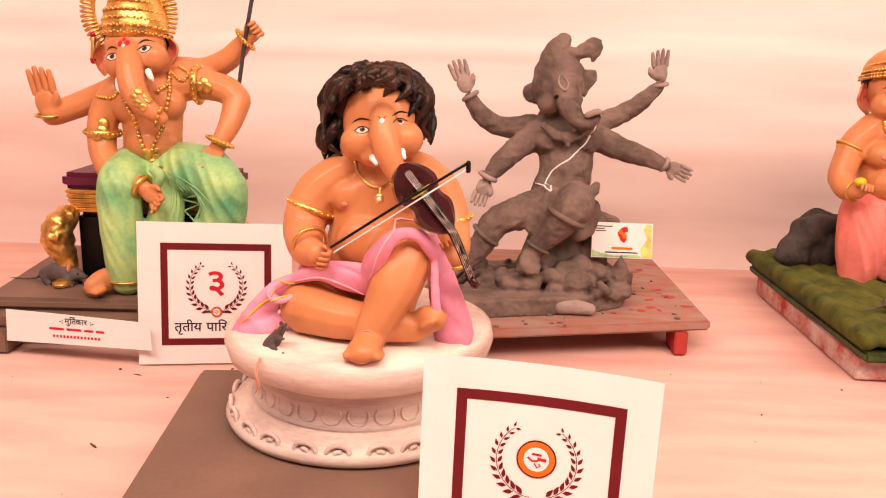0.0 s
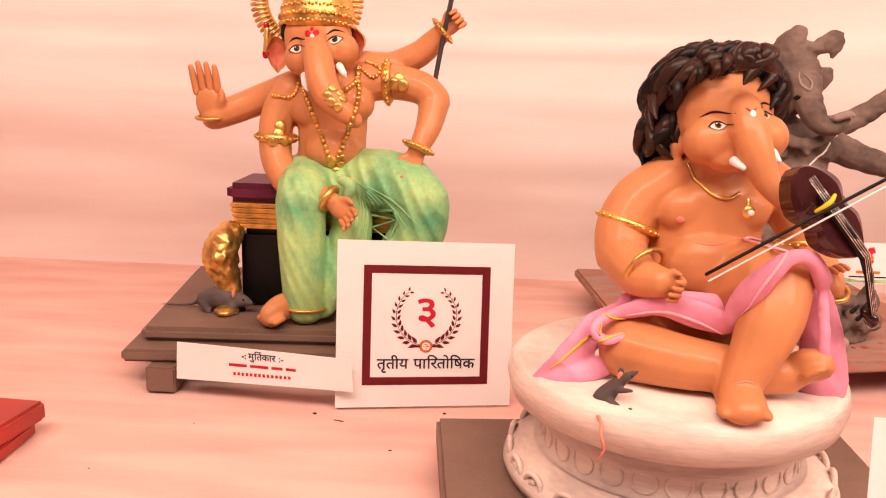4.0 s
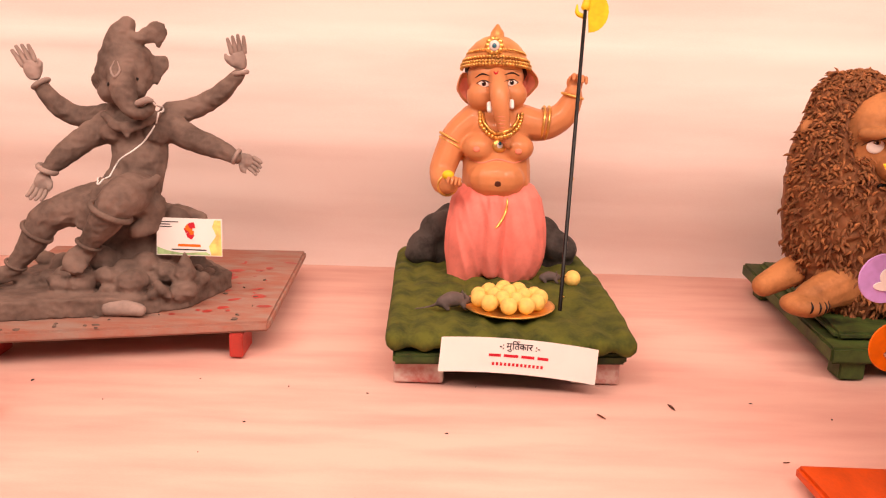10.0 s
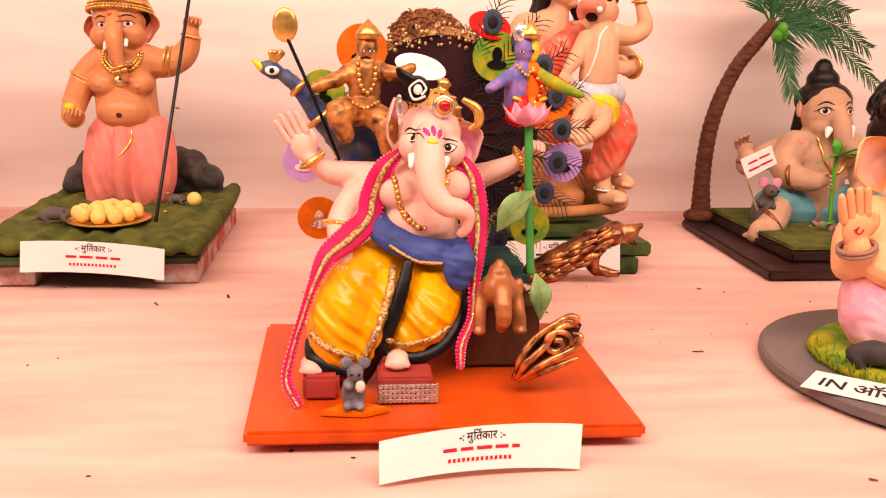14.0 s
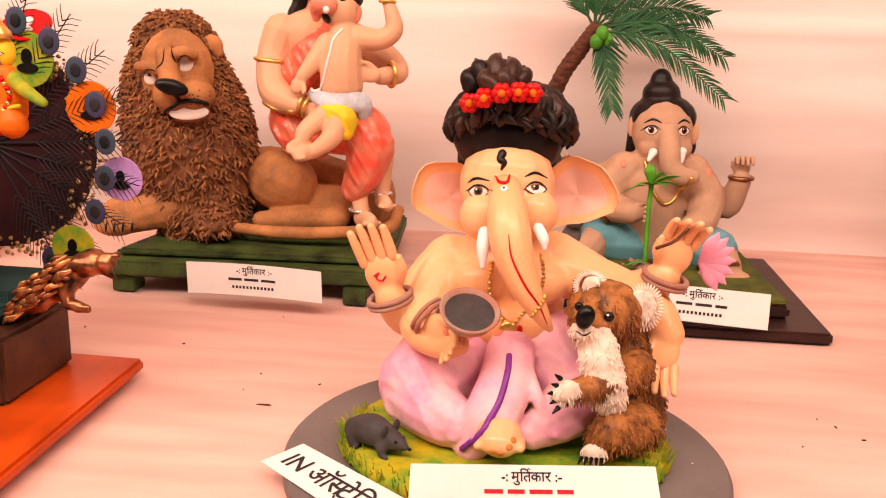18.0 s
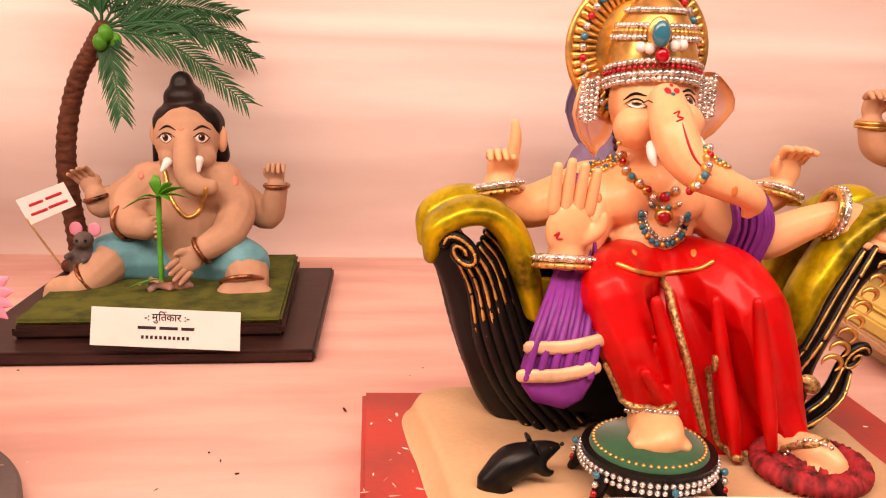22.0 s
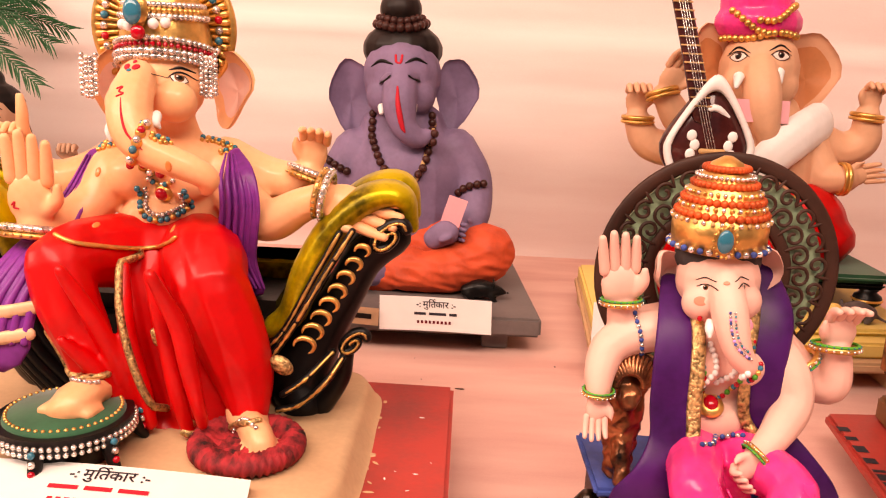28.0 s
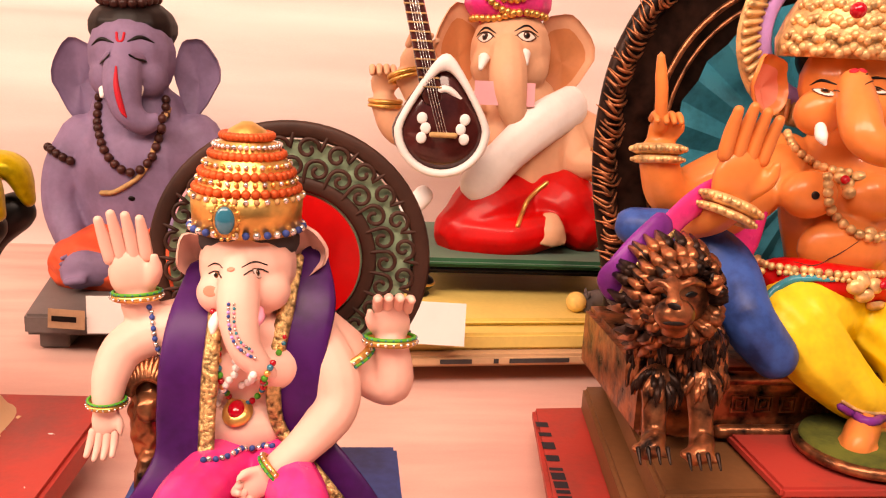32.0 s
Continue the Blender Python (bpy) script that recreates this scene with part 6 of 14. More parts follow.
thr = empty("throne", -0.36, 1.065)
def thr_box(name, px0, py0, px1, py1, y0, y1, mat, label, bev=0.006):
    return part(name, slab_bm(px0, px1, y0, y1, py1, py0, bev), mat, thr, label)
thr_box("cushion", (-0.082, 0.000, 0.193)[0], (-0.063, 0.020, 0.199)[2], (0.133, 0.000, 0.204)[0], (-0.082, 0.000, 0.178)[2], -0.025, 0.07, paint("maroon_cushion", (0.10, 0.012, 0.03), 0.4, var=0.2), "maroon cushion")
z0 = (-0.082, 0.000, 0.177)[2]
for k in range(5):
    thr_box("gold_band", (-0.080, 0.000, 0.177)[0] + 0.001 * k, z0 - 0.006 * k, (0.132, 0.000, 0.188)[0] - 0.001 * k, z0 - 0.006 * k - 0.0052, -0.022 + 0.001 * k, 0.066, GOLD, "gold moulding", 0.002)
thr_box("base", (-0.071, 0.000, 0.157)[0], z0 - 0.031, (0.126, 0.000, 0.168)[0], 0.0565, -0.012, 0.06, BLACK, "black base block")
for sx, px in ((-1, (-0.079, -0.020, 0.122)[0]), (1, (0.136, -0.020, 0.153)[0])):
    g = Figure(voxel=0.0028)
    g.limb(GOLD, [(px, -0.02, z0 - 0.035), (px + sx * 0.008, -0.035, z0 - 0.055), (px, -0.03, 0.085), (px, -0.035, 0.062)], [0.016, 0.020, 0.014, 0.011])
    g.blob(GOLD, (px + sx * 0.002, -0.04, z0 - 0.045), (0.016, 0.016, 0.02)).blob(GOLD, (px + sx * 0.002, -0.052, z0 - 0.055), (0.009, 0.010, 0.008))
    g.blob(GOLD, (px, -0.045, 0.060), (0.013, 0.016, 0.006))
    g.bake(2)
    for m, v, q in g.done:
        for w in v:
            w += Vector((noise.noise(w * 140), noise.noise(w * 140 + Vector((5, 0, 0))), 0)) * 0.003
        link("lion_leg", v, q, GOLD, thr, "gold lion-shaped leg", smooth=True)
tagged(thr, "black and gold low throne with a maroon cushion", "throne")
f = mouse(MOUSE, 0.062, ears=BLUSH)
ob = f.finish("mouse_figure", -0.445, 1.03, "grey painted mouse figure on the brown board", 0.056, "mouse figure")
ob.rotation_euler = (0, 0, radians(-8))

# ---- statue in a yellow satin dhoti with a peacock-feather throne back, on the orange board ----
f = Figure((-0.094, 0.974, -0.293), 0.0020)
f.limb(PINKSKIN, [(-0.0071, 0.000, 0.2005), (-0.0100, 0.000, 0.1866), (-0.0117, -0.003, 0.1679), (-0.0129, -0.006, 0.1462), (-0.0146, -0.004, 0.1227)], [0.0220, 0.0363, 0.0372, 0.0393, 0.0394], 0.78)
f.blob(PINKSKIN, (-0.0305, -0.022, 0.1797), (0.0187, 0.0154, 0.0154)).blob(PINKSKIN, (0.0179, -0.022, 0.1852), (0.0176, 0.0154, 0.0154)).blob(PINKSKIN, (-0.0129, -0.022, 0.1511), (0.0308, 0.0209, 0.0231))
f.blob(PINKSKIN, (-0.0019, -0.006, 0.2302), (0.0291, 0.0275, 0.0275)).blob(PINKSKIN, (-0.0170, -0.024, 0.2211), (0.0143, 0.0132, 0.0143)).blob(PINKSKIN, (0.0146, -0.022, 0.2165), (0.0143, 0.0132, 0.0137)).limb(PINKSKIN, [(-0.0042, 0.000, 0.2115), (-0.0072, 0.000, 0.1950)], [0.0220, 0.0220])
f.limb(PINKSKIN, [(-0.0036, -0.034, 0.2327), (-0.0055, -0.045, 0.2190), (-0.0050, -0.054, 0.2019), (-0.0018, -0.060, 0.1869), (0.0077, -0.064, 0.1766), (0.0201, -0.064, 0.1734), (0.0264, -0.062, 0.1676), (0.0257, -0.060, 0.1564), (0.0220, -0.058, 0.1515)], [0.0126, 0.0135, 0.0128, 0.0112, 0.0096, 0.0086, 0.0071, 0.0056, 0.0046])
f.limb(PINKSKIN, [(-0.0449, 0.012, 0.1875), (-0.0698, 0.012, 0.1897), (-0.0898, 0.006, 0.1933), (-0.1027, 0.002, 0.2008), (-0.1082, 0.000, 0.2067)], [0.0145, 0.0128, 0.0111, 0.0083, 0.0071])
f.palm(PINKSKIN, (-0.1073, 0.000, 0.2056), (-0.55, -0.05, 1.0), (0.8, 0, 0.6), 0.0462, 0.06, 0.5)
f.limb(PINKSKIN, [(0.0269, 0.012, 0.1853), (0.0489, 0.004, 0.1919), (0.0678, -0.006, 0.2011), (0.0805, -0.014, 0.2096)], [0.0145, 0.0116, 0.0093, 0.0070])
f.palm(PINKSKIN, (0.0825, -0.016, 0.2112), (0.45, -0.25, 0.9), (-0.6, -0.5, 0.3), 0.0308, 0.75)
f.limb(PINKSKIN, [(-0.0461, 0.004, 0.1839), (-0.0684, -0.002, 0.1677), (-0.0802, -0.014, 0.1501), (-0.0798, -0.034, 0.1361), (-0.0772, -0.048, 0.1262)], [0.0166, 0.0154, 0.0130, 0.0105, 0.0083])
f.palm(PINKSKIN, (-0.0757, -0.050, 0.1301), (-0.15, -0.35, -0.9), (1, 0, -0.2), 0.0242, 0.75)
f.blob(HAIR, (-0.0010, 0.012, 0.2410), (0.0286, 0.0253, 0.0253))
# satin dhoti in two full legs
f.limb(YELLOW, [(-0.0151, 0.000, 0.1156), (-0.0182, -0.006, 0.0992)], [0.0396, 0.0425], 0.85)
f.limb(YELLOW, [(-0.0448, -0.015, 0.1068), (-0.0692, -0.045, 0.0987), (-0.0809, -0.060, 0.0818), (-0.0831, -0.064, 0.0599), (-0.0837, -0.062, 0.0422), (-0.0871, -0.060, 0.0318)], [0.0313, 0.0300, 0.0284, 0.0252, 0.0202, 0.0152])
f.limb(YELLOW, [(0.0032, -0.015, 0.1063), (0.0010, -0.045, 0.0922), (-0.0075, -0.058, 0.0754), (-0.0198, -0.062, 0.0595), (-0.0292, -0.062, 0.0484)], [0.0280, 0.0259, 0.0234, 0.0192, 0.0132])
f.limb(YELLOW, [(-0.0456, -0.050, 0.1004), (-0.0544, -0.065, 0.0736), (-0.0645, -0.070, 0.0485), (-0.0699, -0.066, 0.0298)], [0.0185, 0.0171, 0.0130, 0.0091])
f.limb(BLACK, [(-0.0227, -0.058, 0.1250), (-0.0295, -0.070, 0.0999), (-0.0407, -0.078, 0.0709), (-0.0552, -0.074, 0.0391), (-0.0630, -0.070, 0.0204)], [0.0056, 0.0065, 0.0069, 0.0070, 0.0055], 0.5)
f.limb(BLACK, [(0.0263, -0.030, 0.0916), (0.0219, -0.052, 0.0723), (0.0072, -0.068, 0.0561), (-0.0133, -0.078, 0.0484), (-0.0371, -0.080, 0.0493)], [0.0063, 0.0077, 0.0080, 0.0069, 0.0049], 0.6)
f.limb(BLACK, [(-0.1080, -0.060, 0.0569), (-0.1036, -0.078, 0.0498), (-0.0910, -0.084, 0.0426), (-0.0749, -0.082, 0.0358)], [0.0041, 0.0069, 0.0074, 0.0059], 0.6)
# pleated blue sash with a hanging end
f.limb(BLUE, [(-0.0534, -0.016, 0.1633), (-0.0435, -0.036, 0.1474), (-0.0195, -0.048, 0.1366), (0.0059, -0.048, 0.1320), (0.0284, -0.032, 0.1330)], [0.0097, 0.0126, 0.0124, 0.0124, 0.0095], 0.5)
f.limb(BLUE, [(0.0245, -0.050, 0.1380), (0.0267, -0.056, 0.1238), (0.0225, -0.056, 0.1063)], [0.0072, 0.0102, 0.0082], 0.5).limb(BLUE, [(0.0190, -0.052, 0.1360), (0.0141, -0.058, 0.1192), (0.0163, -0.056, 0.1041)], [0.0051, 0.0071, 0.0041], 0.5)
f.sole(PINKSKIN, (-0.1060, -0.060, 0.0378), (-0.1048, -0.092, 0.0426), 0.0093).sole(PINKSKIN, (-0.0319, -0.066, 0.0447), (-0.0329, -0.098, 0.0493), 0.0104)
f.bake(2)
f.crease([YELLOW], 0.0030, 42, 16, 30, 46)
f.crease([YELLOW], 0.0010, 90, 30, 70, 60)
f.crease([BLUE], 0.0012, 30, 20, 130, 20)
shell(f, PINKSKIN, (-0.0327, -0.008, 0.2358), 0.0110, 0.0220, 12, 40, PINK)
shell(f, PINKSKIN, (0.0308, -0.012, 0.2209), 0.0148, 0.0198, -28, -25, PINK)
# felt shawl: two bands with a glitter border and a scalloped edge
FELT = paint("magenta_felt", (0.60, 0.015, 0.10), 0.6, var=0.1, bump=0.15)
for (pts, rad), sd in ((([(-0.0300, -0.018, 0.2144), (-0.0437, -0.026, 0.2012), (-0.0525, -0.026, 0.1798), (-0.0574, -0.032, 0.1588), (-0.0731, -0.050, 0.1462), (-0.0913, -0.066, 0.1338), (-0.1029, -0.076, 0.1113), (-0.1110, -0.084, 0.0882), (-0.1191, -0.092, 0.0628), (-0.1238, -0.102, 0.0385), (-0.1137, -0.116, 0.0233)], [0.0043, 0.0090, 0.0106, 0.0111, 0.0113, 0.0086, 0.0045, 0.0034, 0.0034, 0.0038, 0.0033],), -1),
                       (([(0.0236, -0.016, 0.2120), (0.0332, -0.024, 0.1977), (0.0385, -0.030, 0.1754), (0.0396, -0.038, 0.1504), (0.0367, -0.048, 0.1263), (0.0352, -0.054, 0.1009), (0.0329, -0.064, 0.0773), (0.0223, -0.082, 0.0606), (0.0207, -0.092, 0.0429)], [0.0038, 0.0080, 0.0090, 0.0089, 0.0077, 0.0046, 0.0040, 0.0044, 0.0029],), 1)):
    f.put(FELT, tube(pts, rad, 8, 12, 0.16, (0, 1, 0)), False)
    f.put(GLITTER, tube([Vector(p) + Vector((-sd * 0.10 * r, -0.004, 0)) for p, r in zip(pts, rad)], [min(r * 0.26, 0.0034) for r in rad], 8, 8, 0.5), False)
    sp, rr = spline(pts, 14), spline([(r, 0, 0) for r in rad], 14)
    for i, p in enumerate(sp):
        d = (Vector(sp[min(i + 1, len(sp) - 1)]) - Vector(sp[max(i - 1, 0)])).normalized()
        s = d.cross(Vector((0, 1, 0))).normalized()
        for g_ in (-1, 1):
            if i % 2 == (g_ > 0):
                f.blob(MAGENTA if g_ * sd < 0 else PALEPINK, Vector(p) + s * g_ * rr[i][0] * 0.98 + Vector((0, -0.001, 0)), 0.0012 if g_ * sd < 0 else 0.0007, None, False)
for pts, w in (([(-0.0329, -0.080, 0.1267), (-0.0375, -0.094, 0.1071), (-0.0471, -0.100, 0.0810), (-0.0609, -0.092, 0.0508), (-0.0702, -0.082, 0.0296)], 0.0040), ([(-0.1039, -0.085, 0.0715), (-0.0915, -0.100, 0.0660), (-0.0777, -0.104, 0.0607), (-0.0681, -0.100, 0.0554)], 0.0034), ([(-0.0384, -0.096, 0.0683), (-0.0232, -0.098, 0.0652), (-0.0019, -0.090, 0.0686), (0.0122, -0.078, 0.0749)], 0.0026), ([(-0.0357, -0.070, 0.1442), (-0.0138, -0.080, 0.1339), (0.0082, -0.080, 0.1316)], 0.0016)):
    f.line(GLITTER, pts, w, False, 0.0004)
    f.beads((GOLD, BRONZE), pts, w * 0.45, 1.8, 1.6)
# face
f.eye((-0.0170, -0.050, 0.2339), 0.0071, 0.0041, -34, HAIR).eye((0.0134, -0.050, 0.2258), 0.0071, 0.0038, 10, HAIR)
f.line(BLACK, [(-0.0227, -0.050, 0.2409), (-0.0188, -0.050, 0.2440), (-0.0120, -0.050, 0.2400)], 0.0010).line(BLACK, [(0.0046, -0.050, 0.2309), (0.0125, -0.050, 0.2340), (0.0224, -0.050, 0.2320)], 0.0010)
for q, l in (((-0.0081, -0.050, 0.2370), 24), ((-0.0022, -0.050, 0.2380), 0), ((0.0032, -0.050, 0.2355), -24)):
    f.dab(MAGENTA, q, 0.0022, 0.0055, l, almond=False)
f.dab(YELLOW2, (-0.0039, -0.050, 0.2278), 0.0049, 0.0022)
f.limb(WHITE, [(-0.0199, -0.046, 0.2145), (-0.0214, -0.052, 0.2076)], [0.0041, 0.0021], melt=False).limb(WHITE, [(0.0090, -0.046, 0.2125), (0.0061, -0.050, 0.2041)], [0.0036, 0.0015], melt=False)
# gold: strings, bangles, low crown
f.beads(GOLD, [(-0.0326, -0.050, 0.2019), (-0.0292, -0.050, 0.1810), (-0.0226, -0.050, 0.1641), (-0.0088, -0.060, 0.1565)], 0.0027, 1.5).beads(GOLD, [(0.0232, -0.050, 0.2124), (0.0111, -0.050, 0.2010), (0.0060, -0.050, 0.1915)], 0.0027, 1.5).beads((GOLD, GEMR), [(-0.0283, -0.050, 0.1758), (-0.0137, -0.060, 0.1597), (-0.0048, -0.060, 0.1576)], 0.0022, 1.6)
f.bangle(GOLD, (-0.1053, 0.000, 0.2046), (-0.55, 0, 0.8), 0.0099, 0.0027, 1.2, GOLD).bangle(GOLD, (0.0784, -0.013, 0.2083), (1, 0, 0.4), 0.0093, 0.0027, 1.2, GOLD).bangle(GOLD, (-0.0792, -0.014, 0.1489), (-0.2, -0.3, -1), 0.0143, 0.0022, 1.1, GOLD)
c_ = Vector((0.0023, 0.004, 0.2424))
k_ = 0.0005
prof = [(r * k_, z * k_) for r, z in ((50, -10), (52, -2), (50, 10), (42, 28), (30, 42), (16, 50), (10, 54), (10, 60), (14, 66), (3, 74))]
v, q = lathe(prof, 30)
tilt = Matrix.Rotation(radians(16), 3, "Y")
f.put(GOLD, ([tilt @ Vector(w) + c_ for w in v], q), False)
for j, (r, z) in enumerate(((52, -4), (49, 14), (40, 32), (26, 46))):
    for i in range(30 - 5 * j):
        a = math.pi * 2 * i / (30 - 5 * j)
        f.blob(BRONZE if j % 2 else GOLD, tilt @ (Vector((math.cos(a) * r, math.sin(a) * r, z)) * k_) + c_, 0.0016, None, False)
f.blob(SILVER, (0.0074, -0.028, 0.2556), (0.0099, 0.0027, 0.0099), None, False).blob(GOLD, (0.0076, -0.031, 0.2561), (0.0077, 0.0027, 0.0077), None, False).blob(GEMR, (0.0078, -0.034, 0.2566), (0.0049, 0.0033, 0.0049), None, False)
f.limb(GOLD, [(0.0263, -0.020, 0.2607), (0.0375, -0.020, 0.2534), (0.0395, -0.020, 0.2418), (0.0323, -0.020, 0.2365)], [0.0027, 0.0043, 0.0043, 0.0021], melt=False)
pq = [(-0.0094, -0.030, 0.2640), (-0.0185, -0.030, 0.2618), (-0.0222, -0.030, 0.2710), (-0.0141, -0.030, 0.2772), (-0.0083, -0.030, 0.2711), (-0.0114, -0.030, 0.2660)]
f.blob(BLACK, (-0.0157, -0.026, 0.2694), (0.0115, 0.0022, 0.0121), None, False).limb(BLACK, [(-0.0206, -0.026, 0.2755), (-0.0274, -0.026, 0.2805), (-0.0313, -0.026, 0.2855)], [0.0064, 0.0048, 0.0027], 0.4, melt=False)
for p in spline(pq, 6):
    f.blob(WHITE, (p[0], p[1] - 0.003, p[2]), 0.0011, None, False)
f.blob(WHITE, (-0.0151, -0.032, 0.2698), (0.0038, 0.0022, 0.0044), None, False)
f.limb(SILVER, [(-0.0306, -0.028, 0.2634), (-0.0299, -0.028, 0.2516), (-0.0292, -0.028, 0.2407)], [0.0021, 0.0032, 0.0021], melt=False)
f.finish("statue", 1.05, 0.65, "pale pink elephant-headed deity in a yellow satin dhoti and magenta shawl")

# throne back with feathers, tinsel and painted discs
tb = empty("feather_panel", 1.05, 0.65)
ctr = Vector((0.020, 0.095, 0.218))
bm = bmesh.new()
ring = [bm.verts.new(ctr + Vector((0.098 * math.cos(a), 0.0, 0.098 * math.sin(a)))) for a in [2 * math.pi * i / 48 for i in range(48)]]
bm.faces.new(ring)
ex = bmesh.ops.extrude_face_region(bm, geom=bm.faces[:])
for v in [g for g in ex["geom"] if isinstance(g, bmesh.types.BMVert)]:
    v.co.y += 0.012
part("panel", bm, paint("black_maroon_velvet", (0.02, 0.006, 0.008), 0.9, var=0.4, spot=(0.05, 0.008, 0.01)), tb, "black and maroon velvet round panel")
rnd = random.Random(11)
vs, fs = [], []
for i in range(700):
    a = rnd.uniform(0, 2 * math.pi)
    r = 0.098 + rnd.uniform(-0.010, 0.012)
    v, q = ball(ctr + Vector((r * math.cos(a), rnd.uniform(-0.008, 0.016), r * math.sin(a))), rnd.uniform(0.0012, 0.0026), None, 5, 4)
    k = len(vs)
    vs += v
    fs += [tuple(j + k for j in w) for w in q]
link("tinsel_border", vs, fs, GLITTER, tb, "silver-gold tinsel border", smooth=False)["kind"] = "stuff"
PLUME = paint("feather_eye", (0.035, 0.03, 0.07), 0.5, var=0.4, spot=(0.02, 0.07, 0.08))
FEATHER = paint("dark_feather_barbs", (0.015, 0.016, 0.02), 0.6, var=0.4)
for i in range(9):
    a = radians(-60 + i * 16)
    vs, fs = [], []
    for sgn in (-1, 1):
        for k in range(16):
            u = 0.35 + 0.6 * k / 15
            b = ctr + Vector((math.cos(a), -0.05, math.sin(a))) * 0.15 * u + Vector((0, -0.006, 0))
            d = Vector((math.cos(a + sgn * 0.7), 0, math.sin(a + sgn * 0.7)))
            v, q = tube([b, b + d * 0.016 * (1.1 - 0.5 * u) + Vector((0, -0.001, 0)), b + d * 0.026 * (1.15 - 0.5 * u) + Vector((0, 0, -0.003))], [0.0006, 0.0004, 0.0002], 1, 4)
            n0 = len(vs)
            vs += v
            fs += [tuple(j + n0 for j in w) for w in q]
    v, q = tube([ctr, ctr + Vector((math.cos(a), -0.05, math.sin(a))) * 0.15], [0.0012, 0.0005], 3, 5)
    n0 = len(vs)
    vs += v
    fs += [tuple(j + n0 for j in w) for w in q]
    fe = link("peacock_feather", vs, fs, FEATHER, tb, "dark peacock feather")
    e = ctr + Vector((math.cos(a), -0.06, math.sin(a))) * 0.12
    v, q = ball(e + Vector((0, -0.006, 0)), (0.010, 0.0012, 0.012))
    link("eye_spot", v, q, PLUME, fe, "dark violet-blue eye spot", smooth=True)
    v, q = ball(e + Vector((0, -0.0075, 0)), (0.005, 0.001, 0.006))
    link("eye_centre", v, q, FEATHER, fe, smooth=True)
DISC = (("orange", ORANGE, (-0.061, 0.085, 0.300), 52, BLACK), ("green", GRASS, (-0.099, 0.085, 0.259), 46, BLACK), ("lilac", LILAC, (-0.118, 0.080, 0.192), 44, WHITE), ("orange", ORANGE, (-0.103, 0.075, 0.136), 46, SILVER),
        ("green", GRASS, (0.071, 0.085, 0.296), 52, BLACK), ("orange", ORANGE, (0.127, 0.085, 0.256), 50, BLACK), ("lilac", LILAC, (0.146, 0.095, 0.191), 44, BLACK), ("green", GRASS, (0.109, 0.070, 0.130), 44, BLACK), ("red", RED, (0.065, 0.098, 0.326), 46, WHITE))
for nm, mt, q, r, mk in DISC:
    r *= 0.00047
    v, fs = lathe([(r * 0.98, -0.001), (r, 0.0), (r * 0.98, 0.001)], 32)
    d = link("painted_disc", v, fs, mt, tb, nm + " painted disc", at=pose(*q, 38 if nm == "red" else 90, 10 if nm == "red" else 0, 0))
    v, fs = lathe([(r * 0.42, 0.0), (r * 0.40, 0.0012)], 16)
    link("emblem", [(x, y * 0.45 - r * 0.3, z) for x, y, z in v], fs, mk, d, at=pose(0, 0, 0.0013))
    v, fs = lathe([(r * 0.3, 0.0), (r * 0.28, 0.0012)], 16)
    link("emblem", [(x * 0.7, y + r * 0.1, z) for x, y, z in v], fs, mk, d, at=pose(0, 0, 0.0016))
v, fs = lathe([(0.024, -0.001), (0.025, 0.0), (0.024, 0.001)], 32)
link("white_disc", v, fs, WHITE, tb, "white painted disc", at=pose(*(-0.006, 0.060, 0.286), 25, 12, 0))
tagged(tb, "round black velvet throne back with feathers, tinsel and painted discs", "throne back")

# bronze rider on a blue peacock
f = Figure((-0.049, 0.997, -0.051), 0.002)
RIDER = paint("matt_bronze_paint", (0.50, 0.21, 0.07), 0.40, metal=0.5, var=0.30, scale=80, bump=0.5, spot=(0.08, 0.03, 0.015))
PEACOCK = paint("blue_peacock_paint", (0.02, 0.045, 0.16), 0.35, var=0.35, scale=90, bump=0.4, spot=(0.10, 0.10, 0.04))
f.limb(PEACOCK, [(-0.036, 0.050, 0.203), (-0.060, 0.045, 0.209), (-0.078, 0.040, 0.218)], [0.0183, 0.0211, 0.0156])
f.limb(PEACOCK, [(-0.078, 0.040, 0.218), (-0.098, 0.035, 0.239), (-0.117, 0.030, 0.264), (-0.129, 0.030, 0.275)], [0.0147, 0.0110, 0.0078, 0.0069])
f.blob(PEACOCK, (-0.142, 0.030, 0.281), (0.0119, 0.0073, 0.0083), (0, 20, 0))
f.limb(RIDER, [(-0.059, 0.035, 0.247), (-0.059, 0.030, 0.263), (-0.059, 0.030, 0.280)], [0.0156, 0.0147, 0.0174], 0.8)
f.blob(RIDER, (-0.057, 0.030, 0.302), (0.0101, 0.0101, 0.0138))
f.limb(RIDER, [(-0.070, 0.030, 0.282), (-0.087, 0.020, 0.273), (-0.105, 0.012, 0.267)], [0.0083, 0.0069, 0.0050]).limb(RIDER, [(-0.046, 0.030, 0.283), (-0.032, 0.020, 0.280), (-0.017, 0.015, 0.286)], [0.0083, 0.0069, 0.0050])
f.limb(RIDER, [(-0.063, 0.020, 0.245), (-0.082, 0.000, 0.247), (-0.076, 0.000, 0.227)], [0.0128, 0.0119, 0.0083]).limb(RIDER, [(-0.054, 0.020, 0.246), (-0.041, 0.000, 0.236), (-0.037, 0.005, 0.214)], [0.0128, 0.0119, 0.0092])
f.bake(2)
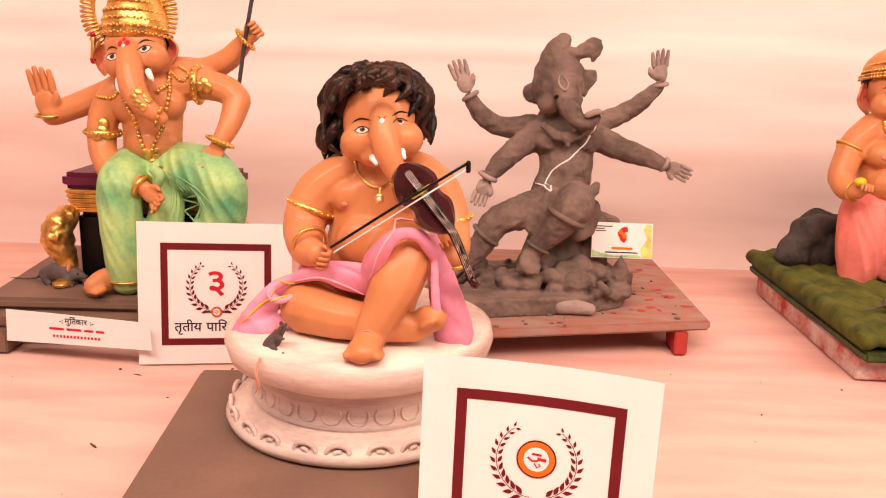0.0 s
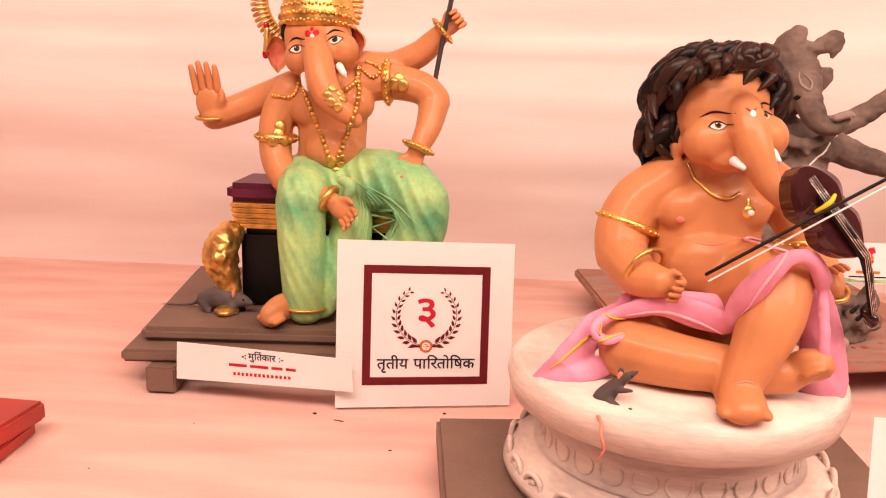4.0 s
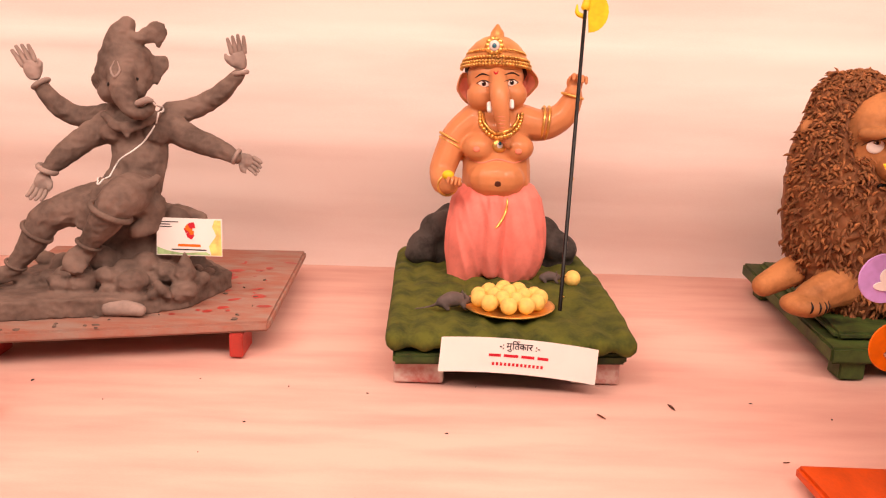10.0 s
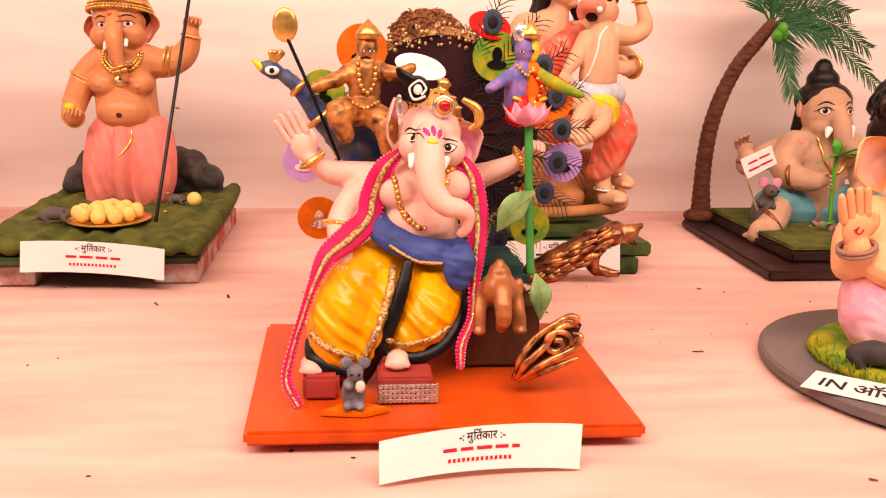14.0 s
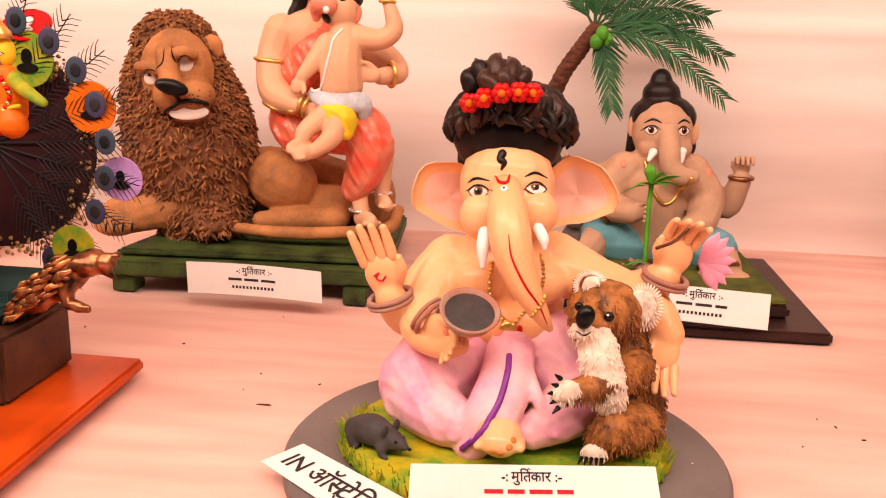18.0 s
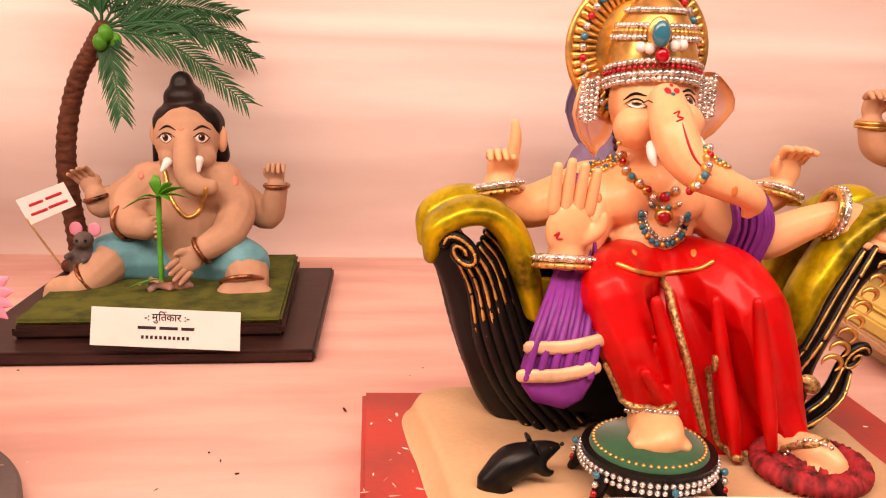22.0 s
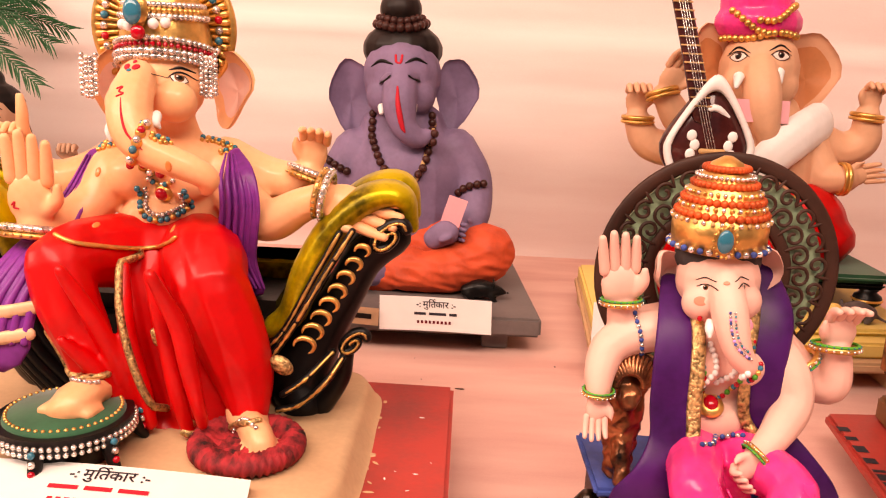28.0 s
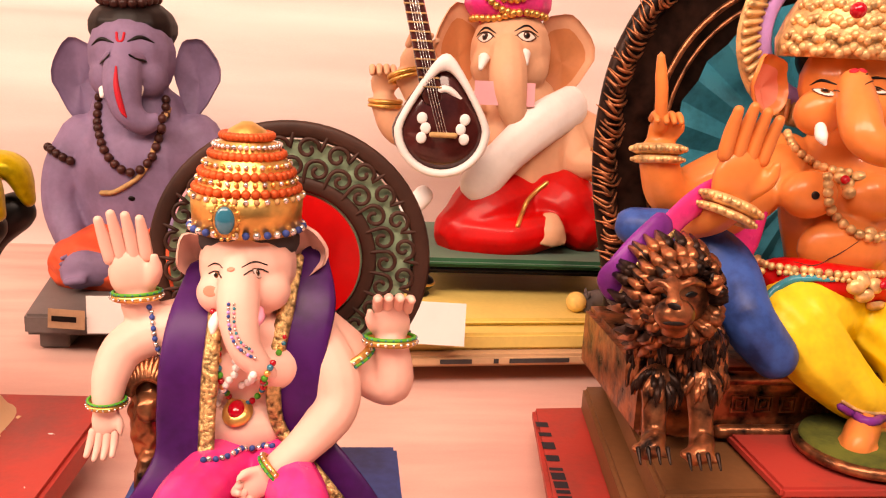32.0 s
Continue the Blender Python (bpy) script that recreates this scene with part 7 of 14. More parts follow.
for m, v, q in f.done:
    for w in v:
        w += Vector((noise.noise(w * 160), noise.noise(w * 160 + Vector((5, 0, 0))), noise.noise(w * 160 + Vector((0, 8, 0))))) * 0.0012
f.limb(YELLOW2, [(-0.150, 0.030, 0.283), (-0.159, 0.030, 0.289)], [0.0046, 0.0009], melt=False)
for o in (-8, 0, 10):
    f.limb(GOLD, [(-0.141, 0.030, 0.286), ((-0.138, 0.030, 0.296)[0] + o * 0.0005, 0.03, (-0.138, 0.030, 0.296)[2])], [0.0018, 0.0032], melt=False)
f.dab(WHITE, (-0.140, 0.000, 0.282), 0.0064, 0.0041, 0).dab(BLACK, (-0.140, 0.000, 0.282), 0.0028, 0.0028, 0, 0.001)
f.bangle(GOLD, (-0.118, 0.030, 0.266), (-0.6, 0, 0.6), 0.0083, 0.0028).bangle(GOLD, (-0.100, 0.035, 0.239), (-0.6, 0, 0.7), 0.0119, 0.0028)
f.put(GOLD, ([Vector(q) + Vector((-0.056, 0.030, 0.310)) for q in lathe([(0.0115, 0), (0.0110, 0.0055), (0.0073, 0.0110), (0.0028, 0.0147), (0.0009, 0.0174)], 20)[0]], lathe([(1, 0)] * 5, 20)[1]), False)
f.beads(GOLD, [(-0.064, 0.000, 0.289), (-0.062, 0.000, 0.272), (-0.056, 0.000, 0.264), (-0.050, 0.000, 0.273), (-0.049, 0.000, 0.289)], 0.0023, 1.8)
f.beads((GOLD, GOLD, RIDER), [(-0.070, 0.000, 0.255), (-0.059, 0.000, 0.250), (-0.047, 0.000, 0.255)], 0.0020, 1.7).line(BLACK, [(-0.062, 0.000, 0.2945), (-0.057, 0.000, 0.2955), (-0.052, 0.000, 0.2945)], 0.0009)
f.eye((-0.060, 0.000, 0.301), 0.0028, 0.0014).eye((-0.052, 0.000, 0.301), 0.0028, 0.0014)
f.limb(BLACK, [(-0.127, 0.010, 0.311), (-0.106, 0.008, 0.263), (-0.082, 0.005, 0.205)], 0.0016, melt=False)
f.blob(GOLD, (-0.128, 0.010, 0.320), (0.0110, 0.0028, 0.0147), None, False)
f.finish("peacock_rider_statue", 1.05, 0.65, "bronze painted rider figure on a dark blue peacock")

# half-blue deity above the lotus stalk
HALFBLUE = paint("deep_blue_violet_paint", (0.09, 0.085, 0.30), 0.4, var=0.3, scale=90, bump=0.4, spot=(0.35, 0.20, 0.45))
f = Figure((0.194, 0.981, -0.026), 0.002)
f.limb(HALFBLUE, [(0.079, 0.020, 0.254), (0.079, 0.020, 0.270), (0.083, 0.020, 0.285)], [0.0110, 0.0110, 0.0101]).limb(ORANGE, [(0.096, 0.020, 0.254), (0.096, 0.020, 0.270), (0.092, 0.020, 0.286)], [0.0110, 0.0110, 0.0092])
f.blob(HALFBLUE, (0.085, 0.020, 0.304), (0.0092, 0.0092, 0.0128)).blob(YELLOW2, (0.092, 0.022, 0.304), (0.0073, 0.0087, 0.0124))
f.limb(HALFBLUE, [(0.078, 0.020, 0.283), (0.065, 0.010, 0.277), (0.051, 0.000, 0.270)], [0.0073, 0.0060, 0.0046]).limb(GRASS, [(0.096, 0.020, 0.284), (0.113, 0.010, 0.275), (0.134, 0.000, 0.266)], [0.0069, 0.0060, 0.0041])
f.limb(SILVER, [(0.081, 0.020, 0.314), (0.079, 0.020, 0.322), (0.085, 0.020, 0.325)], [0.0064, 0.0055, 0.0028])
f.bake(2)
f.put(GOLD, ([Vector(q) + Vector((0.090, 0.020, 0.314)) for q in lathe([(0.0092, 0), (0.0083, 0.0055), (0.0037, 0.0110), (0.0009, 0.0165)], 20)[0]], lathe([(1, 0)] * 4, 20)[1]), False)
f.eye((0.079, 0.000, 0.303), 0.0028, 0.0016).eye((0.089, 0.000, 0.303), 0.0028, 0.0016)
f.beads(GOLD, [(0.076, 0.000, 0.290), (0.084, 0.000, 0.282), (0.091, 0.000, 0.290)], 0.0018, 1.8)
f.beads((GOLD, RED), [(0.090, 0.000, 0.286), (0.098, 0.000, 0.270), (0.092, 0.000, 0.256)], 0.0022, 1.6).line(YELLOW2, [(0.074, 0.000, 0.262), (0.086, 0.000, 0.258), (0.102, 0.000, 0.262)], 0.0018, False, 0.0008)
f.limb(RED, [(0.084, 0.016, 0.256), (0.080, 0.014, 0.246)], [0.010, 0.012], melt=False).limb(ORANGE, [(0.094, 0.016, 0.256), (0.098, 0.014, 0.246)], [0.010, 0.012], melt=False)
f.finish("small_deity_statue", 1.05, 0.65, "small half blue and half orange painted deity figure")

# lotus on a green stalk
lo_ = empty("lotus_stalk", 1.05, 0.65)
v, fs = tube([(0.082, -0.030, 0.238), (0.084, -0.035, 0.183), (0.088, -0.040, 0.112)], 0.0037, 4, 10)
link("stalk", v, fs, paint("green_stalk_paint", (0.03, 0.28, 0.06), 0.4, var=0.1), lo_, "bright green stalk", smooth=True)
lc = Vector((0.080, -0.030, 0.241))
for i in range(10):
    a = 2 * math.pi * i / 10
    d = Vector((math.cos(a), math.sin(a), 0))
    ln = 0.022 if i % 2 else 0.018
    v, fs = tube([lc, lc + d * ln * 0.6 + Vector((0, 0, 0.006)), lc + d * ln * (1.0 if i % 2 else 0.7) + Vector((0, 0, 0.018))], [0.003, 0.008, 0.0008], 4, 8, 0.25, d)
    link("petal", v, fs, PINK, lo_, smooth=True)
for a, b, c, w in (((0.087, -0.040, 0.184), (0.068, -0.050, 0.171), (0.056, -0.045, 0.151), 30), ((0.092, -0.045, 0.110), (0.096, -0.050, 0.093), (0.098, -0.045, 0.070), 24)):
    v, fs = tube([a, b, c], [0.002, w * 0.00043, 0.0015], 8, 12, 0.12, (0, 1, 0.1))
    lf = link("leaf", v, fs, paint("pale_green_leaf_paint", (0.22, 0.40, 0.16), 0.5, var=0.2, spot=(0.08, 0.2, 0.08)), lo_, "pale green veined leaf", smooth=True)
    v, fs = tube([Vector(a) + Vector((0, -0.003, 0)), Vector(b) + Vector((0, -0.0035, 0)), Vector(c) + Vector((0, -0.003, 0))], 0.0005, 6, 5)
    link("vein", v, fs, GRASS, lf, smooth=True)
tagged(lo_, "pink lotus on a bright green stalk with two leaves", "lotus")

# throne seat with tiger arm, elephant front and gilt scroll
th = empty("throne", 1.05, 0.65)
part("seat_block", slab_bm((0.024, 0.000, 0.057)[0], (0.101, 0.000, 0.056)[0], -0.035, 0.07, 0.018, (0.033, 0.000, 0.077)[2], 0.004), paint("dark_brown_plinth", (0.09, 0.035, 0.02), 0.5, var=0.2), th, "dark brown painted seat block")
part("seat_cushion", slab_bm((-0.041, 0.020, 0.101)[0], (0.098, 0.020, 0.100)[0], -0.01, 0.085, (0.033, 0.000, 0.079)[2], (0.036, 0.030, 0.107)[2], 0.01), paint("dark_teal_cushion", (0.012, 0.05, 0.05), 0.7, var=0.2), th, "dark teal cushion")
g = Figure(voxel=0.0022)
g.limb(COPPER, [(0.101, 0.010, 0.098), (0.127, 0.000, 0.113), (0.152, -0.010, 0.130)], [0.0092, 0.0138, 0.0147])
g.blob(COPPER, (0.169, -0.012, 0.140), (0.0156, 0.0128, 0.0119), (0, -20, 0)).blob(COPPER, (0.185, -0.015, 0.142), (0.0092, 0.0083, 0.0073))
g.limb(COPPER, [(0.181, -0.015, 0.136), (0.192, -0.015, 0.130)], [0.0041, 0.0023]).limb(COPPER, [(0.184, -0.015, 0.145), (0.195, -0.015, 0.149)], [0.0055, 0.0032])
g.limb(COPPER, [(0.151, -0.015, 0.124), (0.153, -0.020, 0.109), (0.172, -0.025, 0.105)], [0.0092, 0.0060, 0.0041]).limb(COPPER, [(0.131, -0.005, 0.109), (0.118, -0.010, 0.099), (0.097, -0.010, 0.098)], [0.0083, 0.0060, 0.0037])
g.bake(2)
for m, v, q in g.done:
    for w in v:
        w += Vector((noise.noise(w * 110), noise.noise(w * 110 + Vector((5, 0, 0))), noise.noise(w * 110 + Vector((0, 8, 0))))) * 0.002
    ta = link("tiger_arm", v, q, COPPER, th, "copper painted roaring tiger arm rest", smooth=True)
rnd = random.Random(23)
for i in range(46):
    u = rnd.uniform(0.0, 1.0)
    c = Vector((0.103 + 0.062 * u, -0.004 - 0.018 * u, 0.100 + 0.042 * u)) + Vector((0, -0.010, rnd.uniform(-0.011, 0.012)))
    v, q = tube([c, c + Vector((-0.007, -0.003, -0.003 + rnd.uniform(-0.003, 0.003))), c + Vector((-0.015, 0.002, -0.009))], [0.0018, 0.0021, 0.0006], 3, 6)
    link("mane_lock", v, q, BRONZE if i % 3 else COPPER, ta, smooth=True)
g = Figure(voxel=0.0022)
ELE = paint("terracotta_bronze_paint", (0.42, 0.15, 0.06), 0.35, metal=0.3, var=0.2, bump=0.4)
g.blob(ELE, (0.0565, -0.060, 0.1030), (0.0165, 0.0150, 0.0155)).blob(ELE, (0.0565, -0.058, 0.1165), (0.0105, 0.0100, 0.0085)).blob(ELE, (0.0565, -0.058, 0.124), (0.0050, 0.0050, 0.0055))
g.limb(ELE, [(0.0566, -0.072, 0.1040), (0.0570, -0.081, 0.0920), (0.0577, -0.082, 0.0820), (0.0567, -0.076, 0.0720)], [0.0085, 0.0078, 0.0066, 0.0050])
g.blob(ELE, (0.0392, -0.050, 0.0985), (0.0060, 0.0045, 0.0110), (0, -12, 0)).blob(ELE, (0.0745, -0.050, 0.0990), (0.0060, 0.0045, 0.0110), (0, 12, 0))
for sg in (-1, 1):
    g.limb(ELE, [(0.0572 + sg * 0.0150, -0.054, 0.0940), (0.0572 + sg * 0.0175, -0.063, 0.0800), (0.0572 + sg * 0.0180, -0.064, 0.0690)], [0.0072, 0.0060, 0.0064]).blob(ELE, (0.0572 + sg * 0.0180, -0.067, 0.0665), (0.0070, 0.0070, 0.0038))
for k in range(5):
    g.limb(ELE, [(0.0505, -0.0865 + 0.0012 * abs(k - 2), 0.0965 - 0.0046 * k), (0.0575, -0.0905 + 0.0012 * abs(k - 2), 0.0960 - 0.0046 * k), (0.0640, -0.0865 + 0.0012 * abs(k - 2), 0.0965 - 0.0046 * k)], 0.0010)
g.bake(2)
for m, v, q in g.done:
    link("elephant_front", v, q, ELE, th, "bronze painted elephant head", smooth=True)
DKGILT = paint("blackened_gilt", (0.030, 0.013, 0.008), 0.35, metal=0.5, var=0.4, scale=60, bump=0.4)
sb = Figure(voxel=0.002)
sb.limb(DKGILT, [(0.0695, -0.088, 0.0317), (0.0819, -0.086, 0.0477), (0.0987, -0.084, 0.0624), (0.1146, -0.082, 0.0703), (0.1220, -0.082, 0.0760)], [0.0048, 0.0096, 0.0136, 0.0104, 0.0048], 0.5)
sb.bake(2)
gs = link("gilt_scroll", sb.done[0][1], sb.done[0][2], DKGILT, th, "gilded leaf scroll foot", smooth=True)
for T_ in ([(0.0662, -0.094, 0.0327), (0.0705, -0.100, 0.0541), (0.0841, -0.100, 0.0735), (0.1046, -0.098, 0.0867), (0.1129, -0.094, 0.0903)], [(0.0676, -0.096, 0.0327), (0.0761, -0.104, 0.0513), (0.0898, -0.104, 0.0663), (0.0999, -0.102, 0.0797), (0.1099, -0.098, 0.0823), (0.1189, -0.096, 0.0796)], [(0.0693, -0.096, 0.0318), (0.0826, -0.104, 0.0459), (0.0987, -0.104, 0.0552), (0.1134, -0.102, 0.0620), (0.1222, -0.098, 0.0720)], [(0.0679, -0.098, 0.0355), (0.0736, -0.106, 0.0514), (0.0834, -0.106, 0.0625)], [(0.0714, -0.094, 0.0299), (0.0858, -0.100, 0.0395), (0.1022, -0.100, 0.0463), (0.1193, -0.098, 0.0522)], [(0.1046, -0.098, 0.0867), (0.1114, -0.100, 0.0899), (0.1165, -0.100, 0.0873), (0.1143, -0.100, 0.0830)], [(0.1140, -0.100, 0.0752), (0.1194, -0.102, 0.0733), (0.1181, -0.102, 0.0672), (0.1124, -0.102, 0.0655)]):
    v, q = tube(T_, [0.0012] + [0.0030] * (len(T_) - 2) + [0.0012], 5, 7)
    link("leaf_ridge", v, q, BRONZE, gs, smooth=True)
sp2 = [Vector((0.0993, -0.104, 0.0675)) + Vector((math.cos(i * 0.62) * 0.0125 * (1 - i / 17), 0, math.sin(i * 0.62) * 0.0125 * (1 - i / 17))) for i in range(15)]
v, q = tube(sp2, [0.0028] * 14 + [0.0012], 3, 7)
link("leaf_ridge", v, q, BRONZE, gs, smooth=True)
tagged(th, "low throne seat with copper tiger arm and gilt scroll", "throne")
fb = empty("footstool", 1.05, 0.65)
part("block", slab_bm((-0.049, -0.090, 0.030)[0], (-0.004, -0.090, 0.029)[0], -0.11, -0.07, 0.0185, (-0.025, -0.100, 0.042)[2], 0.002), REDBOARD, fb, "red block")
for i in range(13):
    for k in range(4):
        v, fs = lathe([(0.0024, 0), (0.0018, 0.0008)], 6)
        link("sequin", v, fs, SILVER, fb, at=pose((-0.047, -0.090, 0.030)[0] + i * 0.0038, -0.1105, 0.022 + k * 0.0042, 90, 0, 0))
tagged(fb, "small red footstool block with silver sequins", "footstool")
tagged(from_bm("footstool", slab_bm((-0.111, -0.085, 0.027)[0], (-0.081, -0.085, 0.026)[0], -0.10, -0.06, 0.0, (-0.098, -0.090, 0.039)[2] - 0.0185, 0.003), REDBOARD, at=pose(1.05, 0.65, 0.0185)), "small dark red footstool block", "footstool")
tagged(from_bm("mouse_slab", quad_bm((-0.096, -0.130, 0.025)[:2], (-0.061, -0.135, 0.012)[:2], (-0.039, -0.125, 0.021)[:2], (-0.073, -0.110, 0.025)[:2], 0.0, 0.005, 0.001), ORANGE, at=pose(1.05, 0.65, 0.0185)), "small orange slab under the mouse", "slab")
f = Figure(voxel=0.0016)
BLUEGREY = paint("blue_grey_mouse_paint", (0.16, 0.16, 0.19), 0.6, var=0.3, bump=0.4, scale=80)
f.limb(BLUEGREY, [(0, 0, 0.004), (0, 0, 0.014), (0.001, -0.003, 0.023)], [0.009, 0.010, 0.007]).blob(BLUEGREY, (0.001, -0.006, 0.031), (0.007, 0.008, 0.007))
f.limb(BLUEGREY, [(0.006, -0.004, 0.020), (0.007, -0.011, 0.021)], [0.0035, 0.003]).limb(BLUEGREY, [(-0.006, -0.004, 0.020), (-0.004, -0.011, 0.021)], [0.0035, 0.003])
f.blob(BLUEGREY, (0.005, -0.008, 0.003), (0.004, 0.006, 0.003)).blob(BLUEGREY, (-0.005, -0.008, 0.003), (0.004, 0.006, 0.003))
f.bake(2)
f.blob(BLUEGREY, (-0.006, -0.003, 0.038), (0.005, 0.0015, 0.005), None, False).blob(BLUEGREY, (0.008, -0.003, 0.038), (0.005, 0.0015, 0.005), None, False)
f.blob(BLACK, (-0.002, -0.0135, 0.032), 0.0012, None, False).blob(BLACK, (0.004, -0.0135, 0.032), 0.0012, None, False).blob(FURWHITE, (0.005, -0.013, 0.022), (0.004, 0.003, 0.005), None, False)
f.finish("mouse_figure", 1.05 + (-0.069, -0.120, 0.028)[0], 0.65 - 0.122, "blue-grey painted mouse figure sitting up on a slab", 0.0237, "mouse figure")

# ---- cream statue with a koala on the round base ----
f = Figure((-0.085, 0.969, -0.231), 0.0020)
f.limb(CREAM, [(-0.0018, 0.000, 0.1711), (-0.0010, 0.000, 0.1499), (0.0007, 0.000, 0.1284), (0.0029, -0.004, 0.1052), (0.0035, 0.000, 0.0793)], [0.0329, 0.0489, 0.0489, 0.0458, 0.0451], 0.72)
f.blob(CREAM, (-0.0198, -0.028, 0.1387), (0.0235, 0.0179, 0.0188)).blob(CREAM, (0.0261, -0.028, 0.1405), (0.0235, 0.0179, 0.0188)).blob(CREAM, (0.0051, -0.030, 0.1056), (0.0367, 0.0197, 0.0216))
f.blob(CREAM, (-0.0030, -0.004, 0.2141), (0.0386, 0.0357, 0.0395)).blob(CREAM, (-0.0191, -0.028, 0.1924), (0.0197, 0.0179, 0.0197)).blob(CREAM, (0.0192, -0.028, 0.1970), (0.0197, 0.0179, 0.0197))
f.limb(CREAM, [(-0.0032, -0.045, 0.2174), (-0.0004, -0.060, 0.2013), (0.0032, -0.070, 0.1843), (0.0104, -0.076, 0.1626), (0.0204, -0.078, 0.1437), (0.0293, -0.076, 0.1290), (0.0355, -0.073, 0.1189)], [0.0123, 0.0154, 0.0160, 0.0133, 0.0100, 0.0067, 0.0034])
f.limb(CREAM, [(-0.0455, 0.005, 0.1463), (-0.0648, 0.000, 0.1245), (-0.0732, -0.010, 0.1012)], [0.0237, 0.0212, 0.0185])
f.limb(CREAM, [(-0.0732, -0.010, 0.0997), (-0.0810, -0.030, 0.1083), (-0.0881, -0.042, 0.1234), (-0.0897, -0.043, 0.1282)], [0.0181, 0.0157, 0.0132, 0.0123])
f.palm(CREAM, (-0.0888, -0.043, 0.1291), (-0.34, -0.15, 1.0), (1, 0, 0.2), 0.0621, 0.06, 0.45, 0.035)
f.limb(CREAM, [(-0.0500, -0.010, 0.1374), (-0.0616, -0.035, 0.1147), (-0.0622, -0.055, 0.1055), (-0.0432, -0.075, 0.1025), (-0.0309, -0.085, 0.1064)], [0.0213, 0.0196, 0.0164, 0.0125, 0.0090])
f.palm(CREAM, (-0.0555, -0.075, 0.1226), (0.65, -0.35, -0.55), (0.4, -0.2, 0.9), 0.0433, 0.35)
f.limb(CREAM, [(0.0368, 0.005, 0.1533), (0.0678, 0.000, 0.1394), (0.0934, -0.004, 0.1310), (0.1114, -0.012, 0.1387), (0.1241, -0.020, 0.1497)], [0.0237, 0.0216, 0.0178, 0.0152, 0.0132])
f.palm(CREAM, (0.1248, -0.020, 0.1525), (0.30, -0.15, 1.0), (-1, 0, 0.2), 0.0592, 0.28, 0.4)
f.limb(CREAM, [(0.0444, -0.005, 0.1464), (0.0836, -0.015, 0.1369), (0.1153, -0.025, 0.1228), (0.1279, -0.035, 0.1080)], [0.0215, 0.0202, 0.0181, 0.0143])
f.palm(CREAM, (0.1263, -0.040, 0.1113), (-0.12, -0.35, -1.0), (-1, 0, 0), 0.0527, 0.22, 0.3)
f.limb(PALEPINK, [(-0.0165, 0.000, 0.0729), (-0.0458, -0.028, 0.0655), (-0.0654, -0.048, 0.0587)], [0.0433, 0.0414, 0.0332])
f.limb(PALEPINK, [(-0.0654, -0.052, 0.0510), (-0.0414, -0.080, 0.0465), (-0.0156, -0.092, 0.0415)], [0.0295, 0.0232, 0.0162])
f.limb(PALEPINK, [(0.0218, 0.000, 0.0755), (0.0534, -0.028, 0.0733), (0.0718, -0.042, 0.0672)], [0.0433, 0.0396, 0.0300])
f.limb(PALEPINK, [(0.0700, -0.046, 0.0600), (0.0469, -0.078, 0.0533), (0.0267, -0.090, 0.0431)], [0.0271, 0.0216, 0.0138])
f.limb(PALEPINK, [(0.0077, -0.055, 0.0949), (0.0054, -0.080, 0.0783), (-0.0047, -0.098, 0.0553), (-0.0186, -0.100, 0.0339)], [0.0190, 0.0207, 0.0209, 0.0144], 0.6)
f.limb(PALEPINK, [(-0.0013, -0.060, 0.0890), (-0.0101, -0.092, 0.0727), (-0.0309, -0.104, 0.0401)], [0.0068, 0.0057, 0.0040]).limb(PALEPINK, [(0.0162, -0.060, 0.0902), (0.0272, -0.085, 0.0727), (0.0438, -0.100, 0.0465)], [0.0068, 0.0057, 0.0032])
f.sole(CREAM, (0.0026, -0.092, 0.0466), (0.0038, -0.124, 0.0483), 0.0179)
f.blob(HAIR, (-0.0041, 0.014, 0.2513), (0.0461, 0.0395, 0.0367)).blob(HAIR, (-0.0033, 0.030, 0.2303), (0.0442, 0.0292, 0.0282))
f.bake(3)
f.crease([PALEPINK], 0.0017, 45, 25, 20, 30)
f.locks([CURL, HAIR, HAIR], (-0.0028, 0.010, 0.2489), (0.0470, 0.0442, 0.0395), 52, 1.16, 1.62, 0.0061, 0.22, 31, -0.3, 1.3, 0.0)
f.locks([HAIR, CURL], (-0.0026, 0.008, 0.2500), (0.0475, 0.0456, 0.0414), 30, 1.10, 1.50, 0.0047, 0.30, 32, -0.1, 1.1, 0.0, 0.4)
f.blob(HAIR, (-0.0132, -0.002, 0.2964), (0.0245, 0.0207, 0.0160), None, False)
for T_ in (((-0.0329, -0.020, 0.2923), (-0.0362, -0.020, 0.2989), (-0.0352, -0.018, 0.3040)), ((-0.0225, -0.025, 0.2977), (-0.0287, -0.022, 0.3066), (-0.0308, -0.020, 0.3107)), ((-0.0135, -0.030, 0.2996), (-0.0155, -0.026, 0.3102), (-0.0129, -0.020, 0.3153)), ((-0.0050, -0.030, 0.2990), (-0.0027, -0.026, 0.3073), (-0.0060, -0.020, 0.3131)), ((0.0019, -0.025, 0.2960), (0.0066, -0.022, 0.3019), (0.0054, -0.020, 0.3068)), ((-0.0169, -0.035, 0.2921), (-0.0225, -0.036, 0.2984), (-0.0198, -0.032, 0.3042)), ((-0.0064, -0.035, 0.2924), (-0.0083, -0.036, 0.3005), (-0.0048, -0.030, 0.3055))):
    f.limb([HAIR, CURL][T_[0][0] > -0.02], T_, [0.0085, 0.0065, 0.0015], melt=False)
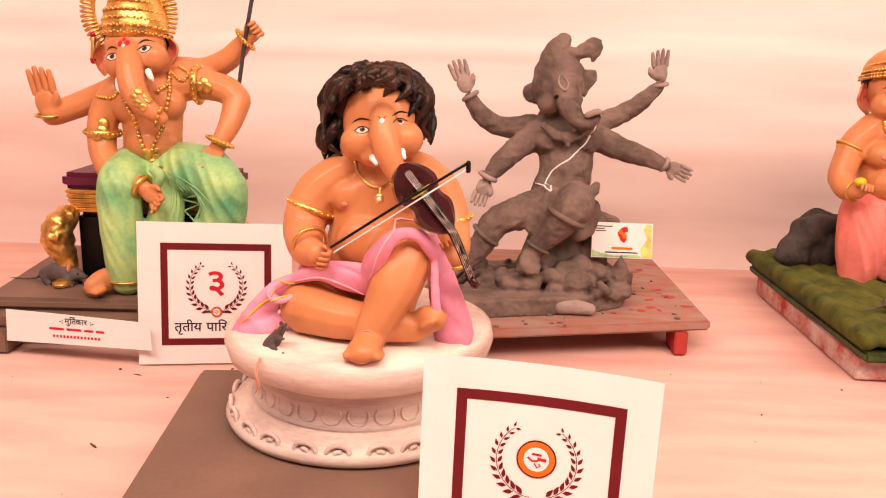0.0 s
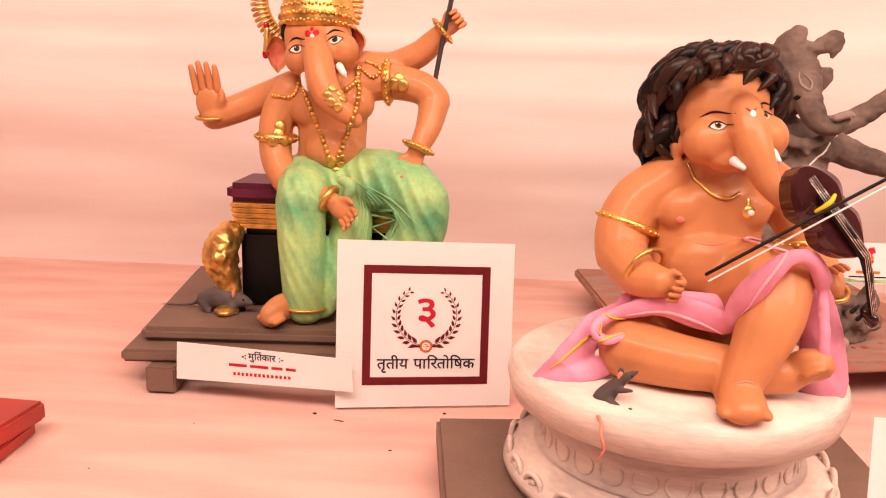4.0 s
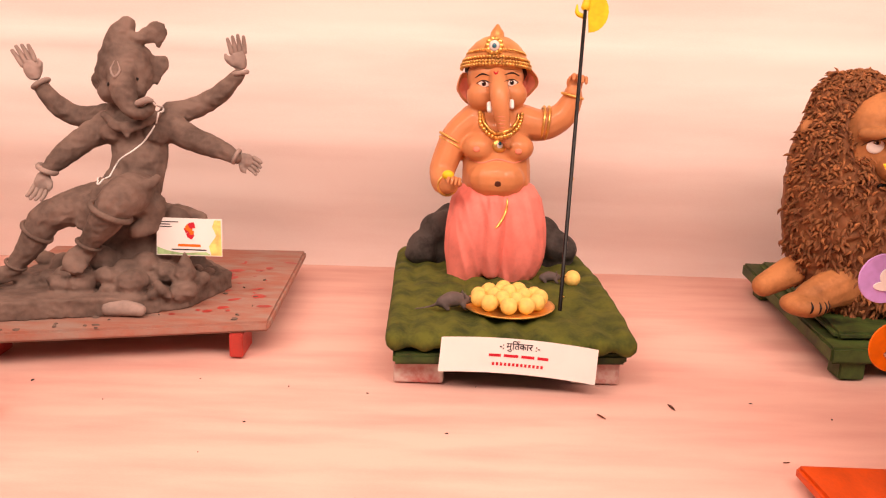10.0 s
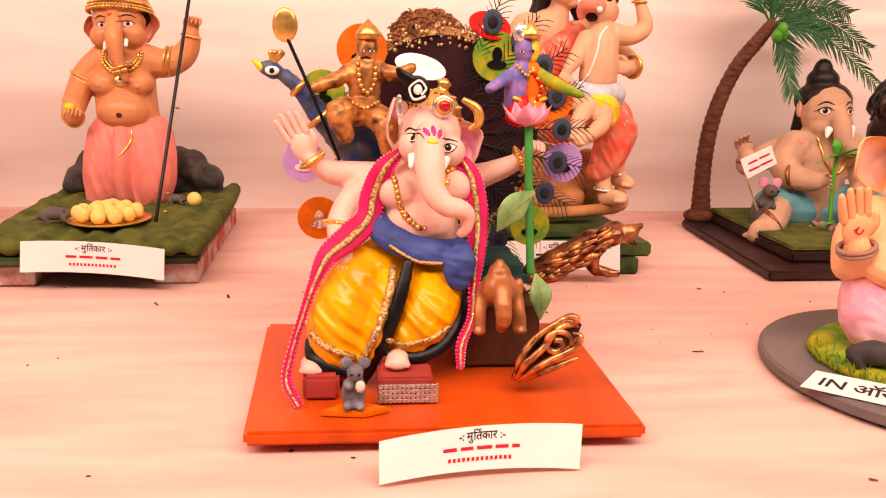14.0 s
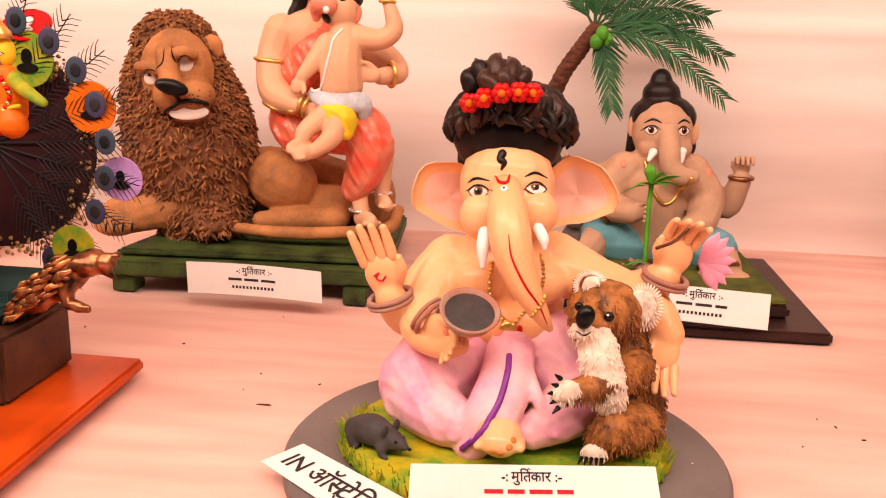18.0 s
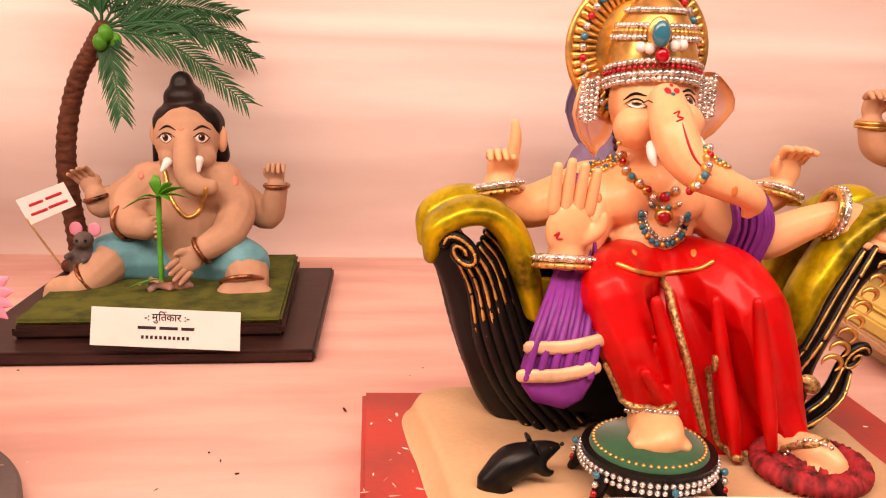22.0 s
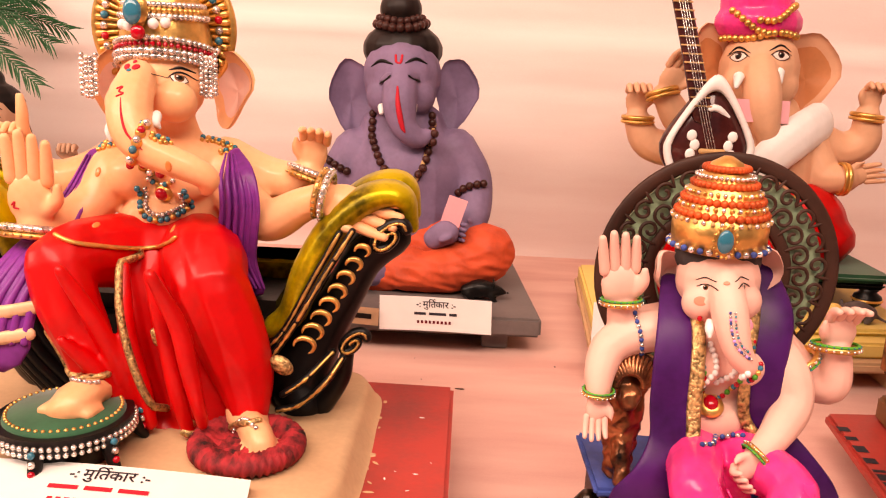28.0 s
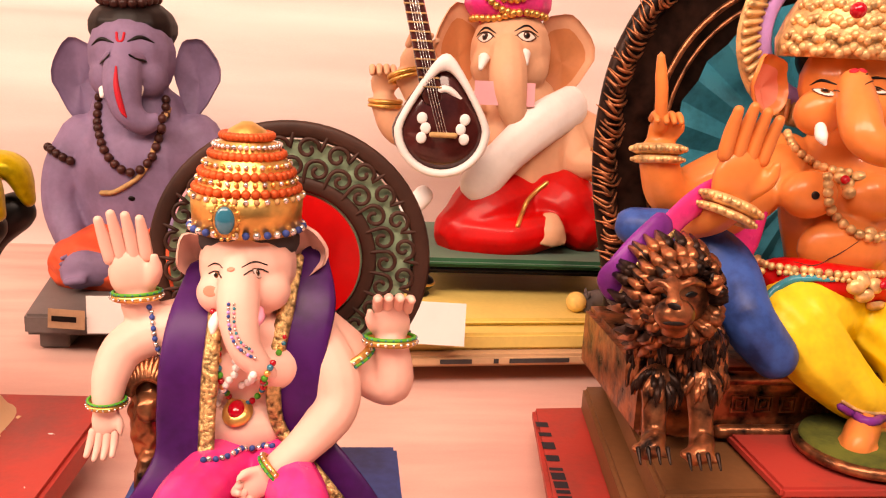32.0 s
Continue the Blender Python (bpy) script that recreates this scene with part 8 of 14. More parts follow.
for q in ((-0.0336, -0.032, 0.2791), (-0.0222, -0.042, 0.2838), (-0.0092, -0.047, 0.2880), (0.0029, -0.044, 0.2892), (0.0132, -0.036, 0.2886)):
    for j in range(6):
        a = 2 * math.pi * j / 6
        f.blob(RED, (q[0] + 0.0042 * math.cos(a), q[1], q[2] + 0.0042 * math.sin(a)), 0.0038, None, False)
    f.blob(ORANGE, (q[0], q[1] - 0.0035, q[2]), 0.0030, None, False)
shell(f, CREAM, (-0.0487, 0.010, 0.1977), 0.0292, 0.0292, -14, 22, PINKSKIN)
shell(f, CREAM, (0.0524, 0.010, 0.2048), 0.0292, 0.0292, 14, -22, PINKSKIN)
f.eye((-0.0223, -0.050, 0.2163), 0.0085, 0.0052, -4, AMBER).eye((0.0212, -0.050, 0.2208), 0.0085, 0.0052, 8, AMBER)
f.line(BLACK, [(-0.0306, -0.050, 0.2235), (-0.0247, -0.050, 0.2267), (-0.0145, -0.050, 0.2251)], 0.0012).line(BLACK, [(0.0124, -0.050, 0.2296), (0.0206, -0.050, 0.2333), (0.0308, -0.050, 0.2304)], 0.0012)
f.line(RED, [(-0.0103, -0.050, 0.2286), (-0.0085, -0.050, 0.2236), (-0.0050, -0.050, 0.2221), (-0.0017, -0.050, 0.2239), (-0.0002, -0.050, 0.2295)], 0.0015, True, 0.0003)
f.dab(WHITE, (-0.0045, -0.050, 0.2179), 0.0028, 0.0028).dab(BLACK, (-0.0045, -0.050, 0.2179), 0.0011, 0.0011, 0, 0.001)
f.limb(HAIR, [(-0.0064, -0.052, 0.2448), (-0.0077, -0.055, 0.2408), (-0.0046, -0.056, 0.2386), (-0.0065, -0.052, 0.2332)], [0.0034, 0.0028, 0.0024, 0.0010], melt=False)
f.limb(WHITE, [(-0.0166, -0.058, 0.1862), (-0.0171, -0.066, 0.1761), (-0.0164, -0.068, 0.1624)], [0.0047, 0.0047, 0.0021], melt=False).limb(WHITE, [(0.0230, -0.060, 0.1919), (0.0270, -0.066, 0.1856), (0.0282, -0.068, 0.1793)], [0.0043, 0.0042, 0.0021], melt=False)
f.line(RED, [(0.0015, -0.080, 0.1901), (0.0054, -0.090, 0.1758), (0.0159, -0.090, 0.1557), (0.0266, -0.090, 0.1417), (0.0342, -0.090, 0.1273)], 0.0009, True, 0.0002)
f.line(VIOLET2, [(0.0081, -0.090, 0.0997), (0.0087, -0.120, 0.0931), (0.0014, -0.120, 0.0714), (-0.0141, -0.120, 0.0464), (-0.0221, -0.120, 0.0369)], 0.0024, False, 0.0006)
f.beads(GOLD, [(-0.0099, -0.050, 0.1602), (-0.0110, -0.050, 0.1400), (-0.0042, -0.060, 0.1251), (0.0057, -0.060, 0.1141)], 0.0021, 1.5).beads(GOLD, [(0.0295, -0.050, 0.1689), (0.0296, -0.050, 0.1469), (0.0231, -0.060, 0.1313), (0.0087, -0.060, 0.1143)], 0.0016, 1.5)
f.dab(GOLD, (0.0058, -0.060, 0.1114), 0.0071, 0.0066, 0, 0.002).dab(RED, (0.0145, -0.060, 0.1110), 0.0024, 0.0038).dab(BLUSH, (-0.0019, -0.060, 0.1073), 0.0042, 0.0033)
for q, ax, r in (((-0.0897, -0.043, 0.1268), (-0.3, -0.1, 1), 0.0169), ((0.1250, -0.020, 0.1498), (0.25, -0.1, 1), 0.0169), ((-0.0542, -0.068, 0.1198), (0.75, -0.4, -0.5), 0.0146)):
    f.bangle(REDWOOD, q, ax, r, r * 0.14).bangle(REDWOOD, Vector(q) - Vector(ax) * 0.004, ax, r * 1.02, r * 0.12)
f.limb(TWIG, [(0.1106, -0.055, 0.1807), (0.1219, -0.060, 0.1877), (0.1304, -0.060, 0.1974)], 0.0013, melt=False)
for i in range(7):
    a = radians(-70 + i * 25)
    f.limb(PINK, [(0.1533, -0.010, 0.1605), Vector((0.1575, -0.010, 0.1622)) + Vector((math.cos(a) * 0.010, -0.003, math.sin(a) * 0.014)), Vector((0.1601, -0.010, 0.1623)) + Vector((math.cos(a) * 0.018, -0.004, math.sin(a) * 0.024))], [0.003, 0.006, 0.0008], 0.35, melt=False)
for q in ((0.1082, -0.070, 0.1060), (0.1131, -0.075, 0.0921), (0.1195, -0.075, 0.0837), (0.1255, -0.075, 0.0814), (-0.0384, -0.100, 0.1192), (-0.0205, -0.100, 0.1119), (-0.0267, -0.100, 0.1136)):
    f.dab(BLUSH, q, 0.0028, 0.0033)
for q in ((-0.0007, -0.130, 0.0446), (0.0054, -0.130, 0.0433), (0.0112, -0.130, 0.0486), (0.0142, -0.130, 0.0531)):
    f.dab(ORSKIN, q, 0.0028, 0.0024)
f.line(REDINK, [(-0.1000, -0.060, 0.1471), (-0.0964, -0.060, 0.1500), (-0.0982, -0.060, 0.1455), (-0.0938, -0.060, 0.1439), (-0.0911, -0.060, 0.1476)], 0.0008, False, 0.0003)
f.finish("statue", 1.555, 0.685, "cream painted elephant-headed deity with a dark topknot and pink dhoti")

v, fs = lathe([(0.008, 0.0), (0.018, 0.008), (0.0225, 0.017), (0.021, 0.018), (0.0195, 0.015), (0.0005, 0.0145)], 32, False)
bowl = empty("bowl", 1.555 + (-0.025, -0.085, 0.126)[0], 0.685 - 0.09, (-0.025, -0.085, 0.123)[2])
bowl.rotation_euler = (radians(28), radians(10), 0)
link("dish", v, fs, REDWOOD, bowl, "brown clay dish", smooth=True)
v, fs = lathe([(0.0195, 0.0148), (0.010, 0.0162), (0.0005, 0.0165)], 24, False)
link("filling", v, fs, DKGREY, bowl, "grey filling", smooth=True)
tagged(bowl, "small brown clay bowl filled with grey stuff", "bowl")

f = Figure((0.042, 0.948, -0.315), 0.0018)
f.limb(KOALA, [(0.1041, -0.045, 0.0296), (0.1040, -0.042, 0.0572), (0.0944, -0.046, 0.0908), (0.0848, -0.052, 0.1149)], [0.0272, 0.0264, 0.0236, 0.0199], 0.85)
f.blob(KOALA, (0.0763, -0.060, 0.1319), (0.0292, 0.0263, 0.0235)).blob(KOALA, (0.0637, -0.085, 0.1298), (0.0160, 0.0141, 0.0132))
f.limb(KOALA, [(0.1013, -0.075, 0.0944), (0.0781, -0.100, 0.0916), (0.0582, -0.112, 0.0886), (0.0484, -0.116, 0.0878)], [0.0142, 0.0116, 0.0090, 0.0078])
f.limb(KOALA, [(0.1043, -0.080, 0.0494), (0.0866, -0.100, 0.0543), (0.0780, -0.102, 0.0470), (0.0752, -0.105, 0.0392)], [0.0199, 0.0168, 0.0135, 0.0095])
f.limb(KOALA, [(0.0672, -0.055, 0.1423), (0.0626, -0.052, 0.1484)], [0.0112, 0.0113], 0.5).limb(KOALA, [(0.0953, -0.055, 0.1343), (0.1022, -0.052, 0.1348)], [0.0121, 0.0130], 0.5)
f.limb(FURWHITE, [(0.0684, -0.098, 0.1192), (0.0720, -0.104, 0.1045), (0.0785, -0.104, 0.0837), (0.0835, -0.100, 0.0695)], [0.0144, 0.0151, 0.0143, 0.0104], 0.5)
f.limb(FURWHITE, [(0.0504, -0.118, 0.0895), (0.0438, -0.122, 0.0897)], [0.0085, 0.0077]).blob(FURWHITE, (0.0718, -0.112, 0.0413), (0.0094, 0.0075, 0.0071))
f.blob(FURWHITE, (0.0570, -0.105, 0.1298), (0.0094, 0.0075, 0.0066)).blob(FURWHITE, (0.1020, -0.066, 0.1377), (0.0113, 0.0038, 0.0141)).blob(FURWHITE, (0.0645, -0.066, 0.1527), (0.0075, 0.0033, 0.0075))
f.bake(2)
for m, v, q in f.done:
    for w in v:
        w += Vector((noise.noise(w * 180), noise.noise(w * 180 + Vector((5, 0, 0))), noise.noise(Vector((w.x * 180, w.y * 180, w.z * 60))))) * 0.0008
f.tufts(KOALA, [KOALA], 1500, 0.0040, 0.0006, 0.8, 21, front=0.0, swirl=0.3).tufts(FURWHITE, [FURWHITE], 420, 0.0036, 0.0006, 0.8, 22, front=0.0, swirl=0.3)
f.blob(BLACK, (0.0579, -0.112, 0.1425), (0.0066, 0.0052, 0.0089), (0, 15, 0), False).blob(BLACK, (0.0743, -0.108, 0.1424), (0.0038, 0.0028, 0.0038), None, False).blob(BLACK, (0.0537, -0.104, 0.1474), (0.0033, 0.0028, 0.0033), None, False)
f.blob(WHITE, (0.0728, -0.114, 0.1456), (0.0009, 0.0009, 0.0009), None, False)
f.line(BLACK, [(0.0519, -0.120, 0.1347), (0.0578, -0.120, 0.1319), (0.0623, -0.120, 0.1346)], 0.0007)
for k in range(5):
    f.limb(BLACK, [Vector((0.0391, -0.124, 0.0901)) + Vector((0.002 * abs(k - 2), 0, (2 - k) * 0.0055)), Vector((0.0354, -0.128, 0.0909)) + Vector((0.002 * abs(k - 2), 0, (2 - k) * 0.0072))], [0.0020, 0.0006], melt=False)
    f.limb(BLACK, [Vector((0.0689, -0.122, 0.0414)) + Vector(((k - 2) * 0.0035, 0, 0)), Vector((0.0678, -0.128, 0.0398)) + Vector(((k - 2) * 0.0042, 0, 0))], [0.0016, 0.0005], melt=False)
for c_, rx_, rz_ in (((0.1032, -0.060, 0.1370), 0.0150, 0.0188), ((0.0638, -0.058, 0.1508), 0.0122, 0.0122)):
    for i in range(40):
        a = 2 * math.pi * i / 40
        f.limb(FURWHITE, [Vector(c_) + Vector((math.cos(a) * rx_ * 0.75, -0.004, math.sin(a) * rz_ * 0.75)), Vector(c_) + Vector((math.cos(a) * rx_ * 1.02, -0.004, math.sin(a) * rz_ * 1.0))], [0.0014, 0.0005], melt=False, n=2, seg=5)
f.finish("koala_statue", 1.555, 0.685, "brown and white painted koala figure hugging the deity's knee")
f = mouse(DKGREY, 0.056, tail=False)

ob = f.finish("mouse_figure", 1.555 + (-0.090, -0.080, 0.030)[0], 0.685 - 0.10, "dark grey painted mouse figure on the grass base", 0.024, "mouse figure")
ob.rotation_euler = (0, 0, radians(-30))
gb = empty("grass_base", 1.56, 0.625, 0.0142)
v, fs = lathe([(0.124, 0.0), (0.127, 0.004), (0.122, 0.009), (0.112, 0.011), (0.0005, 0.012)], 64, False)
link("mound", [(x, y * 0.86, z) for x, y, z in v], fs, GRASS, gb, "green and yellow painted grass mound", smooth=True)
rnd = random.Random(2)
vs, fs = [], []
for i in range(420):
    a = rnd.uniform(math.pi * 0.9, math.pi * 2.1)
    r = rnd.uniform(0.108, 0.128)
    b = Vector((r * math.cos(a), r * 0.86 * math.sin(a), 0.002))
    d = Vector((math.cos(a) * 0.3 + rnd.uniform(-0.4, 0.4), math.sin(a) * 0.3, 1)).normalized()
    v, q = tube([b, b + d * rnd.uniform(0.008, 0.016)], [0.0013, 0.0003], 1, 4)
    n0 = len(vs)
    vs += v
    fs += [tuple(j + n0 for j in w) for w in q]
tagged(link("grass_blades", vs, fs, GRASS, gb, "painted grass blades"), kind="stuff")
tagged(gb, "low oval grass mound painted green and yellow", "base")

# ---- statue in a red dhoti on a black and gold sofa ----
f = Figure((0.196, 0.959, -0.203), 0.0020)
f.limb(CREAM, [(-0.0036, 0.000, 0.2648), (-0.0031, 0.000, 0.2484), (-0.0026, 0.000, 0.2298), (-0.0024, -0.004, 0.2094), (-0.0014, 0.000, 0.1873), (-0.0011, 0.000, 0.1764)], [0.0239, 0.0418, 0.0392, 0.0373, 0.0375, 0.0375], 0.70)
f.blob(CREAM, (-0.0248, -0.022, 0.2326), (0.0188, 0.0136, 0.0162)).blob(CREAM, (0.0156, -0.022, 0.2332), (0.0188, 0.0136, 0.0162)).blob(CREAM, (-0.0053, -0.024, 0.2027), (0.0290, 0.0162, 0.0171))
f.blob(CREAM, (-0.0049, -0.002, 0.3029), (0.0316, 0.0290, 0.0341)).blob(CREAM, (-0.0234, -0.026, 0.2859), (0.0162, 0.0145, 0.0154)).blob(CREAM, (0.0098, -0.026, 0.2887), (0.0162, 0.0145, 0.0154))
f.limb(CREAM, [(-0.0094, -0.042, 0.3056), (-0.0096, -0.058, 0.2898), (-0.0059, -0.068, 0.2743), (0.0040, -0.074, 0.2624), (0.0204, -0.077, 0.2551), (0.0357, -0.076, 0.2493), (0.0460, -0.073, 0.2424), (0.0433, -0.070, 0.2345)], [0.0127, 0.0154, 0.0148, 0.0127, 0.0108, 0.0097, 0.0083, 0.0049])
f.limb(CREAM, [(-0.0426, 0.008, 0.2406), (-0.0673, 0.014, 0.2277), (-0.0900, 0.010, 0.2221), (-0.1058, 0.002, 0.2288), (-0.1133, -0.003, 0.2400)], [0.0190, 0.0179, 0.0165, 0.0146, 0.0127])
f.palm(CREAM, (-0.1136, -0.004, 0.2425), (-0.05, -0.1, 1.0), (1, 0, 0), 0.0392, 0.70)
f.limb(CREAM, [(-0.1066, -0.012, 0.2609), (-0.1052, -0.014, 0.2751), (-0.1062, -0.014, 0.2866)], [0.0050, 0.0046, 0.0033])
f.limb(CREAM, [(-0.0412, -0.008, 0.2365), (-0.0516, -0.022, 0.2142), (-0.0657, -0.042, 0.2018), (-0.0773, -0.062, 0.2031)], [0.0185, 0.0169, 0.0143, 0.0123])
f.palm(CREAM, (-0.0781, -0.064, 0.2043), (0.05, -0.1, 1.0), (1, 0, 0), 0.0640, 0.04, 0.75, 0.03)
f.limb(CREAM, [(0.0374, 0.008, 0.2440), (0.0630, 0.014, 0.2321), (0.0864, 0.010, 0.2296), (0.1008, 0.000, 0.2380)], [0.0190, 0.0175, 0.0160, 0.0128])
f.palm(CREAM, (0.1026, -0.002, 0.2417), (0.16, -0.1, 1.0), (-1, 0, 0), 0.0461, 0.48, 0.5)
f.limb(CREAM, [(0.0355, 0.000, 0.2366), (0.0546, -0.010, 0.2152), (0.0768, -0.026, 0.2066), (0.1032, -0.040, 0.2217), (0.1205, -0.046, 0.2301)], [0.0192, 0.0180, 0.0163, 0.0127, 0.0102])
f.palm(CREAM, (0.1196, -0.046, 0.2301), (1.0, -0.15, -0.33), (0.2, -0.5, -1), 0.0597, 0.14, 0.45)
f.blob(HAIR, (-0.0022, 0.014, 0.3139), (0.0341, 0.0264, 0.0256))
f.limb(RED, [(-0.0012, 0.000, 0.1808), (-0.0001, -0.005, 0.1689)], [0.0392, 0.0415], 0.74)
f.limb(RED, [(-0.0114, -0.010, 0.1766), (-0.0408, -0.065, 0.1855), (-0.0505, -0.085, 0.1836)], [0.0302, 0.0244, 0.0213])
f.limb(RED, [(-0.0513, -0.086, 0.1831), (-0.0433, -0.092, 0.1584), (-0.0320, -0.094, 0.1321), (-0.0252, -0.097, 0.1116)], [0.0212, 0.0203, 0.0177, 0.0143])
f.limb(RED, [(0.0160, -0.010, 0.1766), (0.0373, -0.055, 0.1792), (0.0480, -0.078, 0.1701)], [0.0319, 0.0303, 0.0260])
f.limb(RED, [(0.0497, -0.078, 0.1685), (0.0608, -0.078, 0.1373), (0.0701, -0.082, 0.1100), (0.0770, -0.094, 0.0901)], [0.0253, 0.0253, 0.0221, 0.0151])
f.limb(RED, [(-0.0013, -0.040, 0.1836), (0.0063, -0.058, 0.1476), (0.0203, -0.068, 0.1054), (0.0338, -0.076, 0.0663)], [0.0247, 0.0316, 0.0303, 0.0231], 0.55)
f.limb(RED, [(0.0296, -0.060, 0.1522), (0.0419, -0.070, 0.1058), (0.0497, -0.080, 0.0698)], [0.0231, 0.0287, 0.0222], 0.5)
f.limb(RED, [(0.0060, -0.080, 0.0689), (0.0292, -0.086, 0.0593), (0.0564, -0.088, 0.0620), (0.0743, -0.100, 0.0784)], [0.0081, 0.0081, 0.0073, 0.0057])
for T_ in ([(-0.0342, -0.120, 0.1883), (-0.0186, -0.110, 0.1526), (-0.0056, -0.100, 0.1144), (0.0032, -0.098, 0.0814)], [(-0.0089, -0.080, 0.1815), (-0.0041, -0.095, 0.1475), (0.0057, -0.100, 0.1103), (0.0126, -0.100, 0.0760)], [(0.0141, -0.100, 0.1829), (0.0232, -0.100, 0.1412), (0.0314, -0.105, 0.1039), (0.0386, -0.105, 0.0736)], [(0.0262, -0.130, 0.1908), (0.0388, -0.120, 0.1553), (0.0461, -0.120, 0.1214), (0.0535, -0.120, 0.0882)], [(-0.0368, -0.120, 0.1414), (-0.0196, -0.110, 0.1186), (-0.0085, -0.100, 0.0867)]):
    f.limb(RED, T_, [0.004, 0.006, 0.006, 0.004][:len(T_)])
f.sole(CREAM, (-0.0235, -0.098, 0.0981), (-0.0286, -0.140, 0.1045), 0.0179).sole(CREAM, (0.0782, -0.100, 0.0783), (0.0959, -0.132, 0.0766), 0.0162)
f.limb(CREAM, [(-0.0252, -0.097, 0.1096), (-0.0244, -0.100, 0.0990)], [0.0129, 0.0128]).limb(CREAM, [(0.0748, -0.096, 0.0869), (0.0802, -0.100, 0.0783)], [0.0136, 0.0128])
f.bake(3)
f.crease([RED], 0.0016, 75, 25, 12, 24)
shell(f, CREAM, (-0.0438, 0.012, 0.2902), 0.0196, 0.0273, 6, 30, PINKSKIN)
shell(f, CREAM, (0.0410, 0.012, 0.2958), 0.0188, 0.0264, -6, -30, PINKSKIN)
f.eye((-0.0280, -0.045, 0.3048), 0.0068, 0.0047, -12, AMBER).eye((0.0095, -0.045, 0.3088), 0.0064, 0.0047, 12, AMBER)
f.line(BLACK, [(-0.0352, -0.040, 0.3088), (-0.0297, -0.045, 0.3134), (-0.0215, -0.045, 0.3115)], 0.0011).line(BLACK, [(0.0032, -0.045, 0.3145), (0.0092, -0.045, 0.3168), (0.0169, -0.040, 0.3141)], 0.0011)
for q, a in (((-0.0123, -0.050, 0.3119), 20), ((-0.0063, -0.050, 0.3120), -20)):
    f.dab(REDINK, q, 0.0021, 0.0034, a)
f.dab(GEMB, (-0.0092, -0.050, 0.3091), 0.0017, 0.0017).dab(REDINK, (-0.0094, -0.050, 0.3163), 0.0013, 0.0021)
f.line(REDINK, [(-0.0108, -0.080, 0.2944), (-0.0095, -0.090, 0.2846), (-0.0039, -0.090, 0.2726), (0.0071, -0.090, 0.2624)], 0.0009, True, 0.0002)
f.line(REDINK, [(-0.0159, -0.080, 0.3011), (-0.0124, -0.080, 0.3026), (-0.0137, -0.080, 0.2991), (-0.0102, -0.080, 0.2978), (-0.0143, -0.080, 0.2956)], 0.0006, False, 0.0002)
f.limb(WHITE, [(-0.0216, -0.056, 0.2763), (-0.0228, -0.062, 0.2702), (-0.0213, -0.064, 0.2645)], [0.0039, 0.0034, 0.0015], melt=False).limb(WHITE, [(0.0078, -0.058, 0.2815), (0.0093, -0.064, 0.2776), (0.0117, -0.064, 0.2740)], [0.0035, 0.0031, 0.0011], melt=False)
# crown, jewelled band and fluted halo
hc = Vector((-0.0111, 0.022, 0.3392))
v, fs = ball(hc, (0.0520, 0.005, 0.0589), None, 44, 16)
f.put(GOLD, (v, fs), False)
for i in range(56):
    a = 2 * math.pi * i / 56
    f.limb(GOLD, [hc + Vector((math.cos(a) * 0.0333, -0.006, math.sin(a) * 0.0367)), hc + Vector((math.cos(a) * 0.0478, -0.006, math.sin(a) * 0.0537))], [0.0015, 0.0030], melt=False, n=2, seg=6)
for i in range(40):
    a = 2 * math.pi * i / 40
    f.blob((SILVER, GEMR, SILVER, GEMB)[i % 4], hc + Vector((math.cos(a) * 0.0427, -0.0085, math.sin(a) * 0.0478)), 0.0030, None, False)
f.put(GOLD, ring_vf(hc + Vector((0, -0.003, 0)), (0, 1, 0), 0.0512, 0.0032, 48, 8), False)
f.put(GOLD, ([Vector(q) + Vector((-0.0048, 0.004, 0.3256)) for q in lathe([(0.0322, -0.008), (0.0330, 0.0044), (0.0300, 0.0176), (0.0255, 0.0317), (0.0180, 0.0440), (0.0080, 0.0537), (0.0018, 0.0598)], 36)[0]], lathe([(1, 0)] * 7, 36)[1]), False)
cb = Vector((-0.0048, 0.004, 0.3256))
for k, (dz, w, m, r) in enumerate(((-0.006, 0.0345, SILVER, 0.0024), (-0.002, 0.0350, SILVER, 0.0026), (0.0025, 0.0350, GEMR, 0.0018), (0.0065, 0.0345, SILVER, 0.0024), (0.021, 0.0310, SILVER, 0.0024), (0.025, 0.0300, GOLD, 0.0024), (0.029, 0.0285, SILVER, 0.0024), (0.040, 0.0225, SILVER, 0.0022))):
    for i in range(26):
        a = math.pi * (1.02 + 0.96 * i / 25)
        f.blob(m, (cb.x + math.cos(a) * w, cb.y + math.sin(a) * w, cb.z + dz - 0.008 * math.sin(a) * (1 if k < 4 else 0) - (0.008 if k < 4 else 0)), r, None, False)
f.blob(GEMR, (-0.0116, -0.034, 0.3352), (0.0051, 0.0034, 0.0051), None, False).blob(GOLD, (-0.0138, -0.030, 0.3494), (0.0085, 0.0034, 0.0115), None, False).blob(GEMB, (-0.0144, -0.036, 0.3490), (0.0064, 0.0038, 0.0090), None, False)
for q in ((-0.0246, -0.026, 0.3401), (-0.0192, -0.030, 0.3394), (-0.0022, -0.030, 0.3415), (0.0048, -0.026, 0.3426)):
    f.blob(WHITE, q, (0.0038, 0.0038, 0.0038), None, False)
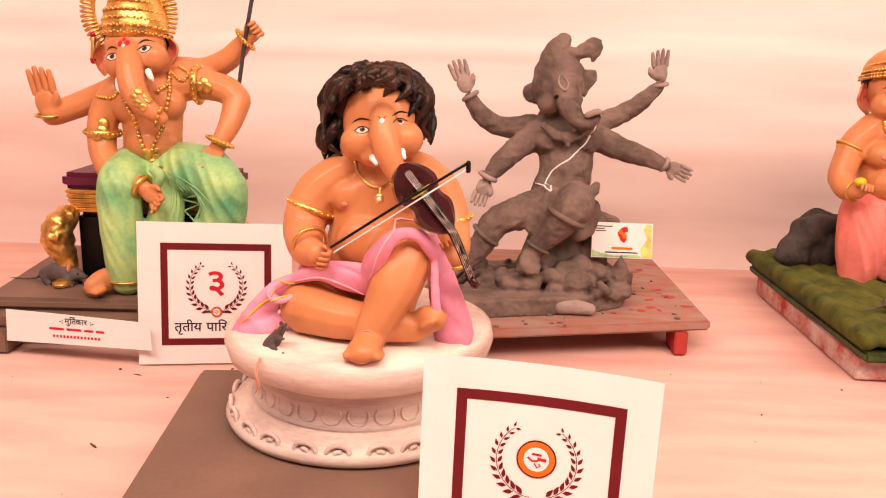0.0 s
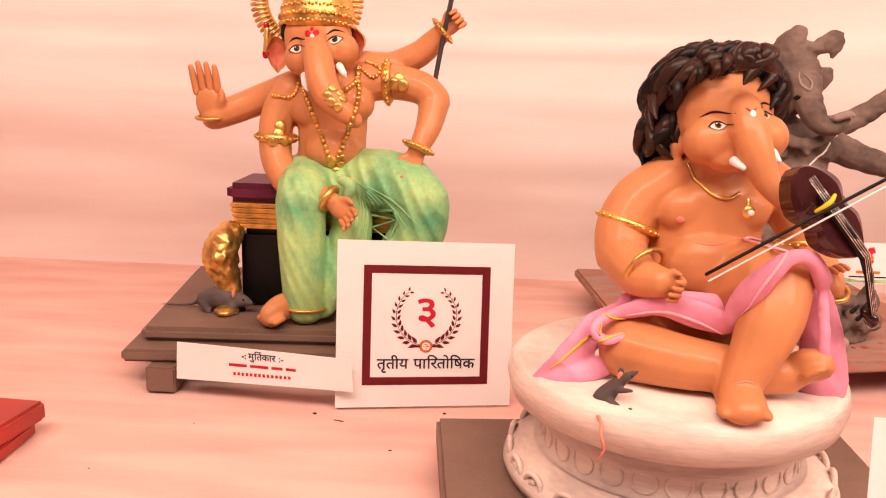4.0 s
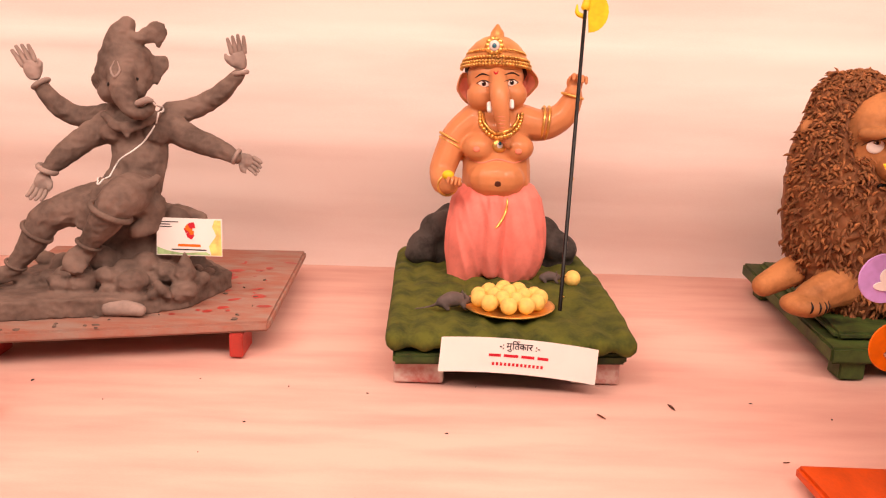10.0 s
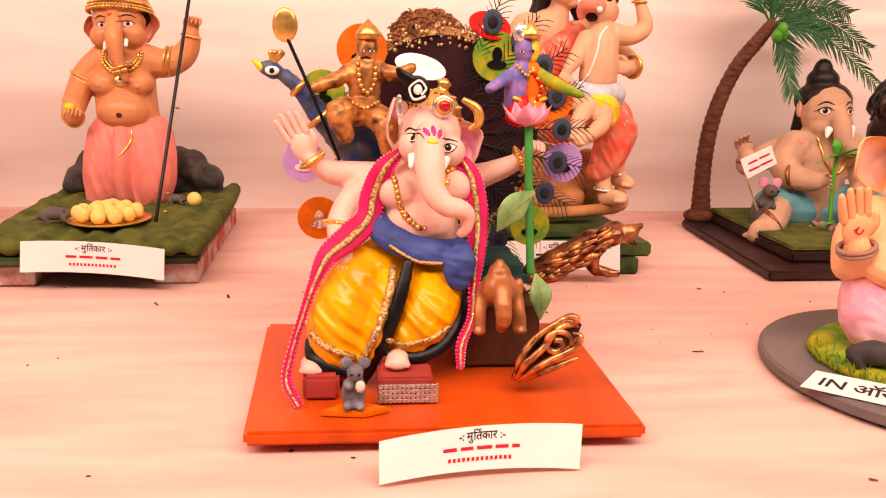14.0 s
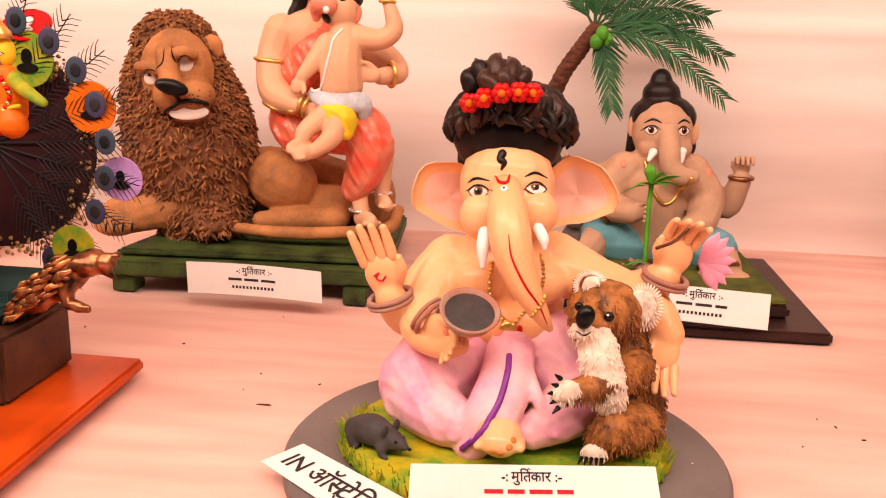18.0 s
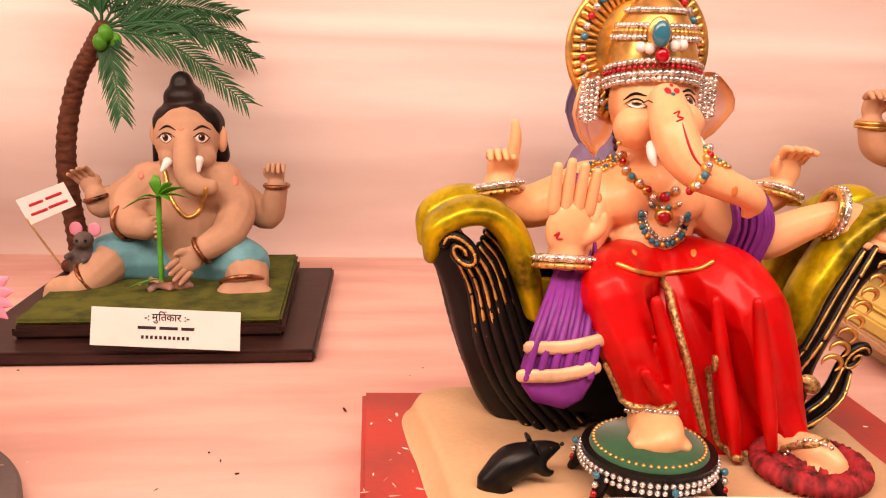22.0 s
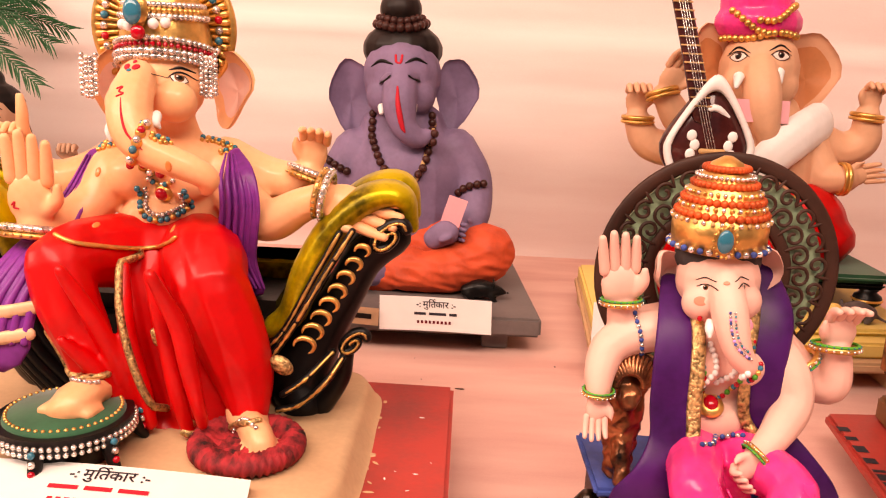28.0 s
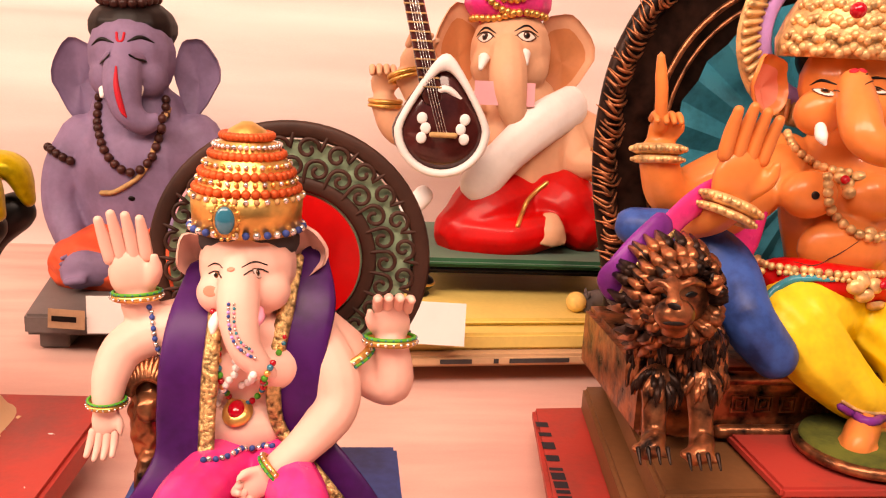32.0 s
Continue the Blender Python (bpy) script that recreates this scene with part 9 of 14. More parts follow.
for q in ((-0.0547, -0.015, 0.3151), (0.0310, -0.015, 0.3190)):
    for j in range(4):
        for k in range(9):
            f.blob(SILVER, (q[0] + (j - 1.5) * 0.0034, q[1], q[2] - k * 0.0034 + 0.002 * abs(j - 1.5)), 0.0019, None, False)
# necklaces, shoulder jewels and bracelets
for pts in ([(-0.0292, -0.030, 0.2680), (-0.0290, -0.040, 0.2582), (-0.0235, -0.050, 0.2511), (-0.0131, -0.050, 0.2437), (-0.0049, -0.055, 0.2430)], [(0.0159, -0.030, 0.2667), (0.0136, -0.040, 0.2571), (0.0071, -0.050, 0.2486), (-0.0033, -0.055, 0.2430)]):
    f.beads(GOLD, pts, 0.0038, 1.7, 0.2).beads((SILVER, GEMR, SILVER, GEMB), pts, 0.0028, 2.35, 1.1)
f.beads((GEMB, GEMB, GOLD), [(-0.0183, -0.040, 0.2283), (-0.0182, -0.050, 0.2194), (-0.0110, -0.050, 0.2097), (-0.0016, -0.050, 0.2074), (0.0084, -0.050, 0.2114), (0.0143, -0.050, 0.2197), (0.0163, -0.040, 0.2279)], 0.0023, 1.6).beads(SILVER, [(-0.0144, -0.040, 0.2283), (-0.0144, -0.050, 0.2206), (-0.0088, -0.050, 0.2136), (-0.0018, -0.050, 0.2113), (0.0059, -0.050, 0.2145), (0.0108, -0.050, 0.2208), (0.0123, -0.040, 0.2279)], 0.0019, 1.6)
f.dab(GOLD, (-0.0043, -0.060, 0.2308), 0.0068, 0.0068, 0, 0.003, 0.5).dab(GEMR, (-0.0043, -0.060, 0.2308), 0.0051, 0.0051, 0, 0.005, 0.7).dab(GEMR, (-0.0047, -0.060, 0.2440), 0.0038, 0.0038, 0, 0.004, 0.7)
f.beads((SILVER, GEMB, GOLD), [(-0.0141, -0.050, 0.2376), (-0.0090, -0.050, 0.2346), (0.0025, -0.050, 0.2347), (0.0082, -0.050, 0.2379)], 0.0021, 1.7)
for pts in ([(-0.0551, -0.020, 0.2557), (-0.0485, -0.030, 0.2638), (-0.0331, -0.030, 0.2679), (-0.0369, -0.030, 0.2617), (-0.0500, -0.020, 0.2534), (-0.0551, -0.020, 0.2549)], [(0.0147, -0.030, 0.2674), (0.0318, -0.020, 0.2629), (0.0454, -0.010, 0.2558), (0.0321, -0.020, 0.2550), (0.0201, -0.030, 0.2613)]):
    f.beads((GEMB, GOLD), pts, 0.0021, 1.5).beads(GOLD, [Vector(p) + Vector((0, 0, -0.002)) for p in pts], 0.0017, 1.8)
for q, ax, r in (((-0.1138, -0.002, 0.2398), (-0.15, 0.2, 1), 0.0154), ((-0.0781, -0.062, 0.2001), (0.05, 0.25, 1), 0.0188), ((0.1025, 0.000, 0.2389), (0.35, 0.2, 1), 0.0145), ((0.1212, -0.046, 0.2309), (1, -0.1, -0.2), 0.0154)):
    f.bangle(SILVER, q, ax, r, 0.0028, 1.0, SILVER).bangle(GOLD, Vector(q) - Vector(ax).normalized() * 0.005, ax, r * 1.02, 0.0022, 1.0, GLITTER)
f.line(GOLD, [(-0.0416, -0.050, 0.1946), (-0.0300, -0.060, 0.1921), (-0.0081, -0.060, 0.1891), (0.0178, -0.050, 0.1908), (0.0293, -0.040, 0.1939)], 0.0017, False, 0.001)
for pts, w in (([(-0.0080, -0.060, 0.1883), (-0.0066, -0.080, 0.1661), (0.0005, -0.090, 0.1381), (0.0090, -0.090, 0.1102), (0.0181, -0.090, 0.0836)], 7), ([(0.0196, -0.090, 0.1418), (0.0229, -0.090, 0.1180), (0.0270, -0.090, 0.0936), (0.0321, -0.100, 0.0775), (0.0532, -0.100, 0.0720), (0.0778, -0.100, 0.0837), (0.0943, -0.100, 0.0890)], 6), ([(-0.0571, -0.100, 0.1384), (-0.0497, -0.100, 0.1230), (-0.0387, -0.100, 0.1131), (-0.0240, -0.100, 0.1116), (-0.0100, -0.100, 0.1137)], 6)):
    f.line(GLITTER, pts, 0.0004 * w, False, 0.0004)
f.beads(SILVER, [(-0.0386, -0.100, 0.1080), (-0.0328, -0.120, 0.1146), (-0.0222, -0.120, 0.1151), (-0.0099, -0.100, 0.1098)], 0.0017, 1.7).beads(SILVER, [(0.0708, -0.100, 0.0715), (0.0723, -0.120, 0.0877), (0.0813, -0.120, 0.0926), (0.0962, -0.100, 0.0849)], 0.0017, 1.7)
# purple shawl with pale banded ends
SHAWLBAND = paint("pale_gold_shawl_band", (0.66, 0.42, 0.26), 0.45, metal=0.15, var=0.2, bump=0.3)
for pts, rad, bands in (([(-0.0555, -0.008, 0.2456), (-0.0598, -0.030, 0.2214), (-0.0662, -0.055, 0.1986), (-0.0743, -0.082, 0.1783), (-0.0827, -0.098, 0.1568), (-0.0883, -0.102, 0.1338)], [16, 24, 34, 48, 56, 60], True), ([(0.0496, -0.020, 0.2532), (0.0576, -0.040, 0.2391), (0.0611, -0.046, 0.2207), (0.0581, -0.040, 0.1972), (0.0564, -0.032, 0.1767), (0.0665, -0.030, 0.1564)], [14, 32, 36, 36, 34, 22], False)):
    f.put(VIOLET2, tube(pts, [r * 0.0004 for r in rad], 8, 16, 0.16, (0, 1, 0)), False)
    for k in range(6):
        f.put(VIOLET2, tube([Vector(p) + Vector(((k - 2.5) * rad[i] * 0.00014, -0.0022 - 0.08 * rad[i] * 0.00042, 0)) for i, p in enumerate(pts)], [r * 0.00005 for r in rad], 6, 6), False)
    if bands:
        for z in (0.15, 0.92):
            a = Vector(pts[4]) + (Vector(pts[5]) - Vector(pts[4])) * z
            f.put(SHAWLBAND, tube([a + Vector((-0.0235, -0.004, -0.001)), a + Vector((0, -0.0065, 0)), a + Vector((0.0235, -0.004, 0.004))], 0.0046, 5, 10, 0.55, (0, 1, 0)), False)
for q in ((-0.0486, -0.040, 0.2387), (0.0340, -0.040, 0.2419), (-0.0279, -0.050, 0.2025), (0.0166, -0.050, 0.2020)):
    f.dab(ORSKIN, q, 0.0021, 0.0038)
f.line(REDINK, [(-0.0892, -0.080, 0.2203), (-0.0864, -0.080, 0.2221), (-0.0878, -0.080, 0.2185), (-0.0843, -0.080, 0.2178)], 0.0007, False, 0.0003)
f.finish("statue", 2.18, 0.69, "cream elephant-headed deity in a red dhoti with a jewelled gold crown")

# sofa
so = empty("sofa", 2.18, 0.67)
OLIVE = paint("olive_gold_upholstery", (0.40, 0.30, 0.012), 0.32, var=0.4, scale=30, bump=0.4, metal=0.5)
LACQ = paint("black_lacquer_paint", (0.005, 0.004, 0.004), 0.38, var=0.3, bump=0.25)
def arm_part(pts, radii, flat, mat, name, label, deep=0.0):
    g = Figure(voxel=0.0022)
    g.limb(mat, pts, radii, flat)
    if deep:
        g.limb(mat, [Vector(p) + Vector((0, deep, 0)) for p in pts], radii, flat)
    g.bake(2)
    return link(name, g.done[0][1], g.done[0][2], mat, so, label, smooth=True)
def gilt(pts, r, owner, seed):
    """A worn gilt ridge, thick and thin and broken."""
    q, line = random.Random(seed), spline(pts, 10)
    k = 0
    while k < len(line) - 4:
        n_ = q.randint(5, 14)
        seg = line[k:k + n_]
        if len(seg) > 2:
            v, w = tube([Vector(p) for p in seg], [r * q.uniform(0.45, 1.1) for _ in seg], 1, 6)
            link("gilt_line", v, w, GOLD, owner, smooth=True)
        k += n_ - (0 if q.random() < 0.5 else 1)
def spiral(c, r, turns, w, owner, flip):
    sp = [Vector(c) + Vector((r * (1 - i / 24) * math.cos(i / 19 * 2 * math.pi * turns) * flip, -0.003, r * (1 - i / 24) * math.sin(i / 19 * 2 * math.pi * turns + 0.6))) for i in range(20)]
    v, q = tube(sp, [w * (1.1 - 0.03 * i) for i in range(20)], 2, 8)
    link("scroll", v, q, LACQ, owner, smooth=True)
    gilt([p + Vector((0, -w * 0.9, 0)) for p in sp], w * 0.32, owner, 3)
arm = arm_part([(-0.151, 0.005, 0.198), (-0.136, 0.005, 0.170), (-0.122, 0.005, 0.127), (-0.101, 0.005, 0.086), (-0.071, 0.005, 0.062)], [0.0149, 0.0174, 0.0191, 0.0224, 0.0166], 0.8, LACQ, "arm", "black and gold fluted scroll arm", 0.05)
outer = [Vector(p) for p in ((-0.144, -0.025, 0.190), (-0.135, -0.025, 0.170), (-0.127, -0.025, 0.132), (-0.111, -0.025, 0.097), (-0.088, -0.025, 0.067))]
inner = [Vector(p) for p in ((-0.126, -0.025, 0.212), (-0.113, -0.025, 0.197), (-0.096, -0.025, 0.158), (-0.079, -0.025, 0.115), (-0.043, -0.025, 0.075))]
for k in range(7):
    line = [a + (b - a) * (k / 6) + Vector((0, 0.012 * (2 * k / 6 - 1) ** 2, 0)) for a, b in zip(outer, inner)]
    v, q = tube(line, [0.0029, 0.0037, 0.0046, 0.0050, 0.0041], 7, 10, 1.6)
    link("flute", v, q, LACQ, arm, smooth=True)
    gilt([p + Vector((-0.001, -0.0054, 0)) for p in line], 0.0013, arm, k)
spiral((-0.146, -0.030, 0.202), 0.0124, 1.5, 0.0041, arm, -1)
arm_part([(-0.166, -0.025, 0.197), (-0.163, -0.025, 0.217), (-0.146, -0.025, 0.228), (-0.127, -0.025, 0.228), (-0.111, -0.025, 0.214), (-0.100, -0.025, 0.187), (-0.092, -0.025, 0.158)], [0.0050, 0.0091, 0.0104, 0.0104, 0.0108, 0.0104, 0.0075], 1.8, OLIVE, "upholstery", "olive gold padded arm", 0.05)
arm = arm_part([(0.168, -0.010, 0.200), (0.147, -0.010, 0.182), (0.131, -0.010, 0.151), (0.111, -0.010, 0.115), (0.101, -0.015, 0.086), (0.105, -0.025, 0.072)], [0.0141, 0.0149, 0.0157, 0.0199, 0.0224, 0.0174], 0.9, LACQ, "arm", "black and gold carved scroll arm", 0.05)
for n_, pts in enumerate(([(0.133, -0.045, 0.208), (0.115, -0.047, 0.174), (0.097, -0.050, 0.139), (0.084, -0.050, 0.124)], [(0.142, -0.045, 0.210), (0.124, -0.050, 0.179), (0.105, -0.055, 0.145), (0.087, -0.055, 0.117)], [(0.137, -0.045, 0.118), (0.126, -0.055, 0.102), (0.108, -0.055, 0.085), (0.093, -0.055, 0.080)], [(0.130, -0.045, 0.122), (0.113, -0.058, 0.106), (0.097, -0.060, 0.094)])):
    v, q = tube(pts, 0.0025, 6, 8)
    link("moulding", v, q, LACQ, arm, smooth=True)
    gilt([Vector(p) + Vector((0, -0.0025, 0)) for p in pts], 0.0014, arm, 20 + n_)
spiral((0.143, -0.035, 0.126), 0.0099, 1.4, 0.0037, arm, 1)
spiral((0.166, -0.037, 0.205), 0.0124, 1.4, 0.0041, arm, 1)
v, q = tube([(0.116, -0.025, 0.067), (0.134, -0.030, 0.095), (0.139, -0.033, 0.118)], [0.0091, 0.0066, 0.0050], 5, 10)
link("foot_scroll", v, q, LACQ, arm, smooth=True)
top_c, low_c = Vector((0.149, -0.047, 0.197)), Vector((0.112, -0.059, 0.131))
for i in range(8):
    c = top_c + (low_c - top_c) * (i / 7) + Vector((0, 0, 0))
    rr = 0.0062 * (0.8 + 0.05 * i)
    arc = [c + Vector((rr * math.cos(th_), -0.002, rr * 0.8 * math.sin(th_))) for th_ in [radians(-60 + 24 * n_) for n_ in range(11)]]
    v, q = tube(arc, [0.0006 + 0.0015 * math.sin(math.pi * n_ / 10) for n_ in range(11)], 2, 7)
    link("gilt_curl", v, q, GOLD, arm, smooth=True)
v, q = ball((0.097, -0.063, 0.117), (0.0091, 0.004, 0.0062), (0, 35, 0), 18, 10)
link("gilt_patch", v, q, GLITTER, arm, "rubbed gold patch", smooth=True)
arm_part([(0.183, -0.025, 0.210), (0.174, -0.025, 0.232), (0.153, -0.025, 0.231), (0.129, -0.025, 0.211), (0.109, -0.025, 0.177), (0.098, -0.025, 0.144), (0.083, -0.025, 0.131)], [0.0041, 0.0091, 0.0108, 0.0116, 0.0116, 0.0108, 0.0083], 1.8, OLIVE, "upholstery", "olive gold padded arm", 0.05)
part("seat", slab_bm((-0.075, -0.000, 0.113)[0], (0.096, -0.000, 0.111)[0], -0.03, 0.06, 0.072, (-0.002, -0.000, 0.149)[2], 0.012), LACQ, so, "black seat block")
part("back", slab_bm((-0.088, -0.000, 0.149)[0], (0.107, -0.000, 0.148)[0], 0.042, 0.062, 0.085, (0.006, 0.050, 0.172)[2], 0.01), OLIVE, so, "olive gold back rest")
tagged(so, "black lacquered scroll-arm sofa with gilt lines and olive padding", "sofa")

# footstool
zst = 0.0960
fo = empty("footstool", 2.147, 0.562, 0.0690)
hh = zst - 0.0690
v, q = lathe([(0.030, 0.0), (0.036, hh * 0.4), (0.041, hh * 0.75), (0.042, hh), (0.0005, hh)], 40, False)
link("base", v, q, LACQ, fo, "black lacquered drum", smooth=False)
v, q = lathe([(0.037, hh), (0.036, hh + 0.003), (0.0005, hh + 0.004)], 40, False)
link("pad", v, q, GREENSILK, fo, "green velvet pad", smooth=True)
for r, z, m, n_ in ((0.0425, hh * 0.82, SILVER, 60), (0.0425, hh * 0.66, SILVER, 60), (0.0345, hh + 0.003, GOLD, 50)):
    for i in range(n_):
        a = 2 * math.pi * i / n_
        v, q = ball((0, 0, 0), 0.0019 if m is SILVER else 0.0014, None, 7, 5)
        link("bead", v, q, m, fo, smooth=True, at=pose(r * math.cos(a), r * math.sin(a), z))
for i in range(6):
    a = 2 * math.pi * i / 6 - math.pi / 2
    d = Vector((math.cos(a), math.sin(a), 0))
    v, q = tube([d * 0.040 + Vector((0, 0, hh * 0.7)), d * 0.043 + Vector((0, 0, hh * 0.35)), d * 0.048 + Vector((0, 0, 0.002))], [0.005, 0.0045, 0.003], 4, 8)
    link("foot", v, q, LACQ, fo, smooth=True)
    for k in range(4):
        v, q = ball(d * (0.0465 + 0.0005 * k) + Vector((0, 0, hh * 0.75 - k * 0.006)), 0.0024, None, 8, 6)
        link("stud", v, q, (GEMB, SILVER, GEMR, SILVER)[k], fo, smooth=True)
tagged(fo, "round black footstool with green velvet top and silver beads", "footstool")
f = Figure(voxel=0.002)
REDFUR = paint("red_black_fur_rope", (0.28, 0.02, 0.025), 0.7, var=0.5, scale=120, bump=0.8, spot=(0.03, 0.01, 0.01), stretch=(1, 1, 0.4))
v, q = ring_vf((0, 0, 0.007), (0, 0, 1), 0.030, 0.009, 40, 10, 0.8)
f.put(REDFUR, (v, q)).put(REDFUR, ball((0, 0, 0.004), (0.03, 0.03, 0.006)))
f.bake(1)
for m, v, q in f.done:
    for w in v:
        w += Vector((0, 0, 1)) * 0.0014 * math.sin(math.atan2(w.y, w.x) * 46)
f.finish("foot_mat", 2.262, 0.570, "round red and black furry foot mat on the plinth", 0.0690, "mat")
f = mouse(BLACK, 0.055)
ob = f.finish("mouse_figure", 2.18 + (-0.111, -0.100, 0.075)[0], 0.67 - 0.10, "black painted mouse figure rearing on the plinth", 0.0695, "mouse figure")
ob.rotation_euler = (0, radians(-22), radians(12))

# ---- child statue planting a sapling under a palm ----
f = Figure((-0.216, 0.961, -0.172), 0.0026)
f.limb(TANSKIN, [(-0.030, 0.000, 0.062), (-0.028, 0.000, 0.096), (-0.025, 0.000, 0.135), (-0.023, 0.000, 0.157)], [0.0522, 0.0538, 0.0506, 0.0427], 0.85)
f.blob(TANSKIN, (-0.042, -0.018, 0.141), (0.0269, 0.0221, 0.0237)).blob(TANSKIN, (0.003, -0.018, 0.142), (0.0269, 0.0221, 0.0237))
f.blob(TANSKIN, (-0.019, 0.000, 0.213), (0.0427, 0.0395, 0.0443)).blob(TANSKIN, (-0.032, -0.018, 0.191), (0.0206, 0.0174, 0.0190)).blob(TANSKIN, (0.001, -0.018, 0.192), (0.0206, 0.0174, 0.0190))
f.limb(TANSKIN, [(-0.016, -0.030, 0.216), (-0.014, -0.045, 0.193), (-0.011, -0.052, 0.170), (0.004, -0.055, 0.158), (0.019, -0.055, 0.158)], [0.0134, 0.0150, 0.0142, 0.0134, 0.0103])
f.blob(SKIN2, (-0.059, 0.005, 0.217), (0.0079, 0.0063, 0.0174), (0, 0, 20)).blob(SKIN2, (0.025, 0.005, 0.212), (0.0079, 0.0063, 0.0190), (0, 0, -20))
f.limb(TANSKIN, [(-0.069, 0.010, 0.147), (-0.113, 0.020, 0.130), (-0.135, 0.015, 0.119), (-0.139, 0.010, 0.135)], [0.0285, 0.0206, 0.0174, 0.0150])
f.palm(TANSKIN, (-0.139, 0.010, 0.135), (-0.5, -0.1, 0.9), (1, 0, 0.4), 0.0522, 0.35)
f.limb(TANSKIN, [(0.018, 0.010, 0.149), (0.052, 0.020, 0.128), (0.083, 0.015, 0.108), (0.095, 0.000, 0.148)], [0.0285, 0.0221, 0.0190, 0.0150])
f.palm(TANSKIN, (0.095, 0.000, 0.154), (0.0, -0.1, 1.0), (-1, 0, 0), 0.0490, 0.85)
f.limb(TANSKIN, [(-0.065, -0.005, 0.154), (-0.089, -0.020, 0.130), (-0.086, -0.040, 0.112)], [0.0301, 0.0253, 0.0221]).limb(TANSKIN, [(-0.087, -0.040, 0.109), (-0.060, -0.065, 0.108)], [0.0214, 0.0174])
f.palm(TANSKIN, (-0.063, -0.070, 0.109), (1, -0.1, 0.0), (0, 0, 1), 0.0443, 0.8)
f.limb(TANSKIN, [(0.023, -0.005, 0.155), (0.046, -0.020, 0.124), (0.037, -0.050, 0.096)], [0.0301, 0.0253, 0.0221]).limb(TANSKIN, [(0.037, -0.050, 0.096), (0.007, -0.075, 0.080)], [0.0214, 0.0158])
f.palm(TANSKIN, (0.008, -0.078, 0.080), (-0.7, -0.3, -0.6), (-0.6, 0, 0.6), 0.0585, 0.35)
f.limb(SKYBLUE, [(-0.047, 0.000, 0.054), (-0.085, -0.020, 0.059), (-0.111, -0.040, 0.060), (-0.119, -0.050, 0.057)], [0.0443, 0.0395, 0.0332, 0.0301])
f.limb(SKYBLUE, [(-0.010, 0.000, 0.054), (0.032, -0.030, 0.058), (0.060, -0.050, 0.057)], [0.0443, 0.0380, 0.0316])
f.limb(TANSKIN, [(-0.115, -0.050, 0.057), (-0.128, -0.075, 0.043), (-0.141, -0.090, 0.034)], [0.0301, 0.0237, 0.0190]).sole(TANSKIN, (-0.141, -0.090, 0.031), (-0.169, -0.100, 0.027), 0.0221)
f.limb(TANSKIN, [(0.058, -0.050, 0.053), (0.066, -0.080, 0.037), (0.063, -0.090, 0.029)], [0.0301, 0.0253, 0.0221])
f.limb(TANSKIN, [(0.046, -0.100, 0.028), (0.084, -0.100, 0.026)], [0.0206, 0.0174])
f.blob(HAIR, (-0.018, 0.012, 0.230), (0.0475, 0.0395, 0.0332)).blob(HAIR, (-0.023, 0.012, 0.263), (0.0269, 0.0237, 0.0206)).blob(HAIR, (-0.025, 0.012, 0.279), (0.0158, 0.0142, 0.0190))
f.limb(HAIR, [(-0.054, 0.010, 0.211), (-0.057, 0.015, 0.177)], [0.0111, 0.0095]).limb(HAIR, [(0.019, 0.015, 0.212), (0.021, 0.020, 0.188)], [0.0111, 0.0127])
f.bake(4)
f.eye((-0.037, -0.040, 0.217), 0.0095, 0.0063, 0).eye((0.007, -0.040, 0.218), 0.0095, 0.0063, 0)
f.line(BLACK, [(-0.046, -0.035, 0.226), (-0.035, -0.040, 0.232), (-0.025, -0.040, 0.227)], 0.0017).line(BLACK, [(-0.003, -0.040, 0.227), (0.008, -0.040, 0.233), (0.018, -0.035, 0.229)], 0.0017)
f.limb(WHITE, [(-0.035, -0.045, 0.187), (-0.041, -0.052, 0.177)], [0.0063, 0.0024], melt=False).limb(WHITE, [(0.003, -0.045, 0.190), (0.003, -0.050, 0.177)], [0.0063, 0.0024], melt=False)
f.line(BLUSH, [(-0.022, -0.040, 0.229), (-0.018, -0.040, 0.227), (-0.014, -0.040, 0.230)], 0.0013).dab(BLUSH, (-0.072, -0.030, 0.168), 0.0040, 0.0063).dab(BLUSH, (0.046, -0.030, 0.162), 0.0040, 0.0071)
f.line(GOLD, [(-0.041, -0.030, 0.172), (-0.034, -0.040, 0.141), (-0.017, -0.040, 0.117), (0.001, -0.040, 0.125), (0.006, -0.030, 0.151)], 0.0028, False, 0.001)
for q, ax, r in (((-0.138, 0.010, 0.131), (-0.3, 0, 1), 21), ((0.095, 0.000, 0.152), (0, 0, 1), 20), ((-0.087, -0.045, 0.110), (0.6, -0.6, 0.2), 28), ((0.008, -0.076, 0.081), (-0.8, 0, -0.5), 22), ((-0.128, -0.075, 0.043), (-0.8, 0, -0.6), 32), ((0.058, -0.085, 0.044), (0.1, -0.5, -1), 34)):
    f.bangle(COPPER, q, ax, r * 0.00075, 0.0032)
for i in range(4):
    f.line(BLUSH, [((0.050, -0.120, 0.034)[0] + 0.002, -0.125, (0.050, -0.120, 0.040)[2] - i * 0.004), ((0.060, -0.120, 0.034)[0], -0.125, (0.050, -0.120, 0.040)[2] - i * 0.004)], 0.0008, True, -0.0003)
f.finish("statue", 1.77, 1.215, "matt tan elephant-headed child deity in blue shorts holding a sapling")

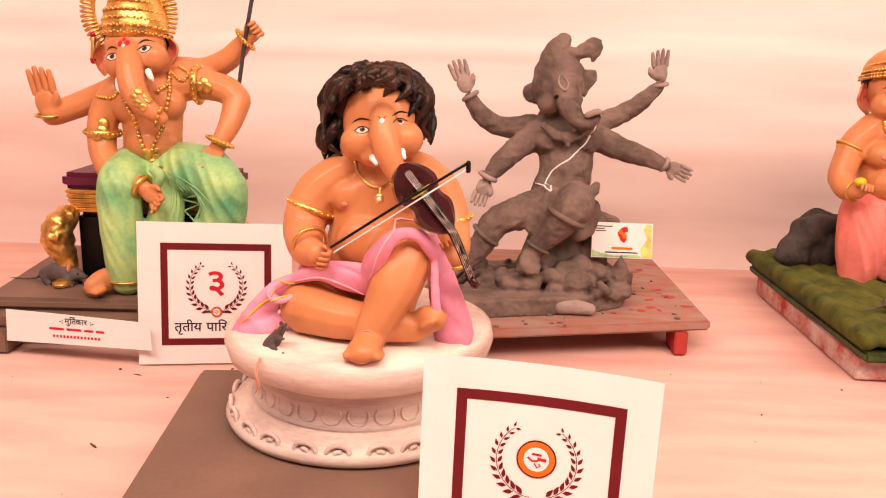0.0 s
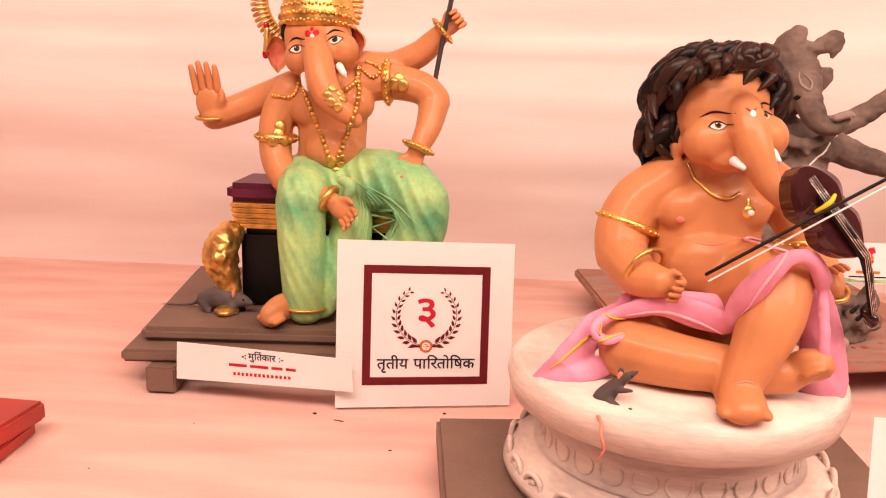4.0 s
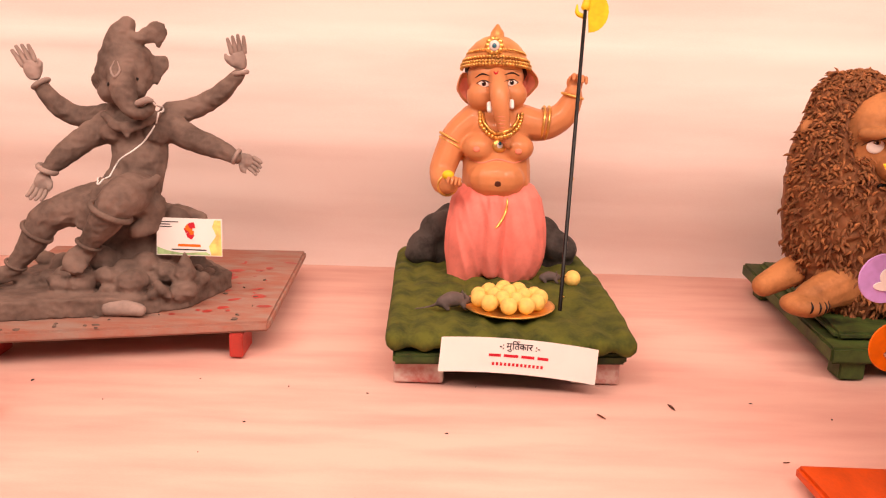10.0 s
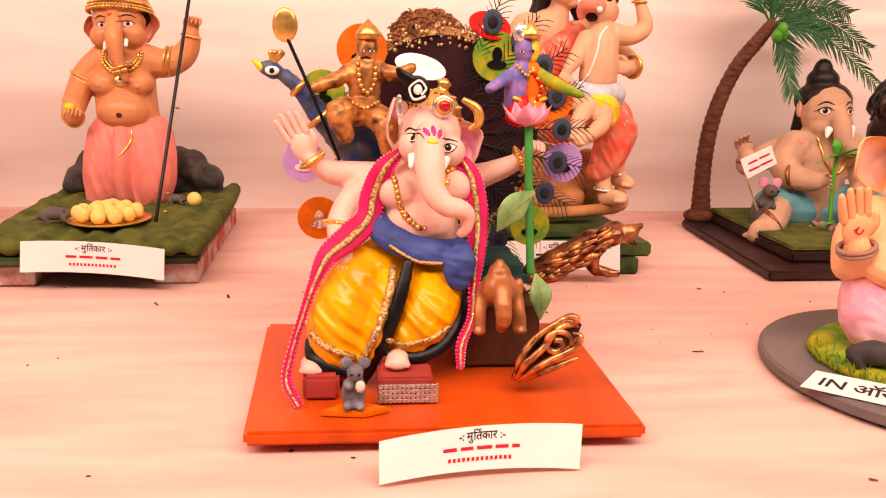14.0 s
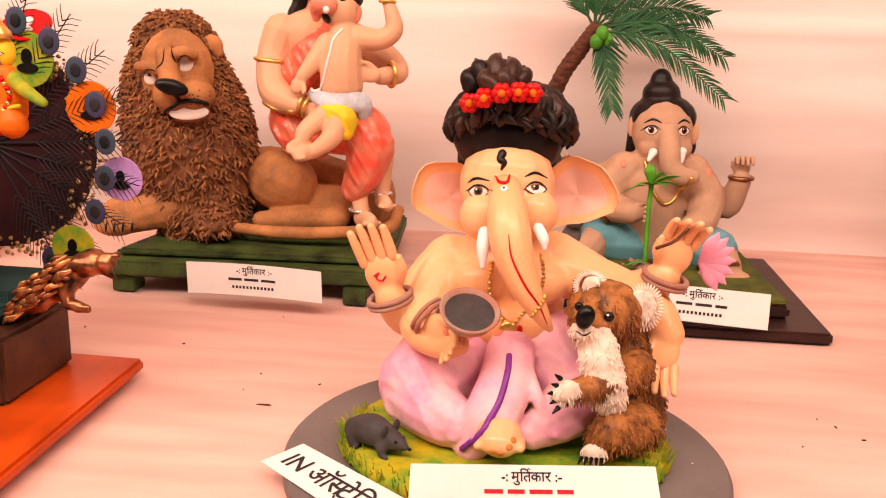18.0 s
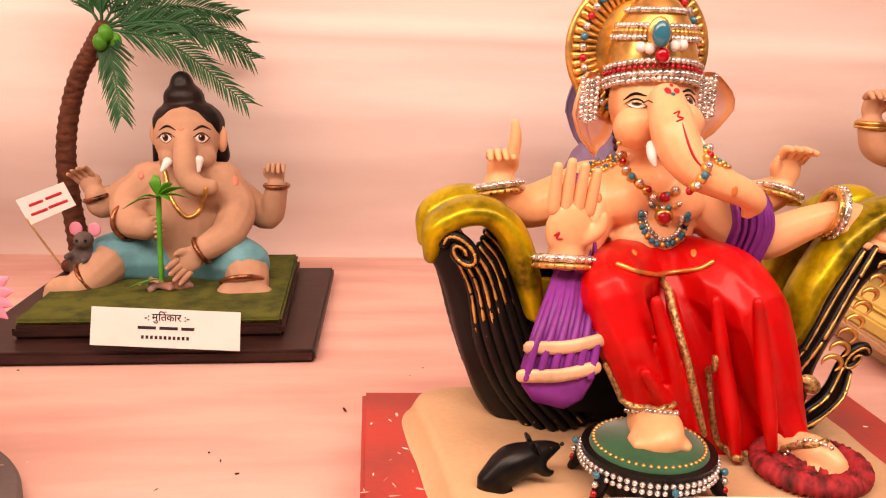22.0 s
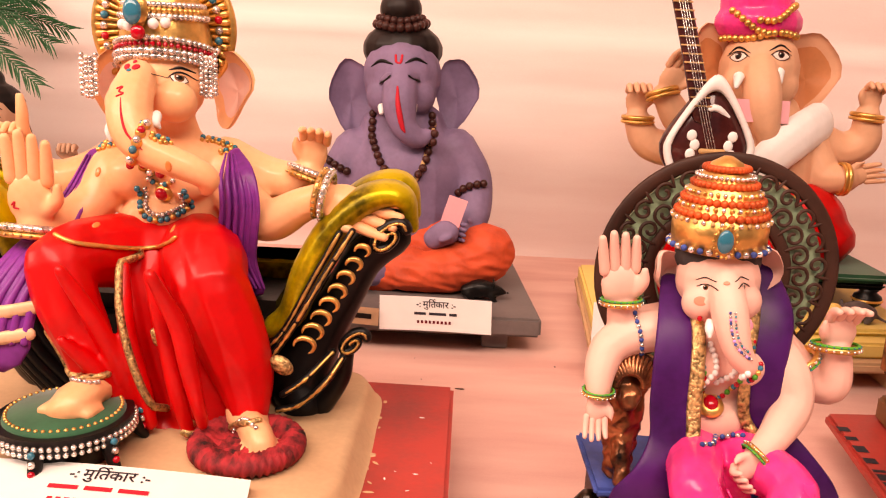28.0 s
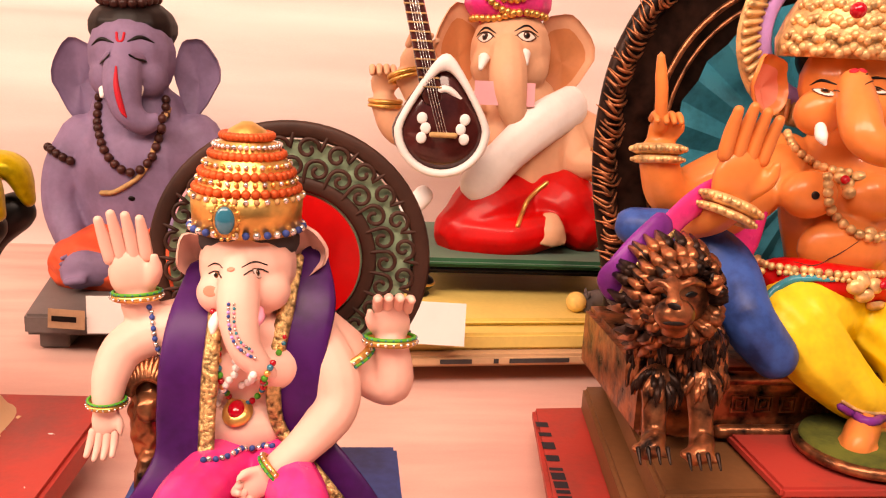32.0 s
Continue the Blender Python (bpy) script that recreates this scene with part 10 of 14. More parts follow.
sp_ = empty("sapling", 1.77, 1.215)
v, fs = tube([(-0.039, -0.085, 0.149), (-0.040, -0.085, 0.110), (-0.039, -0.090, 0.043)], 0.0032, 4, 8)
link("stem", v, fs, LEAF, sp_, "green stem", smooth=True)
for tip, w in (((-0.004, -0.100, 0.164), 10), ((-0.003, -0.090, 0.150), 10), ((-0.023, -0.080, 0.165), 9), ((-0.063, -0.100, 0.148), 11), ((-0.081, -0.090, 0.135), 8), ((-0.045, -0.080, 0.176), 11), ((-0.020, -0.110, 0.149), 9)):
    a = Vector((-0.040, -0.085, 0.149))
    t_ = Vector(tip)
    v, fs = tube([a, (a + t_) / 2 + Vector((0, -0.004, 0.005)), t_], [0.001, w * 0.00075, 0.0006], 6, 8, 0.15, (0, 0.3, 1))
    link("leaf", v, fs, LEAF, sp_, smooth=True)
v, fs = tube([(-0.036, -0.100, 0.051), (-0.051, -0.110, 0.051), (-0.072, -0.120, 0.045)], [0.001, 0.008, 0.0006], 6, 8, 0.15, (0, 0.3, 1))
link("leaf", v, fs, LEAF, sp_, smooth=True)
tagged(sp_, "small bright green plastic sapling with pointed leaves", "plant")
f = Figure(voxel=0.003)
rnd = random.Random(6)
for i in range(40):
    f.blob(REDWOOD, (rnd.gauss(0, 0.016), rnd.gauss(0, 0.010), rnd.uniform(0, 0.006)), rnd.uniform(0.002, 0.006))
f.bake(1)
f.finish("soil_heap", 1.77 + (-0.032, -0.090, 0.036)[0], 1.215 - 0.09, "small heap of crumbly reddish soil", 0.037, "soil")
pt = empty("palm_tree", 1.60, 1.28)
trunk = [(-0.0117, 0.010, 0.0340), (-0.0170, 0.004, 0.0834), (-0.0196, -0.004, 0.1361), (-0.0172, -0.012, 0.1874), (-0.0069, -0.020, 0.2375), (0.0104, -0.030, 0.2848), (0.0321, -0.040, 0.3198), (0.0488, -0.050, 0.3480)]
v, fs = tube(trunk, [0.016, 0.0135, 0.013, 0.0125, 0.012, 0.0115, 0.0112, 0.0095], 12, 14)
line = spline([(*p, 1) for p in trunk], 12)
vs2 = []
for i, q in enumerate(v):
    k = (i // 14)
    c = Vector(line[min(max(k - 2, 0), len(line) - 1)][:3])
    vs2.append(c + (q - c) * (1.0 + (0.10 if k % 3 == 0 else 0.0)))
link("trunk", vs2, fs, TWIG, pt, "ringed brown trunk", smooth=True)
v, fs = ball((trunk[0][0], trunk[0][1], 0.022), (0.03, 0.025, 0.014))
link("root", v, fs, TWIG, pt, smooth=True)
top = Vector(trunk[-1])
rnd = random.Random(9)
for q in ((0.058, -0.070, 0.341), (0.051, -0.070, 0.330), (0.066, -0.060, 0.332)):
    v, fs = ball(q, (0.009, 0.009, 0.011))
    link("coconut", v, fs, LEAF, pt, "green coconut", smooth=True)
for tip, sag, lean in (((-0.035, -0.020, 0.474), 0.004, 0.5), ((0.043, 0.000, 0.496), 0.004, 0.2), ((0.114, 0.030, 0.463), 0.012, 0.0), ((0.163, 0.050, 0.422), 0.016, 0.2), ((0.207, 0.000, 0.370), 0.020, -0.2), ((0.230, -0.030, 0.315), 0.026, 0.1), ((0.226, -0.070, 0.261), 0.024, 0.3), ((0.077, -0.090, 0.242), 0.020, 0.0), ((0.214, 0.060, 0.334), 0.020, 0.4), ((0.051, -0.060, 0.475), 0.004, -0.3)):
    t_ = Vector(tip)
    mid = (top + t_) / 2 + Vector((0, 0, sag))
    rib = spline([top, mid, t_], 22)
    v, q = tube([top, mid, t_], [0.0020, 0.0014, 0.0005], 8, 6)
    fr = link("frond", v, q, PALMLEAF, pt, "dark green plastic frond", smooth=True)
    vs, fs = [], []
    for i in range(5, len(rib)):
        p = Vector(rib[i])
        d = (p - Vector(rib[i - 1])).normalized()
        s = (d.cross(Vector((0, 1, 0))) + Vector((0, lean, 0))).normalized()
        u = i / len(rib)
        for sg in (-1, 1):
            ln = 0.046 * min(1.0, 0.45 + 2.2 * u) * (1.12 - 0.62 * u) * rnd.uniform(0.82, 1.08)
            e = p + (d * 0.85 + s * sg * rnd.uniform(0.50, 0.68) + Vector((0, rnd.uniform(-0.25, 0.25), -0.08))).normalized() * ln
            v, q = tube([p, (p + e) / 2 + Vector((0, 0, 0.0015)), e + Vector((0, 0, -0.0015))], [0.0007, 0.0013, 0.0002], 2, 4, 0.3)
            n0 = len(vs)
            vs += v
            fs += [tuple(j + n0 for j in w) for w in q]
    tagged(link("leaf_fringe", vs, fs, PALMLEAF, fr), kind="stuff")
tagged(pt, "small model palm with leaning brown trunk and plastic fronds", "palm tree")
sg = empty("placard", 1.60, 1.28)
a, b, c, d = [Vector(q) for q in ((-0.031, -0.160, 0.145), (0.021, -0.150, 0.166), (0.034, -0.150, 0.138), (-0.017, -0.160, 0.115))]
bm = bmesh.new()
bm.faces.new([bm.verts.new(q) for q in (a, d, c, b)])
ex = bmesh.ops.extrude_face_region(bm, geom=bm.faces[:])
for v in [g for g in ex["geom"] if isinstance(g, bmesh.types.BMVert)]:
    v.co.y += 0.0012
part("card", bm, PAPER, sg, "white paper card")
for i, (u0, u1, vv) in enumerate(((0.2, 0.45, 0.35), (0.55, 0.85, 0.33), (0.15, 0.45, 0.68), (0.52, 0.88, 0.66))):
    p0 = a + (b - a) * u0 + (d - a) * vv + Vector((0, -0.0006, 0))
    p1 = a + (b - a) * u1 + (d - a) * vv + Vector((0, -0.0006, 0))
    v, fs = tube([p0, p1], 0.0016, 1, 6, 0.3)
    link("writing_bar", v, fs, REDINK, sg)
v, fs = tube([(a + d) / 2 * 0.5 + d * 0.5, (0.011, -0.150, 0.064)], 0.0014, 2, 6)
link("stick", v, fs, STRAW, sg, smooth=True)
tagged(sg, "tiny white placard with red writing on a stick", "placard")
f = Figure(voxel=0.002)
f.limb(MOUSE, [(0, 0, 0.006), (0, -0.002, 0.024), (0.002, -0.006, 0.042)], [0.017, 0.018, 0.012]).blob(MOUSE, (0.004, -0.012, 0.055), (0.012, 0.015, 0.011))
f.limb(MOUSE, [(-0.008, -0.008, 0.036), (-0.014, -0.022, 0.036)], [0.006, 0.004]).limb(MOUSE, [(0.010, -0.008, 0.034), (0.006, -0.024, 0.032)], [0.006, 0.004])
f.bake(2)
f.blob(PINK, (-0.006, -0.006, 0.068), (0.008, 0.002, 0.009), None, False).blob(PINK, (0.016, -0.006, 0.067), (0.008, 0.002, 0.009), None, False)
f.blob(BLACK, (0.0, -0.025, 0.057), 0.002, None, False).blob(BLACK, (0.010, -0.025, 0.057), 0.002, None, False)
f.finish("mouse_figure", 1.632, 1.155, "grey mouse figure with pink ears holding a placard", 0.037, "mouse figure")

# ---- reclining lion with a seated mother and elephant-headed child ----
f = Figure((-0.336, 0.934, -0.119), 0.0026)
f.limb(MANE, [(-0.1344, 0.004, 0.2984), (-0.1299, 0.000, 0.2552), (-0.1189, 0.000, 0.1944), (-0.1109, 0.000, 0.1320), (-0.0980, -0.008, 0.0876)], [0.0579, 0.0764, 0.0889, 0.0857, 0.0681], 0.80)
f.limb(LIONFUR, [(-0.0327, 0.050, 0.1183), (0.0274, 0.075, 0.1063), (0.0963, 0.070, 0.0981)], [0.0538, 0.0583, 0.0497], 0.8)
f.blob(LIONFUR, (0.0103, 0.005, 0.1276), (0.0514, 0.0405, 0.0437), (0, 20, 0)).blob(LIONFUR, (0.1262, 0.045, 0.1041), (0.0374, 0.0359, 0.0483)).blob(LIONFUR, (0.0706, 0.020, 0.0977), (0.0468, 0.0312, 0.0265))
f.limb(LIONFUR, [(0.0938, -0.010, 0.0847), (0.0410, -0.020, 0.0815), (-0.0099, -0.030, 0.0793)], [0.0170, 0.0168, 0.0129]).limb(LIONFUR, [(-0.0481, -0.050, 0.0720), (0.0278, -0.056, 0.0698), (0.1031, -0.050, 0.0727), (0.1625, -0.020, 0.0749), (0.1720, 0.020, 0.0933)], [0.0074, 0.0089, 0.0089, 0.0092, 0.0079])
f.limb(LIONFUR, [(-0.1027, -0.030, 0.0940), (-0.1462, -0.050, 0.0900), (-0.1869, -0.066, 0.0786)], [0.0319, 0.0268, 0.0213], 0.8).blob(LIONFUR, (-0.1954, -0.072, 0.0716), (0.0296, 0.0265, 0.0148)).limb(LIONFUR, [(-0.1887, -0.010, 0.0977), (-0.2262, -0.020, 0.0799)], [0.0201, 0.0153])
f.blob(LIONFUR, (-0.1124, -0.046, 0.2738), (0.0499, 0.0327, 0.0561)).blob(LIONFUR, (-0.1062, -0.074, 0.2438), (0.0265, 0.0249, 0.0218)).blob(LIONFUR, (-0.0792, -0.072, 0.2476), (0.0265, 0.0249, 0.0210)).blob(LIONFUR, (-0.0901, -0.066, 0.2253), (0.0281, 0.0203, 0.0140))
f.limb(LIONFUR, [(-0.1154, -0.074, 0.2997), (-0.1059, -0.088, 0.2774), (-0.0971, -0.100, 0.2581)], [0.0131, 0.0136, 0.0142]).limb(LIONFUR, [(-0.1534, -0.070, 0.2801), (-0.1344, -0.080, 0.2810), (-0.1196, -0.084, 0.2747)], [0.0066, 0.0080, 0.0058]).limb(LIONFUR, [(-0.1006, -0.086, 0.2975), (-0.0867, -0.084, 0.3007), (-0.0764, -0.074, 0.2968)], [0.0065, 0.0079, 0.0058])
f.limb(LIONFUR, [(-0.1855, -0.010, 0.2641), (-0.1917, -0.012, 0.2774), (-0.1856, -0.010, 0.2894)], [0.0077, 0.0116, 0.0093], 0.5).limb(LIONFUR, [(-0.0908, -0.010, 0.2971), (-0.0771, -0.012, 0.3107), (-0.0705, -0.010, 0.3007)], [0.0093, 0.0139, 0.0093], 0.5)
f.blob(MANE, (-0.0715, -0.056, 0.0782), (0.0343, 0.0218, 0.0171))
f.bake(2)
for m, v, q in f.done:
    for w in v:
        if m is MANE:
            w += Vector((0, -1, 0.1)) * 0.0045 * (1 - 2 * abs(noise.noise(Vector((w.x * 85, w.y * 60, w.z * 70)))))
        else:
            w += Vector((0, -1, 0)) * 0.0012 * noise.noise(w * 60)
f.tree = BVHTree.FromPolygons([w for m, v, q in f.done for w in v], [tuple(i + k for i in w) for k, q in [(sum(len(a[1]) for a in f.done[:n]), f.done[n][2]) for n in range(len(f.done))] for w in q])
MANETIP = paint("lion_mane_tip_paint", (0.30, 0.115, 0.045), 0.7, var=0.3, scale=60, bump=0.4)
f.tufts(MANE, [MANE, MANETIP, MANE], 2300, 0.0105, 0.0019, 0.35, 3, swirl=0.55)
f.tufts(MANE, [MANETIP], 900, 0.0085, 0.0017, 0.2, 4, box=((-9, 9), (-9, 9), ((-0.1226, 0.000, 0.2020)[2], 9)), swirl=0.6)
f.dab(BLACK, (-0.0965, -0.100, 0.2568), 0.0203, 0.0101, -14, 0.002, 0.5).line(BLACK, [(-0.0946, -0.100, 0.2500), (-0.0892, -0.100, 0.2405), (-0.1074, -0.100, 0.2286), (-0.1181, -0.090, 0.2217)], 0.0025, False, 0.0004).line(BLACK, [(-0.0892, -0.100, 0.2405), (-0.0680, -0.100, 0.2427), (-0.0568, -0.090, 0.2383)], 0.0031, False, 0.0004)
f.dab(EYEWHITE, (-0.0808, -0.090, 0.2268), 0.0249, 0.0094, 4, 0.0006, 0.1)
rnd = random.Random(12)
for i in range(26):
    f.dab(HAIR, Vector((-0.0787, -0.100, 0.2464)) + Vector((rnd.uniform(-0.020, 0.030), 0, rnd.uniform(-0.010, 0.010))), 0.0009, 0.0009)
for q, l in (((-0.1350, -0.080, 0.2712), 18), ((-0.0874, -0.080, 0.2896), 14)):
    f.dab(EYEWHITE, Vector(q) - Vector((0, 0, 0.004)), 0.0101, 0.0086, l, 0.0002, 0.1)
    f.eye(q, 0.0086, 0.0055, l, STRAW)
f.line(HAIR, [(-0.1210, -0.090, 0.2790), (-0.1119, -0.090, 0.2862), (-0.1095, -0.090, 0.3041)], 0.0012).line(HAIR, [(-0.0943, -0.090, 0.2868), (-0.0983, -0.090, 0.2949), (-0.1005, -0.090, 0.3085)], 0.0012)
for i in range(4):
    f.line(HAIR, [Vector((-0.1909, -0.110, 0.0785)) + Vector((i * 0.011, 0, 0.004)), Vector((-0.1930, -0.110, 0.0709)) + Vector((i * 0.011, 0, -0.002))], 0.0016)
g = Figure((0.146, 0.986, -0.075), 0.0021)
REDSARI = paint("glossy_red_sari_paint", (0.66, 0.085, 0.05), 0.34, var=0.25, scale=45, bump=0.2, coat=0.3, spot=(0.72, 0.24, 0.15))
g.limb(REDSARI, [(0.0597, 0.014, 0.3184), (0.0509, 0.014, 0.2970), (0.0440, 0.014, 0.2669), (0.0382, 0.016, 0.2345)], [0.0323, 0.0385, 0.0359, 0.0431], 0.75)
g.limb(REDSARI, [(0.0883, 0.000, 0.3324), (0.0726, -0.012, 0.3144), (0.0452, -0.014, 0.2864), (0.0278, -0.010, 0.2562)], [0.0089, 0.0211, 0.0263, 0.0229], 0.6)
g.limb(REDSARI, [(0.0311, 0.010, 0.2151), (0.0811, -0.010, 0.2124), (0.1267, -0.025, 0.2065), (0.1422, -0.035, 0.1884)], [0.0411, 0.0405, 0.0365, 0.0310])
g.limb(REDSARI, [(0.1431, -0.035, 0.1884), (0.1333, -0.036, 0.1538), (0.1208, -0.034, 0.1296)], [0.0319, 0.0267, 0.0190])
g.limb(REDSARI, [(0.0379, -0.010, 0.2049), (0.0630, -0.020, 0.1938)], [0.0352, 0.0297])
g.limb(SKIN2, [(0.0610, 0.012, 0.3730), (0.0576, 0.014, 0.3545), (0.0496, 0.014, 0.3351), (0.0476, 0.014, 0.3182)], [0.0134, 0.0179, 0.0359, 0.0394], 0.75)
g.blob(SKIN2, (0.0649, 0.008, 0.3929), (0.0222, 0.0213, 0.0319)).limb(SKIN2, [(0.0762, 0.004, 0.3932), (0.0825, 0.004, 0.3851), (0.0784, 0.004, 0.3801)], [0.0044, 0.0044, 0.0053]).blob(SKIN2, (0.0740, 0.006, 0.3684), (0.0106, 0.0106, 0.0089)).limb(SKIN2, [(0.0786, 0.004, 0.3768), (0.0813, 0.004, 0.3736)], [0.0044, 0.0027])
g.limb(SKIN2, [(0.0124, 0.010, 0.3285), (0.0022, 0.000, 0.2929), (0.0098, -0.020, 0.2536), (0.0379, -0.045, 0.2418), (0.0601, -0.056, 0.2369)], [0.0268, 0.0231, 0.0218, 0.0154, 0.0110])
g.palm(SKIN2, (0.0598, -0.058, 0.2371), (0.85, -0.2, -0.5), (0.2, 0, 1), 0.0496, 0.2)
g.limb(SKIN2, [(0.0959, 0.025, 0.3246), (0.1482, 0.020, 0.3003), (0.1707, 0.000, 0.2816), (0.1524, -0.030, 0.2772)], [0.0253, 0.0198, 0.0142, 0.0113]).palm(SKIN2, (0.1540, -0.046, 0.2804), (-1, 0, 0.0), (0, 0, 1), 0.0461, 0.2)
g.limb(SKIN2, [(0.1228, -0.030, 0.1394), (0.1283, -0.036, 0.1125), (0.1317, -0.040, 0.0974)], [0.0147, 0.0112, 0.0103]).sole(SKIN2, (0.1291, -0.042, 0.0908), (0.1530, -0.066, 0.0932), 0.0124)
g.limb(SKIN2, [(0.1540, -0.015, 0.1721), (0.1545, -0.018, 0.1327), (0.1557, -0.020, 0.1198)], [0.0158, 0.0114, 0.0105]).sole(SKIN2, (0.1521, -0.022, 0.1130), (0.1688, -0.044, 0.1118), 0.0115)
g.blob(HAIR, (0.0511, 0.022, 0.4008), (0.0301, 0.0301, 0.0284)).limb(HAIR, [(0.0386, 0.030, 0.3888), (0.0337, 0.026, 0.3654), (0.0249, 0.020, 0.3502), (0.0280, 0.014, 0.3405)], [0.0182, 0.0136, 0.0099, 0.0054]).limb(HAIR, [(0.0777, 0.020, 0.3699), (0.0890, 0.020, 0.3484), (0.0946, 0.018, 0.3317)], [0.0072, 0.0072, 0.0045])
g.limb(SKIN2, [(0.1078, -0.045, 0.3349), (0.1076, -0.046, 0.3171), (0.1056, -0.050, 0.2905), (0.1055, -0.048, 0.2632)], [0.0171, 0.0239, 0.0264, 0.0281])
g.blob(SKIN2, (0.1034, -0.045, 0.3589), (0.0239, 0.0222, 0.0257)).limb(BLUSH, [(0.0948, -0.066, 0.3624), (0.0821, -0.064, 0.3636), (0.0754, -0.056, 0.3569), (0.0745, -0.054, 0.3473)], [0.0109, 0.0118, 0.0093, 0.0059])
g.limb(SKIN2, [(0.1233, -0.045, 0.3247), (0.1521, -0.040, 0.3235), (0.1708, -0.040, 0.3361), (0.1648, -0.038, 0.3618), (0.1611, -0.037, 0.3714)], [0.0162, 0.0137, 0.0120, 0.0086, 0.0077]).palm(SKIN2, (0.1602, -0.037, 0.3714), (-0.1, 0, 1), (-1, 0, 0), 0.0337, 0.6)
g.limb(SKIN2, [(0.0870, -0.045, 0.3166), (0.0713, -0.056, 0.2928), (0.0579, -0.062, 0.2752)], [0.0145, 0.0119, 0.0084]).palm(SKIN2, (0.0577, -0.064, 0.2738), (-0.4, -0.2, -0.9), (1, 0, 0), 0.0390, 0.2)
g.limb(SKIN2, [(0.1088, -0.072, 0.2273), (0.1023, -0.092, 0.2030), (0.0824, -0.098, 0.1858)], [0.0167, 0.0132, 0.0090]).limb(SKIN2, [(0.0921, -0.072, 0.2295), (0.0708, -0.092, 0.2108), (0.0657, -0.098, 0.1938)], [0.0150, 0.0115, 0.0090])
g.sole(SKIN2, (0.0824, -0.098, 0.1842), (0.0636, -0.116, 0.1807), 0.0098).sole(SKIN2, (0.0673, -0.098, 0.1938), (0.0540, -0.114, 0.1883), 0.0089)
g.limb(paint("pale_blue_waist_cloth", (0.5, 0.55, 0.62), 0.6, var=0.2, bump=0.3), [(0.0706, -0.060, 0.2524), (0.0994, -0.074, 0.2446), (0.1332, -0.058, 0.2448), (0.1355, -0.050, 0.2288)], [0.0084, 0.0125, 0.0135, 0.0102], 0.7)
g.limb(YELLOW2, [(0.0966, -0.070, 0.2293), (0.1145, -0.074, 0.2235), (0.1168, -0.078, 0.2109)], [0.0184, 0.0184, 0.0133])
g.blob(HAIR, (0.1074, -0.038, 0.3716), (0.0239, 0.0222, 0.0151)).blob(BLUSH, (0.1236, -0.045, 0.3530), (0.0071, 0.0053, 0.0124), (0, 10, 0))
g.bake(2)
g.crease([REDSARI], 0.0024, 75, 30, 34, 40)
g.crease([YELLOW2], 0.0012, 90, 30, 90, 30)
f.done += g.done
f.tree = g.tree
f.facing = g.facing
f.blob(PINK, (0.0273, -0.012, 0.3853), (0.0124, 0.0062, 0.0124), None, False).blob(PALEPINK, (0.0232, -0.018, 0.3885), (0.0071, 0.0044, 0.0080), None, False).blob(PALEPINK, (0.0309, -0.018, 0.3806), (0.0071, 0.0044, 0.0071), None, False).blob(WHITE, (0.0262, -0.022, 0.3853), (0.0035, 0.0027, 0.0035), None, False)
f.limb(WHITE, [(0.0282, -0.012, 0.4095), (0.0414, -0.014, 0.4058), (0.0512, -0.014, 0.4133), (0.0522, -0.010, 0.4230)], [0.0009, 0.0027, 0.0027, 0.0009], melt=False)
f.line(BLACK, [(0.0641, -0.020, 0.4008), (0.0698, -0.020, 0.4041), (0.0740, -0.020, 0.4027)], 0.0012).dab(BLACK, (0.0701, -0.020, 0.3962), 0.0044, 0.0021, 0, almond=True).dab(REDINK, (0.0751, -0.020, 0.3762), 0.0035, 0.0022).dab(REDINK, (0.0721, -0.020, 0.4090), 0.0018, 0.0027)
f.dab(BLACK, (0.0921, -0.070, 0.3702), 0.0053, 0.0027, almond=True).dab(BLACK, (0.1083, -0.070, 0.3706), 0.0053, 0.0027, almond=True).dab(BLACK, (0.0842, -0.080, 0.3485), 0.0106, 0.0071, 15).dab(RED, (0.0810, -0.085, 0.3478), 0.0062, 0.0035, 15, 0.001).blob(WHITE, (0.0930, -0.078, 0.3564), (0.0044, 0.0035, 0.0044), None, False)
f.line(WHITE, [(0.1066, -0.080, 0.3349), (0.0974, -0.080, 0.3221), (0.0932, -0.090, 0.3054), (0.0848, -0.090, 0.2752), (0.0741, -0.090, 0.2590), (0.0666, -0.080, 0.2610)], 0.0018, False, 0.0006)
f.bangle(GOLD, (0.0022, 0.000, 0.2920), (-0.1, 0, -1), 0.0239, 0.0031).bangle(GOLD, (0.0552, -0.054, 0.2399), (0.9, 0, -0.3), 0.0142, 0.0027).bangle(GOLD, (0.0618, -0.056, 0.2369), (0.9, 0, -0.3), 0.0133, 0.0027).bangle(GOLD, (0.1647, -0.020, 0.2799), (-0.8, -0.5, 0), 0.0151, 0.0031).bangle(GOLD, (0.1612, -0.037, 0.3698), (0, 0, 1), 0.0098, 0.0018).bangle(SILVER, (0.1284, -0.038, 0.1023), (0.1, 0, 1), 0.0133, 0.0023).bangle(SILVER, (0.1546, -0.020, 0.1233), (0, 0, 1), 0.0124, 0.0021)
f.line(GOLD, [(-0.0059, -0.030, 0.2394), (0.0212, -0.040, 0.2301), (0.0452, -0.050, 0.2293)], 0.0035, False)
f.blob(STRAW, (0.1499, -0.045, 0.3919), (0.0160, 0.0133, 0.0160), None, False).dab(GOLD, (0.1425, -0.080, 0.3918), 0.0027, 0.0027).blob(REDINK, (0.1453, -0.063, 0.3903), (0.0035, 0.0027, 0.0035), None, False)
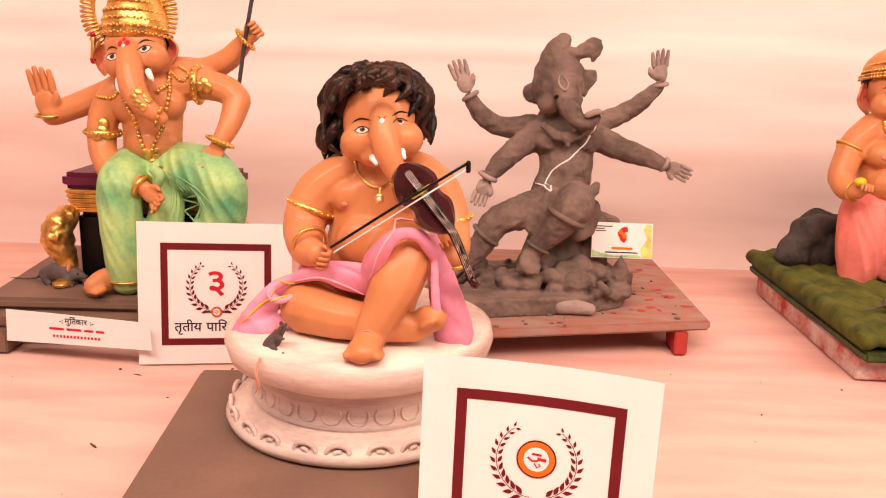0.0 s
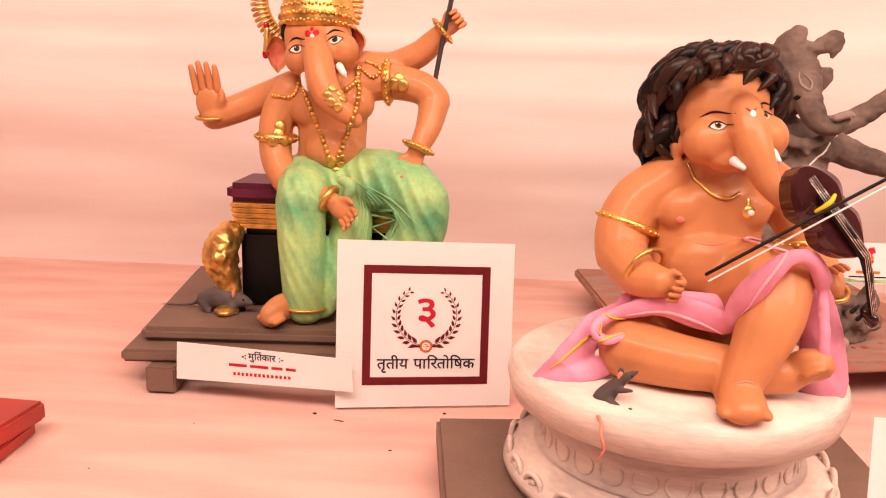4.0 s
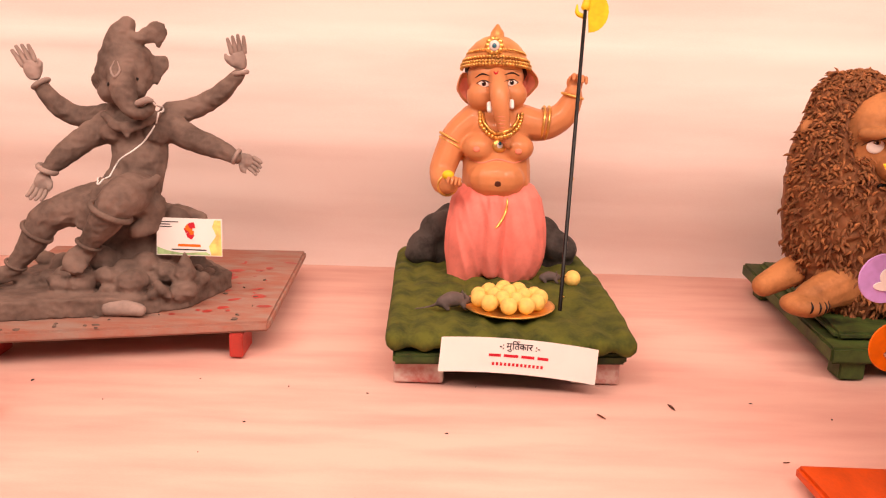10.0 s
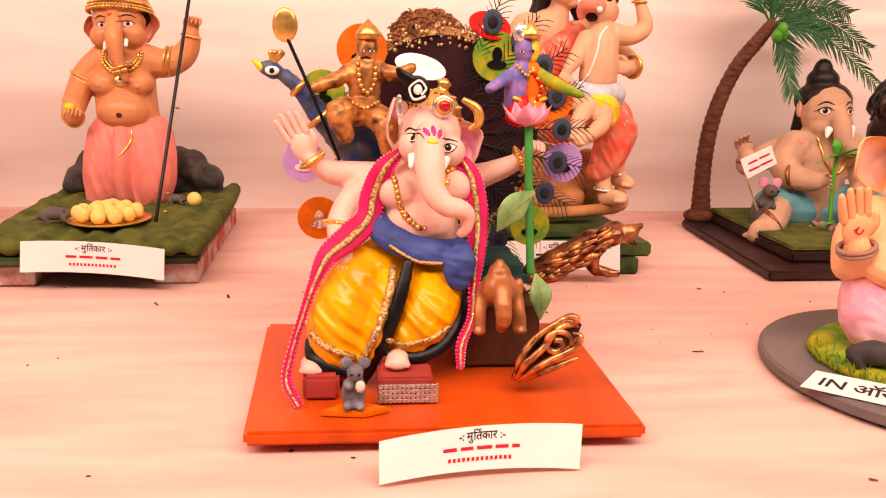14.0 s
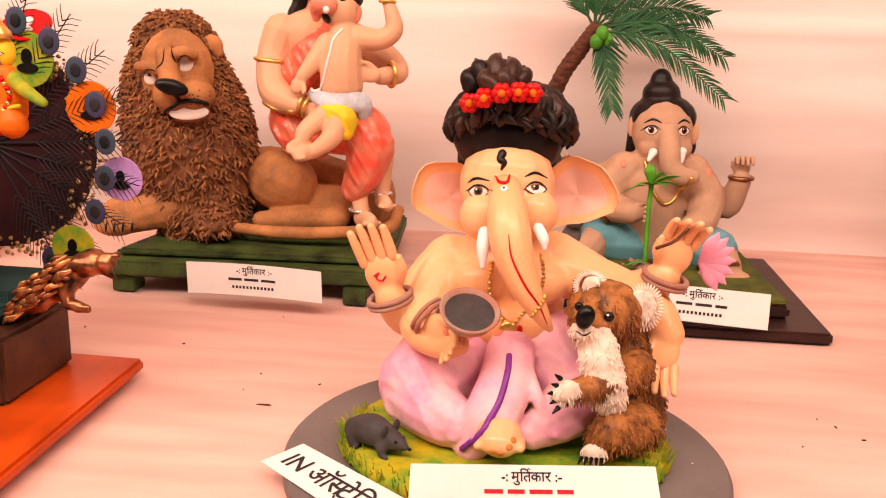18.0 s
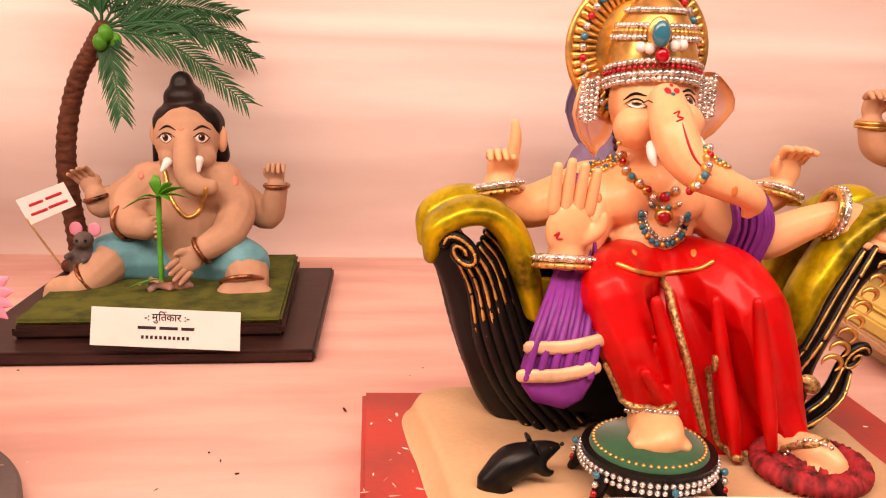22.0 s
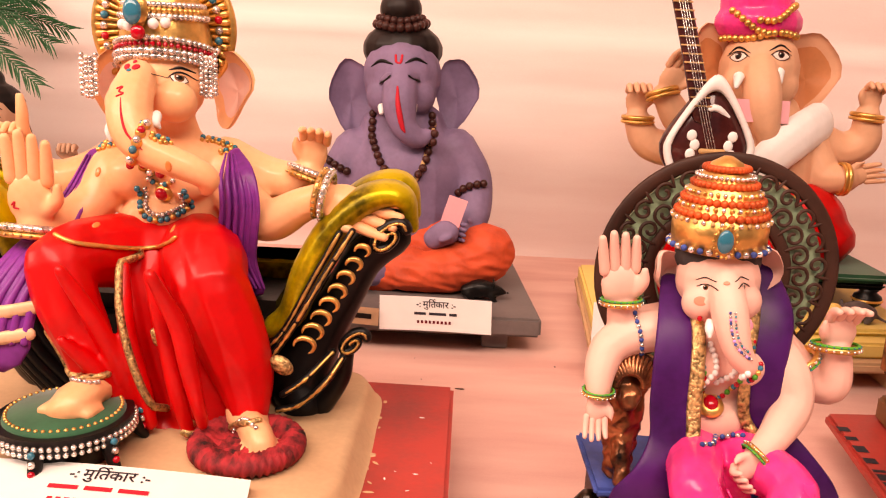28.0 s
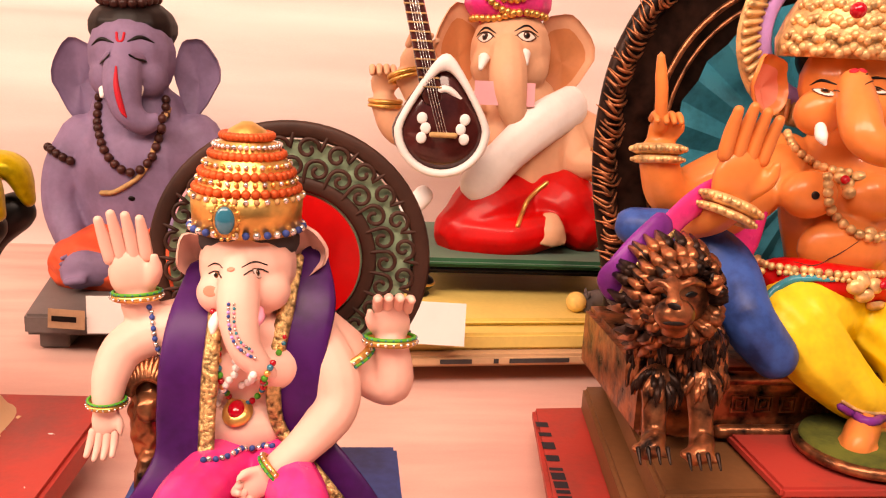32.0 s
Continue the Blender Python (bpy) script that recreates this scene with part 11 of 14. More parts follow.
for i in range(7):
    f.limb(WHITE, [(0.1442, -0.045, 0.4060), Vector((0.1430, -0.050, 0.4075)) + Vector(((i - 3) * 0.0045, 0, 0.008 - 0.0008 * abs(i - 3)))], [0.0013, 0.0009], melt=False)
f.finish("statue", 1.22, 1.13, "painted lion with a red-saried mother and elephant-headed child")

tagged(from_bm("turf_mat", quad_bm((1.045, 1.01), (1.375, 1.03), (1.36, 1.345), (1.085, 1.36), 0.0425, 0.052, 0.006), GREENBOARD), "dark green painted ground slab under the lion", "base")

# ---- violet-grey meditating statue ----
f = Figure((-0.094, 0.989, -0.112), 0.0026)
f.limb(PURPLE, [(-0.023, 0.000, 0.101), (-0.026, 0.000, 0.146), (-0.029, 0.000, 0.187), (-0.032, 0.005, 0.219)], [0.0738, 0.0783, 0.0798, 0.0602], 0.75)
f.blob(PURPLE, (-0.056, -0.015, 0.184), (0.0391, 0.0271, 0.0301)).blob(PURPLE, (0.004, -0.015, 0.187), (0.0391, 0.0271, 0.0301))
f.blob(PURPLE, (-0.036, 0.000, 0.298), (0.0497, 0.0452, 0.0542)).blob(PURPLE, (-0.055, -0.022, 0.274), (0.0241, 0.0211, 0.0241)).blob(PURPLE, (-0.016, -0.022, 0.276), (0.0241, 0.0211, 0.0241))
f.limb(PURPLE, [(-0.036, -0.035, 0.296), (-0.035, -0.052, 0.266), (-0.028, -0.058, 0.240), (-0.012, -0.058, 0.227), (-0.000, -0.055, 0.231)], [0.0211, 0.0211, 0.0166, 0.0128, 0.0090])
f.limb(PURPLE, [(-0.091, 0.000, 0.202), (-0.112, -0.010, 0.165), (-0.115, -0.020, 0.122), (-0.096, -0.050, 0.085)], [0.0301, 0.0256, 0.0218, 0.0166])
f.palm(PURPLE, (-0.096, -0.055, 0.082), (0.2, -0.6, -0.2), (0, 0, 1), 0.0452, 0.3)
f.limb(PURPLE, [(0.034, 0.000, 0.208), (0.058, -0.010, 0.175), (0.063, -0.030, 0.138), (0.058, -0.050, 0.116)], [0.0301, 0.0256, 0.0218, 0.0166])
f.palm(PURPLE, (0.063, -0.055, 0.114), (-0.4, -0.4, 0.1), (0, 0, 1), 0.0452, 0.45)
f.limb(SAFFRON, [(-0.021, 0.000, 0.085), (-0.055, -0.030, 0.071), (-0.087, -0.060, 0.066)], [0.0527, 0.0452, 0.0346]).limb(SAFFRON, [(-0.021, 0.000, 0.085), (0.033, -0.030, 0.084), (0.081, -0.060, 0.091)], [0.0527, 0.0452, 0.0361])
f.limb(SAFFRON, [(0.078, -0.065, 0.084), (0.030, -0.085, 0.072), (-0.019, -0.090, 0.067)], [0.0331, 0.0286, 0.0226]).limb(SAFFRON, [(-0.082, -0.065, 0.067), (-0.041, -0.080, 0.066), (-0.013, -0.085, 0.080)], [0.0316, 0.0256, 0.0211])
f.sole(PURPLE, (-0.053, -0.095, 0.069), (-0.087, -0.100, 0.065), 0.0226).sole(PURPLE, (0.014, -0.085, 0.110), (0.038, -0.090, 0.122), 0.0166)
f.blob(HAIR, (-0.037, 0.012, 0.330), (0.0512, 0.0437, 0.0346)).blob(HAIR, (-0.041, 0.012, 0.378), (0.0271, 0.0256, 0.0256)).blob(HAIR, (-0.040, 0.012, 0.358), (0.0301, 0.0271, 0.0151))
f.bake(4)
f.crease([SAFFRON, RED], 0.0018, 40, 25, 70, 25)
for m, v, q in f.done:
    if m is SAFFRON:
        for w in v:
            w += Vector((0, -1, 0)) * 0.0025 * noise.noise(Vector((w.x * 40, w.y * 30, w.z * 150 + w.x * 30)))
shell(f, PURPLE, (-0.100, 0.015, 0.262), 0.0271, 0.0467, 5, 15, PURPLE)
shell(f, PURPLE, (0.033, 0.015, 0.272), 0.0256, 0.0452, -5, -15, PURPLE)
for q, l in (((-0.054, -0.045, 0.294), -4), ((-0.019, -0.045, 0.297), 4)):
    f.dab(BLACK, q, 0.0128, 0.0023, l).dab(PURPLE, (q[0], q[1], q[2] + 0.003), 0.0120, 0.0045, l)
f.line(BLACK, [(-0.071, -0.040, 0.310), (-0.059, -0.045, 0.317), (-0.045, -0.045, 0.313)], 0.0023).line(BLACK, [(-0.030, -0.045, 0.315), (-0.017, -0.045, 0.321), (-0.004, -0.040, 0.316)], 0.0023)
f.line(REDINK, [(-0.042, -0.045, 0.324), (-0.041, -0.045, 0.316), (-0.036, -0.045, 0.315), (-0.034, -0.045, 0.324)], 0.0015, False).line(REDINK, [(-0.038, -0.060, 0.287), (-0.036, -0.070, 0.267), (-0.031, -0.070, 0.244), (-0.027, -0.070, 0.235)], 0.0034, True, 0.0003)
f.limb(WHITE, [(-0.057, -0.045, 0.261), (-0.057, -0.050, 0.255)], [0.0053, 0.0030], melt=False).limb(WHITE, [(-0.019, -0.045, 0.265), (-0.017, -0.050, 0.259)], [0.0053, 0.0030], melt=False)
f.beads(BEAD, [(-0.066, -0.030, 0.253), (-0.066, -0.040, 0.222), (-0.052, -0.050, 0.189), (-0.028, -0.050, 0.172), (-0.006, -0.050, 0.188), (0.004, -0.040, 0.226), (0.004, -0.030, 0.257)], 0.0053, 1.7)
f.beads(BEAD, [(-0.127, 0.000, 0.189), (-0.107, -0.040, 0.184), (-0.092, -0.040, 0.178)], 0.0053, 1.6).beads(BEAD, [(0.041, -0.040, 0.160), (0.057, -0.040, 0.169), (0.070, 0.000, 0.168)], 0.0053, 1.6).beads(BEAD, [(-0.067, 0.000, 0.358), (-0.049, -0.030, 0.355), (-0.035, -0.030, 0.355), (-0.020, -0.030, 0.357), (-0.010, 0.000, 0.362)], 0.0060, 1.5).beads(BEAD, [(-0.064, 0.000, 0.366), (-0.036, -0.030, 0.364), (-0.014, 0.000, 0.370)], 0.0053, 1.5)
f.line(STRAW, [(0.007, -0.020, 0.242), (-0.002, -0.040, 0.204), (-0.016, -0.050, 0.171), (-0.044, -0.050, 0.150), (-0.061, -0.050, 0.147)], 0.0030, False, 0.0008)
f.dab(BLACK, (-0.028, -0.050, 0.142), 0.0038, 0.0030)
f.finish("statue", 2.36, 1.135, "violet-grey elephant-headed monk meditating in a red-orange wrap")
pk = from_bm("paper_note", quad_bm((-0.012, -0.0004), (0.012, -0.0004), (0.012, 0.0004), (-0.012, 0.0004), 0.0, 0.034, 0), paint("pink_paper", (0.80, 0.38, 0.42), 0.7, var=0.03))
pk.matrix_basis = pose(2.36 + (0.032, -0.080, 0.132)[0], 1.135 - 0.083, (0.032, -0.080, 0.128)[2], -8, 18, 8)
tagged(pk, "small pink paper note tucked against the statue", "paper note")
f = mouse(BLACK, 0.052, tail=False)
ob = f.finish("mouse_figure", 2.36 + (0.074, -0.100, 0.054)[0], 1.135 - 0.11, "black mouse figure crouched on the grey board", 0.044, "mouse figure")

# ---- sitar player ----
f = Figure((0.303, 0.949, -0.086), 0.0026)
f.limb(SKIN2, [(0.032, 0.010, 0.148), (0.023, 0.010, 0.191), (0.015, 0.010, 0.230), (0.012, 0.015, 0.257)], [0.0662, 0.0691, 0.0706, 0.0544], 0.8)
f.blob(SKIN2, (-0.001, 0.010, 0.325), (0.0485, 0.0456, 0.0544)).blob(SKIN2, (-0.026, -0.010, 0.308), (0.0250, 0.0206, 0.0250)).blob(SKIN2, (0.017, -0.010, 0.310), (0.0250, 0.0206, 0.0250))
f.limb(SKIN2, [(-0.011, -0.025, 0.326), (-0.011, -0.042, 0.297), (-0.006, -0.048, 0.268), (0.003, -0.045, 0.244)], [0.0206, 0.0221, 0.0176, 0.0118])
f.limb(SKIN2, [(-0.040, 0.010, 0.241), (-0.086, 0.000, 0.227), (-0.129, -0.005, 0.234), (-0.147, -0.010, 0.261)], [0.0279, 0.0235, 0.0206, 0.0162]).palm(SKIN2, (-0.149, -0.010, 0.268), (-0.05, -0.1, 1), (1, 0, 0), 0.0588, 0.7)
f.limb(SKIN2, [(-0.043, 0.000, 0.248), (-0.094, -0.020, 0.261), (-0.124, -0.035, 0.294)], [0.0250, 0.0206, 0.0147]).palm(SKIN2, (-0.124, -0.038, 0.297), (0.35, -0.2, 0.9), (1, 0, 0), 0.0618, 0.3)
f.limb(SKIN2, [(0.063, 0.010, 0.250), (0.110, 0.010, 0.235), (0.137, 0.005, 0.248), (0.135, 0.000, 0.279)], [0.0279, 0.0235, 0.0206, 0.0154]).palm(SKIN2, (0.133, -0.002, 0.284), (0.15, -0.1, 1), (-1, 0, 0), 0.0544, 0.65)
f.limb(SKIN2, [(0.064, 0.000, 0.241), (0.083, -0.020, 0.206), (0.102, -0.040, 0.205)], [0.0265, 0.0235, 0.0162]).palm(SKIN2, (0.100, -0.040, 0.206), (1, -0.2, 0.3), (0, 0, 1), 0.0485, 0.3)
f.limb(RED, [(0.032, 0.010, 0.144), (-0.020, -0.030, 0.139), (-0.055, -0.050, 0.123)], [0.0603, 0.0515, 0.0338]).limb(RED, [(0.032, 0.010, 0.144), (0.067, -0.030, 0.148), (0.089, -0.050, 0.132)], [0.0603, 0.0485, 0.0309])
f.limb(RED, [(-0.049, -0.055, 0.121), (-0.003, -0.070, 0.121), (0.042, -0.070, 0.131)], [0.0309, 0.0265, 0.0206]).sole(SKIN2, (0.042, -0.075, 0.142), (0.043, -0.090, 0.123), 0.0162)
f.limb(WHITE, [(0.073, -0.010, 0.269), (0.028, -0.045, 0.247), (-0.010, -0.055, 0.213), (-0.039, -0.060, 0.181)], [0.0250, 0.0265, 0.0235, 0.0250], 0.55)
f.limb(WHITE, [(-0.1032, -0.085, 0.1696), (-0.1254, -0.105, 0.1512), (-0.1554, -0.122, 0.1459), (-0.1649, -0.126, 0.1347)], [0.0119, 0.0104, 0.0095, 0.0070], 0.6)
f.blob(MAGENTA, (-0.006, 0.020, 0.382), (0.0529, 0.0485, 0.0309)).blob(MAGENTA, (-0.010, 0.020, 0.405), (0.0441, 0.0412, 0.0294))
f.bake(4)
shell(f, SKIN2, (-0.057, 0.028, 0.318), 0.0338, 0.0529, 8, 20, SKIN)
shell(f, SKIN2, (0.065, 0.028, 0.317), 0.0338, 0.0515, -8, -20, SKIN)
f.eye((-0.042, -0.035, 0.343), 0.0110, 0.0059, -4).eye((0.007, -0.035, 0.345), 0.0110, 0.0059, 4)
f.line(BLACK, [(-0.052, -0.030, 0.346), (-0.043, -0.035, 0.354), (-0.029, -0.035, 0.347)], 0.0015).line(BLACK, [(-0.007, -0.035, 0.350), (0.006, -0.035, 0.357), (0.020, -0.030, 0.350)], 0.0015)
f.limb(WHITE, [(-0.039, -0.035, 0.318), (-0.043, -0.042, 0.307)], [0.0066, 0.0029], melt=False).limb(WHITE, [(0.007, -0.035, 0.325), (0.008, -0.040, 0.315)], [0.0066, 0.0029], melt=False)
for pts in ([(-0.056, -0.010, 0.366), (-0.033, -0.040, 0.367), (-0.002, -0.040, 0.373), (0.032, -0.010, 0.369)], [(-0.050, -0.020, 0.394), (-0.028, -0.040, 0.376), (-0.008, -0.040, 0.371)], [(0.024, -0.010, 0.402), (-0.004, -0.040, 0.386), (-0.029, -0.040, 0.385)]):
    f.beads(GOLD, pts, 0.0044, 1.5)
f.line(GOLD, [(0.038, -0.060, 0.183), (0.011, -0.080, 0.165), (0.002, -0.090, 0.139)], 0.0029, False, 0.001)
for q, ax in (((-0.146, -0.010, 0.264), (0, 0, 1)), ((-0.127, -0.036, 0.297), (-0.3, 0.2, 1)), ((0.135, 0.000, 0.279), (0.1, 0, 1)), ((0.100, -0.040, 0.205), (1, 0, 0))):
    f.bangle(GOLD, q, ax, 0.0176, 0.0029).bangle(GOLD, Vector(q) - Vector(ax) * 0.005, ax, 0.0184, 0.0022)
f.finish("statue", 2.76, 1.10, "peach elephant-headed musician in a magenta turban and red dhoti")
pk = from_bm("paper_note", quad_bm((-0.034, -0.0004), (0.034, -0.0004), (0.034, 0.0004), (-0.034, 0.0004), 0.0, 0.026, 0), bpy.data.materials["pink_paper"])
pk.matrix_basis = pose(2.76 + (-0.016, -0.040, 0.267)[0], 1.10 - 0.055, (-0.016, -0.040, 0.268)[2], -6, 0, 0)
tagged(pk, "small pink paper note behind the trunk", "paper note")
si = empty("sitar", 2.76, 1.10)
gq = Vector((-0.091, -0.108, 0.244))
v, q = ball(gq, (0.0515, 0.022, 0.0456), None, 32, 16)
def pear(pts):
    """Draws the upper half of a round shape up into a neck."""
    out = []
    for p in pts:
        d = Vector(p) - gq
        k = max(0.0, d.z) / 0.0456
        out.append(gq + Vector((d.x * (1 - 0.42 * k ** 1.3), d.y, d.z * (1 + 0.5 * k))))
    return out
v = pear(v)
link("gourd", v, q, VARN, si, "dark brown gourd body", smooth=True)
v, q = ring_vf(gq + Vector((0, -0.014, 0)), (0, 1, 0.05), 0.0456, 0.0044, 40, 8)
v = pear(v)
link("rim", v, q, WHITE, si, "white rim", smooth=True)
n0, n1, n2 = Vector((-0.103, -0.123, 0.278)), Vector((-0.118, -0.108, 0.343)), Vector((-0.140, -0.088, 0.431))
v, q = tube([n0, n1, n2], [0.0115, 0.0105, 0.010], 6, 12, 0.5)
link("neck", v, q, VARN, si, "long dark brown neck", smooth=True)
for i in range(16):
    c = n0 + (n2 - n0) * (0.06 + i / 17)
    v, q = tube([c + Vector((-0.010, -0.006, 0)), c + Vector((0.010, -0.006, 0))], 0.0009, 1, 6)
    link("fret", v, q, STRAW, si, smooth=True)
for i in range(4):
    o = Vector(((i - 1.5) * 0.0028, -0.008, 0))
    v, q = tube([gq + Vector((0, -0.018, -0.005)) + o, n0 + o, n2 + o], 0.0004, 1, 5)
    link("string", v, q, SILVER, si, smooth=True)
v, q = tube([gq + Vector((-0.012, -0.025, -0.004)), gq + Vector((0.012, -0.025, -0.004))], 0.0028, 1, 8)
link("bridge", v, q, STRAW, si, smooth=True)
for sx in (-1, 1):
    for k in range(3):
        v, q = ball(gq + Vector((sx * (0.022 - 0.004 * (k == 1)), -0.0205, 0.012 - k * 0.010)), (0.0055, 0.002, 0.006))
        link("inlay", v, q, WHITE, si, smooth=True)
v, q = tube([gq + Vector((-0.020, -0.012, 0.030)), gq + Vector((0, -0.016, 0.042)), gq + Vector((0.020, -0.012, 0.030))], [0.003, 0.004, 0.003], 4, 8)
link("collar", v, q, WHITE, si, "white leaf collar", smooth=True)
tagged(si, "dark brown sitar with white inlay and rim", "sitar")
dz = 0.085
dv = empty("low_divan", 2.76, 1.10)
zt2 = 0.106
part("pad", slab_bm(-0.125, 0.14, -0.115, 0.085, zt2 - 0.010, zt2, 0.004), GREENSILK, dv, "green velvet pad")
part("frame", slab_bm(-0.120, 0.135, -0.110, 0.080, zt2 - 0.018, zt2 - 0.0105, 0.003), BLACK, dv, "black frame")
for x in (-0.105, 0.12):
    for y in (-0.10, 0.07):
        v, q = lathe([(0.010, 0.0605), (0.012, 0.0630), (0.009, 0.0660), (0.0150, 0.0710), (0.0165, 0.0750), (0.0150, 0.0795), (0.0090, 0.0840), (0.0120, 0.0875)], 18)
        lg = link("leg", [(a + x, b + y, c) for a, b, c in v], q, BLACK, dv, "turned black leg", smooth=True)
        v, q = ring_vf((x, y, 0.0750), (0, 0, 1), 0.0160, 0.0016, 24, 6)
        link("gilt_band", v, q, GOLD, lg, smooth=True)
tagged(dv, "low divan with green velvet pad and black turned legs", "divan")
f = mouse(MOUSE, 0.05)
ob = f.finish("mouse_figure", 2.76 + (0.085, -0.120, 0.068)[0], 0.955, "grey mouse figure holding a yellow sweet", 0.0605, "mouse figure")
ob.rotation_euler = (0, 0, radians(180))
v, q = ball((0, 0, 0), 0.011)
tagged(link("sweet_ball", v, q, LADDU, smooth=True, at=pose(2.76 + (0.059, -0.120, 0.068)[0], 0.95, 0.0712)), "round yellow sweet before the mouse", "sweet")

# ---- statue in a violet shawl and magenta dhoti before a round lattice back ----
f = Figure((0.089, 0.979, -0.181), 0.0014)
f.limb(PINKSKIN, [(-0.0084, 0.002, 0.2033), (-0.0083, 0.000, 0.1928), (-0.0077, 0.000, 0.1764), (-0.0076, 0.000, 0.1569), (-0.0079, 0.000, 0.1398), (-0.0075, 0.000, 0.1282)], [0.0146, 0.0268, 0.0268, 0.0246, 0.0235, 0.0251], 0.72)
f.blob(PINKSKIN, (-0.0195, -0.016, 0.1789), (0.0123, 0.0089, 0.0106)).blob(PINKSKIN, (0.0033, -0.016, 0.1794), (0.0123, 0.0089, 0.0106)).blob(PINKSKIN, (-0.0093, -0.015, 0.1493), (0.0184, 0.0106, 0.0123))
f.blob(PINKSKIN, (-0.0101, 0.000, 0.2232), (0.0223, 0.0207, 0.0223)).blob(PINKSKIN, (-0.0209, -0.012, 0.2131), (0.0106, 0.0089, 0.0101)).blob(PINKSKIN, (-0.0003, -0.012, 0.2148), (0.0106, 0.0089, 0.0101))
f.limb(PINKSKIN, [(-0.0120, -0.018, 0.2259), (-0.0113, -0.026, 0.2148), (-0.0099, -0.032, 0.2044), (-0.0069, -0.035, 0.1949), (-0.0016, -0.035, 0.1881), (0.0028, -0.033, 0.1834)], [0.0080, 0.0094, 0.0085, 0.0071, 0.0059, 0.0038])
f.limb(PINKSKIN, [(-0.0269, 0.006, 0.1969), (-0.0430, 0.010, 0.1926), (-0.0544, 0.006, 0.1928), (-0.0590, 0.000, 0.2032)], [0.0119, 0.0109, 0.0096, 0.0081])
f.palm(PINKSKIN, (-0.0595, 0.000, 0.2055), (-0.14, -0.1, 1.0), (1, 0, 0), 0.0425, 0.05, 0.5, 0.03)
f.limb(PINKSKIN, [(-0.0305, 0.000, 0.1943), (-0.0500, 0.000, 0.1900), (-0.0639, -0.004, 0.1838), (-0.0692, -0.010, 0.1727), (-0.0704, -0.015, 0.1618)], [0.0117, 0.0112, 0.0102, 0.0087, 0.0065])
f.palm(PINKSKIN, (-0.0704, -0.016, 0.1610), (-0.06, -0.2, -1.0), (1, 0, 0), 0.0257, 0.22)
f.limb(PINKSKIN, [(0.0156, 0.006, 0.1949), (0.0336, 0.008, 0.1794), (0.0493, 0.004, 0.1674), (0.0575, -0.002, 0.1670), (0.0578, -0.004, 0.1792), (0.0558, -0.005, 0.1882)], [0.0125, 0.0123, 0.0113, 0.0103, 0.0088, 0.0077])
f.palm(PINKSKIN, (0.0558, -0.005, 0.1882), (0.02, -0.1, 1.0), (-1, 0, 0), 0.0363, 0.42, 0.5)
f.limb(PINKSKIN, [(0.0177, 0.000, 0.1913), (0.0293, -0.010, 0.1757), (0.0307, -0.018, 0.1610), (0.0191, -0.032, 0.1507), (0.0057, -0.044, 0.1433)], [0.0129, 0.0123, 0.0112, 0.0087, 0.0065])
f.palm(PINKSKIN, (0.0054, -0.046, 0.1449), (-0.65, -0.3, -0.55), (-0.5, 0, 0.7), 0.0274, 0.62)
f.limb(MAGENTA, [(-0.0076, 0.000, 0.1311), (-0.0071, -0.004, 0.1236)], [0.0257, 0.0288], 0.76)
f.limb(MAGENTA, [(-0.0151, -0.010, 0.1297), (-0.0262, -0.050, 0.1364), (-0.0302, -0.064, 0.1358)], [0.0174, 0.0139, 0.0126])
f.limb(MAGENTA, [(-0.0305, -0.065, 0.1354), (-0.0244, -0.072, 0.1221), (-0.0141, -0.072, 0.1045), (-0.0050, -0.068, 0.0881), (0.0018, -0.062, 0.0792)], [0.0126, 0.0121, 0.0112, 0.0093, 0.0075])
f.limb(MAGENTA, [(0.0027, -0.010, 0.1298), (0.0152, -0.048, 0.1352), (0.0198, -0.060, 0.1344)], [0.0169, 0.0133, 0.0116])
f.limb(MAGENTA, [(0.0197, -0.061, 0.1342), (0.0107, -0.073, 0.1223), (-0.0016, -0.078, 0.1094), (-0.0135, -0.070, 0.0918), (-0.0219, -0.064, 0.0827)], [0.0116, 0.0116, 0.0105, 0.0092, 0.0077])
f.limb(MAGENTA, [(-0.0080, -0.032, 0.1103), (-0.0076, -0.036, 0.0867), (-0.0064, -0.040, 0.0671)], [0.0211, 0.0284, 0.0271], 0.34)
f.limb(MAGENTA, [(-0.0322, -0.035, 0.1046), (-0.0342, -0.036, 0.0870), (-0.0318, -0.040, 0.0747)], [0.0071, 0.0071, 0.0060]).limb(MAGENTA, [(0.0222, -0.032, 0.1046), (0.0247, -0.034, 0.0826), (0.0231, -0.040, 0.0651)], [0.0113, 0.0097, 0.0075])
for T_ in ([(-0.0114, -0.050, 0.1326), (-0.0074, -0.065, 0.1224), (-0.0045, -0.085, 0.1178)], [(-0.0271, -0.120, 0.1510), (-0.0185, -0.090, 0.1222), (-0.0056, -0.080, 0.0983)], [(0.0080, -0.100, 0.1443), (0.0009, -0.095, 0.1241), (-0.0126, -0.080, 0.0984)], [(-0.0160, -0.066, 0.0868), (-0.0093, -0.050, 0.0679), (-0.0061, -0.046, 0.0572)], [(-0.0018, -0.070, 0.0885), (-0.0003, -0.050, 0.0677), (-0.0008, -0.046, 0.0565)]):
    f.limb(MAGENTA, T_, [0.0010, 0.0018, 0.0010])
f.sole(PINKSKIN, (-0.0271, -0.055, 0.0785), (-0.0404, -0.074, 0.0802), 0.0087).sole(PINKSKIN, (0.0110, -0.055, 0.0750), (0.0045, -0.078, 0.0771), 0.0089)
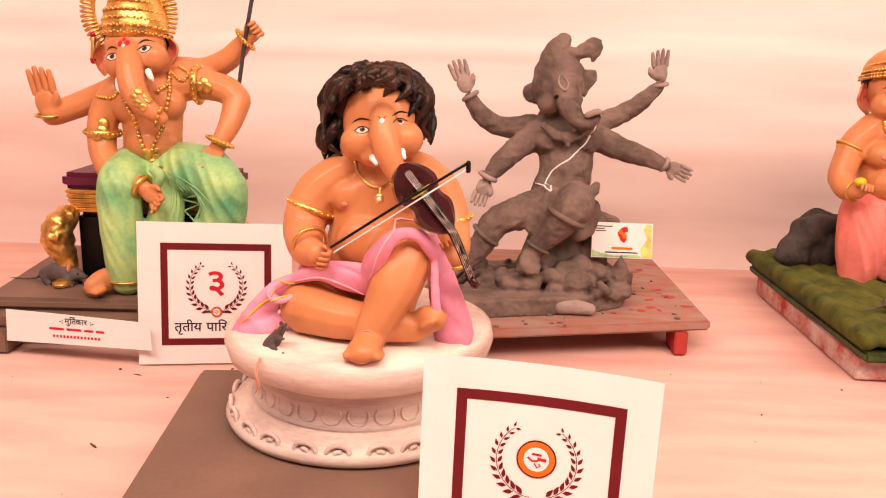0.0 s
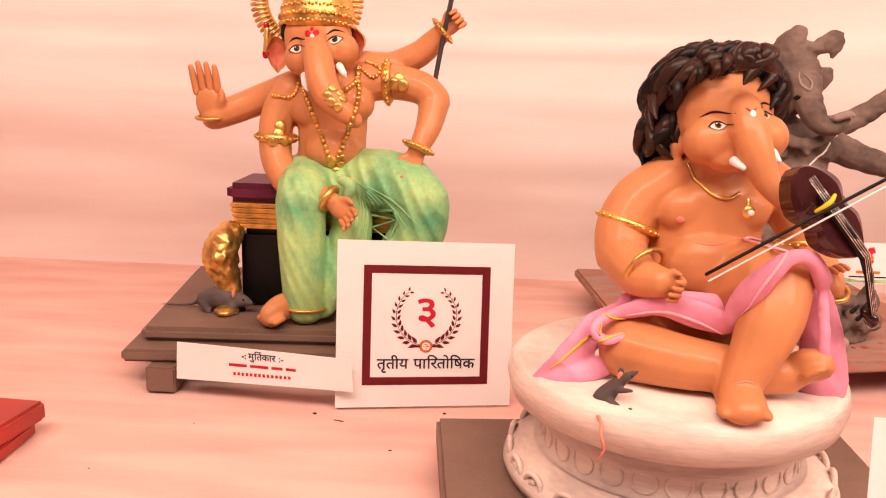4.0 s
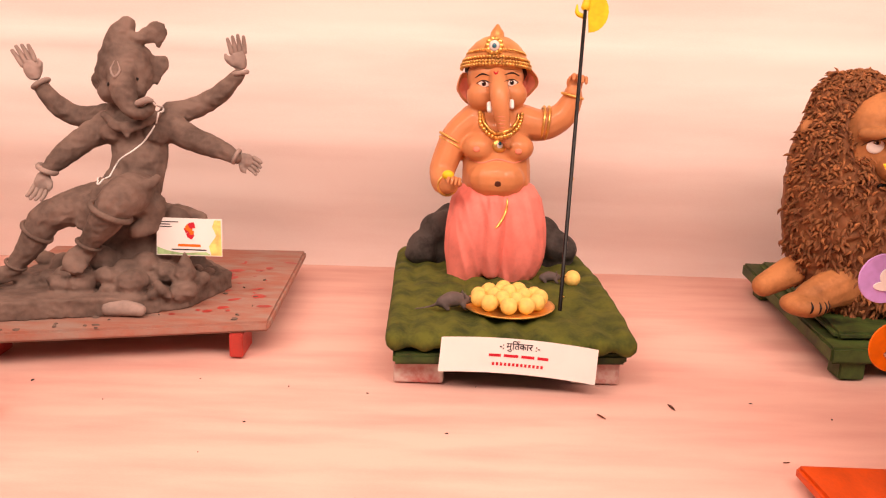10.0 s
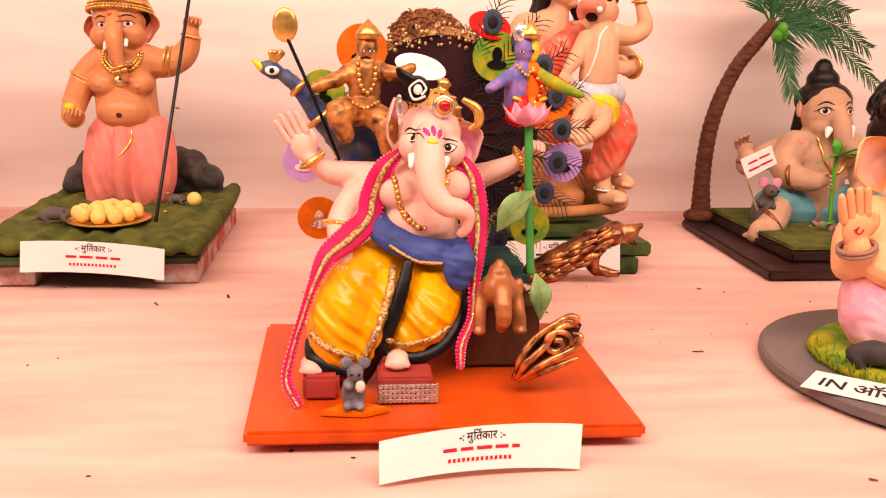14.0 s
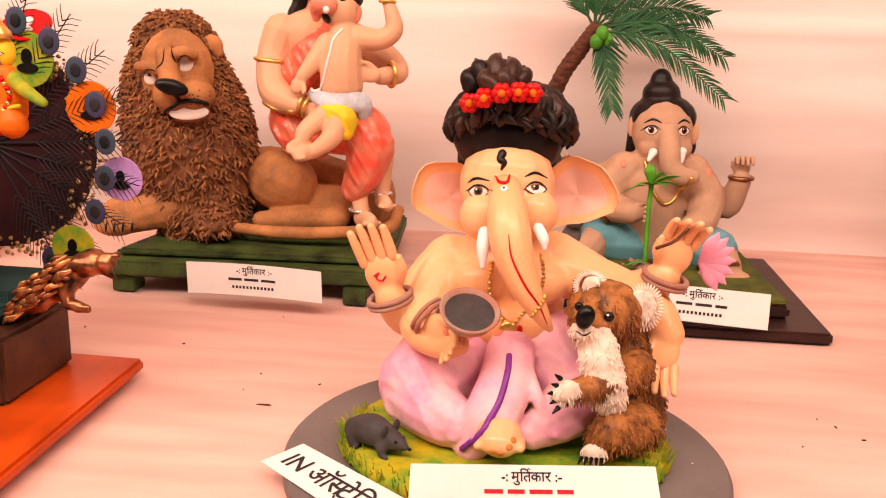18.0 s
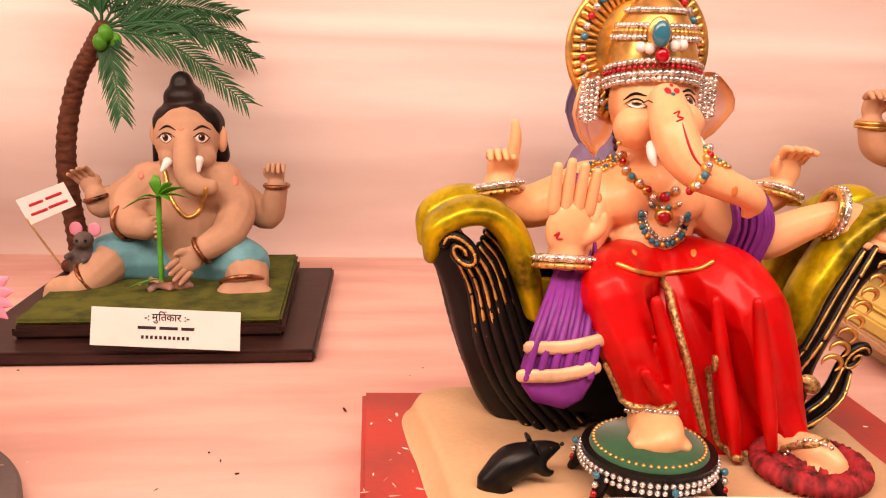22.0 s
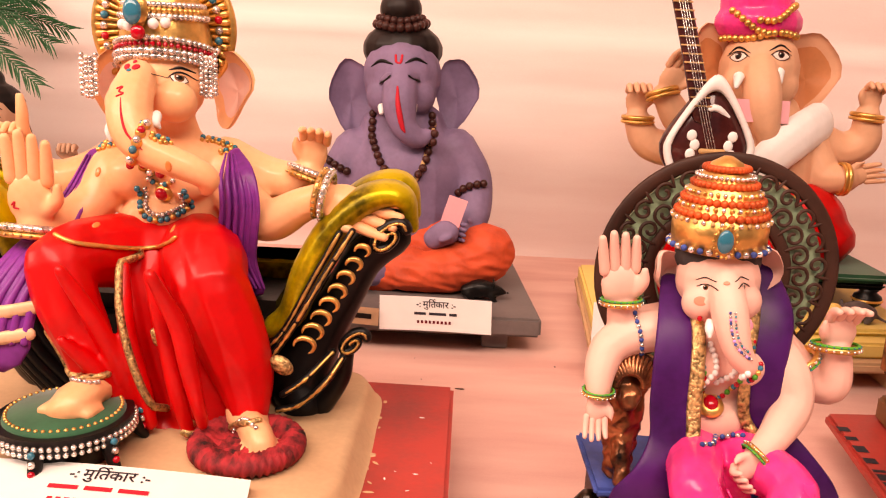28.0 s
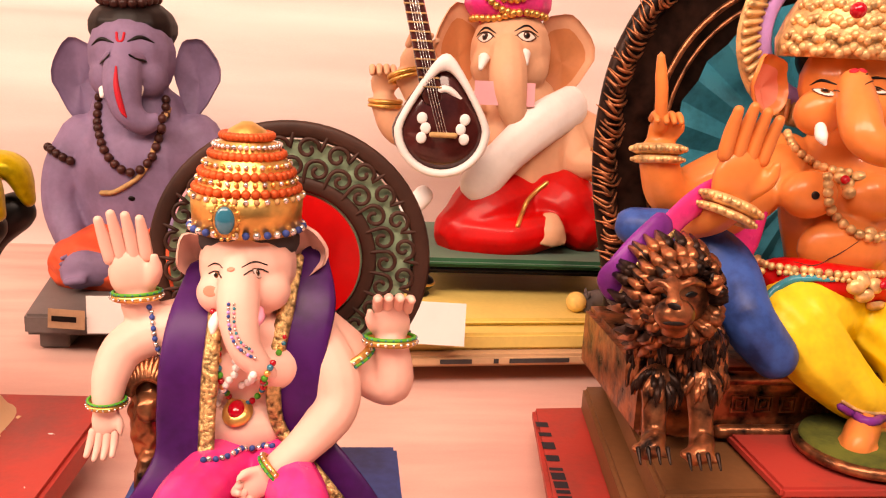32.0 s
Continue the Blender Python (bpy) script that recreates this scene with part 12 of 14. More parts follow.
f.blob(DKGREY, (-0.0101, 0.004, 0.2342), (0.0232, 0.0201, 0.0145))
f.bake(3)
f.crease([MAGENTA], 0.0010, 90, 25, 26, 40)
shell(f, PINKSKIN, (-0.0330, 0.008, 0.2211), 0.0095, 0.0134, -10, 24, PINKSKIN)
shell(f, PINKSKIN, (0.0150, 0.008, 0.2251), 0.0092, 0.0140, 10, -24, PINKSKIN)
f.eye((-0.0224, -0.030, 0.2249), 0.0036, 0.0018, -4, AMBER).eye((-0.0048, -0.030, 0.2265), 0.0036, 0.0018, 6, AMBER)
f.line(BLACK, [(-0.0266, -0.025, 0.2276), (-0.0233, -0.030, 0.2301), (-0.0189, -0.030, 0.2286)], 0.0004).line(BLACK, [(-0.0101, -0.030, 0.2294), (-0.0060, -0.030, 0.2315), (-0.0007, -0.025, 0.2291)], 0.0004)
f.dab(BLUSH, (-0.0145, -0.030, 0.2283), 0.0017, 0.0011).dab(BLUSH, (-0.0249, -0.030, 0.2178), 0.0034, 0.0025, 0, 0.0, 0.05)
f.limb(WHITE, [(-0.0200, -0.026, 0.2068), (-0.0211, -0.030, 0.2043), (-0.0212, -0.032, 0.2015)], [0.0021, 0.0023, 0.0010], melt=False).limb(PINK, [(-0.0026, -0.026, 0.2094), (-0.0019, -0.030, 0.2074), (-0.0025, -0.032, 0.2051)], [0.0023, 0.0023, 0.0010], melt=False)
f.beads((BLUE, SILVER, LILAC), [(-0.0151, -0.050, 0.2178), (-0.0152, -0.060, 0.2118), (-0.0126, -0.060, 0.2040), (-0.0074, -0.060, 0.1989), (-0.0032, -0.060, 0.1967)], 0.0008, 1.9).beads((SILVER, TEAL, PINK), [(-0.0128, -0.050, 0.2179), (-0.0129, -0.060, 0.2115), (-0.0104, -0.060, 0.2047), (-0.0056, -0.060, 0.2003)], 0.0007, 2.0)
cq = Vector((-0.011, 0.004, 0.239))
f.put(GOLD, ([Vector(q) + cq for q in lathe([(0.0243, 0), (0.0249, 0.0159), (0.0220, 0.0179), (0.0214, 0.0237), (0.0191, 0.0260), (0.0185, 0.0312), (0.0150, 0.0335), (0.0139, 0.0387), (0.0098, 0.0410), (0.0081, 0.0451), (0.0023, 0.0486)], 36)[0]], lathe([(1, 0)] * 11, 36)[1]), False)
CROWNRED = paint("orange_red_crown_cord", (0.62, 0.10, 0.03), 0.4, metal=0.3, var=0.2, bump=0.3)
for z, r, m, b_ in ((0.002, 0.0252, (BLUE, SILVER), 0.0017), (0.0165, 0.0249, (SILVER, STRAW), 0.0013), (0.0195, 0.0226, (CROWNRED,), 0.0021), (0.0235, 0.0219, (SILVER, GOLD), 0.0012), (0.0265, 0.0200, (CROWNRED,), 0.0021), (0.0305, 0.0190, (SILVER, GOLD), 0.0012), (0.0345, 0.0158, (CROWNRED,), 0.0020), (0.0385, 0.0146, (SILVER,), 0.0012), (0.0425, 0.0108, (CROWNRED,), 0.0019)):
    for i in range(34):
        a = 2 * math.pi * i / 34
        f.blob(m[i % len(m)], cq + Vector((r * math.cos(a), r * math.sin(a), z)), b_, None, False)
f.blob(GOLD, (-0.0168, -0.023, 0.2483), (0.0056, 0.0017, 0.0078), None, False).blob(GEMB, (-0.0169, -0.025, 0.2483), (0.0042, 0.0022, 0.0061), None, False)
for i in range(14):
    a = 2 * math.pi * i / 14
    f.blob(GOLD, Vector((-0.0169, -0.025, 0.2483)) + Vector((math.cos(a) * 0.0059, 0, math.sin(a) * 0.0081)), 0.0009, None, False)
# necklaces of mixed beads and pearls, pendant
f.beads((GEMR, GOLD, GEMB, LEAF), [(-0.0230, -0.020, 0.2071), (-0.0224, -0.030, 0.1963), (-0.0200, -0.030, 0.1813), (-0.0185, -0.035, 0.1708), (-0.0153, -0.035, 0.1645)], 0.0015, 1.6).beads((GEMR, GEMB, GOLD, LEAF), [(0.0070, -0.020, 0.2035), (0.0053, -0.030, 0.1921), (0.0011, -0.035, 0.1827), (-0.0040, -0.035, 0.1719), (-0.0118, -0.035, 0.1641)], 0.0015, 1.6)
f.beads(WHITE, [(-0.0176, -0.040, 0.1966), (-0.0155, -0.040, 0.1905), (-0.0147, -0.040, 0.1832), (-0.0176, -0.040, 0.1794), (-0.0213, -0.040, 0.1731), (-0.0236, -0.040, 0.1667)], 0.0017, 1.7).beads(WHITE, [(-0.0031, -0.040, 0.1864), (-0.0058, -0.040, 0.1809), (-0.0102, -0.040, 0.1778), (-0.0136, -0.040, 0.1767)], 0.0017, 1.7)
f.dab(GOLD, (-0.0141, -0.040, 0.1631), 0.0070, 0.0075, 0, 0.0015, 0.3).dab(GEMR, (-0.0141, -0.040, 0.1631), 0.0039, 0.0047, 0, 0.0035, 0.6)
f.beads((BLUE, SILVER), [(-0.0222, -0.035, 0.1473), (-0.0136, -0.040, 0.1472), (-0.0036, -0.040, 0.1478), (0.0033, -0.035, 0.1479)], 0.0014, 1.7)
for q, ax, r in (((-0.0595, 0.000, 0.2071), (-0.05, 0.1, 1), 0.0101), ((-0.0702, -0.015, 0.1613), (0, 0, 1), 0.0078), ((0.0557, -0.005, 0.1893), (0, 0.15, 1), 0.0112), ((0.0352, -0.002, 0.1800), (0.5, 0, -1), 0.0126), ((0.0067, -0.044, 0.1438), (-0.7, -0.2, -0.6), 0.0084)):
    f.bangle(GOLD, q, ax, r, r * 0.13, 1.2, SILVER).bangle(LEAF, Vector(q) + Vector(ax) * 0.002, ax, r * 1.03, r * 0.08, 1.0, GEMB)
f.beads((GEMB, GOLD, LEAF), [(-0.0348, -0.070, 0.0954), (-0.0341, -0.075, 0.0908), (-0.0302, -0.075, 0.0841), (-0.0233, -0.070, 0.0794)], 0.0015, 1.6).beads((GEMB, GOLD, LEAF), [(-0.0012, -0.060, 0.0657), (-0.0009, -0.075, 0.0817), (0.0049, -0.075, 0.0887), (0.0123, -0.070, 0.0893)], 0.0015, 1.6)
f.beads((BLUE, SILVER), [(-0.0530, 0.000, 0.2026), (-0.0516, -0.020, 0.1979), (-0.0501, -0.020, 0.1904), (-0.0490, -0.020, 0.1845)], 0.0013, 1.7)
# violet satin shawl with gold edging
for pts, rad, gold in (([(-0.0319, 0.006, 0.2181), (-0.0328, -0.014, 0.2016), (-0.0344, -0.024, 0.1825), (-0.0351, -0.028, 0.1626), (-0.0354, -0.034, 0.1445), (-0.0426, -0.042, 0.1273), (-0.0530, -0.040, 0.1120)], [22, 34, 37, 37, 36, 40, 40], 1), ([(0.0191, 0.010, 0.2251), (0.0193, -0.006, 0.2077), (0.0156, -0.016, 0.1877), (0.0139, -0.020, 0.1671), (0.0168, -0.020, 0.1509), (0.0320, -0.028, 0.1354), (0.0443, -0.034, 0.1221), (0.0534, -0.036, 0.1128)], [22, 36, 36, 34, 30, 28, 26, 14], -1)):
    f.put(VIOLET, tube(pts, [r * 0.0003 for r in rad], 8, 16, 0.22, (0, 1, 0)), False)
    f.put(GLITTER, tube([Vector(p) + Vector((gold * rad[i] * 0.0003, -0.0025, 0)) for i, p in enumerate(pts)], [r * 0.0001 for r in rad], 8, 8, 0.35, (0, 1, 0)), False)
f.line(GLITTER, [(-0.0332, -0.080, 0.1184), (-0.0285, -0.080, 0.1061), (-0.0236, -0.080, 0.0936)], 0.0017, True, 0.0003).line(GLITTER, [(0.0046, -0.080, 0.0803), (-0.0017, -0.080, 0.0881), (0.0087, -0.080, 0.0943)], 0.0014, True, 0.0003)
f.finish("statue", 2.54, 0.495, "pale pink elephant-headed deity with a tiered gold crown and violet shawl")

# lattice back
lb = empty("lattice_back", 2.54, 0.495)
bc = Vector((0.006, 0.050, 0.213))
DKB = paint("dark_brown_cut_board", (0.045, 0.018, 0.012), 0.5, var=0.2)
SAGE = paint("sage_green_paint", (0.30, 0.44, 0.28), 0.6, var=0.08)
for nm, r, y, m, lab in (("disc", 0.0621, 0.004, SAGE, "sage green disc"), ("centre", 0.0353, -0.001, RED, "red centre disc")):
    v, q = lathe([(r, -0.002), (r, 0.002)], 72)
    link(nm, v, q, m, lb, lab, at=pose(bc.x, bc.y + y, bc.z, 90, 0, 0))
for r, w in ((222, 15), (132, 13)):
    v, q = ring_vf(bc, (0, 1, 0), r * 0.000305, w * 0.00029, 72, 8, 0.35)
    link("ring", v, q, DKB, lb, "dark brown cut ring", smooth=True)
for i in range(24):
    for j, (rr0, flip) in enumerate(((0.0485, 1), (0.0585, -1))):
        a0 = 2 * math.pi * (i + 0.5 * j) / 24
        pts = []
        for k in range(12):
            th_ = k / 11 * 2 * math.pi * 1.1
            r2 = 0.0062 * (1 - k / 15)
            rad_ = rr0 + r2 * math.sin(th_)
            a = a0 + flip * r2 * math.cos(th_) / rr0
            pts.append(bc + Vector((rad_ * math.cos(a), -0.0008, rad_ * math.sin(a))))
        pts = [bc + Vector(((0.0535 - flip * 0.012) * math.cos(a0 + flip * 0.13), -0.0008, (0.0535 - flip * 0.012) * math.sin(a0 + flip * 0.13)))] + pts
        v, q = tube(pts, [0.0009] + [0.0011] * 12, 2, 6)
        link("cut_scroll", v, q, DKB, lb, smooth=True)
v, q = tube([bc + Vector((0.0, 0.006, -0.06)), bc + Vector((0, 0.004, -0.13))], 0.008, 2, 8)
link("stand", v, q, DKB, lb, smooth=True)
tagged(lb, "round cut-out lattice back in dark brown, green and red", "backdrop disc")

# throne of the violet statue
tb = empty("throne", 2.54, 0.495)
ztp = (-0.051, -0.030, 0.102)[2]
part("seat", slab_bm((-0.060, -0.020, 0.095)[0], (0.052, -0.020, 0.095)[0], -0.035, 0.05, 0.0425, ztp, 0.003), DARKWOOD, tb, "dark wooden seat block")
part("cloth", slab_bm((-0.068, 0.000, 0.096)[0], (0.065, 0.000, 0.097)[0], -0.02, 0.05, ztp + 0.0005, ztp + 0.006, 0.002), BLUE, tb, "dark blue seat cloth")
for x in (605, 925):
    q = Vector((-0.050, -0.045, 0.088)) if x == 605 else Vector((0.037, -0.045, 0.094))
    part("gold_panel", slab_bm(q.x - 0.0092, q.x + 0.0092, -0.040, -0.0355, q.z - 0.0145, q.z + 0.0130, 0.002), GLITTER, tb, "rubbed gold panel")
DARKGILT = paint("blackened_gilt_legs", (0.035, 0.016, 0.006), 0.3, metal=0.5, var=0.4, scale=70, bump=0.4, coat=0.3)
rnd = random.Random(77)
for pts, rad, toe in (([(-0.0665, 0.0, 0.0900), (-0.0720, 0.0, 0.0765), (-0.0744, 0.0, 0.0641), (-0.0767, 0.0, 0.0548), (-0.0778, 0.0, 0.0486)], [0.0068, 0.0098, 0.0078, 0.0064, 0.0058], (-0.0795, -0.012, 0.0470)),
                      ([(0.0597, 0.0, 0.0900), (0.0660, 0.0, 0.0765), (0.0706, 0.0, 0.0637), (0.0724, 0.0, 0.0540), (0.0735, 0.0, 0.0486)], [0.0068, 0.0090, 0.0080, 0.0064, 0.0058], (0.0755, -0.012, 0.0470))):
    g = Figure(voxel=0.0014)
    g.limb(DARKGILT, pts, rad).limb(DARKGILT, [pts[-1], toe], [0.0046, 0.0034])
    g.bake(1)
    ll = link("lion_leg", g.done[0][1], g.done[0][2], DARKGILT, tb, "blackened gilt carved leg", smooth=True)
    sp = spline(pts, 8)
    for i in range(26):
        p = Vector(sp[min(len(sp) - 2, i)])
        r_ = 0.0090 - 0.0032 * i / 26
        a = rnd.uniform(-1.1, 1.1)
        c = p + Vector((math.sin(a) * r_, -math.cos(a) * r_, 0))
        v, q = tube([c + Vector((rnd.uniform(-0.002, 0.002), 0, 0.003)), c + Vector((0, -0.0008, 0)), c + Vector((rnd.uniform(-0.003, 0.003), 0.0005, -0.004))], [0.0004, rnd.uniform(0.0012, 0.0022), 0.0004], 3, 6)
        link("gilt_ridge", v, q, GOLD if rnd.random() < 0.6 else BRONZE, ll, smooth=True)
    for k in range(3):
        e = Vector(toe) + Vector(((k - 1) * 0.0026, -0.002, -0.0004))
        v, q = ball(e, (0.0016, 0.0028, 0.0019))
        link("toe", v, q, GOLD, ll, smooth=True)
for z_ in (0.0985, 0.0930):
    for x0, x1 in ((-0.0625, -0.0400), (0.0260, 0.0490)):
        v, q = tube([(x0, -0.0372, z_), (x1, -0.0372, z_ + 0.0004)], 0.0013, 2, 8)
        link("moulding", v, q, GOLD, tb, "rubbed gold moulding", smooth=True)
g = Figure((-0.014, 0.968, -0.250), 0.0016)
g.blob(COPPER, (-0.053, 0.000, 0.162), (0.0121, 0.0098, 0.0127)).blob(COPPER, (-0.053, -0.012, 0.158), (0.0069, 0.0058, 0.0064)).limb(COPPER, [(-0.053, 0.000, 0.151), (-0.053, 0.000, 0.130), (-0.055, -0.005, 0.113)], [0.0121, 0.0098, 0.0069]).limb(COPPER, [(-0.054, -0.010, 0.130), (-0.055, -0.020, 0.113)], [0.0058, 0.0040])
g.bake(1)
for m, v, q in g.done:
    for w in v:
        w += Vector((noise.noise(w * 200), noise.noise(w * 200 + Vector((5, 0, 0))), 0)) * 0.002
    lr = link("lion_bust", v, q, COPPER, tb, "dark copper lion arm rest", smooth=True)
for i in range(18):
    a = math.pi * (0.0 + i / 17)
    c = Vector((-0.053, -0.012, 0.165))
    v, q = tube([c + Vector((math.cos(a) * 0.0075, 0, math.sin(a) * 0.0075)), c + Vector((math.cos(a) * 0.0150, 0.006, math.sin(a) * 0.0168))], [0.0022, 0.0008], 2, 6)
    link("mane_lock", v, q, COPPER, lr, smooth=True)
tagged(tb, "dark wooden throne with copper lion arm and gilt legs", "throne")
f = Figure((0.089, 0.979, -0.181), 0.0011)
f.limb(FURWHITE, [(0.0437, -0.060, 0.0677), (0.0437, -0.060, 0.0747)], [0.0100, 0.0095], 0.9).limb(FURWHITE, [(0.0436, -0.060, 0.0761), (0.0400, -0.062, 0.0853), (0.0340, -0.066, 0.0945), (0.0280, -0.072, 0.1010), (0.0225, -0.077, 0.1042)], [0.0081, 0.0068, 0.0051, 0.0034, 0.0016])
f.limb(FURWHITE, [(0.0318, -0.078, 0.0956), (0.0261, -0.086, 0.0969)], [0.0022, 0.0015]).limb(FURWHITE, [(0.0306, -0.080, 0.0888), (0.0265, -0.085, 0.0862)], [0.0029, 0.0020])
f.bake(2)
f.blob(PINK, (0.0409, -0.074, 0.0928), (0.0073, 0.0028, 0.0056), (0, 38, 0), False).blob(SKYBLUE, (0.0399, -0.078, 0.0950), (0.0056, 0.0025, 0.0039), (0, 38, 0), False).blob(YELLOW2, (0.0378, -0.083, 0.0986), (0.0014, 0.0011, 0.0014), None, False)
f.blob(FURWHITE, (0.0326, -0.066, 0.1004), (0.0031, 0.0014, 0.0036), None, False).blob(FURWHITE, (0.0391, -0.062, 0.0991), (0.0031, 0.0014, 0.0036), None, False).blob(PINK, (0.0320, -0.069, 0.1017), (0.0020, 0.0011, 0.0025), None, False).blob(BLACK, (0.0246, -0.083, 0.1068), (0.0008, 0.0006, 0.0008), None, False).blob(PINK, (0.0212, -0.080, 0.1053), (0.0008, 0.0008, 0.0008), None, False)
f.finish("mouse_figure", 2.54, 0.495, "white mouse figure with a blue saddle cloth", 0.0, "mouse figure")

# ---- orange statue on the copper lion throne ----
f = Figure((0.512, 0.849, -0.132), 0.0022)
f.limb(ORSKIN, [(-0.0104, 0.000, 0.2771), (-0.0087, 0.000, 0.2553), (-0.0094, -0.005, 0.2299), (-0.0030, -0.005, 0.2055), (0.0076, 0.000, 0.1751)], [0.0301, 0.0471, 0.0459, 0.0444, 0.0455], 0.70)
f.blob(ORSKIN, (-0.0539, -0.035, 0.2436), (0.0201, 0.0139, 0.0162)).blob(ORSKIN, (-0.0079, -0.035, 0.2433), (0.0201, 0.0139, 0.0162)).blob(ORSKIN, (-0.0238, -0.035, 0.2080), (0.0324, 0.0154, 0.0216))
f.blob(ORSKIN, (-0.0197, -0.004, 0.3156), (0.0324, 0.0301, 0.0340)).blob(ORSKIN, (-0.0575, -0.038, 0.2973), (0.0162, 0.0131, 0.0154)).blob(ORSKIN, (-0.0233, -0.040, 0.2990), (0.0162, 0.0131, 0.0154))
f.limb(ORSKIN, [(-0.0448, -0.052, 0.3164), (-0.0527, -0.074, 0.3002), (-0.0545, -0.086, 0.2879), (-0.0451, -0.090, 0.2807), (-0.0255, -0.086, 0.2774), (-0.0088, -0.080, 0.2790)], [0.0105, 0.0127, 0.0120, 0.0107, 0.0085, 0.0059])
f.limb(ORSKIN, [(-0.0498, 0.008, 0.2626), (-0.0883, 0.012, 0.2516), (-0.1194, 0.008, 0.2374), (-0.1359, 0.000, 0.2357), (-0.1454, -0.005, 0.2526), (-0.1485, -0.006, 0.2649)], [0.0188, 0.0174, 0.0164, 0.0154, 0.0138, 0.0126])
f.palm(ORSKIN, (-0.1487, -0.006, 0.2672), (0.02, -0.1, 1), (1, 0, 0), 0.0401, 0.72)
f.limb(ORSKIN, [(-0.1523, -0.014, 0.2818), (-0.1546, -0.018, 0.2985), (-0.1563, -0.018, 0.3129), (-0.1584, -0.018, 0.3278)], [0.0049, 0.0045, 0.0045, 0.0030])
f.limb(ORSKIN, [(-0.0594, -0.008, 0.2564), (-0.0922, -0.020, 0.2315), (-0.1251, -0.034, 0.2246), (-0.1354, -0.044, 0.2271), (-0.1297, -0.060, 0.2319), (-0.1236, -0.070, 0.2405)], [0.0175, 0.0164, 0.0152, 0.0142, 0.0124, 0.0108])
f.palm(ORSKIN, (-0.1243, -0.070, 0.2398), (0.10, -0.12, 1.0), (1, 0, -0.1), 0.0641, 0.08, 0.55, 0.03)
f.limb(ORSKIN, [(0.038, 0.010, 0.262), (0.081, 0.000, 0.249), (0.090, -0.010, 0.271)], [0.0232, 0.0193, 0.0139]).palm(ORSKIN, (0.090, -0.010, 0.271), (0, -0.1, 1), (-1, 0, 0), 0.0502, 0.4)
f.limb(YELLOW2, [(0.0110, 0.000, 0.1557), (-0.0472, -0.045, 0.1687), (-0.0683, -0.064, 0.1663)], [0.0371, 0.0298, 0.0252])
f.limb(YELLOW2, [(-0.0679, -0.065, 0.1651), (-0.0518, -0.074, 0.1447), (-0.0302, -0.076, 0.1252), (-0.0131, -0.074, 0.1138)], [0.0252, 0.0234, 0.0193, 0.0160])
f.limb(YELLOW2, [(0.021, 0.000, 0.149), (0.023, -0.060, 0.153), (0.033, -0.070, 0.109)], [0.0425, 0.0347, 0.0232])
f.limb(RED, [(-0.0761, -0.020, 0.1766), (-0.0667, -0.045, 0.1906), (-0.0400, -0.060, 0.1916), (-0.0007, -0.050, 0.1851)], [0.0141, 0.0128, 0.0117, 0.0119]).limb(RED, [(-0.0755, 0.000, 0.1814), (-0.0716, -0.010, 0.1508)], [0.0154, 0.0152])
f.sole(ORSKIN, (-0.0078, -0.070, 0.0986), (-0.0430, -0.112, 0.0976), 0.0162).limb(ORSKIN, [(-0.0092, -0.070, 0.1128), (-0.0084, -0.072, 0.0976)], [0.0135, 0.0127]).blob(HAIR, (-0.0138, 0.014, 0.3326), (0.0347, 0.0270, 0.0247))
f.bake(3)
f.crease([YELLOW2], 0.0022, 60, 18, 30, 45)
f.crease([RED], 0.0018, 60, 20, 30, 30)
shell(f, ORSKIN, (-0.0724, 0.004, 0.3095), 0.0162, 0.0201, 6, 22, BLUSH)
shell(f, ORSKIN, (0.049, 0.010, 0.313), 0.0178, 0.0262, -8, -20, BLUSH)
f.eye((-0.0684, -0.060, 0.3131), 0.0077, 0.0039, -6, AMBER).eye((-0.0341, -0.060, 0.3155), 0.0069, 0.0039, 6, AMBER)
f.line(BLACK, [(-0.0771, -0.055, 0.3210), (-0.0721, -0.060, 0.3241), (-0.0609, -0.060, 0.3206)], 0.0010).line(BLACK, [(-0.0436, -0.060, 0.3229), (-0.0366, -0.060, 0.3253), (-0.0246, -0.055, 0.3244)], 0.0010)
f.dab(REDINK, (-0.0514, -0.060, 0.3252), 0.0027, 0.0031, 20).dab(REDINK, (-0.0455, -0.060, 0.3255), 0.0027, 0.0031, -20).dab(REDINK, (-0.0492, -0.060, 0.3293), 0.0015, 0.0023)
f.limb(WHITE, [(-0.0768, -0.076, 0.2906), (-0.0799, -0.084, 0.2859), (-0.0783, -0.086, 0.2818)], [0.0033, 0.0036, 0.0013], melt=False)
IVORYGOLD = paint("ivory_gold_paint", (0.74, 0.47, 0.22), 0.36, metal=0.4, var=0.25, scale=120, bump=0.7)
f.put(IVORYGOLD, ([Vector(q) + Vector((-0.026, 0.000, 0.340)) for q in lathe([(0.0417, -0.0077), (0.0432, 0.0039), (0.0378, 0.0193), (0.0293, 0.0347), (0.0178, 0.0502), (0.0054, 0.0618)], 36)[0]], lathe([(1, 0)] * 6, 36)[1]), False)
hc = Vector((-0.018, 0.030, 0.350))
f.put(IVORYGOLD, ring_vf(hc, (0, 1, 0.1), 0.0618, 0.0077, 48, 8, 0.5), False)
f.put(LILAC, ring_vf(hc, (0, 1, 0.1), 0.0494, 0.0062, 48, 8, 0.4), False)
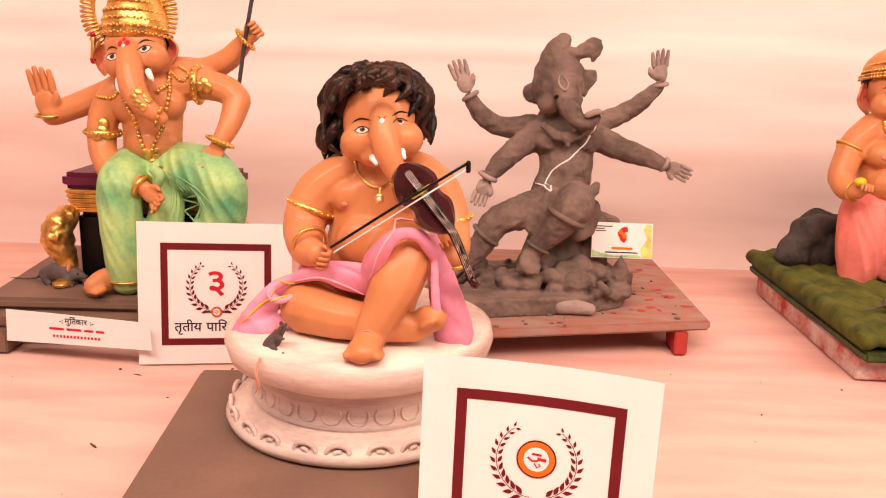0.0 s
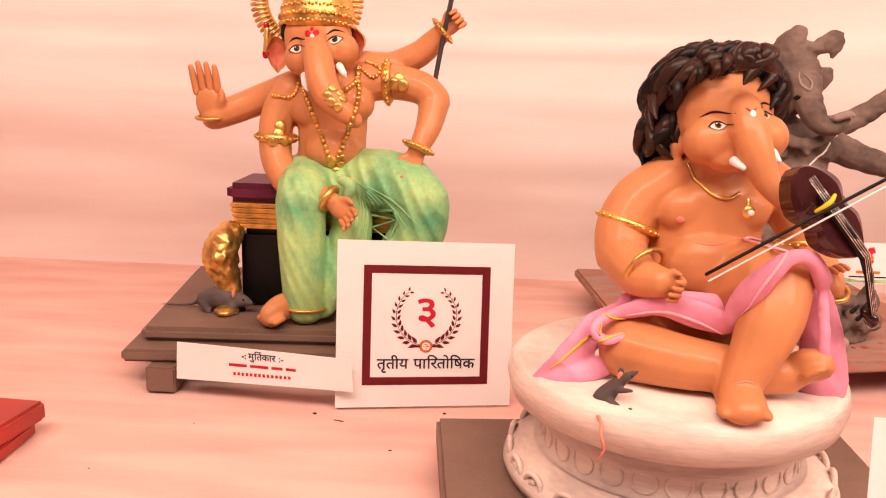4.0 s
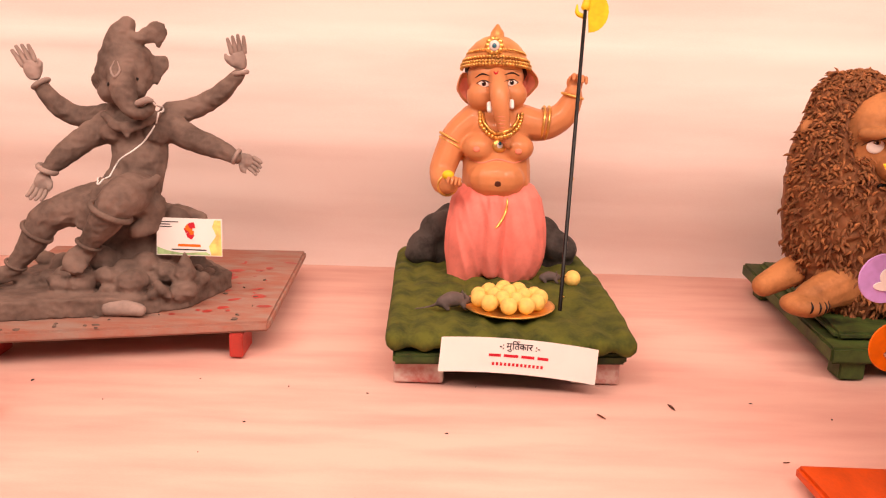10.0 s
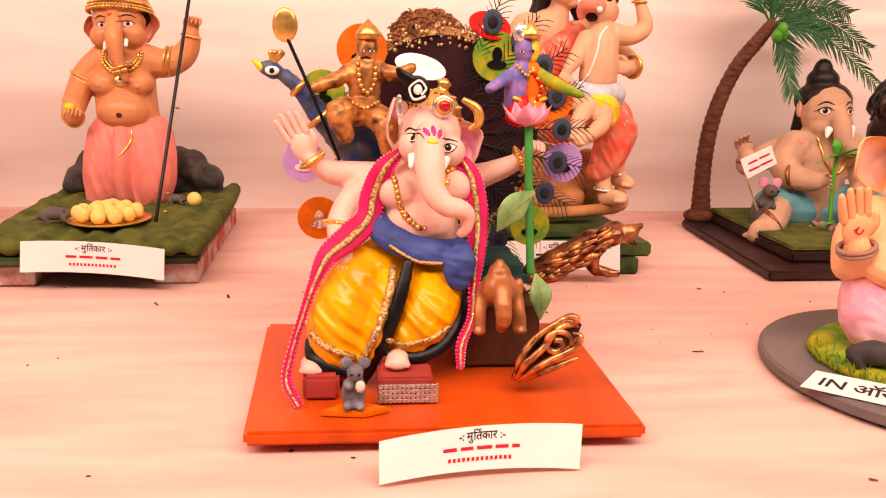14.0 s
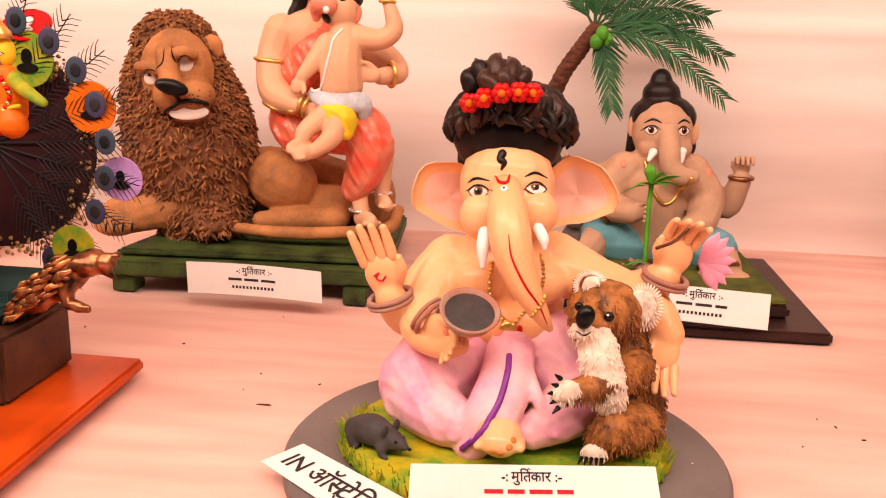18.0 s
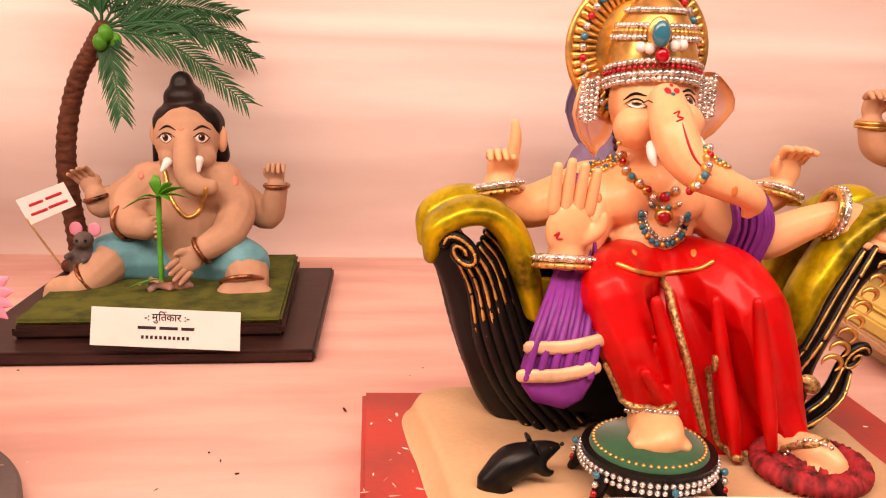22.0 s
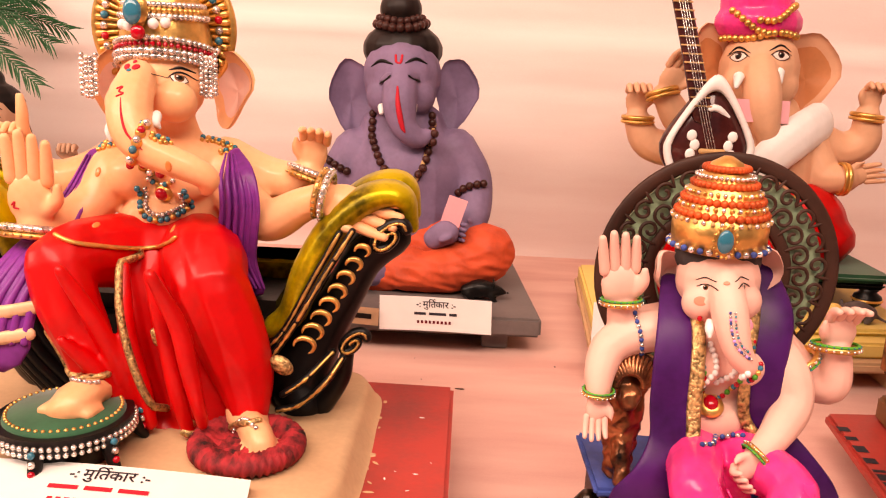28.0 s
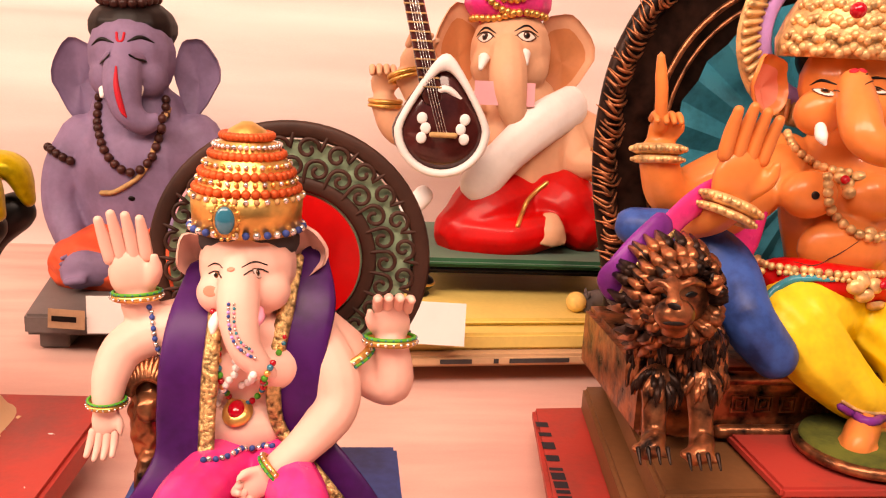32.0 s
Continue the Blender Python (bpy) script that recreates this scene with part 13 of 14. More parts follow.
for i in range(64):
    a = 2 * math.pi * i / 64
    f.limb(IVORYGOLD, [hc + Vector((math.cos(a) * 0.055, -0.004, math.sin(a) * 0.055)), hc + Vector((math.cos(a + 0.05) * 0.0665, -0.006, math.sin(a + 0.05) * 0.0665))], [0.0018, 0.0028], melt=False, n=2, seg=6)
for i in range(34):
    a = math.pi * (1.05 + 0.9 * i / 33)
    c = Vector((-0.026, 0.000, 0.341))
    for dz, rr, b_ in ((-0.004, 0.0432, 0.0036), (0.004, 0.0436, 0.0028), (0.014, 0.0400, 0.0030), (0.024, 0.0356, 0.0028)):
        f.blob(IVORYGOLD, (c.x + math.cos(a) * rr, math.sin(a) * rr, c.z + dz + 0.002 * math.sin(i * 1.7)), b_, None, False)
f.blob(GEMR, (-0.055, -0.060, 0.360), 0.0050, None, False)
# ivory and gold chains, bracelets and belt
f.beads(IVORYGOLD, [(-0.0797, -0.040, 0.2857), (-0.0792, -0.050, 0.2774), (-0.0722, -0.060, 0.2697), (-0.0544, -0.060, 0.2640), (-0.0410, -0.060, 0.2628)], 0.0031, 1.5).beads(IVORYGOLD, [(-0.0584, -0.060, 0.2585), (-0.0607, -0.070, 0.2441), (-0.0489, -0.070, 0.2302), (-0.0284, -0.070, 0.2217), (-0.0029, -0.060, 0.2239)], 0.0035, 1.5)
for q in ((-0.0480, -0.070, 0.2569), (-0.0543, -0.070, 0.2613), (-0.0414, -0.070, 0.2618), (-0.0458, -0.070, 0.2510), (-0.0339, -0.080, 0.2264)):
    f.dab(IVORYGOLD, q, 0.0046, 0.0042, 0, 0.002, 0.5)
f.dab(GEMR, (-0.0473, -0.070, 0.2573), 0.0031, 0.0031, 0, 0.007, 0.6)
for q, ax, r in (((-0.1486, -0.006, 0.2664), (0, 0.15, 1), 0.0143), ((-0.1237, -0.070, 0.2412), (0.35, 0.1, 0.9), 0.0162)):
    f.bangle(IVORYGOLD, q, ax, r, 0.0035, 1.0, IVORYGOLD).bangle(IVORYGOLD, Vector(q) - Vector(ax) * 0.007, ax, r, 0.0027, 1.0, IVORYGOLD)
f.dab(HAIR, (-0.0636, -0.060, 0.2472), 0.0027, 0.0027).line(IRIS, [(-0.0709, -0.060, 0.2033), (-0.0572, -0.060, 0.2018), (-0.0428, -0.060, 0.2078), (-0.0290, -0.060, 0.2176)], 0.0005)
f.beads(IVORYGOLD, [(-0.0928, -0.040, 0.1975), (-0.0836, -0.060, 0.1988), (-0.0664, -0.070, 0.1997), (-0.0395, -0.070, 0.1982), (-0.0163, -0.070, 0.1980)], 0.0027, 1.5).beads(IVORYGOLD, [(-0.0793, -0.060, 0.1959), (-0.0659, -0.070, 0.1968), (-0.0389, -0.070, 0.1952)], 0.0019, 1.6)
for q in ((-0.0359, -0.080, 0.1967), (-0.0266, -0.080, 0.1932), (-0.0324, -0.080, 0.1875), (-0.0227, -0.080, 0.1803), (-0.0390, -0.080, 0.1929)):
    f.dab(IVORYGOLD, q, 0.0062, 0.0054, 0, 0.002, 0.5)
f.dab(GEMR, (-0.0267, -0.080, 0.1939), 0.0031, 0.0031, 0, 0.008, 0.5)
f.line(TEAL, [(-0.1016, -0.080, 0.1709), (-0.1034, -0.090, 0.1843), (-0.0985, -0.100, 0.1956), (-0.0832, -0.100, 0.1998), (-0.0653, -0.100, 0.1995)], 0.0031, True, 0.0006).line(VIOLET2, [(-0.0478, -0.100, 0.1201), (-0.0354, -0.100, 0.1137), (-0.0180, -0.100, 0.1115)], 0.0031, False, 0.0006).line(IVORYGOLD, [(-0.0477, -0.100, 0.1239), (-0.0353, -0.100, 0.1175), (-0.0187, -0.100, 0.1153)], 0.0012, False, 0.0006)
f.bangle(GOLD, (-0.0085, -0.072, 0.1024), (0.1, -0.2, 1), 0.0154, 0.0019)
f.put(MAGENTA, tube([(-0.1127, -0.050, 0.2495), (-0.1359, -0.062, 0.2442), (-0.1541, -0.070, 0.2338), (-0.1720, -0.080, 0.2179)], [0.0093, 0.0093, 0.0085, 0.0085], 8, 14, 0.3), False)
f.put(VIOLET2, tube([(-0.1705, -0.082, 0.2288), (-0.1816, -0.088, 0.2161), (-0.1936, -0.092, 0.2031), (-0.1990, -0.090, 0.1955), (-0.1899, -0.088, 0.1811)], [0.0085, 0.0116, 0.0116, 0.0093, 0.0062], 8, 14, 0.3), False)
f.put(GLITTER, tube([(-0.1655, -0.092, 0.2270), (-0.1794, -0.100, 0.2184), (-0.1912, -0.104, 0.2064), (-0.1966, -0.100, 0.1916)], [0.0019, 0.0027, 0.0027, 0.0019], 6, 8, 0.4), False)
f.put(MAGENTA, tube([(-0.0846, -0.030, 0.2283), (-0.0910, -0.030, 0.2126), (-0.0959, -0.030, 0.1968), (-0.0937, -0.030, 0.1811)], [0.0077, 0.0116, 0.0108, 0.0069], 8, 12, 0.4), False)
f.finish("statue", 2.93, 0.67, "orange elephant-headed deity with ivory gold ornaments and a yellow dhoti")

# copper throne
ct = empty("lion_throne", 2.93, 0.67)
bc = Vector((0.033, 0.108, 0.240))
BLACKCOP = paint("blackened_copper_arch", (0.022, 0.010, 0.007), 0.35, metal=0.5, var=0.4, scale=60, bump=0.4)
FAN = paint("teal_pleated_fan", (0.004, 0.17, 0.24), 0.35, var=0.25, bump=0.1, coat=0.3)
n_ = 48
vs, fs = [bc], []
for i in range(n_ + 1):
    a = math.pi * 2 * i / n_
    vs.append(bc + Vector((0.131 * math.cos(a), 0.005 * (1 if i % 2 else -1), 0.142 * math.sin(a))))
for i in range(n_):
    fs.append((0, i + 1, i + 2))
link("fan_panel", vs, fs, FAN, ct, "pleated teal fan panel", smooth=False)
arch = [(-0.128, 0.095, 0.085), (-0.130, 0.110, 0.140), (-0.139, 0.115, 0.188), (-0.147, 0.115, 0.235), (-0.147, 0.115, 0.282), (-0.139, 0.115, 0.327), (-0.116, 0.115, 0.372), (-0.078, 0.115, 0.408), (-0.026, 0.115, 0.430), (0.035, 0.115, 0.437), (0.096, 0.115, 0.428), (0.148, 0.115, 0.404), (0.186, 0.115, 0.368), (0.209, 0.115, 0.325), (0.217, 0.115, 0.280), (0.217, 0.115, 0.232), (0.208, 0.110, 0.186), (0.200, 0.095, 0.085)]
mid_ = Vector((0.035, 0.118, 0.24))
outer = [Vector(q) * 0.96 + mid_ * 0.04 + Vector((0, 0.004, 0)) for q in spline(arch, 5)]
vs = outer + [q + Vector((0, 0.008, 0)) for q in outer]
n_ = len(outer)
fs = [tuple(range(n_))[::-1], tuple(range(n_, 2 * n_))] + [(i, (i + 1) % n_, n_ + (i + 1) % n_, n_ + i) for i in range(n_)]
link("back_panel", vs, fs, BLACKCOP, ct, "blackened copper back panel")
v, q = tube(arch, 0.0100, 8, 14, 0.8, (0, 1, 0))
link("arch", v, q, BLACKCOP, ct, "dark copper carved arch", smooth=True)
line = spline(arch, 12)
rnd = random.Random(41)
for i in range(2, len(line) - 2):
    c, d = Vector(line[i]), (Vector(line[i + 1]) - Vector(line[i - 1])).normalized()
    s = d.cross(Vector((0, 1, 0))).normalized()
    w = 0.0100 * rnd.uniform(0.75, 1.1)
    o = rnd.uniform(-0.003, 0.003)
    pts = [c - s * (w + o) + d * 0.004 + Vector((0, -0.0035, 0)), c - s * (0.004 + o) - d * rnd.uniform(0.000, 0.004) + Vector((0, -0.0085, 0)), c + s * 0.003 + d * rnd.uniform(-0.002, 0.003) + Vector((0, -0.0088, 0)), c + s * (w - o) + d * rnd.uniform(0.003, 0.008) + Vector((0, -0.0035, 0))]
    v, q = tube(pts, [0.0006, rnd.uniform(0.0010, 0.0020), rnd.uniform(0.0008, 0.0017), 0.0005], 3, 6)
    link("flame_ridge", v, q, COPPER, ct, smooth=True)
for k1 in (0.80, 0.745):
    v, q = tube([Vector(p) * k1 + mid_ * (1 - k1) + Vector((0, -0.004, 0)) for p in arch[2:-2]], [0.0026 if k1 > 0.78 else 0.0018] * (len(arch) - 4), 8, 8)
    link("inner_moulding", v, q, COPPER, ct, "copper moulding", smooth=True)
seat_z = (-0.073, -0.060, 0.128)[2]
part("seat", slab_bm((-0.161, 0.000, 0.085)[0], (0.163, 0.000, 0.088)[0], -0.055, 0.085, 0.0785, seat_z, 0.004), COPPER, ct, "dark copper carved seat block")
for k in range(2):
    v, q = tube([((-0.105, -0.050, 0.107)[0], -0.060, seat_z - 0.004 - k * (seat_z - 0.09)), ((0.112, -0.050, 0.109)[0], -0.060, seat_z - 0.004 - k * (seat_z - 0.09))], 0.005, 2, 8)
    link("moulding", v, q, COPPER, ct, smooth=True)
for i in range(9):
    c = Vector(((-0.093, -0.055, 0.093)[0] + i * 0.017, -0.0575, (seat_z + 0.082) / 2))
    for aa in (0, 1):
        v, q = ring_vf(c + Vector((0, -0.001, 0)), (0, 1, 0), 0.0075 - aa * 0.004, 0.0012, 4, 6)
        link("diamond_relief", v, q, COPPER, ct)
tagged(ct, "dark copper arched throne with a teal fan back", "throne")
g = Figure((0.382, 0.872, -0.305), 0.0019)
g.blob(COPPER, (-0.1660, -0.105, 0.1931), (0.0239, 0.0178, 0.0255)).blob(COPPER, (-0.1797, -0.138, 0.1919), (0.0116, 0.0100, 0.0093)).blob(COPPER, (-0.1761, -0.132, 0.1809), (0.0085, 0.0069, 0.0046)).blob(COPPER, (-0.1856, -0.150, 0.2018), (0.0050, 0.0039, 0.0035))
g.limb(COPPER, [(-0.1828, -0.138, 0.2095), (-0.1855, -0.148, 0.2046), (-0.1863, -0.152, 0.2012)], [0.0040, 0.0031, 0.0025]).limb(COPPER, [(-0.1927, -0.132, 0.2050), (-0.1905, -0.140, 0.2099), (-0.1861, -0.142, 0.2081)], [0.0023, 0.0026, 0.0020]).limb(COPPER, [(-0.1793, -0.142, 0.2082), (-0.1732, -0.140, 0.2109), (-0.1620, -0.130, 0.2058)], [0.0020, 0.0026, 0.0024])
g.limb(COPPER, [(-0.1540, -0.085, 0.1647), (-0.1474, -0.080, 0.1389), (-0.1398, -0.074, 0.1097)], [0.0255, 0.0270, 0.0220], 0.8)
g.limb(COPPER, [(-0.1708, -0.105, 0.1414), (-0.1739, -0.114, 0.1221), (-0.1736, -0.116, 0.1076)], [0.0100, 0.0073, 0.0073]).limb(COPPER, [(-0.1450, -0.105, 0.1417), (-0.1455, -0.114, 0.1222), (-0.1438, -0.116, 0.1051)], [0.0100, 0.0073, 0.0076])
g.sole(COPPER, (-0.1694, -0.108, 0.1021), (-0.1858, -0.142, 0.1146), 0.0096).sole(COPPER, (-0.1397, -0.108, 0.1000), (-0.1576, -0.144, 0.1122), 0.0100)
g.bake(1)
DKCOP = paint("blackened_copper", (0.022, 0.010, 0.007), 0.35, metal=0.5, var=0.4, scale=60, bump=0.4)
rnd = random.Random(17)
for k, (n_, r0, r1, dy) in enumerate(((30, 42, 60, -0.122), (34, 52, 72, -0.112), (38, 60, 84, -0.100))):
    c = Vector((-0.1682, -0.110, 0.1945))
    c.y = dy
    for i in range(n_):
        a = 2 * math.pi * (i + 0.5 * (k % 2)) / n_ + rnd.uniform(-0.06, 0.06)
        lo = 0.010 * max(0.0, -math.sin(a)) * (k + 1) / 2
        tw = rnd.uniform(-0.12, 0.22)
        g.limb(COPPER if rnd.random() < 0.62 else DKCOP, [c + Vector((math.cos(a) * r0, 0, math.sin(a) * r0)) * 0.0004 + Vector((0, dy * 0, 0)), c + Vector((math.cos(a + tw) * (r0 + r1) / 2, 0, math.sin(a + tw) * (r0 + r1) / 2)) * 0.0004 + Vector((0, -0.004, -lo * 0.5)), c + Vector((math.cos(a + tw * 0.6) * r1, 0, math.sin(a + tw * 0.6) * r1)) * 0.0004 + Vector((0, 0.010, -lo))], [0.0026, 0.0040, 0.0010], melt=False, n=3, seg=6)
g.tufts(COPPER, [COPPER, DKCOP, COPPER, DKCOP], 330, 0.015, 0.0024, 1.1, 13, box=((-9, 9), (-9, 9), ((-0.1547, -0.100, 0.1400)[2], (-0.1602, -0.100, 0.1733)[2])), swirl=0.22, front=0.05)
g.dab(BLACK, (-0.1980, -0.160, 0.2106), 0.0039, 0.0019, -12, almond=True).dab(BLACK, (-0.1809, -0.160, 0.2116), 0.0039, 0.0019, 12, almond=True).dab(BLACK, (-0.1886, -0.160, 0.1940), 0.0062, 0.0012).dab(BLACK, (-0.1940, -0.170, 0.2067), 0.0039, 0.0019)
for c_ in ((-0.1891, -0.150, 0.1180), (-0.1604, -0.150, 0.1143)):
    for k in range(4):
        g.limb(DKCOP, [Vector(c_) + Vector(((k - 1.5) * 0.0055, -0.004, 0.003)), Vector(c_) + Vector(((k - 1.5) * 0.0055, -0.010, -0.003))], [0.0014, 0.0006], melt=False)
g.finish("lion_statue", 2.93, 0.67, "dark copper painted lion figure standing before the throne")

bc2 = Figure((0.438, 0.859, -0.266), 0.0024)
BLUECL = paint("blue_patterned_drape", (0.02, 0.07, 0.26), 0.4, var=0.3, scale=60, bump=0.1, spot=(0.01, 0.03, 0.13))
bc2.limb(BLUECL, [(-0.166, -0.020, 0.216), (-0.137, -0.030, 0.211), (-0.113, -0.050, 0.198), (-0.109, -0.080, 0.173), (-0.089, -0.085, 0.149)], [0.0131, 0.0178, 0.0193, 0.0178, 0.0154])
bc2.limb(BLUECL, [(-0.097, -0.070, 0.155), (-0.071, -0.075, 0.144)], [0.0139, 0.0100])
bc2.bake(3)
bc2.finish("blue_drape", 2.93, 0.67, "glossy blue patterned drape over the throne arm", 0.0, "drape")
st2 = empty("stepped_block", 2.93, 0.67)
part("block", slab_bm((-0.100, -0.120, 0.094)[0], (0.099, -0.120, 0.094)[0], -0.135, -0.06, 0.0785, 0.086, 0.002), REDBOARD, st2, "red painted step")
v, q = lathe([(0.034, 0.0865), (0.038, 0.092), (0.036, 0.099), (0.0005, 0.100)], 40, False)
link("green_pad", [(a + (-0.028, -0.100, 0.091)[0], b - 0.095, c) for a, b, c in v], q, MOSS, st2, "mossy green pad", smooth=True)
v, q = ring_vf(((-0.028, -0.100, 0.091)[0], -0.095, 0.092), (0, 0, 1), 0.037, 0.004, 48, 8)
link("rope_edge", v, q, COPPER, st2, "dark rope edge", smooth=True)
tagged(st2, "red step with a round mossy footrest", "footrest")

# ---- paper cards with print ----
def glyphs(text):
    """Flat verts and faces of a line of writing, 1 em high."""
    cu = bpy.data.curves.new("glyphs", "FONT")
    cu.body, cu.resolution_u, cu.offset = text, 3, 0.014
    ob = new("glyphs", cu)
    me = ob.evaluated_get(bpy.context.evaluated_depsgraph_get()).to_mesh()
    vs, fs = [tuple(v.co[:2]) for v in me.vertices], [tuple(p.vertices) for p in me.polygons]
    ob.evaluated_get(bpy.context.evaluated_depsgraph_get()).to_mesh_clear()
    bpy.data.objects.remove(ob)
    bpy.data.curves.remove(cu)
    return vs, fs

def run(pieces):
    """Joined pieces (text, x, y) of a line."""
    vs, fs = [], []
    for text, x, y in pieces:
        v, f = glyphs(text)
        k = len(vs)
        vs += [(a + x, b + y) for a, b in v]
        fs += [tuple(i + k for i in q) for q in f]
    return vs, fs

def stroke(pts, w):
    """A flat pen stroke through points."""
    vs, fs = [], []
    for i, (x, y) in enumerate(pts):
        a, b = pts[max(0, i - 1)], pts[min(len(pts) - 1, i + 1)]
        dx, dy = b[0] - a[0], b[1] - a[1]
        d = math.hypot(dx, dy) or 1
        vs += [(x - dy / d * w / 2, y + dx / d * w / 2), (x + dy / d * w / 2, y - dx / d * w / 2)]
    for i in range(len(pts) - 1):
        fs.append((2 * i, 2 * i + 1, 2 * i + 3, 2 * i + 2))
    return vs, fs

def join(*shapes):
    vs, fs = [], []
    for v, f in shapes:
        k = len(vs)
        vs += v
        fs += [tuple(i + k for i in q) for q in f]
    return vs, fs

REPH = [(0.0, 0.62), (-0.10, 0.72), (-0.08, 0.84), (0.04, 0.88), (0.14, 0.80)]
def reph(x):
    return stroke([(x + a, b) for a, b in REPH], 0.075)

HEADING = join(run([("-:", 0, 0), ("मु", 0.75, 0), ("\u093fत", 1.38, 0), ("का", 2.20, 0), ("र", 3.24, 0), (":-", 3.95, 0)]), reph(2.02))
CONSOLATION = join(run([("उ", 0, 0), ("त", 0.55, 0), ("ते", 0.86, 0), ("ज", 1.44, 0), ("ना", 2.19, 0), ("थ", 2.98, 0), ("पा", 4.0, 0), ("\u093fर", 4.86, 0), ("तो", 5.52, 0), ("\u093fष", 6.36, 0), ("क", 7.20, 0)]), reph(3.60))
THIRD = run([("तृ", 0, 0), ("ती", 0.58, 0), ("य", 1.42, 0), ("पा", 2.35, 0), ("\u093fर", 3.21, 0), ("तो", 3.87, 0), ("\u093fष", 4.71, 0), ("क", 5.55, 0)])
DIGIT3 = glyphs("३")

class Card:
    """A sheet of stiff paper through four corners (bl, br, tr, tl), bowed back in the middle."""
    def __init__(self, name, bl, br, tr, tl, bow, label, arch=0.0, category="card", mat=None):
        self.c = [Vector(q) for q in (bl, br, tr, tl)]
        self.at = (self.c[0] + self.c[1]) / 2
        self.w = (self.c[1] - self.c[0]).length
        self.h = (self.c[3] - self.c[0]).length
        self.n = (self.c[1] - self.c[0]).cross(self.c[3] - self.c[0]).normalized()
        self.bow, self.arch = bow, arch
        nu, nv = 20, 4
        vs, fs = [], []
        for side in (0, -0.0006):
            vs += [self.point(i / nu, j / nv, side) for j in range(nv + 1) for i in range(nu + 1)]
        k = (nu + 1) * (nv + 1)
        for j in range(nv):
            for i in range(nu):
                q = (j * (nu + 1) + i, j * (nu + 1) + i + 1, (j + 1) * (nu + 1) + i + 1, (j + 1) * (nu + 1) + i)
                fs += [q, tuple(a + k for a in q[::-1])]
        rim = [i for i in range(nu + 1)] + [j * (nu + 1) + nu for j in range(1, nv + 1)] + [nv * (nu + 1) + i for i in range(nu - 1, -1, -1)] + [j * (nu + 1) for j in range(nv - 1, 0, -1)]
        for a, b in zip(rim, rim[1:] + rim[:1]):
            fs.append((a, a + k, b + k, b))
        self.root = empty(name, *self.at)
        link("sheet", vs, fs, mat or PAPER, self.root, smooth=False)
        tagged(self.root, label, category, {"name_card": "name cards on the table", "prize_card": "prize cards on the table"}.get(name, ""))

    def point(self, u, v, lift):
        a, b, c, d = self.c
        p = (a * (1 - u) + b * u) * (1 - v) + (d * (1 - u) + c * u) * v
        k = 4 * u * (1 - u)
        return p - self.at + self.n * (lift - self.bow * k) + Vector((0, 0, self.arch * k))

    def print(self, name, shape, x, y, size, mat, lift=0.0004, label="", sx=1.0):
        """A flat shape, put on the sheet x, y metres from its lower left corner."""
        vs, fs = shape
        return link(name, [self.point((x + a * size * sx) / self.w, (y + b * size) / self.h, lift) for a, b in vs], fs, mat, self.root, label)

    def bar(self, name, x0, x1, y0, y1, mat, lift=0.0004, n=8):
        vs = [(x0 + (x1 - x0) * i / n, y) for i in range(n + 1) for y in (y0, y1)]
        return self.print(name, (vs, [(2 * i, 2 * i + 2, 2 * i + 3, 2 * i + 1) for i in range(n)]), 0, 0, 1, mat, lift)

    def words(self, x0, x1, y, hgt, mat, rnd, digits=False):
        """Unreadable writing as plain bars, word by word."""
        x = x0
        while x < x1 - hgt:
            ln = hgt * 0.62 if digits else rnd.uniform(2.6, 4.6) * hgt
            self.bar("bar", x, min(x1, x + ln), y, y + hgt * (0.8 if digits else 0.72), mat)
            x += ln + hgt * (0.42 if digits else 0.8)

def name_card(bl, br, tr, tl, bow, arch, ink, where, seed, digits=None):
    c = Card("name_card", bl, br, tr, tl, bow, "white printed name card " + where, arch)
    w, h = c.w, c.h
    size = 0.27 * h
    c.print("heading", HEADING, w * 0.5 - 2.2 * size * 0.95, h * 0.70, size, INK, sx=0.95)
    rnd = random.Random(seed)
    c.words(w * 0.31, w * 0.69, h * 0.47, h * 0.11, ink, rnd)
    c.words(w * 0.335, w * 0.67, h * 0.22, h * 0.11, digits or ink, rnd, True)
    return c

name_card((-0.136, 0.545, 0.001), (0.029, 0.557, 0.001), (0.030, 0.554, 0.043), (-0.138, 0.552, 0.036), 0.003, 0.004, REDINK, "leaning on the brown board", 1)
name_card((-0.459, 0.920, 0.018), (-0.278, 0.898, 0.021), (-0.280, 0.900, 0.053), (-0.458, 0.922, 0.056), -0.002, 0.001, REDINK, "leaning on the brown board", 2)
name_card((0.579, 0.923, 0.025), (0.748, 0.923, 0.014), (0.750, 0.926, 0.053), (0.582, 0.926, 0.063), 0.002, 0.004, REDINK, "leaning on the green cushion board", 3)
name_card((0.999, 0.443, 0.001), (1.150, 0.459, -0.000), (1.153, 0.469, 0.032), (0.999, 0.453, 0.030), 0.004, 0.005, REDINK, "leaning on the orange-red board", 4)
name_card((1.169, 0.945, 0.020), (1.334, 0.945, 0.017), (1.332, 0.948, 0.055), (1.167, 0.948, 0.058), 0.001, 0.002, INK, "leaning on the patchy green board", 5, INK)
name_card((1.696, 0.945, 0.027), (1.847, 0.945, 0.019), (1.848, 0.953, 0.059), (1.698, 0.953, 0.066), 0.0, 0.0, INK, "leaning on the dark board with turf", 6)
